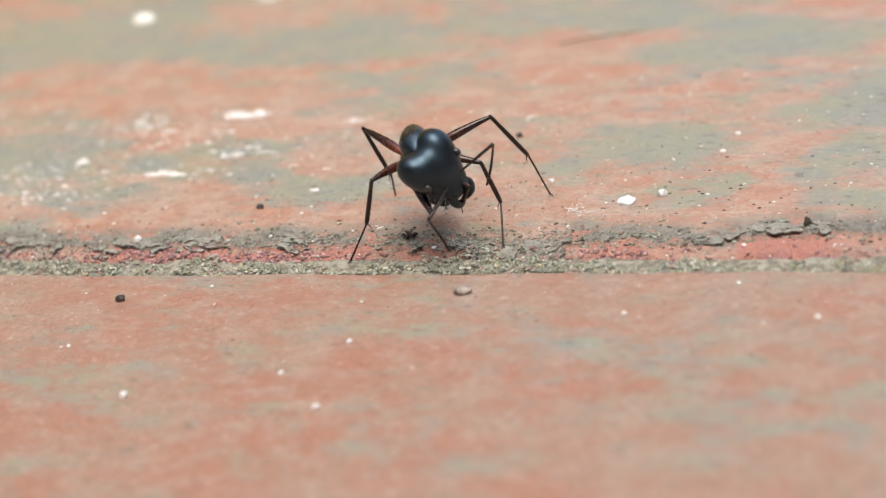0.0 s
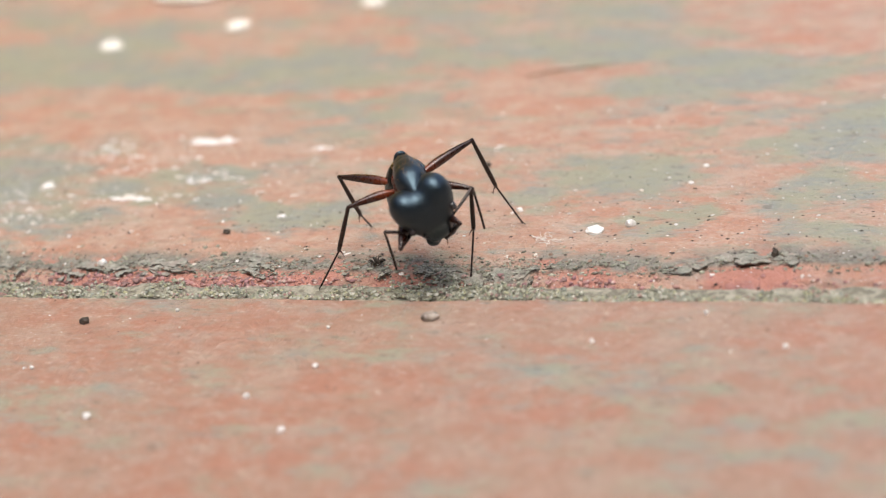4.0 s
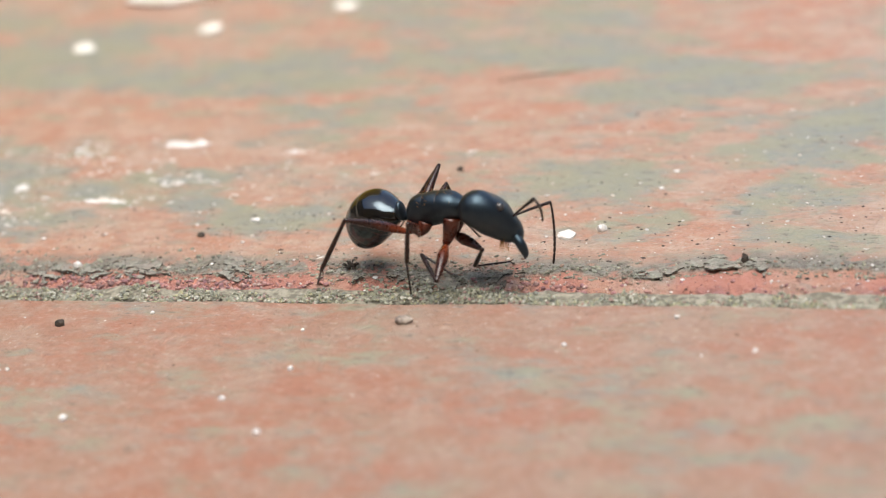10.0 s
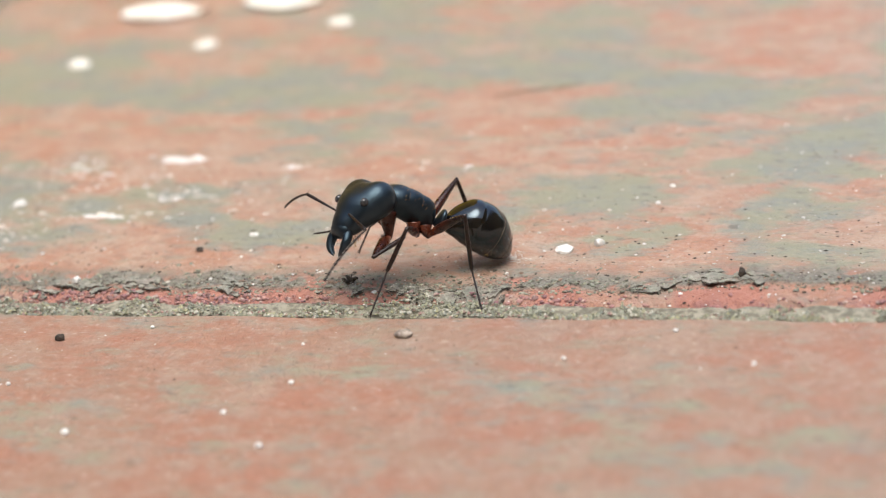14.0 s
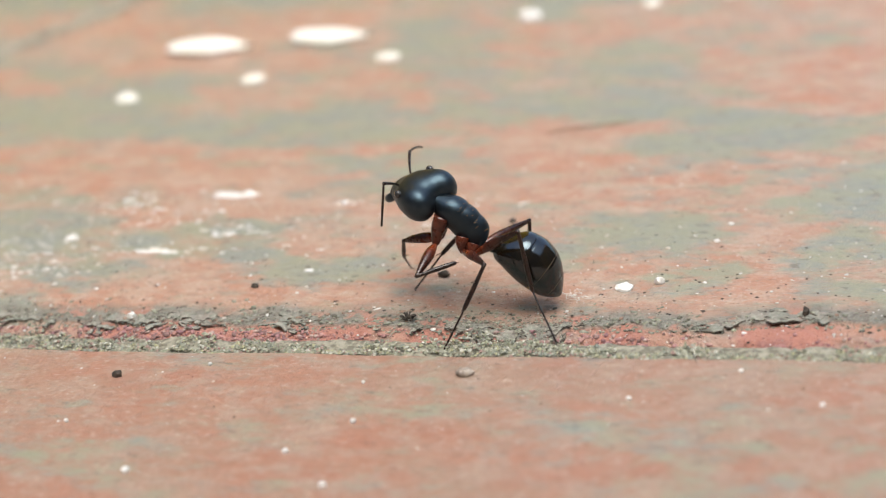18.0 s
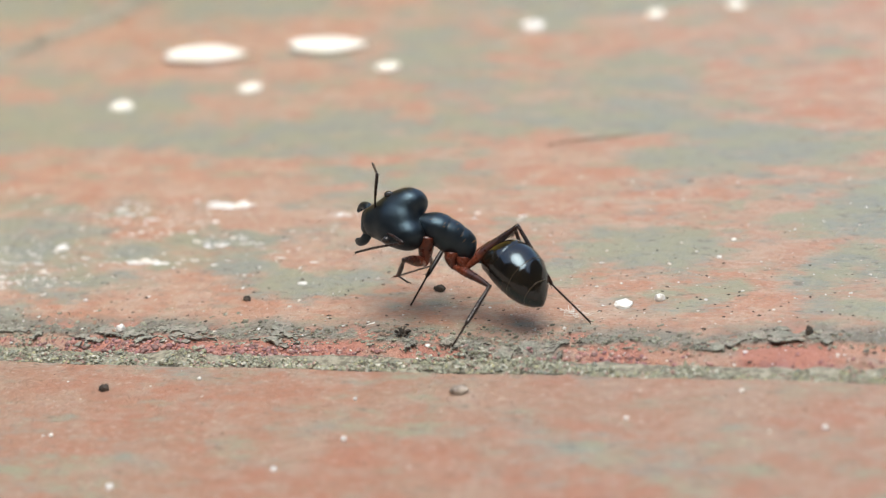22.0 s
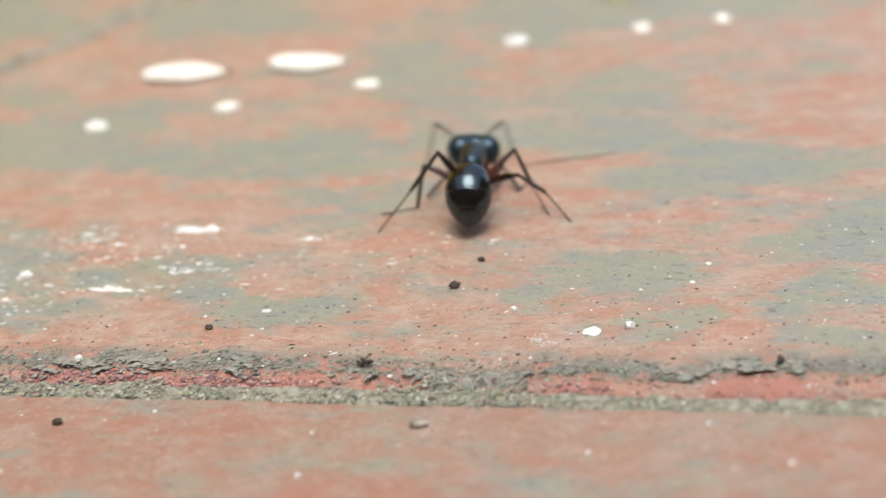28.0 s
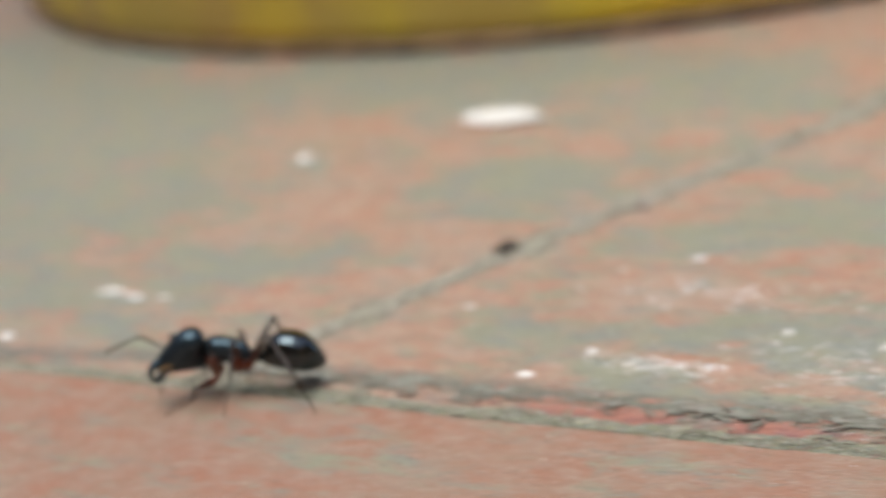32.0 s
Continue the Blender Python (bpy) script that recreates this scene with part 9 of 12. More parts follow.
        (27.688, at(0.12, 0.62, -1.00, -44.2, -65.5, 167.4)), (27.719, at(0.12, 0.62, -1.00, -47.2, -66.2, 170.7)), (27.75, at(0.12, 0.62, -1.00, -50.1, -66.1, 173.8)), (27.781, at(0.12, 0.62, -1.00, -52.0, -65.2, 176.0)),
        (27.797, at(0.12, 0.62, -1.00, -52.5, -64.4, 176.5)), (27.812, at(0.12, 0.62, -1.00, -52.6, -63.6, 176.7)), (27.843, at(0.12, 0.62, -1.00, -51.9, -61.7, 175.8)), (27.875, at(0.12, 0.62, -1.00, -49.8, -59.4, 173.4)),
        (28, at(0.12, 0.62, -1.00, -34.1, -49.3, 154.3)), (28.25, at(0.12, 0.62, -1.00, -31.2, -70.0, 150.9)), (28.312, at(0.12, 0.62, -1.00, -36.1, -73.9, 156.1)), (28.375, at(0.12, 0.62, -1.00, -45.7, -76.8, 166.0)),
        (28.5, at(0.12, 0.62, -1.00, -72.8, -78.2, -166.2)), (29, at(0.12, 0.62, -1.00, -30.6, -69.5, 150.1)), (29.25, at(0.12, 0.62, -1.00, -42.5, -55.1, 163.4)), (29.5, at(0.12, 0.62, -1.00, -47.0, -40.1, 169.5)),
        (29.75, at(0.12, 0.62, -1.00, -49.7, -44.6, 173.4)), (30, at(0.12, 0.62, -1.00, -52.9, -48.7, 177.9)), (30.5, at(0.12, 0.62, -1.00, -29.3, -47.1, 146.4)), (31, at(0.12, 0.62, -1.00, -48.3, -39.8, 173.7)),
        (31.5, at(0.12, 0.62, -1.00, -56.1, -44.3, -174.8)), (32, at(0.12, 0.62, -1.00, -15.6, -63.0, 136.7)),
    ])
    walk(limb["tibia_L3"], [
        (0, at(-0.13, 4.01, -0.18, 0.0, 57.9, 126.9)), (0.5, at(-0.51, 3.93, -0.06, -1.5, 64.5, 125.2)), (1, at(-0.89, 3.82, 0.00, -5.1, 70.0, 121.3)), (1.5, at(-0.92, 3.82, -0.03, -8.9, 73.0, 117.3)),
        (2, at(-0.95, 3.82, -0.05, -14.4, 75.8, 111.6)), (2.5, at(-0.98, 3.82, -0.10, -13.3, 75.7, 112.7)), (3, at(-1.07, 3.82, -0.23, -10.7, 75.6, 115.4)), (3.5, at(-1.17, 3.82, -0.41, -7.4, 75.2, 118.8)),
        (4, at(-1.26, 3.81, -0.58, -4.4, 74.7, 121.9)), (4.5, at(-1.33, 3.80, -0.72, -2.3, 74.1, 124.1)), (5, at(-1.35, 3.79, -0.78, -1.6, 73.9, 124.9)), (5.5, at(-1.69, 3.61, -0.87, 14.5, 75.5, 141.6)),
        (6, at(-2.00, 3.40, -0.96, 32.8, 76.1, 160.4)), (6.5, at(-1.96, 3.43, -1.00, 27.0, 78.4, 154.5)), (7, at(-1.92, 3.46, -1.04, 18.8, 80.7, 146.2)), (7.5, at(-1.82, 3.53, -0.94, -3.4, 80.8, 123.6)),
        (8, at(-1.71, 3.60, -0.84, -23.2, 79.7, 103.6)), (8.25, at(-1.67, 3.60, -0.56, -16.5, 76.0, 110.4)), (8.5, at(-1.61, 3.58, -0.29, -13.2, 71.9, 113.8)), (8.75, at(-1.14, 3.81, -0.30, -8.1, 71.3, 119.2)),
        (9, at(-0.63, 3.98, -0.35, -3.8, 70.1, 123.7)), (9.25, at(-0.50, 3.89, 0.09, -7.1, 61.4, 120.2)), (9.5, at(-0.38, 3.74, 0.50, -10.3, 52.0, 116.4)), (9.625, at(-0.14, 3.73, 0.59, -1.8, 54.2, 126.9)),
        (9.75, at(0.10, 3.69, 0.68, 7.5, 53.1, 138.5)), (10, at(0.56, 3.58, 0.82, 17.9, 43.1, 152.4)), (10.25, at(-0.48, 3.43, 1.00, 9.9, 56.5, 142.0)), (10.5, at(-1.48, 3.15, 0.81, -9.9, 58.9, 118.6)),
        (10.75, at(-1.23, 3.52, 0.42, 6.5, 56.9, 138.0)), (11, at(-0.87, 3.83, -0.01, 11.1, 45.3, 143.9)), (11.25, at(-1.00, 3.66, 0.31, 6.3, 47.6, 137.3)), (11.5, at(-1.18, 3.49, 0.52, -0.1, 46.7, 128.5)),
        (11.75, at(-1.31, 3.19, 0.89, -11.1, 54.0, 114.3)), (12, at(-1.51, 2.91, 1.09, -23.3, 54.3, 99.3)), (12.25, at(-1.45, 2.50, 1.50, -39.9, 78.7, 81.7)), (12.5, at(-1.68, 2.35, 1.45, 45.1, 78.6, 167.7)),
        (12.75, at(-1.79, 2.06, 1.56, 45.1, 79.3, 167.8)), (13, at(-1.88, 1.76, 1.64, 44.2, 78.9, 166.9)), (13.5, at(-1.22, 2.44, 1.67, 71.7, 69.3, -164.7)), (14, at(-0.35, 2.97, 1.55, 71.0, 56.6, -165.5)),
        (14.5, at(-0.92, 2.33, 1.87, 49.5, 56.6, 168.9)), (15, at(-1.30, 1.55, 2.06, 33.8, 46.9, 149.0)), (15.5, at(-1.27, 1.58, 2.07, 36.2, 47.0, 152.2)), (16, at(-1.17, 1.66, 2.08, 42.3, 47.1, 160.6)),
        (16.5, at(-1.07, 1.78, 2.08, 50.2, 46.4, 171.5)), (17, at(-0.97, 1.89, 2.07, 57.6, 44.9, -178.2)), (17.5, at(-0.90, 1.98, 2.06, 62.6, 43.3, -170.9)), (18, at(-0.88, 2.01, 2.05, 64.5, 42.6, -168.2)),
        (18.5, at(-0.90, 2.02, 2.04, 66.8, 43.4, -164.8)), (19, at(-0.92, 2.03, 2.03, 69.2, 44.1, -161.5)), (19.5, at(-1.20, 1.92, 1.97, 67.5, 47.7, -163.7)), (20, at(-1.47, 1.81, 1.88, 65.6, 51.4, -166.3)),
        (20.5, at(-1.32, 1.55, 2.05, 66.8, 53.4, -164.8)), (21, at(-1.21, 1.26, 2.17, 67.9, 54.0, -163.4)), (21.5, at(-1.24, 0.71, 2.22, 50.8, 43.0, 174.0)), (22, at(-1.18, 0.16, 2.22, 42.3, 27.1, 159.4)),
        (22.5, at(-1.05, 0.45, 2.29, 45.5, 27.5, 166.5)), (23, at(-0.90, 0.72, 2.35, 48.9, 26.9, 173.7)), (23.5, at(-0.67, 1.18, 2.36, 51.7, 25.3, -179.7)), (24, at(-0.47, 1.64, 2.30, 54.2, 22.4, -173.6)),
        (24.5, at(-0.48, 1.31, 2.38, 52.7, 27.5, -177.1)), (25, at(-0.48, 0.99, 2.43, 50.7, 31.4, 178.8)), (25.5, at(0.71, 1.48, 2.34, 78.1, 13.9, -117.3)), (25.75, at(-0.37, 1.91, 2.22, 94.8, 44.1, -84.7)),
        (26, at(-1.13, 1.96, 1.98, 170.2, 59.9, 3.7)), (26.2, at(-1.76, 1.60, 1.79, -145.8, 44.3, 57.6)), (26.5, at(-1.85, 1.57, 1.73, -142.0, 43.7, 62.9)), (26.9, at(-1.72, 1.64, 1.79, -148.6, 46.0, 53.7)),
        (27, at(-1.86, 1.24, 1.82, -134.6, 56.8, 71.3)), (27.25, at(-1.42, 1.03, 2.12, -154.3, 76.5, 50.2)), (27.5, at(-2.07, 0.97, 1.70, -164.7, 75.4, 39.6)), (27.625, at(-1.47, 1.09, 2.08, 162.9, 83.6, 6.7)),
        (27.688, at(-1.30, 0.94, 2.19, -145.0, 86.8, 59.0)), (27.719, at(-1.27, 0.85, 2.20, -111.5, 84.8, 92.6)), (27.75, at(-1.29, 0.77, 2.20, -103.6, 81.4, 100.5)), (27.781, at(-1.35, 0.72, 2.18, -104.1, 77.6, 100.0)),
        (27.797, at(-1.39, 0.71, 2.16, -105.7, 75.5, 98.4)), (27.812, at(-1.43, 0.71, 2.14, -107.5, 73.5, 96.4)), (27.843, at(-1.53, 0.74, 2.08, -112.2, 69.3, 91.5)), (27.875, at(-1.65, 0.82, 2.01, -117.5, 64.8, 85.8)),
        (28, at(-1.94, 1.61, 1.65, -138.8, 47.6, 60.5)), (28.25, at(-0.93, 1.20, 2.29, -180.0, 65.9, 12.7)), (28.312, at(-0.77, 1.01, 2.36, 165.4, 70.4, -3.0)), (28.375, at(-0.65, 0.81, 2.41, 145.1, 74.4, -24.3)),
        (28.5, at(-0.58, 0.45, 2.43, 82.7, 76.3, -88.3)), (29, at(-0.94, 1.23, 2.28, 34.8, 58.6, -139.1)), (29.25, at(-1.80, 1.19, 1.87, 28.1, 43.9, -147.7)), (29.5, at(-2.51, 1.11, 1.26, 24.2, 24.8, -154.6)),
        (29.75, at(-2.36, 0.90, 1.46, 19.0, 28.4, -166.2)), (30, at(-2.19, 0.71, 1.63, 13.1, 30.4, -178.2)), (30.5, at(-1.86, 1.94, 1.56, 8.5, 47.2, 174.7)), (31, at(-2.55, 0.92, 1.24, -17.9, 15.7, 127.9)),
        (31.5, at(-2.37, 0.39, 1.44, -18.1, 7.2, 126.7)), (32, at(-1.04, 1.71, 2.12, -16.2, 23.2, 133.9)),
    ])
    walk(limb["tarsus_L3"], [
        (0, at(-1.22, 5.46, -3.06, 0.0, 67.9, 142.3)), (0.5, at(-1.35, 5.13, -3.13, -15.6, 68.1, 125.5)), (1, at(-1.50, 4.81, -3.20, -30.4, 66.6, 109.4)), (1.5, at(-1.38, 4.70, -3.28, -26.5, 66.3, 113.7)),
        (2, at(-1.26, 4.59, -3.35, -22.6, 66.0, 118.0)), (2.5, at(-1.31, 4.59, -3.40, -23.6, 66.3, 116.8)), (3, at(-1.43, 4.59, -3.53, -26.4, 67.1, 113.8)), (3.5, at(-1.58, 4.58, -3.69, -30.4, 68.1, 109.5)),
        (4, at(-1.74, 4.57, -3.86, -34.7, 69.0, 104.8)), (4.5, at(-1.85, 4.57, -3.99, -38.3, 69.6, 101.1)), (5, at(-1.89, 4.56, -4.05, -39.7, 69.8, 99.5)), (5.5, at(-2.36, 4.14, -4.16, -26.9, 73.6, 113.0)),
        (6, at(-2.77, 3.68, -4.26, -9.1, 77.0, 131.3)), (6.5, at(-2.58, 3.73, -4.33, -17.2, 78.6, 123.1)), (7, at(-2.38, 3.77, -4.40, -27.5, 80.0, 112.7)), (7.5, at(-2.12, 3.99, -4.30, -42.0, 77.2, 97.9)),
        (8, at(-1.86, 4.19, -4.19, -51.8, 74.1, 87.7)), (8.25, at(-1.96, 4.37, -3.86, -31.7, 70.8, 108.8)), (8.5, at(-2.04, 4.54, -3.52, -19.5, 65.3, 121.9)), (8.75, at(-1.67, 4.76, -3.52, -26.2, 63.4, 114.5)),
        (9, at(-1.28, 4.94, -3.55, -32.8, 62.0, 107.1)), (9.25, at(-1.32, 5.30, -2.90, 3.5, 54.7, 149.1)), (9.5, at(-1.31, 5.62, -2.18, 19.1, 37.4, 170.5)), (9.625, at(-1.34, 5.32, -2.17, 17.2, 38.1, 167.2)),
        (9.75, at(-1.43, 5.04, -2.04, 14.4, 39.8, 162.9)), (10, at(-1.63, 4.72, -1.50, 8.6, 44.3, 154.2)), (10.25, at(-1.96, 4.58, -1.83, 6.2, 40.9, 150.7)), (10.5, at(-2.33, 4.70, -2.10, 3.2, 37.6, 145.9)),
        (10.75, at(-2.61, 4.76, -2.43, 19.9, 36.2, 173.4)), (11, at(-2.80, 5.24, -2.43, 28.0, 20.3, -169.8)), (11.25, at(-2.69, 5.22, -2.20, 27.4, 12.9, -171.9)), (11.5, at(-2.63, 5.31, -1.95, 26.8, 6.3, -175.2)),
        (11.75, at(-2.13, 5.01, -1.86, 18.7, 22.5, 153.2)), (12, at(-1.83, 4.86, -1.67, -0.4, 40.1, 117.8)), (12.25, at(-1.35, 3.16, -1.83, 11.5, 38.2, 136.6)), (12.5, at(-2.34, 2.50, -1.88, 15.0, 19.6, 143.6)),
        (12.75, at(-2.40, 2.20, -1.78, 12.5, 21.1, 136.4)), (13, at(-2.52, 1.91, -1.70, 9.8, 22.5, 129.4)), (13.5, at(-2.38, 2.12, -1.51, 5.4, 20.7, 117.3)), (14, at(-2.16, 2.50, -1.29, 0.3, 20.9, 103.1)),
        (14.5, at(-2.75, 2.69, -0.97, 10.9, 30.1, 127.3)), (15, at(-3.29, 2.75, -0.42, 29.0, 40.4, 158.0)), (15.5, at(-3.32, 2.66, -0.42, 28.6, 38.8, 157.4)), (16, at(-3.36, 2.43, -0.41, 27.8, 34.5, 155.9)),
        (16.5, at(-3.39, 2.12, -0.38, 26.8, 28.8, 154.1)), (17, at(-3.38, 1.82, -0.32, 26.1, 23.5, 152.6)), (17.5, at(-3.35, 1.59, -0.27, 25.9, 19.6, 151.9)), (18, at(-3.33, 1.50, -0.25, 25.8, 18.2, 151.8)),
        (18.5, at(-3.29, 1.37, -0.29, 23.6, 13.7, 143.8)), (19, at(-3.23, 1.25, -0.33, 22.2, 8.8, 136.6)), (19.5, at(-3.39, 1.28, -0.55, 21.5, 9.5, 132.1)), (20, at(-3.53, 1.31, -0.78, 20.8, 9.9, 127.7)),
        (20.5, at(-3.28, 1.01, -0.68, 20.0, 12.5, 124.0)), (21, at(-3.12, 0.69, -0.58, 19.1, 14.9, 120.1)), (21.5, at(-3.72, 0.97, -0.10, 29.4, 19.6, 153.8)), (22, at(-4.02, 1.23, 0.67, 42.7, 20.1, -168.3)),
        (22.5, at(-3.99, 1.15, 0.72, 42.1, 18.5, -170.2)), (23, at(-3.92, 1.05, 0.81, 41.3, 17.2, -172.4)), (23.5, at(-3.75, 1.16, 0.91, 41.6, 15.1, -171.4)), (24, at(-3.59, 1.29, 1.00, 41.9, 13.0, -170.4)),
        (24.5, at(-3.50, 1.16, 0.81, 42.1, 18.9, -169.5)), (25, at(-3.38, 1.05, 0.65, 42.3, 24.8, -169.0)), (25.5, at(-0.80, -1.46, 1.53, 13.3, 31.9, 133.8)), (25.75, at(-0.15, -0.52, -0.15, 10.8, 26.0, 128.8)),
        (26, at(0.57, 2.07, -0.96, 12.2, 33.2, 131.6)), (26.2, at(-0.45, 3.65, -0.59, 4.4, 39.2, 118.5)), (26.5, at(-0.73, 3.76, -0.62, 7.2, 37.5, 122.9)), (26.9, at(-0.32, 3.54, -0.65, 1.6, 41.5, 114.1)),
        (27, at(-1.27, 3.01, -1.03, 8.9, 37.1, 125.7)), (27.25, at(-0.91, 1.64, -1.19, 9.4, 28.4, 126.6)), (27.5, at(-1.42, 1.52, -1.59, 15.1, 11.7, 143.0)), (27.625, at(-1.09, 1.14, -1.30, 10.5, 24.2, 127.9)),
        (27.688, at(-1.20, 1.10, -1.21, 9.3, 29.9, 125.4)), (27.719, at(-1.29, 1.16, -1.18, 9.4, 32.3, 125.6)), (27.75, at(-1.38, 1.27, -1.16, 10.0, 34.4, 126.7)), (27.781, at(-1.47, 1.44, -1.14, 11.0, 36.2, 128.5)),
        (27.797, at(-1.51, 1.55, -1.13, 11.6, 37.0, 129.4)), (27.812, at(-1.54, 1.67, -1.12, 12.2, 37.6, 130.3)), (27.843, at(-1.57, 1.94, -1.10, 13.0, 38.6, 131.7)), (27.875, at(-1.54, 2.27, -1.06, 13.2, 39.3, 132.1)),
        (28, at(-0.81, 3.61, -0.86, 4.9, 40.5, 119.1)), (28.25, at(0.42, 1.51, -0.82, 13.2, 40.9, 131.8)), (28.312, at(0.37, 0.95, -0.84, 15.5, 38.6, 135.5)), (28.375, at(0.18, 0.44, -0.87, 17.1, 35.3, 138.1)),
        (28.5, at(-0.55, -0.35, -0.88, 17.8, 27.4, 139.4)), (29, at(-2.28, 0.07, -0.62, 11.7, 18.5, 123.9)), (29.25, at(-3.87, -0.12, -0.49, 8.8, 10.5, 112.4)), (29.5, at(-5.30, -0.21, -0.17, 7.8, 5.7, 105.0)),
        (29.75, at(-5.26, 0.19, -0.16, 7.7, 4.0, 104.6)), (30, at(-5.12, 0.61, -0.09, 7.8, 3.5, 106.2)), (30.5, at(-4.16, 2.15, -0.93, 7.8, -1.9, 105.7)), (31, at(-4.56, 3.50, 0.32, 20.8, 25.7, 162.2)),
        (31.5, at(-4.39, 3.09, 1.02, 22.9, 27.6, 166.8)), (32, at(-3.20, 3.96, 0.78, 20.4, 50.4, 163.0)),
    ])
    walk(limb["femur_R1"], [
        (0, at(2.00, -0.55, -1.75, 0.0, 32.2, 13.3)), (0.5, at(2.00, -0.55, -1.75, -7.7, 28.5, -1.9)), (1, at(2.00, -0.55, -1.75, -14.0, 23.8, -16.1)), (1.5, at(2.00, -0.55, -1.75, -14.0, 21.1, -16.1)),
        (2, at(2.00, -0.55, -1.75, -14.0, 18.4, -16.2)), (2.5, at(2.00, -0.55, -1.75, -14.2, 18.0, -16.7)), (3, at(2.00, -0.55, -1.75, -14.6, 17.0, -18.1)), (3.5, at(2.00, -0.55, -1.75, -15.1, 15.8, -19.8)),
        (4, at(2.00, -0.55, -1.75, -15.5, 14.5, -21.5)), (4.5, at(2.00, -0.55, -1.75, -15.9, 13.5, -22.8)), (5, at(2.00, -0.55, -1.75, -16.0, 13.1, -23.3)), (5.5, at(2.00, -0.55, -1.75, -15.7, 2.3, -21.5)),
        (6, at(2.00, -0.55, -1.75, -15.9, -9.0, -18.7)), (6.5, at(2.00, -0.55, -1.75, -15.4, -8.2, -22.1)), (7, at(2.00, -0.55, -1.75, -14.9, -7.5, -25.5)), (7.5, at(2.00, -0.55, -1.75, -13.7, -5.9, -36.0)),
        (8, at(2.00, -0.55, -1.75, -12.8, -3.5, -46.2)), (8.25, at(2.00, -0.55, -1.75, -12.9, 4.4, -50.1)), (8.5, at(2.00, -0.55, -1.75, -13.5, 12.5, -54.1)), (8.75, at(2.00, -0.55, -1.75, -15.2, 16.5, -60.9)),
        (9, at(2.00, -0.55, -1.75, -17.2, 20.4, -67.2)), (9.25, at(2.00, -0.55, -1.75, -17.6, 24.3, -68.3)), (9.5, at(2.00, -0.55, -1.75, -17.9, 28.0, -69.0)), (9.625, at(2.00, -0.55, -1.75, -20.5, 27.0, -74.6)),
        (9.75, at(2.00, -0.55, -1.75, -22.6, 25.7, -79.4)), (10, at(2.00, -0.55, -1.75, -25.5, 22.9, -86.3)), (10.25, at(2.00, -0.55, -1.75, -25.8, 22.5, -87.2)), (10.5, at(2.00, -0.55, -1.75, -25.2, 21.9, -85.7)),
        (10.75, at(2.00, -0.55, -1.75, -29.1, 21.4, -96.2)), (11, at(2.00, -0.55, -1.75, -30.8, 21.9, -100.6)), (11.25, at(2.00, -0.55, -1.75, -32.9, 21.8, -106.3)), (11.5, at(2.00, -0.55, -1.75, -34.4, 21.6, -110.5)),
        (11.75, at(2.00, -0.55, -1.75, -36.2, 13.2, -116.4)), (12, at(2.00, -0.55, -1.75, -36.8, 5.9, -119.9)), (12.25, at(2.00, -0.55, -1.75, -36.6, -4.6, -108.2)), (12.5, at(2.00, -0.55, -1.75, -40.7, -11.1, -78.8)),
        (12.75, at(2.00, -0.55, -1.75, -43.2, -15.9, -68.5)), (13, at(2.00, -0.55, -1.75, -46.6, -17.8, -56.8)), (13.5, at(2.00, -0.55, -1.75, -47.8, -26.8, -53.5)), (14, at(2.00, -0.55, -1.75, -51.1, -19.4, -45.2)),
        (14.5, at(2.00, -0.55, -1.75, -52.0, -19.7, -42.4)), (15, at(2.00, -0.55, -1.75, -53.1, -19.5, -39.3)), (15.5, at(2.00, -0.55, -1.75, -53.3, -15.2, -38.4)), (16, at(2.00, -0.55, -1.75, -53.7, -3.4, -36.3)),
        (16.5, at(2.00, -0.55, -1.75, -53.5, 13.2, -34.1)), (17, at(2.00, -0.55, -1.75, -52.8, 30.1, -32.4)), (17.5, at(2.00, -0.55, -1.75, -52.3, 42.3, -31.5)), (18, at(2.00, -0.55, -1.75, -52.1, 46.8, -31.3)),
        (18.5, at(2.00, -0.55, -1.75, -55.0, 52.9, -35.0)), (19, at(2.00, -0.55, -1.75, -58.9, 59.1, -39.7)), (19.5, at(2.00, -0.55, -1.75, -75.0, 40.3, -60.4)), (20, at(2.00, -0.55, -1.75, -81.6, 20.7, -73.3)),
        (20.5, at(2.00, -0.55, -1.75, -87.1, 27.6, -86.6)), (21, at(2.00, -0.55, -1.75, -94.2, 33.7, -100.5)), (21.5, at(2.00, -0.55, -1.75, -90.3, 22.3, -92.3)), (22, at(2.00, -0.55, -1.75, -88.3, 10.7, -85.1)),
        (22.5, at(2.00, -0.55, -1.75, -86.9, 1.5, -71.9)), (23, at(2.00, -0.55, -1.75, -87.5, -6.3, -57.9)), (23.5, at(2.00, -0.55, -1.75, -85.7, 17.5, -40.4)), (24, at(2.00, -0.55, -1.75, -75.0, 40.8, -19.1)),
        (24.5, at(2.00, -0.55, -1.75, -76.0, 22.6, -20.9)), (25, at(2.00, -0.55, -1.75, -76.9, 6.2, -24.8)), (25.5, at(2.00, -0.55, -1.75, -76.9, -7.2, -28.9)), (25.75, at(2.00, -0.55, -1.75, -77.9, -12.8, -23.2)),
        (26, at(2.00, -0.55, -1.75, -76.6, -20.2, -27.7)), (26.2, at(2.00, -0.55, -1.75, -77.4, -10.9, -24.8)), (26.5, at(2.00, -0.55, -1.75, -77.7, -10.3, -23.2)), (26.9, at(2.00, -0.55, -1.75, -77.2, -11.4, -26.0)),
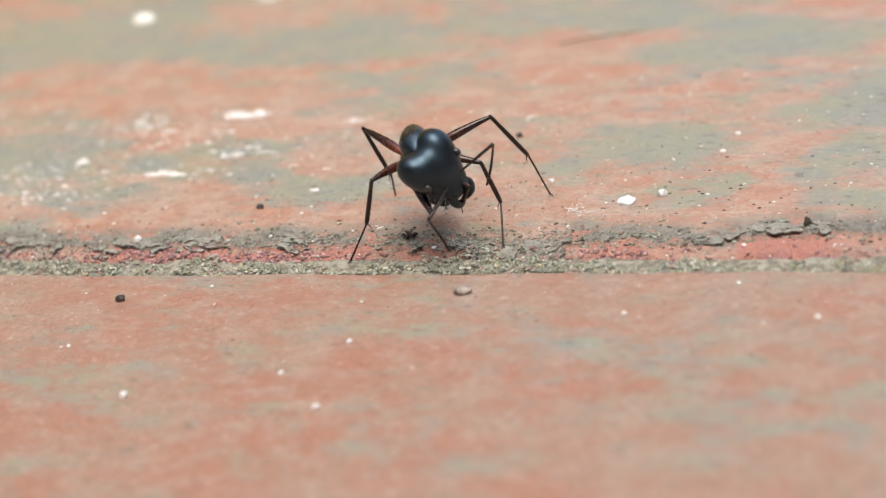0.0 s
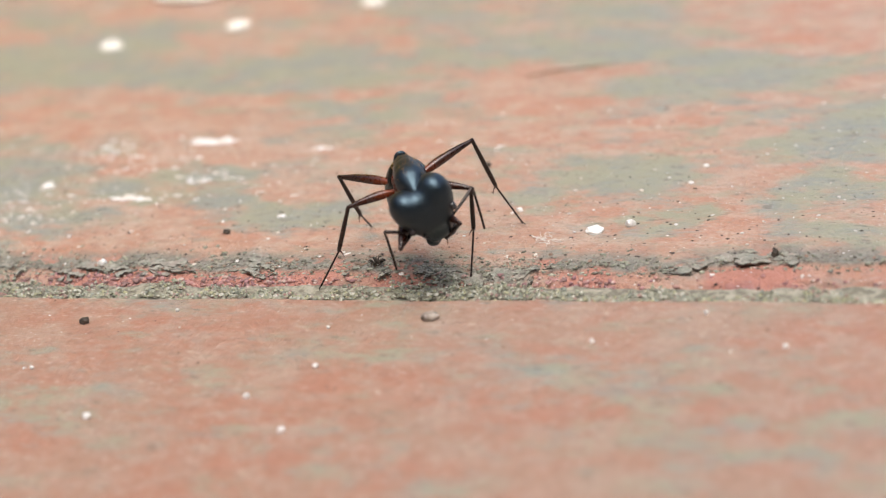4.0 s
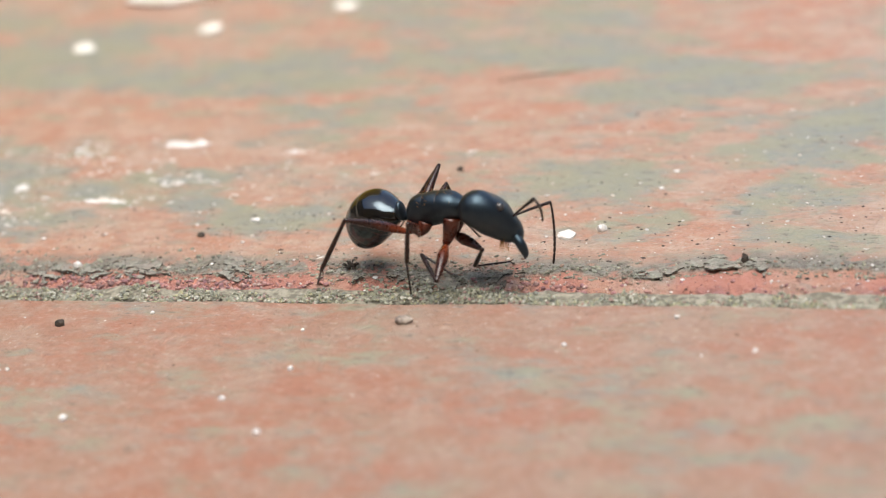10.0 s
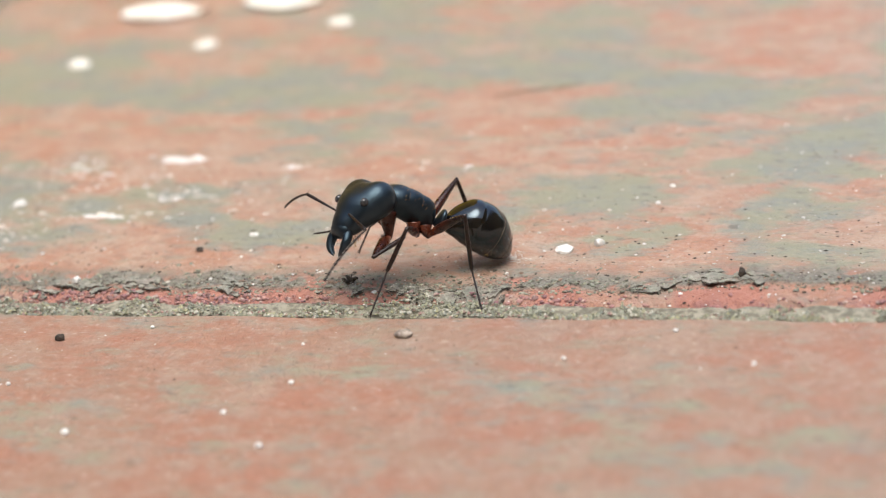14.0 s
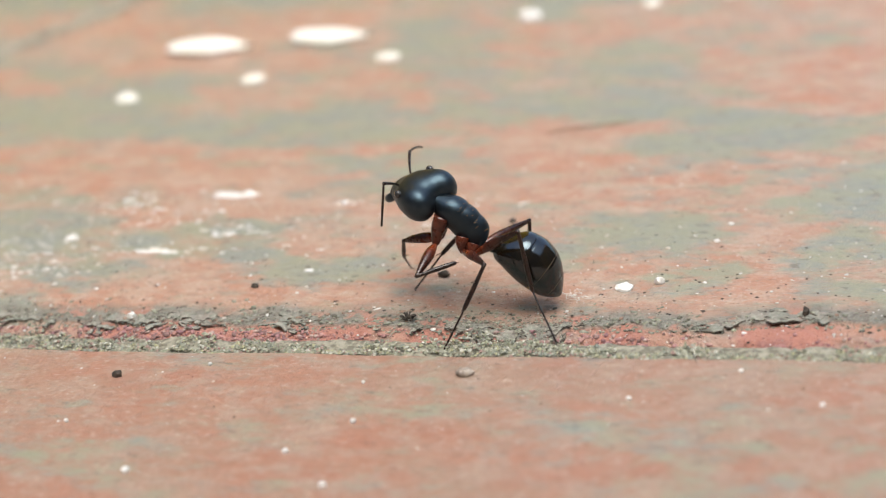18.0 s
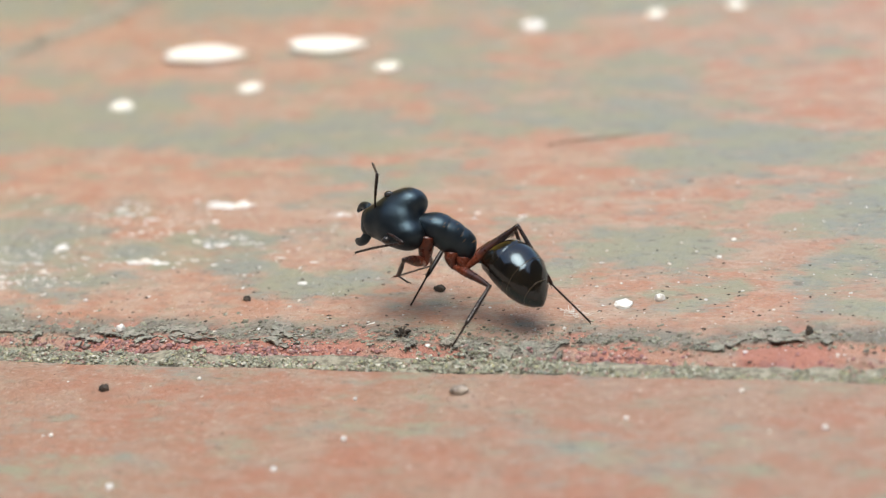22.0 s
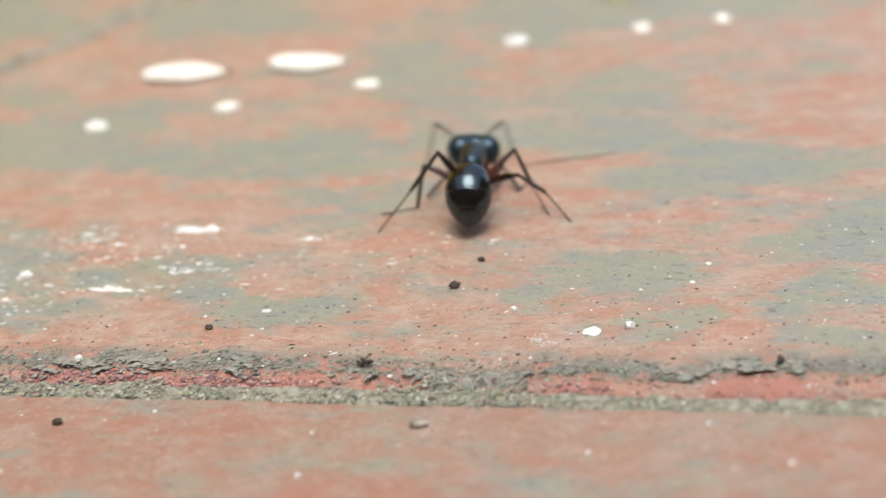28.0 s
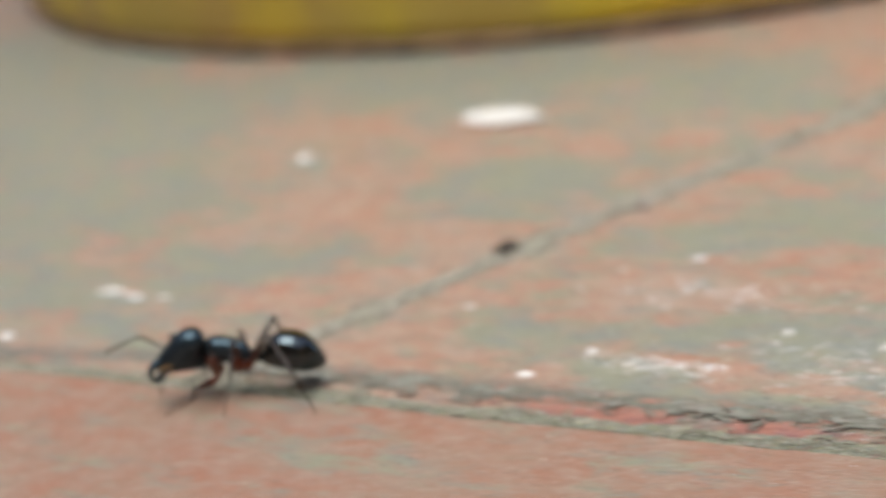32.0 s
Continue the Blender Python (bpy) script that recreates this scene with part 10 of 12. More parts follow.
        (27, at(2.00, -0.55, -1.75, -79.9, -18.7, -15.4)), (27.25, at(2.00, -0.55, -1.75, -65.9, -8.3, -70.9)), (27.5, at(2.00, -0.55, -1.75, -65.4, 9.4, -31.1)), (27.625, at(2.00, -0.55, -1.75, -72.1, 3.7, -84.6)),
        (27.688, at(2.00, -0.55, -1.75, -73.4, 1.1, -115.1)), (27.719, at(2.00, -0.55, -1.75, -73.5, -0.3, -131.0)), (27.75, at(2.00, -0.55, -1.75, -73.1, -2.2, -149.2)), (27.781, at(2.00, -0.55, -1.75, -70.8, -7.0, -177.3)),
        (27.797, at(2.00, -0.55, -1.75, -65.4, -13.0, 152.4)), (27.812, at(2.00, -0.55, -1.75, -51.8, -17.6, 103.9)), (27.843, at(2.00, -0.55, -1.75, -34.7, -12.1, 43.2)), (27.875, at(2.00, -0.55, -1.75, -30.4, -9.6, 20.9)),
        (28, at(2.00, -0.55, -1.75, -22.4, -10.3, -23.2)), (28.25, at(2.00, -0.55, -1.75, -20.6, -20.9, -29.9)), (28.312, at(2.00, -0.55, -1.75, -20.6, -22.8, -29.9)), (28.375, at(2.00, -0.55, -1.75, -20.5, -23.6, -30.2)),
        (28.5, at(2.00, -0.55, -1.75, -19.4, -22.2, -33.0)), (29, at(2.00, -0.55, -1.75, -19.4, -20.4, -33.0)), (29.25, at(2.00, -0.55, -1.75, -19.4, -20.1, -33.1)), (29.5, at(2.00, -0.55, -1.75, -19.3, -19.8, -33.2)),
        (29.75, at(2.00, -0.55, -1.75, -19.3, -19.2, -33.4)), (30, at(2.00, -0.55, -1.75, -19.2, -18.6, -33.6)), (30.5, at(2.00, -0.55, -1.75, -21.1, -27.8, -28.8)), (31, at(2.00, -0.55, -1.75, -20.0, -23.4, -31.3)),
        (31.5, at(2.00, -0.55, -1.75, -19.6, -21.6, -32.4)), (32, at(2.00, -0.55, -1.75, -19.7, -23.0, -32.1)),
    ])
    walk(limb["tibia_R1"], [
        (0, at(4.02, -0.07, -3.06, 0.0, -4.7, 157.8)), (0.5, at(4.15, -0.62, -2.92, 0.4, -5.1, 153.6)), (1, at(4.15, -1.17, -2.74, 0.8, -4.5, 148.4)), (1.5, at(4.20, -1.19, -2.63, 0.8, -1.5, 148.4)),
        (2, at(4.23, -1.20, -2.52, 0.8, 1.6, 148.2)), (2.5, at(4.23, -1.22, -2.51, 0.8, 1.7, 148.4)), (3, at(4.23, -1.28, -2.47, 0.8, 2.2, 148.7)), (3.5, at(4.22, -1.35, -2.42, 0.8, 2.7, 149.1)),
        (4, at(4.21, -1.42, -2.36, 0.9, 3.3, 149.5)), (4.5, at(4.20, -1.47, -2.32, 0.9, 3.8, 149.8)), (5, at(4.19, -1.49, -2.31, 0.9, 3.9, 149.9)), (5.5, at(4.28, -1.45, -1.85, 1.3, 11.9, 153.3)),
        (6, at(4.29, -1.33, -1.37, 2.3, 20.7, 156.8)), (6.5, at(4.25, -1.46, -1.40, 2.0, 16.8, 155.9)), (7, at(4.19, -1.60, -1.43, 1.8, 12.9, 154.9)), (7.5, at(3.97, -1.98, -1.50, 0.1, 12.4, 147.1)),
        (8, at(3.69, -2.32, -1.60, -1.5, 11.4, 139.3)), (8.25, at(3.57, -2.42, -1.94, -2.0, 5.7, 136.4)), (8.5, at(3.40, -2.49, -2.28, -2.1, 0.2, 133.6)), (8.75, at(3.14, -2.60, -2.45, -2.0, -7.0, 132.6)),
        (9, at(2.89, -2.67, -2.60, -1.8, -14.1, 131.5)), (9.25, at(2.82, -2.62, -2.76, 3.3, -15.2, 111.2)), (9.5, at(2.77, -2.57, -2.90, 9.0, -16.2, 90.6)), (9.625, at(2.58, -2.66, -2.86, 6.6, -19.0, 98.5)),
        (9.75, at(2.41, -2.72, -2.81, 2.9, -21.3, 109.2)), (10, at(2.14, -2.80, -2.71, -4.6, -21.9, 129.3)), (10.25, at(2.11, -2.81, -2.69, -5.9, -23.3, 132.7)), (10.5, at(2.17, -2.82, -2.66, -8.2, -23.9, 138.5)),
        (10.75, at(1.75, -2.82, -2.64, -3.1, -20.6, 125.1)), (11, at(1.58, -2.78, -2.66, -0.1, -16.0, 115.7)), (11.25, at(1.36, -2.73, -2.66, 2.2, -12.5, 106.2)), (11.5, at(1.20, -2.68, -2.65, 4.1, -9.4, 96.4)),
        (11.75, at(0.94, -2.69, -2.31, 5.1, 4.9, 70.4)), (12, at(0.79, -2.66, -2.00, -0.3, 17.0, 42.7)), (12.25, at(1.24, -2.87, -1.55, 5.7, 29.3, 57.8)), (12.5, at(2.47, -2.91, -1.28, 14.9, 49.0, 72.0)),
        (12.75, at(2.87, -2.74, -1.08, 22.5, 59.6, 81.3)), (13, at(3.28, -2.50, -1.00, 38.6, 70.4, 99.0)), (13.5, at(3.30, -2.31, -0.65, 55.7, 72.1, 117.0)), (14, at(3.63, -2.19, -0.94, 81.5, 78.9, 143.6)),
        (14.5, at(3.70, -2.11, -0.93, 99.1, 78.6, 161.6)), (15, at(3.79, -2.01, -0.93, 120.2, 78.7, -176.9)), (15.5, at(3.85, -2.02, -1.11, 126.8, 76.0, -170.1)), (16, at(3.97, -2.00, -1.60, 138.7, 68.8, -157.7)),
        (16.5, at(3.97, -1.89, -2.31, 152.6, 58.9, -142.3)), (17, at(3.79, -1.69, -2.98, 166.4, 49.1, -125.3)), (17.5, at(3.55, -1.50, -3.40, 175.1, 42.9, -113.3)), (18, at(3.43, -1.42, -3.54, 177.8, 41.0, -109.3)),
        (18.5, at(3.21, -1.40, -3.70, -176.9, 44.1, -101.4)), (19, at(2.97, -1.35, -3.85, -170.2, 46.7, -92.0)), (19.5, at(2.92, -2.17, -3.33, -160.1, 37.0, -77.0)), (20, at(2.66, -2.74, -2.62, -153.5, 25.4, -64.4)),
        (20.5, at(2.13, -2.72, -2.88, -166.4, 19.1, -97.6)), (21, at(1.63, -2.56, -3.11, -173.9, 8.9, -127.6)), (21.5, at(1.91, -2.82, -2.68, -172.6, 22.7, -123.1)), (22, at(2.21, -2.95, -2.20, -169.2, 36.2, -116.2)),
        (22.5, at(2.76, -2.88, -1.82, -178.6, 48.0, -130.1)), (23, at(3.29, -2.61, -1.48, 173.3, 55.9, -140.3)), (23.5, at(3.78, -2.06, -2.49, -174.1, 48.3, -124.4)), (24, at(3.75, -1.16, -3.35, -152.3, 38.9, -93.3)),
        (24.5, at(4.11, -1.36, -2.69, -166.8, 51.1, -113.6)), (25, at(4.21, -1.57, -2.01, 175.5, 61.6, -134.8)), (25.5, at(4.13, -1.72, -1.44, 164.6, 68.1, -146.8)), (25.75, at(4.20, -1.49, -1.21, 145.5, 61.7, -167.8)),
        (26, at(4.04, -1.62, -0.90, 145.9, 37.1, -167.3)), (26.2, at(4.18, -1.56, -1.29, 153.8, 29.9, -152.9)), (26.5, at(4.22, -1.50, -1.31, 157.0, 32.3, -146.8)), (26.9, at(4.16, -1.60, -1.27, 152.3, 28.6, -156.1)),
        (27, at(4.24, -1.16, -0.97, 151.6, 33.1, -157.4)), (27.25, at(2.79, -2.84, -1.40, 116.1, 44.6, 148.7)), (27.5, at(4.07, -1.80, -2.15, 158.2, 53.2, -157.4)), (27.625, at(2.23, -2.98, -1.91, 95.7, 53.1, 128.4)),
        (27.688, at(0.96, -2.77, -1.80, 52.2, 54.5, 75.8)), (27.719, at(0.39, -2.40, -1.74, 28.6, 52.1, 46.6)), (27.75, at(-0.10, -1.80, -1.66, 5.9, 47.4, 17.1)), (27.781, at(-0.43, -0.66, -1.45, -19.6, 41.7, -18.6)),
        (27.797, at(-0.11, 0.56, -1.20, -39.4, 38.8, -48.8)), (27.812, at(1.44, 1.72, -1.01, -63.6, 35.2, -88.1)), (27.843, at(3.75, 1.09, -1.24, -87.5, 29.9, -131.0)), (27.875, at(4.26, 0.31, -1.34, -94.3, 29.3, -144.7)),
        (28, at(4.22, -1.50, -1.31, -95.4, 32.3, -146.8)), (28.25, at(3.98, -1.69, -0.88, -116.4, 50.2, -177.8)), (28.312, at(3.96, -1.68, -0.80, -117.0, 55.9, -178.6)), (28.375, at(3.94, -1.68, -0.77, -114.5, 62.1, -175.7)),
        (28.5, at(3.90, -1.79, -0.82, -87.1, 72.8, -146.2)), (29, at(3.93, -1.80, -0.90, -92.4, 73.2, -151.8)), (29.25, at(3.93, -1.81, -0.91, -92.8, 73.1, -152.1)), (29.5, at(3.93, -1.81, -0.92, -93.1, 73.1, -152.5)),
        (29.75, at(3.93, -1.82, -0.94, -97.6, 72.7, -157.1)), (30, at(3.93, -1.83, -0.97, -101.8, 72.2, -161.6)), (30.5, at(3.90, -1.60, -0.61, -73.0, 66.6, -130.9)), (31, at(3.92, -1.72, -0.78, -84.8, 69.3, -143.7)),
        (31.5, at(3.92, -1.77, -0.85, -86.8, 71.3, -145.8)), (32, at(3.91, -1.75, -0.79, -82.4, 71.4, -141.2)),
    ])
    walk(limb["tarsus_R1"], [
        (0, at(2.08, 0.72, -2.88, 0.0, 3.0, -0.9)), (0.5, at(2.28, 0.31, -2.73, 0.0, -2.6, 6.1)), (1, at(2.37, -0.07, -2.57, -0.5, -8.0, 11.8)), (1.5, at(2.41, -0.08, -2.58, -0.4, -11.7, 11.1)),
        (2, at(2.45, -0.09, -2.58, -0.2, -15.4, 10.4)), (2.5, at(2.44, -0.12, -2.57, -0.2, -15.1, 10.2)), (3, at(2.43, -0.19, -2.55, -0.1, -14.2, 9.8)), (3.5, at(2.42, -0.27, -2.52, 0.1, -13.1, 9.2)),
        (4, at(2.40, -0.35, -2.48, 0.2, -12.0, 8.5)), (4.5, at(2.39, -0.42, -2.46, 0.4, -11.1, 7.9)), (5, at(2.38, -0.44, -2.45, 0.4, -10.8, 7.7)), (5.5, at(2.44, -0.52, -2.28, -0.8, -9.3, 14.4)),
        (6, at(2.49, -0.55, -2.11, -1.6, -7.8, 19.7)), (6.5, at(2.41, -0.64, -2.01, -1.3, -8.8, 17.8)), (7, at(2.34, -0.73, -1.90, -1.0, -9.7, 16.2)), (7.5, at(2.25, -0.87, -1.95, -1.0, -11.6, 15.8)),
        (8, at(2.13, -0.97, -2.01, -0.7, -13.6, 14.8)), (8.25, at(2.05, -0.98, -2.15, 0.0, -11.7, 11.4)), (8.5, at(1.95, -0.97, -2.29, 0.7, -9.5, 7.6)), (8.75, at(1.73, -1.07, -2.19, 1.8, 1.1, -7.8)),
        (9, at(1.54, -1.14, -2.09, 0.1, 11.1, -23.8)), (9.25, at(2.09, -0.73, -2.21, -4.2, 17.8, -40.8)), (9.5, at(2.75, -0.55, -2.31, -9.9, 25.2, -56.2)), (9.625, at(2.29, -0.69, -2.18, -8.0, 27.1, -52.0)),
        (9.75, at(1.76, -0.87, -2.05, -3.6, 28.4, -42.5)), (10, at(0.91, -1.29, -1.92, 7.4, 26.8, -19.1)), (10.25, at(0.80, -1.39, -1.86, 8.2, 27.7, -17.3)), (10.5, at(0.73, -1.54, -1.81, 9.4, 28.1, -14.7)),
        (10.75, at(0.62, -1.21, -1.90, 7.0, 25.9, -20.0)), (11, at(0.71, -0.97, -2.08, 4.1, 23.2, -27.0)), (11.25, at(0.79, -0.77, -2.20, 2.7, 22.9, -30.5)), (11.5, at(0.97, -0.63, -2.31, 1.5, 22.2, -33.8)),
        (11.75, at(1.64, -0.72, -2.49, 0.0, 27.3, -37.2)), (12, at(2.26, -1.30, -2.62, 0.8, 32.6, -35.6)), (12.25, at(2.21, -1.32, -2.58, 4.7, 39.3, -29.1)), (12.5, at(2.89, -1.60, -2.86, -0.5, 35.0, -37.6)),
        (12.75, at(3.03, -1.69, -2.89, 0.1, 36.1, -36.6)), (13, at(3.17, -1.81, -2.98, 0.4, 36.6, -36.0)), (13.5, at(3.01, -1.74, -2.64, 1.7, 42.6, -34.1)), (14, at(3.31, -1.95, -3.00, 1.8, 38.7, -33.9)),
        (14.5, at(3.31, -1.97, -2.98, 2.4, 39.9, -33.0)), (15, at(3.38, -2.03, -2.99, 2.8, 40.4, -32.4)), (15.5, at(3.35, -2.10, -3.15, -0.3, 42.3, -37.1)), (16, at(3.27, -2.29, -3.56, -10.1, 45.0, -51.2)),
        (16.5, at(3.12, -2.55, -4.11, -25.5, 43.9, -73.1)), (17, at(2.99, -2.81, -4.57, -41.0, 38.6, -96.3)), (17.5, at(2.94, -2.91, -4.83, -48.8, 32.0, -109.7)), (18, at(2.91, -2.92, -4.91, -50.4, 29.4, -113.0)),
        (18.5, at(2.91, -2.88, -5.17, -50.9, 25.3, -114.1)), (19, at(2.92, -2.79, -5.38, -51.2, 21.6, -114.8)), (19.5, at(3.30, -3.81, -4.60, -54.0, 26.2, -121.8)), (20, at(3.48, -4.46, -3.52, -52.8, 34.9, -119.3)),
        (20.5, at(1.87, -4.69, -3.57, -42.7, 45.9, -103.9)), (21, at(0.36, -4.20, -3.43, -27.1, 45.3, -82.1)), (21.5, at(0.85, -4.44, -3.49, 16.0, 52.3, -26.8)), (22, at(1.46, -4.47, -3.45, 46.9, 43.1, 13.9)),
        (22.5, at(1.86, -3.95, -3.38, 42.1, 41.0, 6.9)), (23, at(2.39, -3.37, -3.22, 34.9, 43.5, -3.9)), (23.5, at(2.99, -3.22, -4.06, -13.0, 51.4, -65.9)), (24, at(3.66, -2.79, -4.67, -46.5, 22.4, -117.7)),
        (24.5, at(3.58, -2.57, -4.33, -38.9, 29.2, -100.5)), (25, at(3.51, -2.28, -3.86, -28.9, 35.0, -81.8)), (25.5, at(3.47, -2.15, -3.39, -15.2, 41.2, -59.8)), (25.75, at(3.22, -1.70, -3.05, -3.5, 20.7, -37.7)),
        (26, at(2.40, -1.99, -2.17, -1.1, 7.2, -27.7)), (26.2, at(2.56, -2.39, -2.33, -0.6, 2.0, -22.1)), (26.5, at(2.73, -2.47, -2.44, -0.6, -1.2, -17.3)), (26.9, at(2.47, -2.35, -2.27, -0.8, 4.3, -25.6)),
        (27, at(2.61, -1.84, -2.11, -0.3, 5.0, -18.7)), (27.25, at(1.52, -2.07, -2.87, -4.4, 34.8, -30.5)), (27.5, at(2.91, -2.28, -3.83, -3.4, 15.6, -28.2)), (27.625, at(1.45, -2.00, -3.59, -7.1, 10.0, -44.5)),
        (27.688, at(1.26, -1.59, -3.51, -7.6, 7.6, -47.6)), (27.719, at(1.28, -1.46, -3.40, -6.4, 11.9, -40.6)), (27.75, at(1.26, -1.38, -3.20, -0.9, 21.0, -21.6)), (27.781, at(1.06, -1.16, -2.85, 2.3, 26.9, -13.6)),
        (27.797, at(0.96, -0.68, -2.51, -4.3, 30.2, -27.4)), (27.812, at(1.50, 0.00, -2.22, -19.6, 34.8, -55.4)), (27.843, at(2.55, -0.29, -2.29, -34.8, 43.1, -79.4)), (27.875, at(2.76, -0.75, -2.37, -18.8, 45.3, -56.5)),
        (28, at(2.73, -2.47, -2.44, -2.2, -1.2, -17.3)), (28.25, at(2.64, -1.74, -2.49, -3.6, 20.3, -25.5)), (28.312, at(2.78, -1.70, -2.54, -4.0, 24.6, -26.4)), (28.375, at(2.96, -1.75, -2.62, -4.3, 28.3, -27.1)),
        (28.5, at(3.38, -2.13, -2.83, -5.3, 35.7, -29.0)), (29, at(3.39, -2.09, -2.91, -6.7, 32.9, -31.6)), (29.25, at(3.39, -2.09, -2.92, -6.1, 32.3, -30.4)), (29.5, at(3.39, -2.09, -2.93, -5.5, 31.6, -29.3)),
        (29.75, at(3.36, -2.07, -2.95, -5.4, 24.5, -29.1)), (30, at(3.32, -2.04, -2.97, -5.3, 17.5, -28.9)), (30.5, at(3.35, -2.23, -2.53, -3.6, 13.9, -22.4)), (31, at(3.32, -2.16, -2.74, -3.6, 13.7, -22.7)),
        (31.5, at(3.36, -2.15, -2.84, -4.6, 30.1, -25.2)), (32, at(3.39, -2.17, -2.78, -4.5, 34.8, -25.1)),
    ])
    walk(limb["femur_R2"], [
        (0, at(0.70, -0.62, -1.15, 0.0, -1.5, -48.3)), (0.5, at(0.70, -0.62, -1.15, 0.4, -2.4, -60.7)), (1, at(0.70, -0.62, -1.15, 0.9, -1.9, -72.9)), (1.5, at(0.70, -0.62, -1.15, 0.9, -2.9, -73.9)),
        (2, at(0.70, -0.62, -1.15, 1.0, -3.8, -75.0)), (2.5, at(0.70, -0.62, -1.15, 1.1, -3.3, -76.4)), (3, at(0.70, -0.62, -1.15, 1.2, -2.0, -79.8)), (3.5, at(0.70, -0.62, -1.15, 1.3, -0.1, -84.2)),
        (4, at(0.70, -0.62, -1.15, 1.3, 1.9, -88.6)), (4.5, at(0.70, -0.62, -1.15, 1.1, 3.5, -91.9)), (5, at(0.70, -0.62, -1.15, 1.0, 4.1, -93.1)), (5.5, at(0.70, -0.62, -1.15, 0.8, 4.2, -96.6)),
        (6, at(0.70, -0.62, -1.15, 0.5, 4.2, -100.0)), (6.5, at(0.70, -0.62, -1.15, 0.6, 0.9, -98.7)), (7, at(0.70, -0.62, -1.15, 0.6, -2.5, -97.5)), (7.5, at(0.70, -0.62, -1.15, 0.6, -1.7, -97.5)),
        (8, at(0.70, -0.62, -1.15, 0.6, -0.9, -97.6)), (8.25, at(0.70, -0.62, -1.15, 0.6, 4.6, -97.8)), (8.5, at(0.70, -0.62, -1.15, 0.5, 10.4, -98.3)), (8.75, at(0.70, -0.62, -1.15, -1.4, 10.1, -109.2)),
        (9, at(0.70, -0.62, -1.15, -3.2, 9.3, -119.5)), (9.25, at(0.70, -0.62, -1.15, -3.3, 5.1, -120.5)), (9.5, at(0.70, -0.62, -1.15, -3.4, 0.9, -121.4)), (9.625, at(0.70, -0.62, -1.15, -3.8, -10.1, -115.7)),
        (9.75, at(0.70, -0.62, -1.15, -7.0, -22.4, -104.3)), (10, at(0.70, -0.62, -1.15, -21.3, -35.3, -75.3)), (10.25, at(0.70, -0.62, -1.15, -11.6, -37.5, -91.7)), (10.5, at(0.70, -0.62, -1.15, -1.6, -39.1, -107.7)),
        (10.75, at(0.70, -0.62, -1.15, -14.8, -37.5, -86.6)), (11, at(0.70, -0.62, -1.15, -21.5, -21.5, -73.2)), (11.25, at(0.70, -0.62, -1.15, -21.5, -21.4, -73.2)), (11.5, at(0.70, -0.62, -1.15, -21.6, -20.8, -72.9)),
        (11.75, at(0.70, -0.62, -1.15, -20.4, -22.1, -76.1)), (12, at(0.70, -0.62, -1.15, -19.5, -21.8, -78.4)), (12.25, at(0.70, -0.62, -1.15, -18.1, -26.1, -82.0)), (12.5, at(0.70, -0.62, -1.15, -18.2, -23.7, -81.8)),
        (12.75, at(0.70, -0.62, -1.15, -18.4, -17.4, -81.2)), (13, at(0.70, -0.62, -1.15, -18.3, -10.6, -81.7)), (13.5, at(0.70, -0.62, -1.15, -18.1, -15.1, -82.3)), (14, at(0.70, -0.62, -1.15, -18.3, -12.2, -81.5)),
        (14.5, at(0.70, -0.62, -1.15, -18.5, -9.8, -80.3)), (15, at(0.70, -0.62, -1.15, -18.8, -7.0, -78.5)), (15.5, at(0.70, -0.62, -1.15, -18.8, -6.6, -78.7)), (16, at(0.70, -0.62, -1.15, -18.7, -5.6, -79.1)),
        (16.5, at(0.70, -0.62, -1.15, -18.7, -4.5, -79.6)), (17, at(0.70, -0.62, -1.15, -18.7, -3.4, -80.0)), (17.5, at(0.70, -0.62, -1.15, -18.6, -2.6, -80.3)), (18, at(0.70, -0.62, -1.15, -18.6, -2.3, -80.4)),
        (18.5, at(0.70, -0.62, -1.15, -18.6, -0.4, -80.5)), (19, at(0.70, -0.62, -1.15, -18.6, 1.6, -80.6)), (19.5, at(0.70, -0.62, -1.15, -17.7, 13.7, -73.4)), (20, at(0.70, -0.62, -1.15, -14.5, 24.6, -63.7)),
        (20.5, at(0.70, -0.62, -1.15, -16.0, 16.8, -68.0)), (21, at(0.70, -0.62, -1.15, -16.9, 9.0, -72.0)), (21.5, at(0.70, -0.62, -1.15, -17.1, 6.4, -73.3)), (22, at(0.70, -0.62, -1.15, -17.2, 3.6, -74.6)),
        (22.5, at(0.70, -0.62, -1.15, -17.2, -4.4, -77.4)), (23, at(0.70, -0.62, -1.15, -16.9, -12.4, -79.4)), (23.5, at(0.70, -0.62, -1.15, -16.9, 8.6, -78.3)), (24, at(0.70, -0.62, -1.15, -17.2, 29.6, -79.2)),
        (24.5, at(0.70, -0.62, -1.15, -18.2, 5.8, -82.5)), (25, at(0.70, -0.62, -1.15, -17.5, -15.7, -91.2)), (25.5, at(0.70, -0.62, -1.15, -17.7, -25.8, -90.5)), (25.75, at(0.70, -0.62, -1.15, -17.9, -33.7, -90.1)),
        (26, at(0.70, -0.62, -1.15, -27.0, -38.2, -74.8)), (26.2, at(0.70, -0.62, -1.15, -33.9, -40.5, -63.9)), (26.5, at(0.70, -0.62, -1.15, -31.1, -42.0, -68.1)), (26.9, at(0.70, -0.62, -1.15, -35.4, -38.2, -61.5)),
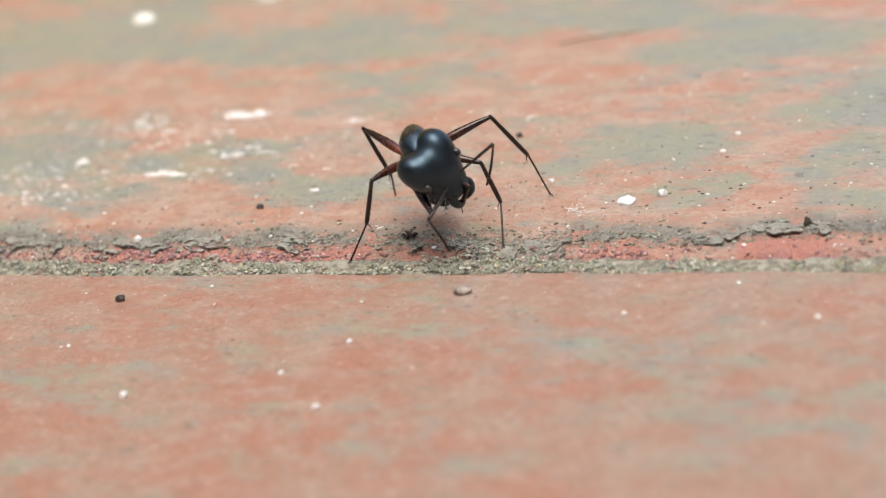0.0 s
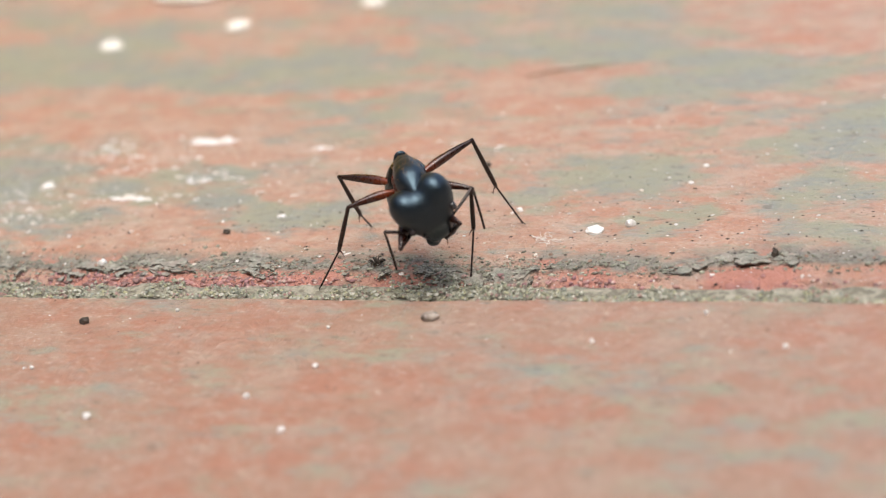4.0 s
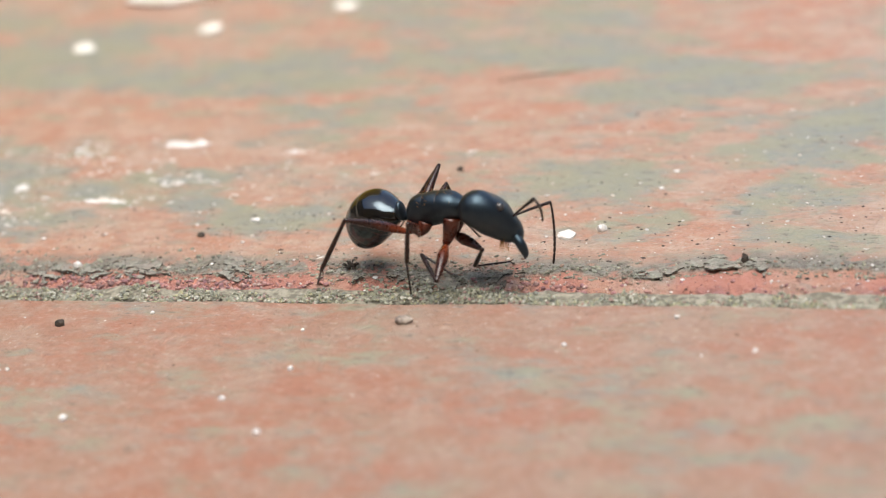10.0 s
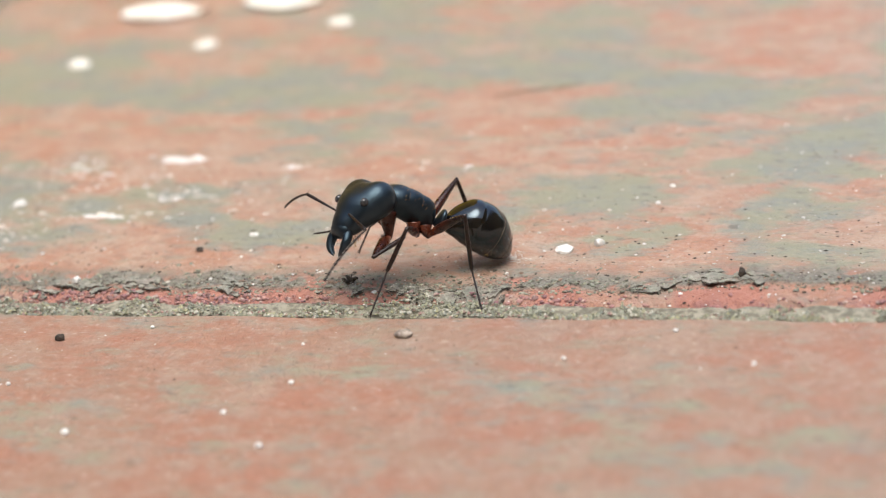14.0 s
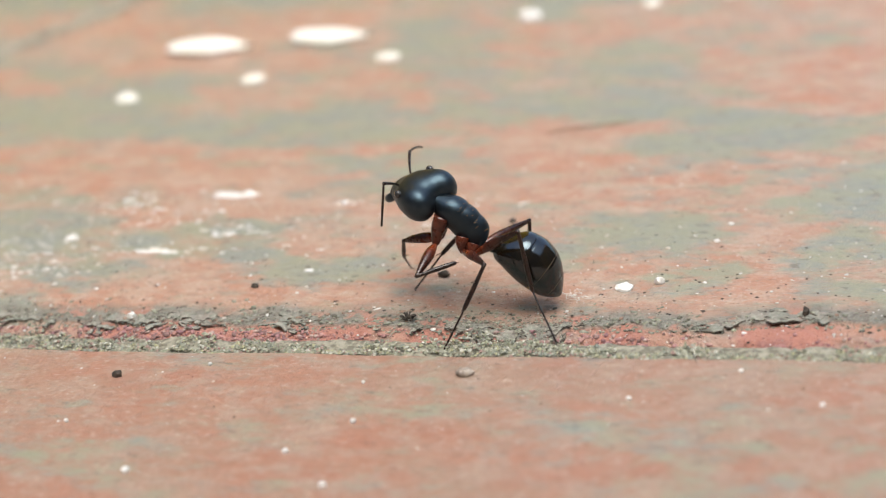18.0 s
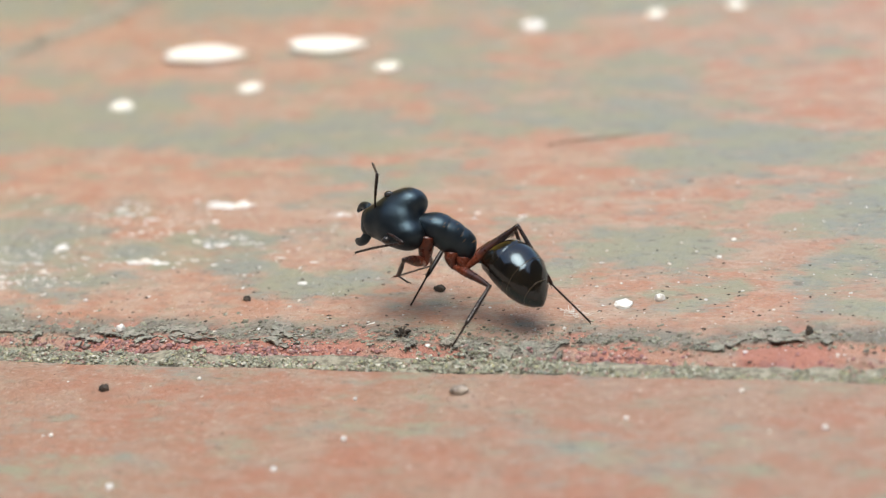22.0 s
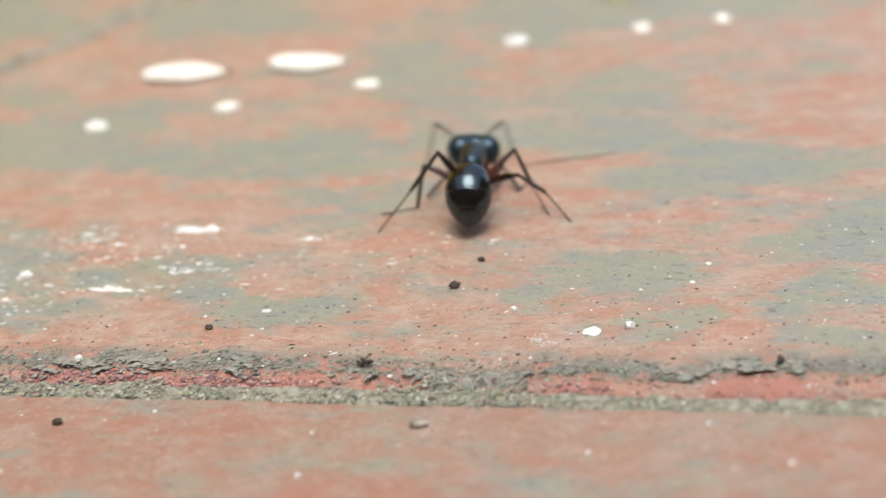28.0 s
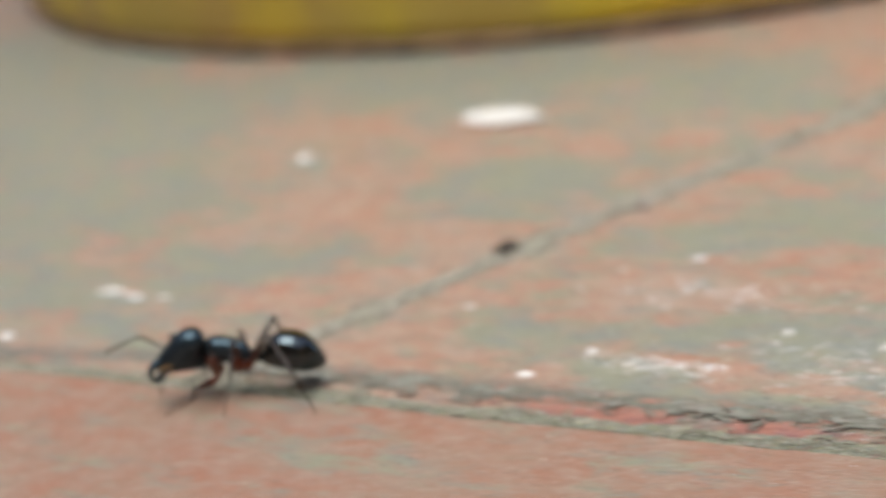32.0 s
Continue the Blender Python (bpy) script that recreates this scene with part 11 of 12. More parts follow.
        (27, at(0.70, -0.62, -1.15, -38.2, -38.6, -56.8)), (27.25, at(0.70, -0.62, -1.15, -56.2, -29.8, -25.5)), (27.5, at(0.70, -0.62, -1.15, -66.9, -20.4, -0.8)), (27.625, at(0.70, -0.62, -1.15, -57.8, -33.1, -20.7)),
        (27.688, at(0.70, -0.62, -1.15, -53.1, -38.6, -28.7)), (27.719, at(0.70, -0.62, -1.15, -50.9, -40.7, -32.2)), (27.75, at(0.70, -0.62, -1.15, -48.8, -42.3, -35.4)), (27.781, at(0.70, -0.62, -1.15, -46.6, -43.3, -38.5)),
        (27.797, at(0.70, -0.62, -1.15, -45.5, -43.6, -40.2)), (27.812, at(0.70, -0.62, -1.15, -44.4, -43.7, -41.7)), (27.843, at(0.70, -0.62, -1.15, -42.1, -43.7, -45.1)), (27.875, at(0.70, -0.62, -1.15, -39.4, -43.2, -49.0)),
        (28, at(0.70, -0.62, -1.15, -26.8, -38.7, -68.1)), (28.25, at(0.70, -0.62, -1.15, -21.5, -36.3, -76.7)), (28.312, at(0.70, -0.62, -1.15, -20.6, -34.4, -78.4)), (28.375, at(0.70, -0.62, -1.15, -19.6, -32.0, -80.2)),
        (28.5, at(0.70, -0.62, -1.15, -17.4, -25.9, -84.8)), (29, at(0.70, -0.62, -1.15, -17.6, -23.7, -84.3)), (29.25, at(0.70, -0.62, -1.15, -17.6, -24.3, -84.3)), (29.5, at(0.70, -0.62, -1.15, -17.6, -24.9, -84.3)),
        (29.75, at(0.70, -0.62, -1.15, -18.0, -25.8, -83.4)), (30, at(0.70, -0.62, -1.15, -18.4, -26.7, -82.5)), (30.5, at(0.70, -0.62, -1.15, -18.4, -29.9, -82.4)), (31, at(0.70, -0.62, -1.15, -18.7, -31.5, -81.9)),
        (31.5, at(0.70, -0.62, -1.15, -38.7, -48.8, -51.6)), (32, at(0.70, -0.62, -1.15, -26.2, -38.7, -69.5)),
    ])
    walk(limb["tibia_R2"], [
        (0, at(2.43, -2.56, -1.08, 0.0, 67.6, -113.3)), (0.5, at(1.97, -2.88, -1.04, 2.2, 68.0, -111.0)), (1, at(1.46, -3.10, -1.06, 7.4, 67.0, -105.3)), (1.5, at(1.42, -3.12, -1.02, 11.3, 66.6, -101.1)),
        (2, at(1.37, -3.13, -0.98, 15.0, 66.0, -97.1)), (2.5, at(1.31, -3.14, -1.00, 15.8, 66.2, -96.2)), (3, at(1.16, -3.18, -1.06, 17.9, 66.3, -93.8)), (3.5, at(0.96, -3.21, -1.15, 21.1, 66.1, -90.4)),
        (4, at(0.76, -3.22, -1.24, 24.2, 65.3, -86.9)), (4.5, at(0.62, -3.21, -1.31, 26.4, 64.4, -84.6)), (5, at(0.56, -3.21, -1.34, 27.1, 64.0, -83.8)), (5.5, at(0.40, -3.20, -1.34, 49.5, 56.5, -58.1)),
        (6, at(0.25, -3.17, -1.34, 62.2, 46.2, -42.0)), (6.5, at(0.31, -3.19, -1.19, 58.9, 47.4, -46.5)), (7, at(0.36, -3.20, -1.04, 55.1, 48.6, -51.6)), (7.5, at(0.36, -3.20, -1.07, 49.4, 51.1, -59.0)),
        (8, at(0.36, -3.20, -1.11, 42.8, 53.6, -67.3)), (8.25, at(0.35, -3.19, -1.36, 33.3, 54.9, -79.0)), (8.5, at(0.33, -3.15, -1.62, 23.2, 54.7, -91.4)), (8.75, at(-0.14, -3.04, -1.60, 10.7, 53.8, -106.8)),
        (9, at(-0.56, -2.85, -1.57, -0.8, 51.5, -121.2)), (9.25, at(-0.62, -2.85, -1.38, -3.4, 49.8, -124.6)), (9.5, at(-0.65, -2.84, -1.19, -6.1, 47.0, -128.1)), (9.625, at(-0.41, -2.93, -0.70, -25.6, 61.4, -151.9)),
        (9.75, at(0.10, -2.95, -0.16, -56.1, 66.5, 174.3)), (10, at(1.24, -2.67, 0.35, -78.2, 69.2, 150.5)), (10.25, at(0.64, -2.68, 0.43, -83.3, 66.5, 145.0)), (10.5, at(0.09, -2.54, 0.49, -88.9, 64.5, 138.9)),
        (10.75, at(0.82, -2.68, 0.43, -106.5, 77.5, 120.4)), (11, at(1.40, -2.94, -0.20, 33.6, 77.2, -98.6)), (11.25, at(1.40, -2.94, -0.20, 26.7, 76.7, -105.7)), (11.5, at(1.41, -2.94, -0.22, 22.8, 74.5, -109.7)),
        (11.75, at(1.28, -2.96, -0.17, 35.0, 75.0, -97.1)), (12, at(1.19, -2.99, -0.19, 47.1, 69.5, -84.3)), (12.25, at(1.02, -2.93, -0.01, 48.7, 76.1, -82.7)), (12.5, at(1.04, -2.98, -0.11, 50.0, 65.1, -81.4)),
        (12.75, at(1.08, -3.07, -0.37, 57.3, 76.0, -73.6)), (13, at(1.07, -3.15, -0.67, 96.3, 83.8, -34.1)), (13.5, at(1.04, -3.11, -0.47, 172.2, 76.7, 42.5)), (14, at(1.08, -3.13, -0.60, 143.0, 66.1, 11.8)),
        (14.5, at(1.13, -3.15, -0.71, 169.2, 62.0, 40.8)), (15, at(1.21, -3.15, -0.83, -172.5, 56.3, 62.1)), (15.5, at(1.21, -3.15, -0.85, -172.6, 58.1, 62.0)), (16, at(1.19, -3.16, -0.90, -172.9, 62.8, 61.6)),
        (16.5, at(1.17, -3.17, -0.95, -174.0, 69.0, 60.4)), (17, at(1.15, -3.18, -1.00, -176.9, 75.3, 57.4)), (17.5, at(1.14, -3.18, -1.03, 177.9, 80.0, 52.0)), (18, at(1.14, -3.18, -1.04, 174.1, 81.8, 48.2)),
        (18.5, at(1.13, -3.18, -1.13, -172.3, 82.6, 61.9)), (19, at(1.13, -3.18, -1.22, -156.5, 82.9, 77.9)), (19.5, at(1.42, -3.04, -1.77, -146.2, 49.5, 88.7)), (20, at(1.75, -2.74, -2.23, -144.4, 19.8, 91.8)),
        (20.5, at(1.63, -2.93, -1.90, -145.8, 32.0, 88.5)), (21, at(1.50, -3.06, -1.56, -147.6, 45.1, 85.7)), (21.5, at(1.44, -3.09, -1.44, -147.9, 42.8, 85.3)), (22, at(1.39, -3.12, -1.31, -148.0, 40.7, 85.0)),
        (22.5, at(1.26, -3.15, -0.95, -145.1, 62.5, 88.7)), (23, at(1.17, -3.12, -0.59, -102.7, 83.5, 132.1)), (23.5, at(1.22, -3.14, -1.54, -133.9, 57.6, 99.9)), (24, at(1.12, -2.84, -2.44, -136.7, 37.9, 96.2)),
        (24.5, at(1.04, -3.18, -1.41, -138.0, 49.7, 94.3)), (25, at(0.65, -3.12, -0.45, -158.7, 73.2, 71.3)), (25.5, at(0.68, -2.96, -0.02, 77.3, 80.8, -53.8)), (25.75, at(0.70, -2.78, 0.29, -50.4, 77.1, 177.7)),
        (26, at(1.24, -2.59, 0.46, -25.7, 70.7, -156.6)), (26.2, at(1.57, -2.40, 0.54, 6.7, 58.4, -121.2)), (26.5, at(1.42, -2.41, 0.59, 0.5, 56.1, -128.6)), (26.9, at(1.68, -2.41, 0.46, 10.1, 61.3, -117.4)),
        (27, at(1.81, -2.32, 0.47, -13.9, 63.6, -144.4)), (27.25, at(2.74, -1.59, 0.14, -10.6, 57.4, -140.6)), (27.5, at(3.14, -0.65, -0.25, 0.2, 36.9, -126.1)), (27.625, at(2.74, -1.39, 0.27, -21.2, 49.6, -156.7)),
        (27.688, at(2.48, -1.60, 0.47, -28.6, 56.2, -166.0)), (27.719, at(2.37, -1.67, 0.54, -31.0, 59.2, -168.8)), (27.75, at(2.27, -1.73, 0.60, -32.2, 62.0, -170.2)), (27.781, at(2.18, -1.80, 0.63, -32.1, 64.5, -170.1)),
        (27.797, at(2.14, -1.83, 0.64, -31.4, 65.6, -169.3)), (27.812, at(2.10, -1.87, 0.65, -30.4, 66.5, -168.2)), (27.843, at(2.03, -1.95, 0.65, -26.8, 68.0, -164.3)), (27.875, at(1.94, -2.05, 0.63, -21.2, 68.8, -158.3)),
        (28, at(1.46, -2.50, 0.48, 2.2, 60.6, -132.5)), (28.25, at(1.18, -2.66, 0.39, 14.9, 74.2, -118.8)), (28.312, at(1.13, -2.72, 0.32, 27.9, 73.4, -105.4)), (28.375, at(1.08, -2.79, 0.23, 37.0, 70.1, -95.7)),
        (28.5, at(0.91, -2.95, -0.01, 40.6, 59.7, -91.8)), (29, at(0.94, -2.99, -0.10, 27.4, 59.2, -107.1)), (29.25, at(0.94, -2.98, -0.08, 26.0, 60.7, -108.7)), (29.5, at(0.94, -2.97, -0.06, 24.5, 62.2, -110.5)),
        (29.75, at(0.97, -2.95, -0.02, 23.3, 60.7, -111.8)), (30, at(1.00, -2.92, 0.02, 22.3, 59.3, -113.0)), (30.5, at(1.00, -2.85, 0.15, 24.7, 58.5, -110.1)), (31, at(1.01, -2.81, 0.21, 24.4, 58.3, -110.6)),
        (31.5, at(1.76, -1.96, 0.81, 25.9, 50.0, -108.7)), (32, at(1.41, -2.52, 0.48, 22.2, 57.7, -113.2)),
    ])
    walk(limb["tarsus_R2"], [
        (0, at(2.05, -3.44, -3.39, 0.0, 52.3, -114.5)), (0.5, at(1.64, -3.76, -3.36, 2.8, 52.6, -111.0)), (1, at(1.21, -4.05, -3.36, 5.5, 52.7, -107.6)), (1.5, at(1.23, -4.09, -3.31, 7.2, 53.0, -105.5)),
        (2, at(1.25, -4.13, -3.26, 8.8, 53.2, -103.4)), (2.5, at(1.20, -4.15, -3.29, 8.5, 53.3, -103.9)), (3, at(1.09, -4.18, -3.35, 7.6, 53.4, -105.0)), (3.5, at(0.96, -4.22, -3.43, 6.5, 53.7, -106.4)),
        (4, at(0.82, -4.26, -3.51, 5.3, 54.0, -107.8)), (4.5, at(0.72, -4.29, -3.56, 4.5, 54.3, -108.8)), (5, at(0.68, -4.30, -3.58, 4.2, 54.4, -109.2)), (5.5, at(1.13, -4.37, -3.42, 12.7, 50.6, -98.5)),
        (6, at(1.54, -4.33, -3.14, 21.5, 47.2, -86.9)), (6.5, at(1.47, -4.42, -3.03, 20.8, 45.4, -87.8)), (7, at(1.39, -4.49, -2.91, 20.3, 43.6, -88.5)), (7.5, at(1.17, -4.54, -3.02, 14.6, 48.1, -96.5)),
        (8, at(0.93, -4.56, -3.12, 8.0, 52.7, -105.0)), (8.25, at(0.62, -4.60, -3.40, 2.6, 54.3, -111.7)), (8.5, at(0.29, -4.59, -3.66, -2.9, 55.6, -118.4)), (8.75, at(-0.57, -4.45, -3.62, -8.9, 52.3, -125.9)),
        (9, at(-1.37, -4.19, -3.52, -14.2, 48.8, -132.7)), (9.25, at(-1.53, -4.18, -3.29, -26.8, 47.6, -149.6)), (9.5, at(-1.71, -4.18, -3.02, -38.0, 44.8, -165.0)), (9.625, at(-1.47, -3.49, -2.89, -50.2, 48.7, 178.3)),
        (9.75, at(-0.89, -2.85, -2.45, -61.8, 55.3, 163.6)), (10, at(0.46, -2.24, -1.99, -96.7, 64.0, 123.7)), (10.25, at(-0.17, -2.11, -1.86, -89.3, 62.5, 132.0)), (10.5, at(-0.73, -1.83, -1.77, -85.4, 59.2, 136.4)),
        (10.75, at(0.55, -2.21, -2.01, -100.8, 76.8, 120.0)), (11, at(1.32, -3.49, -2.63, 59.0, 83.6, -79.9)), (11.25, at(1.24, -3.49, -2.64, 136.5, 80.2, -1.8)), (11.5, at(1.19, -3.57, -2.63, 145.8, 69.4, 7.8)),
        (11.75, at(1.20, -3.60, -2.59, 43.5, 60.6, -99.8)), (12, at(1.27, -3.86, -2.53, 16.0, 29.2, -136.7)), (12.25, at(1.10, -3.53, -2.43, 17.4, 43.7, -134.5)), (12.5, at(1.20, -4.02, -2.37, 27.5, 46.6, -120.2)),
        (12.75, at(1.25, -3.65, -2.80, -17.0, 82.7, -166.8)), (13, at(1.29, -3.30, -3.15, -142.9, 56.8, 65.6)), (13.5, at(1.46, -2.72, -2.91, 142.3, 79.8, -12.2)), (14, at(2.07, -2.93, -2.88, 47.6, 61.1, -109.5)),
        (14.5, at(2.02, -2.38, -2.91, 62.2, 61.3, -92.8)), (15, at(1.86, -1.92, -2.91, 77.9, 61.3, -75.0)), (15.5, at(1.83, -1.99, -2.97, 78.7, 63.4, -74.1)), (16, at(1.73, -2.15, -3.12, 81.1, 69.1, -71.5)),
        (16.5, at(1.61, -2.39, -3.28, 87.1, 77.6, -65.3)), (17, at(1.49, -2.64, -3.42, 115.9, 86.2, -36.3)), (17.5, at(1.41, -2.84, -3.49, -131.0, 85.5, 77.0)), (18, at(1.37, -2.91, -3.52, -119.1, 83.1, 89.0)),
        (18.5, at(1.28, -2.90, -3.61, -131.9, 71.3, 75.9)), (19, at(1.19, -2.88, -3.70, -134.8, 59.3, 72.7)), (19.5, at(1.46, -1.42, -3.67, 155.1, 78.2, -0.5)), (20, at(1.68, -0.39, -3.08, 98.1, 68.5, -59.3)),
        (20.5, at(1.69, -0.81, -3.23, 83.5, 62.7, -75.4)), (21, at(1.63, -1.30, -3.33, 73.4, 57.9, -87.0)), (21.5, at(1.60, -1.27, -3.14, 72.3, 62.4, -88.2)), (22, at(1.55, -1.23, -2.94, 69.9, 66.9, -90.9)),
        (22.5, at(1.29, -2.00, -3.17, 54.0, 78.0, -107.5)), (23, at(0.98, -2.91, -3.08, -62.5, 82.2, 135.3)), (23.5, at(0.99, -1.82, -3.65, 55.7, 71.8, -105.4)), (24, at(0.91, -0.88, -3.97, 67.3, 55.4, -92.7)),
        (24.5, at(0.92, -1.57, -3.32, 77.6, 51.2, -79.9)), (25, at(0.88, -2.44, -2.84, 85.2, 47.2, -69.8)), (25.5, at(0.92, -3.28, -2.49, 82.6, 50.1, -73.2)), (25.75, at(0.14, -2.76, -2.15, 44.7, 69.0, -116.1)),
        (26, at(0.48, -2.92, -1.90, 5.5, 48.7, -160.7)), (26.2, at(0.89, -3.52, -1.59, 8.4, 26.7, -156.1)), (26.5, at(0.55, -3.50, -1.49, 8.2, 26.1, -156.5)), (26.9, at(1.12, -3.48, -1.73, 9.0, 29.4, -154.7)),
        (27, at(0.91, -2.97, -1.76, 20.6, 39.0, -134.4)), (27.25, at(1.70, -2.45, -1.96, 94.9, 64.3, -47.7)), (27.5, at(1.96, -2.27, -1.75, -144.4, 68.1, 77.2)), (27.625, at(1.25, -2.03, -1.64, 131.8, 71.4, -10.3)),
        (27.688, at(1.13, -1.93, -1.61, 97.2, 65.7, -47.2)), (27.719, at(1.12, -1.92, -1.60, 84.6, 62.0, -61.2)), (27.75, at(1.11, -1.93, -1.61, 74.0, 58.0, -73.4)), (27.781, at(1.12, -1.98, -1.62, 64.9, 53.9, -84.4)),
        (27.797, at(1.12, -2.03, -1.63, 60.6, 51.7, -89.8)), (27.812, at(1.13, -2.07, -1.65, 56.8, 49.8, -94.7)), (27.843, at(1.13, -2.21, -1.67, 49.4, 45.8, -104.6)), (27.875, at(1.10, -2.39, -1.70, 42.4, 41.9, -114.7)),
        (28, at(0.63, -3.41, -1.70, 17.8, 31.0, -154.9)), (28.25, at(0.85, -3.25, -2.02, 31.6, 63.8, -137.0)), (28.312, at(0.94, -3.41, -2.07, 66.3, 66.8, -99.1)), (28.375, at(0.99, -3.64, -2.12, 86.4, 60.8, -76.7)),
        (28.5, at(0.87, -4.21, -2.17, 88.9, 50.8, -73.7)), (29, at(0.56, -4.21, -2.25, 107.9, 33.1, -45.9)), (29.25, at(0.54, -4.14, -2.26, 108.0, 24.3, -45.7)), (29.5, at(0.53, -4.06, -2.27, 108.1, 15.6, -45.6)),
        (29.75, at(0.52, -4.08, -2.20, 108.4, 15.0, -44.5)), (30, at(0.51, -4.10, -2.13, 108.6, 14.4, -43.5)), (30.5, at(0.55, -4.08, -1.99, 107.6, 10.9, -48.2)), (31, at(0.55, -4.04, -1.92, 107.7, 7.8, -47.7)),
        (31.5, at(1.25, -3.48, -1.11, 92.3, 44.9, -79.9)), (32, at(0.89, -3.75, -1.64, 102.7, 35.4, -63.8)),
    ])
    walk(limb["femur_R3"], [
        (0, at(0.12, -0.62, -1.00, 0.0, -20.8, -144.6)), (0.5, at(0.12, -0.62, -1.00, -1.6, -16.0, -139.4)), (1, at(0.12, -0.62, -1.00, -2.8, -11.2, -134.4)), (1.5, at(0.12, -0.62, -1.00, -3.0, -8.3, -133.3)),
        (2, at(0.12, -0.62, -1.00, -3.1, -5.3, -132.1)), (2.5, at(0.12, -0.62, -1.00, -3.1, -4.7, -132.2)), (3, at(0.12, -0.62, -1.00, -3.1, -3.1, -132.6)), (3.5, at(0.12, -0.62, -1.00, -3.1, -0.9, -133.0)),
        (4, at(0.12, -0.62, -1.00, -3.1, 1.2, -133.4)), (4.5, at(0.12, -0.62, -1.00, -3.1, 2.8, -133.6)), (5, at(0.12, -0.62, -1.00, -3.1, 3.5, -133.7)), (5.5, at(0.12, -0.62, -1.00, -3.0, -0.7, -129.5)),
        (6, at(0.12, -0.62, -1.00, -3.2, -4.8, -125.5)), (6.5, at(0.12, -0.62, -1.00, -3.1, -4.6, -126.7)), (7, at(0.12, -0.62, -1.00, -3.0, -4.5, -128.0)), (7.5, at(0.12, -0.62, -1.00, -2.9, -2.6, -129.0)),
        (8, at(0.12, -0.62, -1.00, -2.9, -0.7, -130.0)), (8.25, at(0.12, -0.62, -1.00, -2.9, 0.5, -129.5)), (8.5, at(0.12, -0.62, -1.00, -2.9, 2.2, -129.0)), (8.75, at(0.12, -0.62, -1.00, -3.5, 3.2, -142.2)),
        (9, at(0.12, -0.62, -1.00, -4.3, 3.8, -155.2)), (9.25, at(0.12, -0.62, -1.00, -5.0, -9.7, -142.3)), (9.5, at(0.12, -0.62, -1.00, -9.0, -20.9, -127.0)), (9.625, at(0.12, -0.62, -1.00, -8.1, -23.3, -129.6)),
        (9.75, at(0.12, -0.62, -1.00, -7.1, -25.6, -131.8)), (10, at(0.12, -0.62, -1.00, -5.4, -29.3, -135.6)), (10.25, at(0.12, -0.62, -1.00, -11.0, -35.4, -125.2)), (10.5, at(0.12, -0.62, -1.00, -18.5, -37.7, -112.6)),
        (10.75, at(0.12, -0.62, -1.00, -8.5, -41.3, -128.2)), (11, at(0.12, -0.62, -1.00, 2.1, -44.2, -143.8)), (11.25, at(0.12, -0.62, -1.00, -2.4, -35.9, -136.8)), (11.5, at(0.12, -0.62, -1.00, -4.5, -25.6, -132.7)),
        (11.75, at(0.12, -0.62, -1.00, -6.8, -25.1, -127.5)), (12, at(0.12, -0.62, -1.00, -9.2, -23.6, -121.7)), (12.25, at(0.12, -0.62, -1.00, 6.2, -36.1, -151.8)), (12.5, at(0.12, -0.62, -1.00, 26.2, -46.5, 178.4)),
        (12.75, at(0.12, -0.62, -1.00, 17.8, -43.0, -169.8)), (13, at(0.12, -0.62, -1.00, 11.6, -37.5, -160.1)), (13.5, at(0.12, -0.62, -1.00, -1.9, -45.5, -139.9)), (14, at(0.12, -0.62, -1.00, -16.3, -38.3, -118.5)),
        (14.5, at(0.12, -0.62, -1.00, -13.4, -38.2, -123.2)), (15, at(0.12, -0.62, -1.00, -10.8, -36.6, -127.5)), (15.5, at(0.12, -0.62, -1.00, -11.3, -36.5, -126.6)), (16, at(0.12, -0.62, -1.00, -12.5, -36.0, -124.6)),
        (16.5, at(0.12, -0.62, -1.00, -14.0, -35.3, -122.1)), (17, at(0.12, -0.62, -1.00, -15.3, -34.6, -119.8)), (17.5, at(0.12, -0.62, -1.00, -16.3, -34.0, -118.0)), (18, at(0.12, -0.62, -1.00, -16.7, -33.7, -117.4)),
        (18.5, at(0.12, -0.62, -1.00, -13.9, -35.1, -122.3)), (19, at(0.12, -0.62, -1.00, -11.0, -36.4, -127.3)), (19.5, at(0.12, -0.62, -1.00, -13.2, -30.6, -123.3)), (20, at(0.12, -0.62, -1.00, -15.1, -25.0, -119.2)),
        (20.5, at(0.12, -0.62, -1.00, -14.4, -26.5, -120.9)), (21, at(0.12, -0.62, -1.00, -13.7, -27.7, -122.4)), (21.5, at(0.12, -0.62, -1.00, -13.8, -30.4, -122.0)), (22, at(0.12, -0.62, -1.00, -13.9, -33.0, -121.9)),
        (22.5, at(0.12, -0.62, -1.00, -13.3, -32.1, -123.0)), (23, at(0.12, -0.62, -1.00, -12.6, -31.2, -124.3)), (23.5, at(0.12, -0.62, -1.00, -11.0, -35.8, -127.3)), (24, at(0.12, -0.62, -1.00, -8.9, -40.3, -130.6)),
        (24.5, at(0.12, -0.62, -1.00, -13.9, -36.0, -122.6)), (25, at(0.12, -0.62, -1.00, -18.0, -31.5, -115.3)), (25.5, at(0.12, -0.62, -1.00, 19.2, -37.8, -176.4)), (25.75, at(0.12, -0.62, -1.00, 11.2, -34.2, -162.8)),
        (26, at(0.12, -0.62, -1.00, 5.1, -27.2, -150.9)), (26.2, at(0.12, -0.62, -1.00, 1.2, -16.9, -140.7)), (26.5, at(0.12, -0.62, -1.00, 0.7, -17.5, -138.9)), (26.9, at(0.12, -0.62, -1.00, 1.5, -16.6, -141.7)),
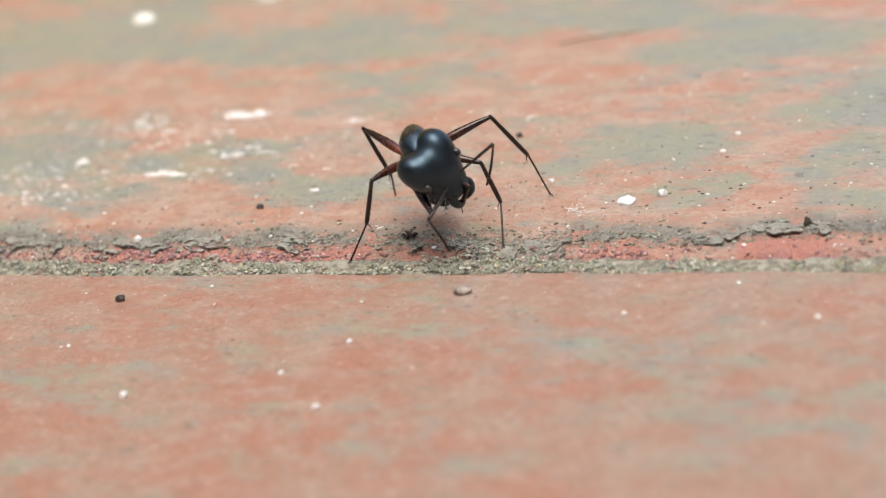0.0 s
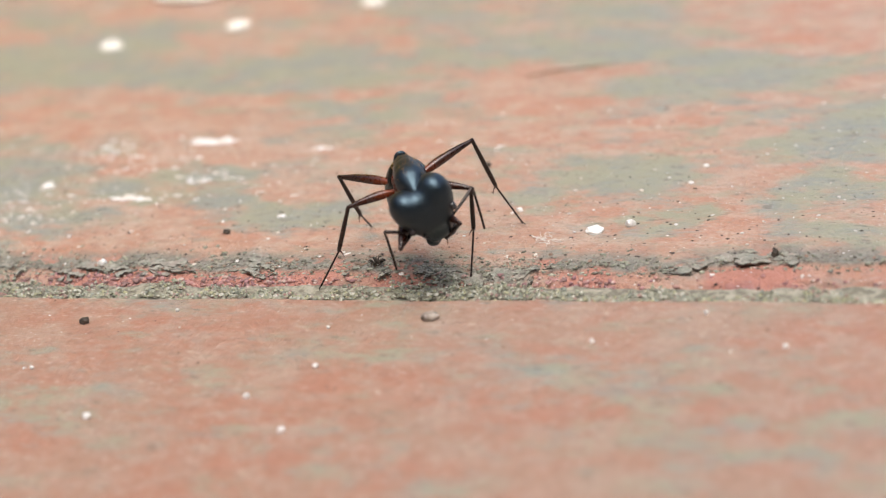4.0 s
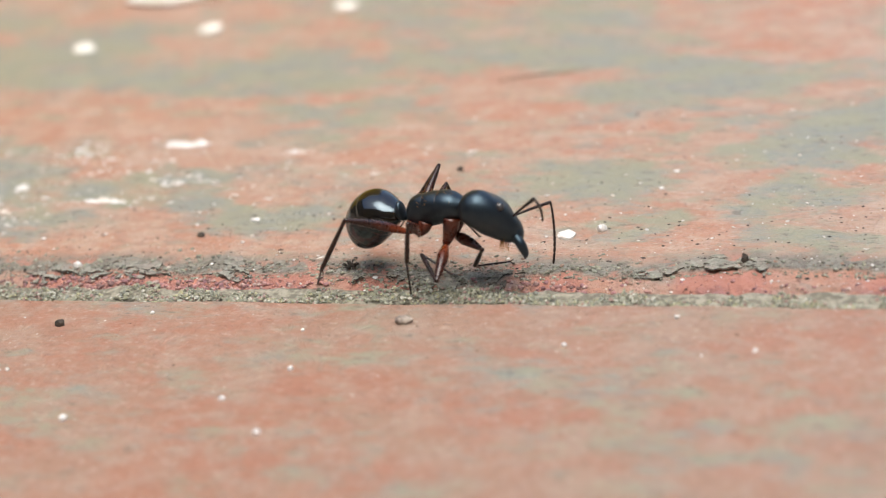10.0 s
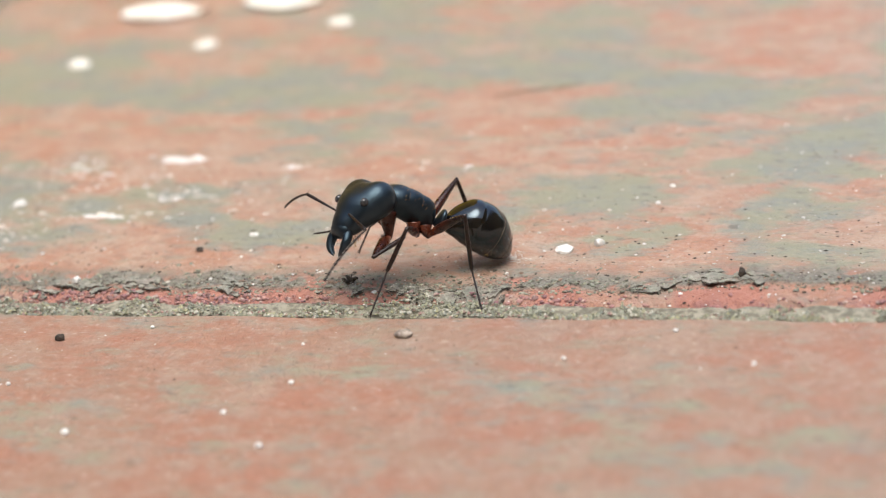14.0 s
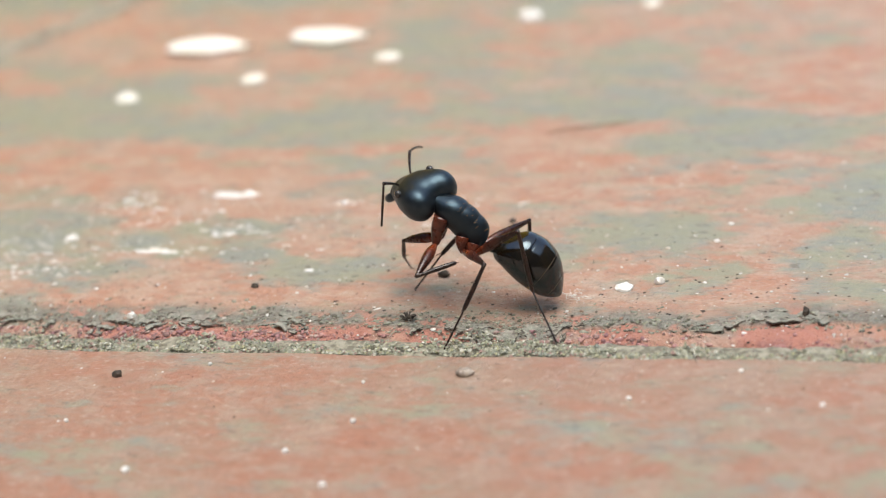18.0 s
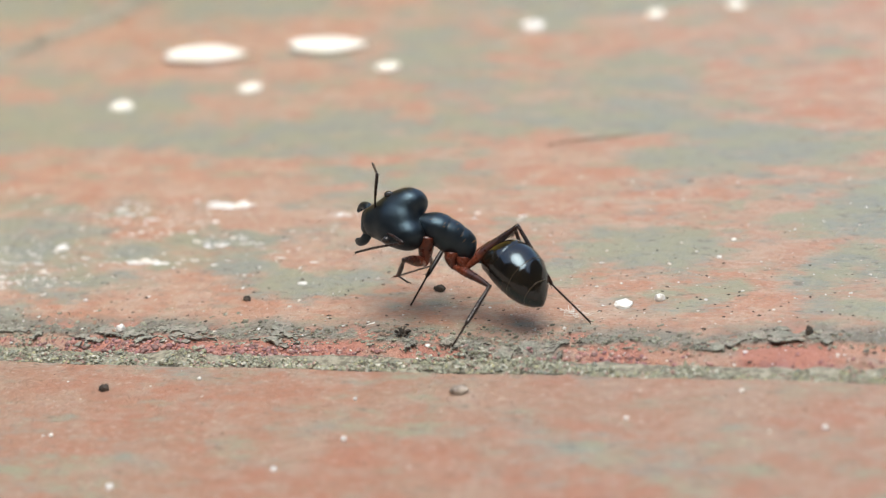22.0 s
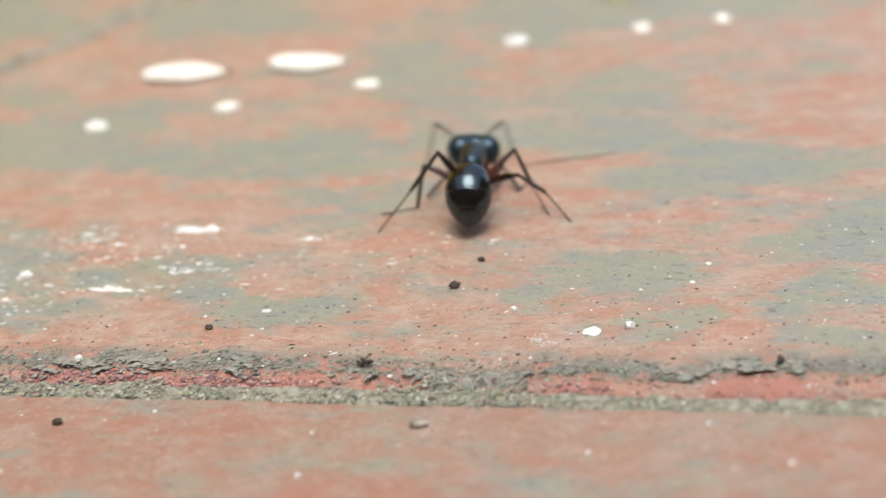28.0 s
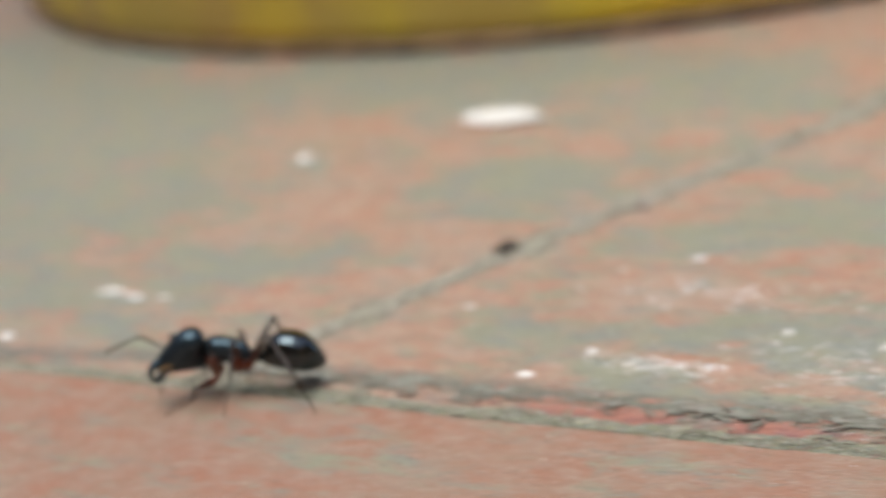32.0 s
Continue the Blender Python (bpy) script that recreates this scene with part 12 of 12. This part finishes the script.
        (27, at(0.12, -0.62, -1.00, -3.0, -27.8, -129.8)), (27.25, at(0.12, -0.62, -1.00, -10.0, -42.2, -117.7)), (27.5, at(0.12, -0.62, -1.00, -29.8, -53.1, -91.4)), (27.625, at(0.12, -0.62, -1.00, -16.8, -54.0, -107.4)),
        (27.688, at(0.12, -0.62, -1.00, -14.0, -51.7, -110.9)), (27.719, at(0.12, -0.62, -1.00, -13.2, -49.5, -111.9)), (27.75, at(0.12, -0.62, -1.00, -12.4, -46.8, -113.0)), (27.781, at(0.12, -0.62, -1.00, -11.5, -43.4, -114.4)),
        (27.797, at(0.12, -0.62, -1.00, -10.9, -41.5, -115.3)), (27.812, at(0.12, -0.62, -1.00, -10.2, -39.7, -116.2)), (27.843, at(0.12, -0.62, -1.00, -8.8, -35.7, -118.6)), (27.875, at(0.12, -0.62, -1.00, -7.0, -31.6, -121.8)),
        (28, at(0.12, -0.62, -1.00, 0.2, -17.5, -138.9)), (28.25, at(0.12, -0.62, -1.00, 6.0, -29.7, -153.3)), (28.312, at(0.12, -0.62, -1.00, 7.2, -32.2, -155.6)), (28.375, at(0.12, -0.62, -1.00, 8.1, -34.5, -157.3)),
        (28.5, at(0.12, -0.62, -1.00, 9.6, -37.7, -159.7)), (29, at(0.12, -0.62, -1.00, 0.0, -37.9, -144.2)), (29.25, at(0.12, -0.62, -1.00, -6.9, -38.2, -133.1)), (29.5, at(0.12, -0.62, -1.00, -13.7, -37.5, -122.0)),
        (29.75, at(0.12, -0.62, -1.00, -19.5, -40.6, -112.7)), (30, at(0.12, -0.62, -1.00, -26.2, -42.8, -102.6)), (30.5, at(0.12, -0.62, -1.00, -38.9, -36.8, -83.1)), (31, at(0.12, -0.62, -1.00, -25.0, -52.3, -102.6)),
        (31.5, at(0.12, -0.62, -1.00, -45.5, -57.2, -77.7)), (32, at(0.12, -0.62, -1.00, -21.6, -47.5, -107.5)),
    ])
    walk(limb["tibia_R3"], [
        (0, at(-2.55, -2.52, 0.24, 0.0, 68.3, 144.8)), (0.5, at(-2.44, -2.81, -0.04, 0.0, 67.5, 144.8)), (1, at(-2.28, -3.07, -0.32, 2.0, 66.3, 147.0)), (1.5, at(-2.26, -3.14, -0.50, -1.9, 67.2, 142.7)),
        (2, at(-2.22, -3.21, -0.67, -6.0, 68.0, 138.3)), (2.5, at(-2.22, -3.20, -0.71, -4.7, 68.0, 139.6)), (3, at(-2.25, -3.19, -0.81, -1.6, 67.8, 143.0)), (3.5, at(-2.27, -3.18, -0.94, 2.6, 67.6, 147.5)),
        (4, at(-2.28, -3.16, -1.07, 6.7, 67.1, 152.1)), (4.5, at(-2.29, -3.15, -1.17, 9.9, 66.7, 155.5)), (5, at(-2.29, -3.14, -1.21, 11.1, 66.5, 156.8)), (5.5, at(-2.11, -3.32, -0.96, 24.6, 70.1, 171.3)),
        (6, at(-1.90, -3.46, -0.71, 42.7, 72.5, -169.6)), (6.5, at(-1.97, -3.42, -0.72, 42.5, 72.4, -169.8)), (7, at(-2.03, -3.37, -0.73, 42.3, 72.3, -170.0)), (7.5, at(-2.08, -3.34, -0.84, 28.5, 73.1, 175.5)),
        (8, at(-2.13, -3.30, -0.96, 15.0, 73.0, 161.5)), (8.25, at(-2.10, -3.32, -1.03, 6.3, 67.5, 152.3)), (8.5, at(-2.08, -3.34, -1.13, 1.3, 61.8, 146.7)), (8.75, at(-2.64, -2.76, -1.19, 4.3, 54.3, 150.2)),
        (9, at(-3.05, -2.08, -1.23, 5.0, 45.8, 151.1)), (9.25, at(-2.61, -2.73, -0.41, 4.8, 53.6, 150.8)), (9.5, at(-1.85, -3.23, 0.25, 18.7, 55.6, 167.9)), (9.625, at(-1.93, -3.10, 0.39, 19.8, 56.4, 169.2)),
        (9.75, at(-1.99, -2.97, 0.51, 21.8, 56.4, 171.7)), (10, at(-2.06, -2.76, 0.71, 26.5, 53.2, 177.4)), (10.25, at(-1.53, -2.95, 1.03, 8.6, 59.4, 156.0)), (10.5, at(-0.94, -3.18, 1.14, -2.6, 63.2, 143.2)),
        (10.75, at(-1.51, -2.68, 1.31, -11.3, 59.3, 133.3)), (11, at(-1.90, -2.10, 1.44, -21.0, 57.1, 121.8)), (11.25, at(-1.95, -2.56, 1.05, 35.5, 52.5, -171.5)), (11.5, at(-2.02, -2.94, 0.51, 50.4, 14.0, -146.1)),
        (11.75, at(-1.81, -3.13, 0.49, 48.2, 16.8, -154.5)), (12, at(-1.57, -3.35, 0.40, 46.7, 15.4, -159.7)), (12.25, at(-2.37, -1.96, 1.06, 46.2, 57.1, -160.6)), (12.5, at(-2.29, -0.55, 1.54, 111.0, 61.4, -87.7)),
        (12.75, at(-2.40, -1.08, 1.39, 76.7, 59.6, -126.8)), (13, at(-2.49, -1.56, 1.13, 53.0, 46.5, -156.0)), (13.5, at(-1.76, -2.20, 1.50, 37.0, 54.5, -176.5)), (14, at(-1.19, -3.03, 1.17, 33.7, 45.8, 179.1)),
        (14.5, at(-1.38, -2.92, 1.17, 38.4, 51.7, -174.7)), (15, at(-1.59, -2.85, 1.09, 44.7, 56.7, -166.9)), (15.5, at(-1.56, -2.88, 1.08, 44.2, 56.5, -167.4)), (16, at(-1.49, -2.95, 1.06, 43.0, 56.1, -168.9)),
        (16.5, at(-1.40, -3.04, 1.02, 41.5, 55.5, -170.8)), (17, at(-1.31, -3.12, 0.99, 39.9, 54.7, -172.7)), (17.5, at(-1.24, -3.18, 0.96, 38.7, 53.9, -174.1)), (18, at(-1.22, -3.21, 0.94, 38.3, 53.6, -174.7)),
        (18.5, at(-1.41, -3.04, 1.01, 46.4, 60.3, -165.1)), (19, at(-1.59, -2.86, 1.08, 59.2, 65.8, -150.7)), (19.5, at(-1.53, -3.14, 0.78, 51.5, 48.0, -159.7)), (20, at(-1.43, -3.39, 0.48, 48.7, 29.5, -164.2)),
        (20.5, at(-1.49, -3.31, 0.56, 48.6, 35.5, -164.3)), (21, at(-1.54, -3.24, 0.63, 49.4, 41.1, -163.1)), (21.5, at(-1.48, -3.18, 0.77, 49.2, 43.6, -163.3)), (22, at(-1.43, -3.11, 0.90, 49.1, 46.0, -163.5)),
        (22.5, at(-1.50, -3.11, 0.86, 49.3, 48.5, -163.3)), (23, at(-1.57, -3.09, 0.82, 49.7, 50.9, -162.7)), (23.5, at(-1.60, -2.88, 1.05, 54.6, 53.5, -156.6)), (24, at(-1.62, -2.65, 1.26, 60.1, 55.4, -149.8)),
        (24.5, at(-1.41, -3.01, 1.06, 49.4, 54.0, -162.9)), (25, at(-1.15, -3.32, 0.83, 41.9, 50.0, -172.4)), (25.5, at(-2.64, -0.79, 1.15, 77.7, 42.8, -124.4)), (25.75, at(-2.65, -1.47, 0.97, 110.9, 45.2, -78.0)),
        (26, at(-2.60, -2.13, 0.60, 125.8, 37.2, -55.6)), (26.2, at(-2.47, -2.74, 0.02, 139.9, 36.4, -32.3)), (26.5, at(-2.39, -2.81, 0.05, 142.2, 35.1, -28.2)), (26.9, at(-2.51, -2.70, 0.00, 138.2, 37.3, -35.1)),
        (27, at(-1.86, -3.00, 0.63, 163.1, 41.9, 3.1)), (27.25, at(-1.09, -2.91, 1.35, -118.9, 53.0, 98.3)), (27.5, at(0.07, -2.72, 1.80, -60.8, 35.8, 174.6)), (27.625, at(-0.50, -2.58, 1.83, -98.9, 48.4, 120.3)),
        (27.688, at(-0.65, -2.65, 1.75, -118.6, 49.8, 94.5)), (27.719, at(-0.73, -2.73, 1.66, -127.6, 49.6, 82.7)), (27.75, at(-0.82, -2.83, 1.55, -136.0, 48.8, 71.6)), (27.781, at(-0.93, -2.94, 1.41, -144.1, 47.8, 60.8)),
        (27.797, at(-1.00, -2.99, 1.32, -148.2, 47.1, 55.2)), (27.812, at(-1.07, -3.04, 1.23, -152.0, 46.5, 50.0)), (27.843, at(-1.24, -3.11, 1.04, -159.9, 45.1, 39.0)), (27.875, at(-1.45, -3.15, 0.83, -168.3, 43.5, 27.0)),
        (28, at(-2.39, -2.81, 0.05, 155.0, 35.1, -28.2)), (28.25, at(-2.60, -1.98, 0.73, 127.9, 46.7, -68.4)), (28.312, at(-2.57, -1.84, 0.87, 118.7, 48.6, -80.8)), (28.375, at(-2.54, -1.73, 0.98, 108.5, 49.8, -94.3)),
        (28.5, at(-2.48, -1.58, 1.14, 87.1, 48.7, -122.3)), (29, at(-2.12, -2.23, 1.15, 82.9, 60.0, -127.5)), (29.25, at(-1.76, -2.63, 1.17, 64.2, 49.4, -150.1)), (29.5, at(-1.35, -2.97, 1.13, 55.3, 34.7, -163.3)),
        (29.75, at(-0.91, -3.07, 1.28, 52.7, 41.8, -167.6)), (30, at(-0.44, -3.12, 1.38, 49.7, 47.8, -171.7)), (30.5, at(0.46, -3.40, 1.10, 49.8, 39.6, -171.6)), (31, at(-0.35, -2.71, 1.77, 66.0, 54.6, -149.8)),
        (31.5, at(0.53, -2.47, 1.94, 66.5, 43.2, -149.2)), (32, at(-0.59, -2.88, 1.58, 65.8, 59.7, -150.1)),
    ])
    walk(limb["tarsus_R3"], [
        (0, at(-3.57, -1.79, -2.92, 0.0, 43.9, -175.9)), (0.5, at(-3.50, -2.06, -3.18, -5.6, 45.6, 176.1)), (1, at(-3.43, -2.33, -3.43, -11.7, 47.0, 167.7)), (1.5, at(-3.30, -2.34, -3.63, -11.3, 45.0, 168.3)),
        (2, at(-3.17, -2.36, -3.83, -10.9, 43.0, 168.9)), (2.5, at(-3.20, -2.38, -3.87, -11.2, 43.2, 168.5)), (3, at(-3.27, -2.42, -3.96, -11.9, 43.9, 167.5)), (3.5, at(-3.36, -2.48, -4.08, -12.9, 44.9, 166.0)),
        (4, at(-3.45, -2.54, -4.20, -13.9, 45.9, 164.6)), (4.5, at(-3.52, -2.59, -4.29, -14.7, 46.6, 163.4)), (5, at(-3.54, -2.61, -4.33, -15.1, 47.0, 162.9)), (5.5, at(-3.25, -3.15, -4.15, -5.2, 49.7, 176.2)),
        (6, at(-2.91, -3.65, -3.95, 5.7, 51.6, -169.7)), (6.5, at(-2.98, -3.60, -3.96, 4.4, 51.0, -171.5)), (7, at(-3.04, -3.55, -3.97, 2.9, 50.5, -173.3)), (7.5, at(-3.06, -3.26, -4.09, -3.4, 51.9, 178.6)),
        (8, at(-3.07, -2.99, -4.21, -10.1, 52.9, 170.1)), (8.25, at(-3.25, -2.72, -4.17, -15.1, 47.9, 163.6)), (8.5, at(-3.43, -2.46, -4.13, -19.0, 42.7, 158.2)), (8.75, at(-4.36, -1.77, -3.95, -23.6, 41.4, 151.3)),
        (9, at(-5.13, -0.94, -3.67, -27.9, 40.7, 144.7)), (9.25, at(-4.37, -1.75, -3.15, -26.2, 37.5, 147.4)), (9.5, at(-3.73, -2.83, -2.56, -24.6, 35.4, 150.1)), (9.625, at(-3.78, -2.75, -2.45, -27.9, 34.7, 144.4)),
        (9.75, at(-3.85, -2.70, -2.32, -31.1, 34.1, 138.7)), (10, at(-4.09, -2.66, -2.01, -37.2, 34.0, 127.9)), (10.25, at(-3.11, -2.25, -1.90, -40.5, 43.4, 122.6)), (10.5, at(-2.17, -2.26, -1.89, -43.3, 52.2, 118.8)),
        (10.75, at(-2.69, -1.42, -1.61, -45.8, 55.8, 115.8)), (11, at(-2.88, -0.53, -1.41, -46.8, 58.7, 114.6)), (11.25, at(-3.99, -2.87, -1.64, -89.3, 50.3, 63.6)), (11.5, at(-4.76, -4.78, -0.31, -93.8, 68.7, 58.5)),
        (11.75, at(-4.75, -4.54, -0.50, -123.3, 65.2, 26.6)), (12, at(-4.64, -4.48, -0.50, -149.1, 64.0, -1.8)), (12.25, at(-4.12, -2.57, -1.79, -178.0, 46.2, -36.3)), (12.5, at(-2.22, -2.18, -1.44, 131.1, 53.8, -100.0)),
        (12.75, at(-3.43, -2.45, -1.55, 136.4, 47.9, -93.2)), (13, at(-4.63, -2.52, -1.34, 139.2, 42.7, -89.3)), (13.5, at(-3.73, -2.32, -1.27, 140.1, 31.6, -87.8)), (14, at(-3.56, -3.00, -1.27, 140.8, 16.9, -86.0)),
        (14.5, at(-3.48, -3.12, -1.50, 140.6, 12.1, -86.9)), (15, at(-3.41, -3.27, -1.75, 140.4, 7.3, -87.8)), (15.5, at(-3.39, -3.29, -1.76, 140.5, 7.0, -87.3)), (16, at(-3.35, -3.32, -1.77, 140.6, 6.2, -86.0)),
        (16.5, at(-3.30, -3.35, -1.78, 140.8, 5.3, -84.3)), (17, at(-3.26, -3.37, -1.79, 141.0, 4.8, -82.5)), (17.5, at(-3.24, -3.39, -1.79, 141.1, 4.5, -81.0)), (18, at(-3.23, -3.39, -1.79, 141.1, 4.4, -80.4)),
        (18.5, at(-3.03, -3.47, -1.94, 141.0, 1.8, -83.3)), (19, at(-2.80, -3.55, -2.02, 140.9, 0.5, -86.9)), (19.5, at(-3.67, -3.93, -1.75, 142.4, 7.7, -66.7)), (20, at(-4.28, -4.19, -1.19, 146.0, 19.7, -51.5)),
        (20.5, at(-4.15, -4.06, -1.42, 144.3, 19.4, -56.7)), (21, at(-3.99, -3.98, -1.61, 142.1, 19.8, -63.1)), (21.5, at(-3.84, -3.89, -1.57, 142.0, 15.4, -63.4)), (22, at(-3.69, -3.78, -1.54, 141.9, 11.2, -63.9)),
        (22.5, at(-3.65, -3.75, -1.69, 141.4, 12.1, -66.3)), (23, at(-3.61, -3.73, -1.82, 140.8, 13.2, -69.2)), (23.5, at(-3.46, -3.68, -1.69, 140.9, 14.3, -68.8)), (24, at(-3.29, -3.62, -1.54, 140.9, 15.9, -68.8)),
        (24.5, at(-3.32, -3.59, -1.69, 140.5, 11.4, -70.6)), (25, at(-3.32, -3.61, -1.78, 139.6, 10.4, -75.2)), (25.5, at(-4.05, -2.85, -1.16, 130.3, 33.1, -99.6)), (25.75, at(-2.15, -3.82, -1.44, 122.7, 45.2, -111.5)),
        (26, at(-1.07, -4.37, -1.45, 96.8, 28.2, -153.1)), (26.2, at(-0.16, -4.20, -2.00, 96.9, 18.8, -153.0)), (26.5, at(0.06, -4.13, -1.90, 98.0, 21.6, -149.7)), (26.9, at(-0.30, -4.25, -2.06, 96.3, 17.2, -154.9)),
        (27, at(0.67, -2.86, -1.63, 99.8, 23.2, -144.7)), (27.25, at(-1.38, -0.89, -1.37, 87.5, 48.9, -164.9)), (27.5, at(-2.67, -2.46, -0.19, 76.9, 33.6, 179.2)), (27.625, at(-1.64, -0.64, -0.71, 59.0, 55.3, 154.2)),
        (27.688, at(-0.83, -0.46, -0.85, 48.8, 69.2, 142.7)), (27.719, at(-0.45, -0.54, -0.93, 47.3, 76.5, 141.2)), (27.75, at(-0.11, -0.70, -1.01, 65.0, 83.5, 159.1)), (27.781, at(0.19, -0.94, -1.11, 141.0, 83.0, -124.4)),
        (27.797, at(0.32, -1.09, -1.17, 154.8, 78.7, -110.4)), (27.812, at(0.43, -1.24, -1.23, 158.0, 73.8, -107.2)), (27.843, at(0.62, -1.60, -1.36, 155.7, 62.7, -109.6)), (27.875, at(0.75, -2.03, -1.51, 150.0, 50.8, -116.4)),
        (28, at(0.06, -4.13, -1.90, 129.4, 21.6, -149.7)), (28.25, at(-1.74, -4.15, -1.74, 138.8, 50.9, -134.4)), (28.312, at(-2.22, -4.06, -1.68, 153.3, 55.7, -116.3)), (28.375, at(-2.71, -3.92, -1.61, 166.7, 55.5, -100.1)),
        (28.5, at(-3.67, -3.48, -1.41, 174.9, 50.2, -89.8)), (29, at(-3.15, -3.58, -1.79, 167.2, 4.4, -105.1)), (29.25, at(-3.68, -3.73, -1.41, 168.3, 2.5, -87.4)), (29.5, at(-4.03, -3.78, -0.81, 169.3, 4.9, -73.2)),
        (29.75, at(-3.38, -3.62, -0.99, 168.5, 2.0, -85.9)), (30, at(-2.70, -3.45, -1.14, 168.3, 0.0, -97.5)), (30.5, at(-2.13, -3.78, -1.07, 167.4, 4.6, -117.9)), (31, at(-2.05, -3.70, -1.00, 167.4, -3.2, -122.8)),
        (31.5, at(-1.60, -3.74, -0.38, 163.5, 33.3, -136.9)), (32, at(-2.08, -3.73, -1.35, 166.4, 5.6, -128.3)),
    ])
    walk(pellet, [(0, at(-3.2, 9.2, surface(-3.2, 9.2) + 0.15, 0, 0, -15)), (25.2, at(-3.2, 9.2, surface(-3.2, 9.2) + 0.15, 0, 0, -15)), (26.0, at(-1.5, 13.0, surface(-1.5, 13.0) + 0.15, 0, 0, 40)), (32, at(-1.5, 13.0, surface(-1.5, 13.0) + 0.15, 0, 0, 40))])


motions()
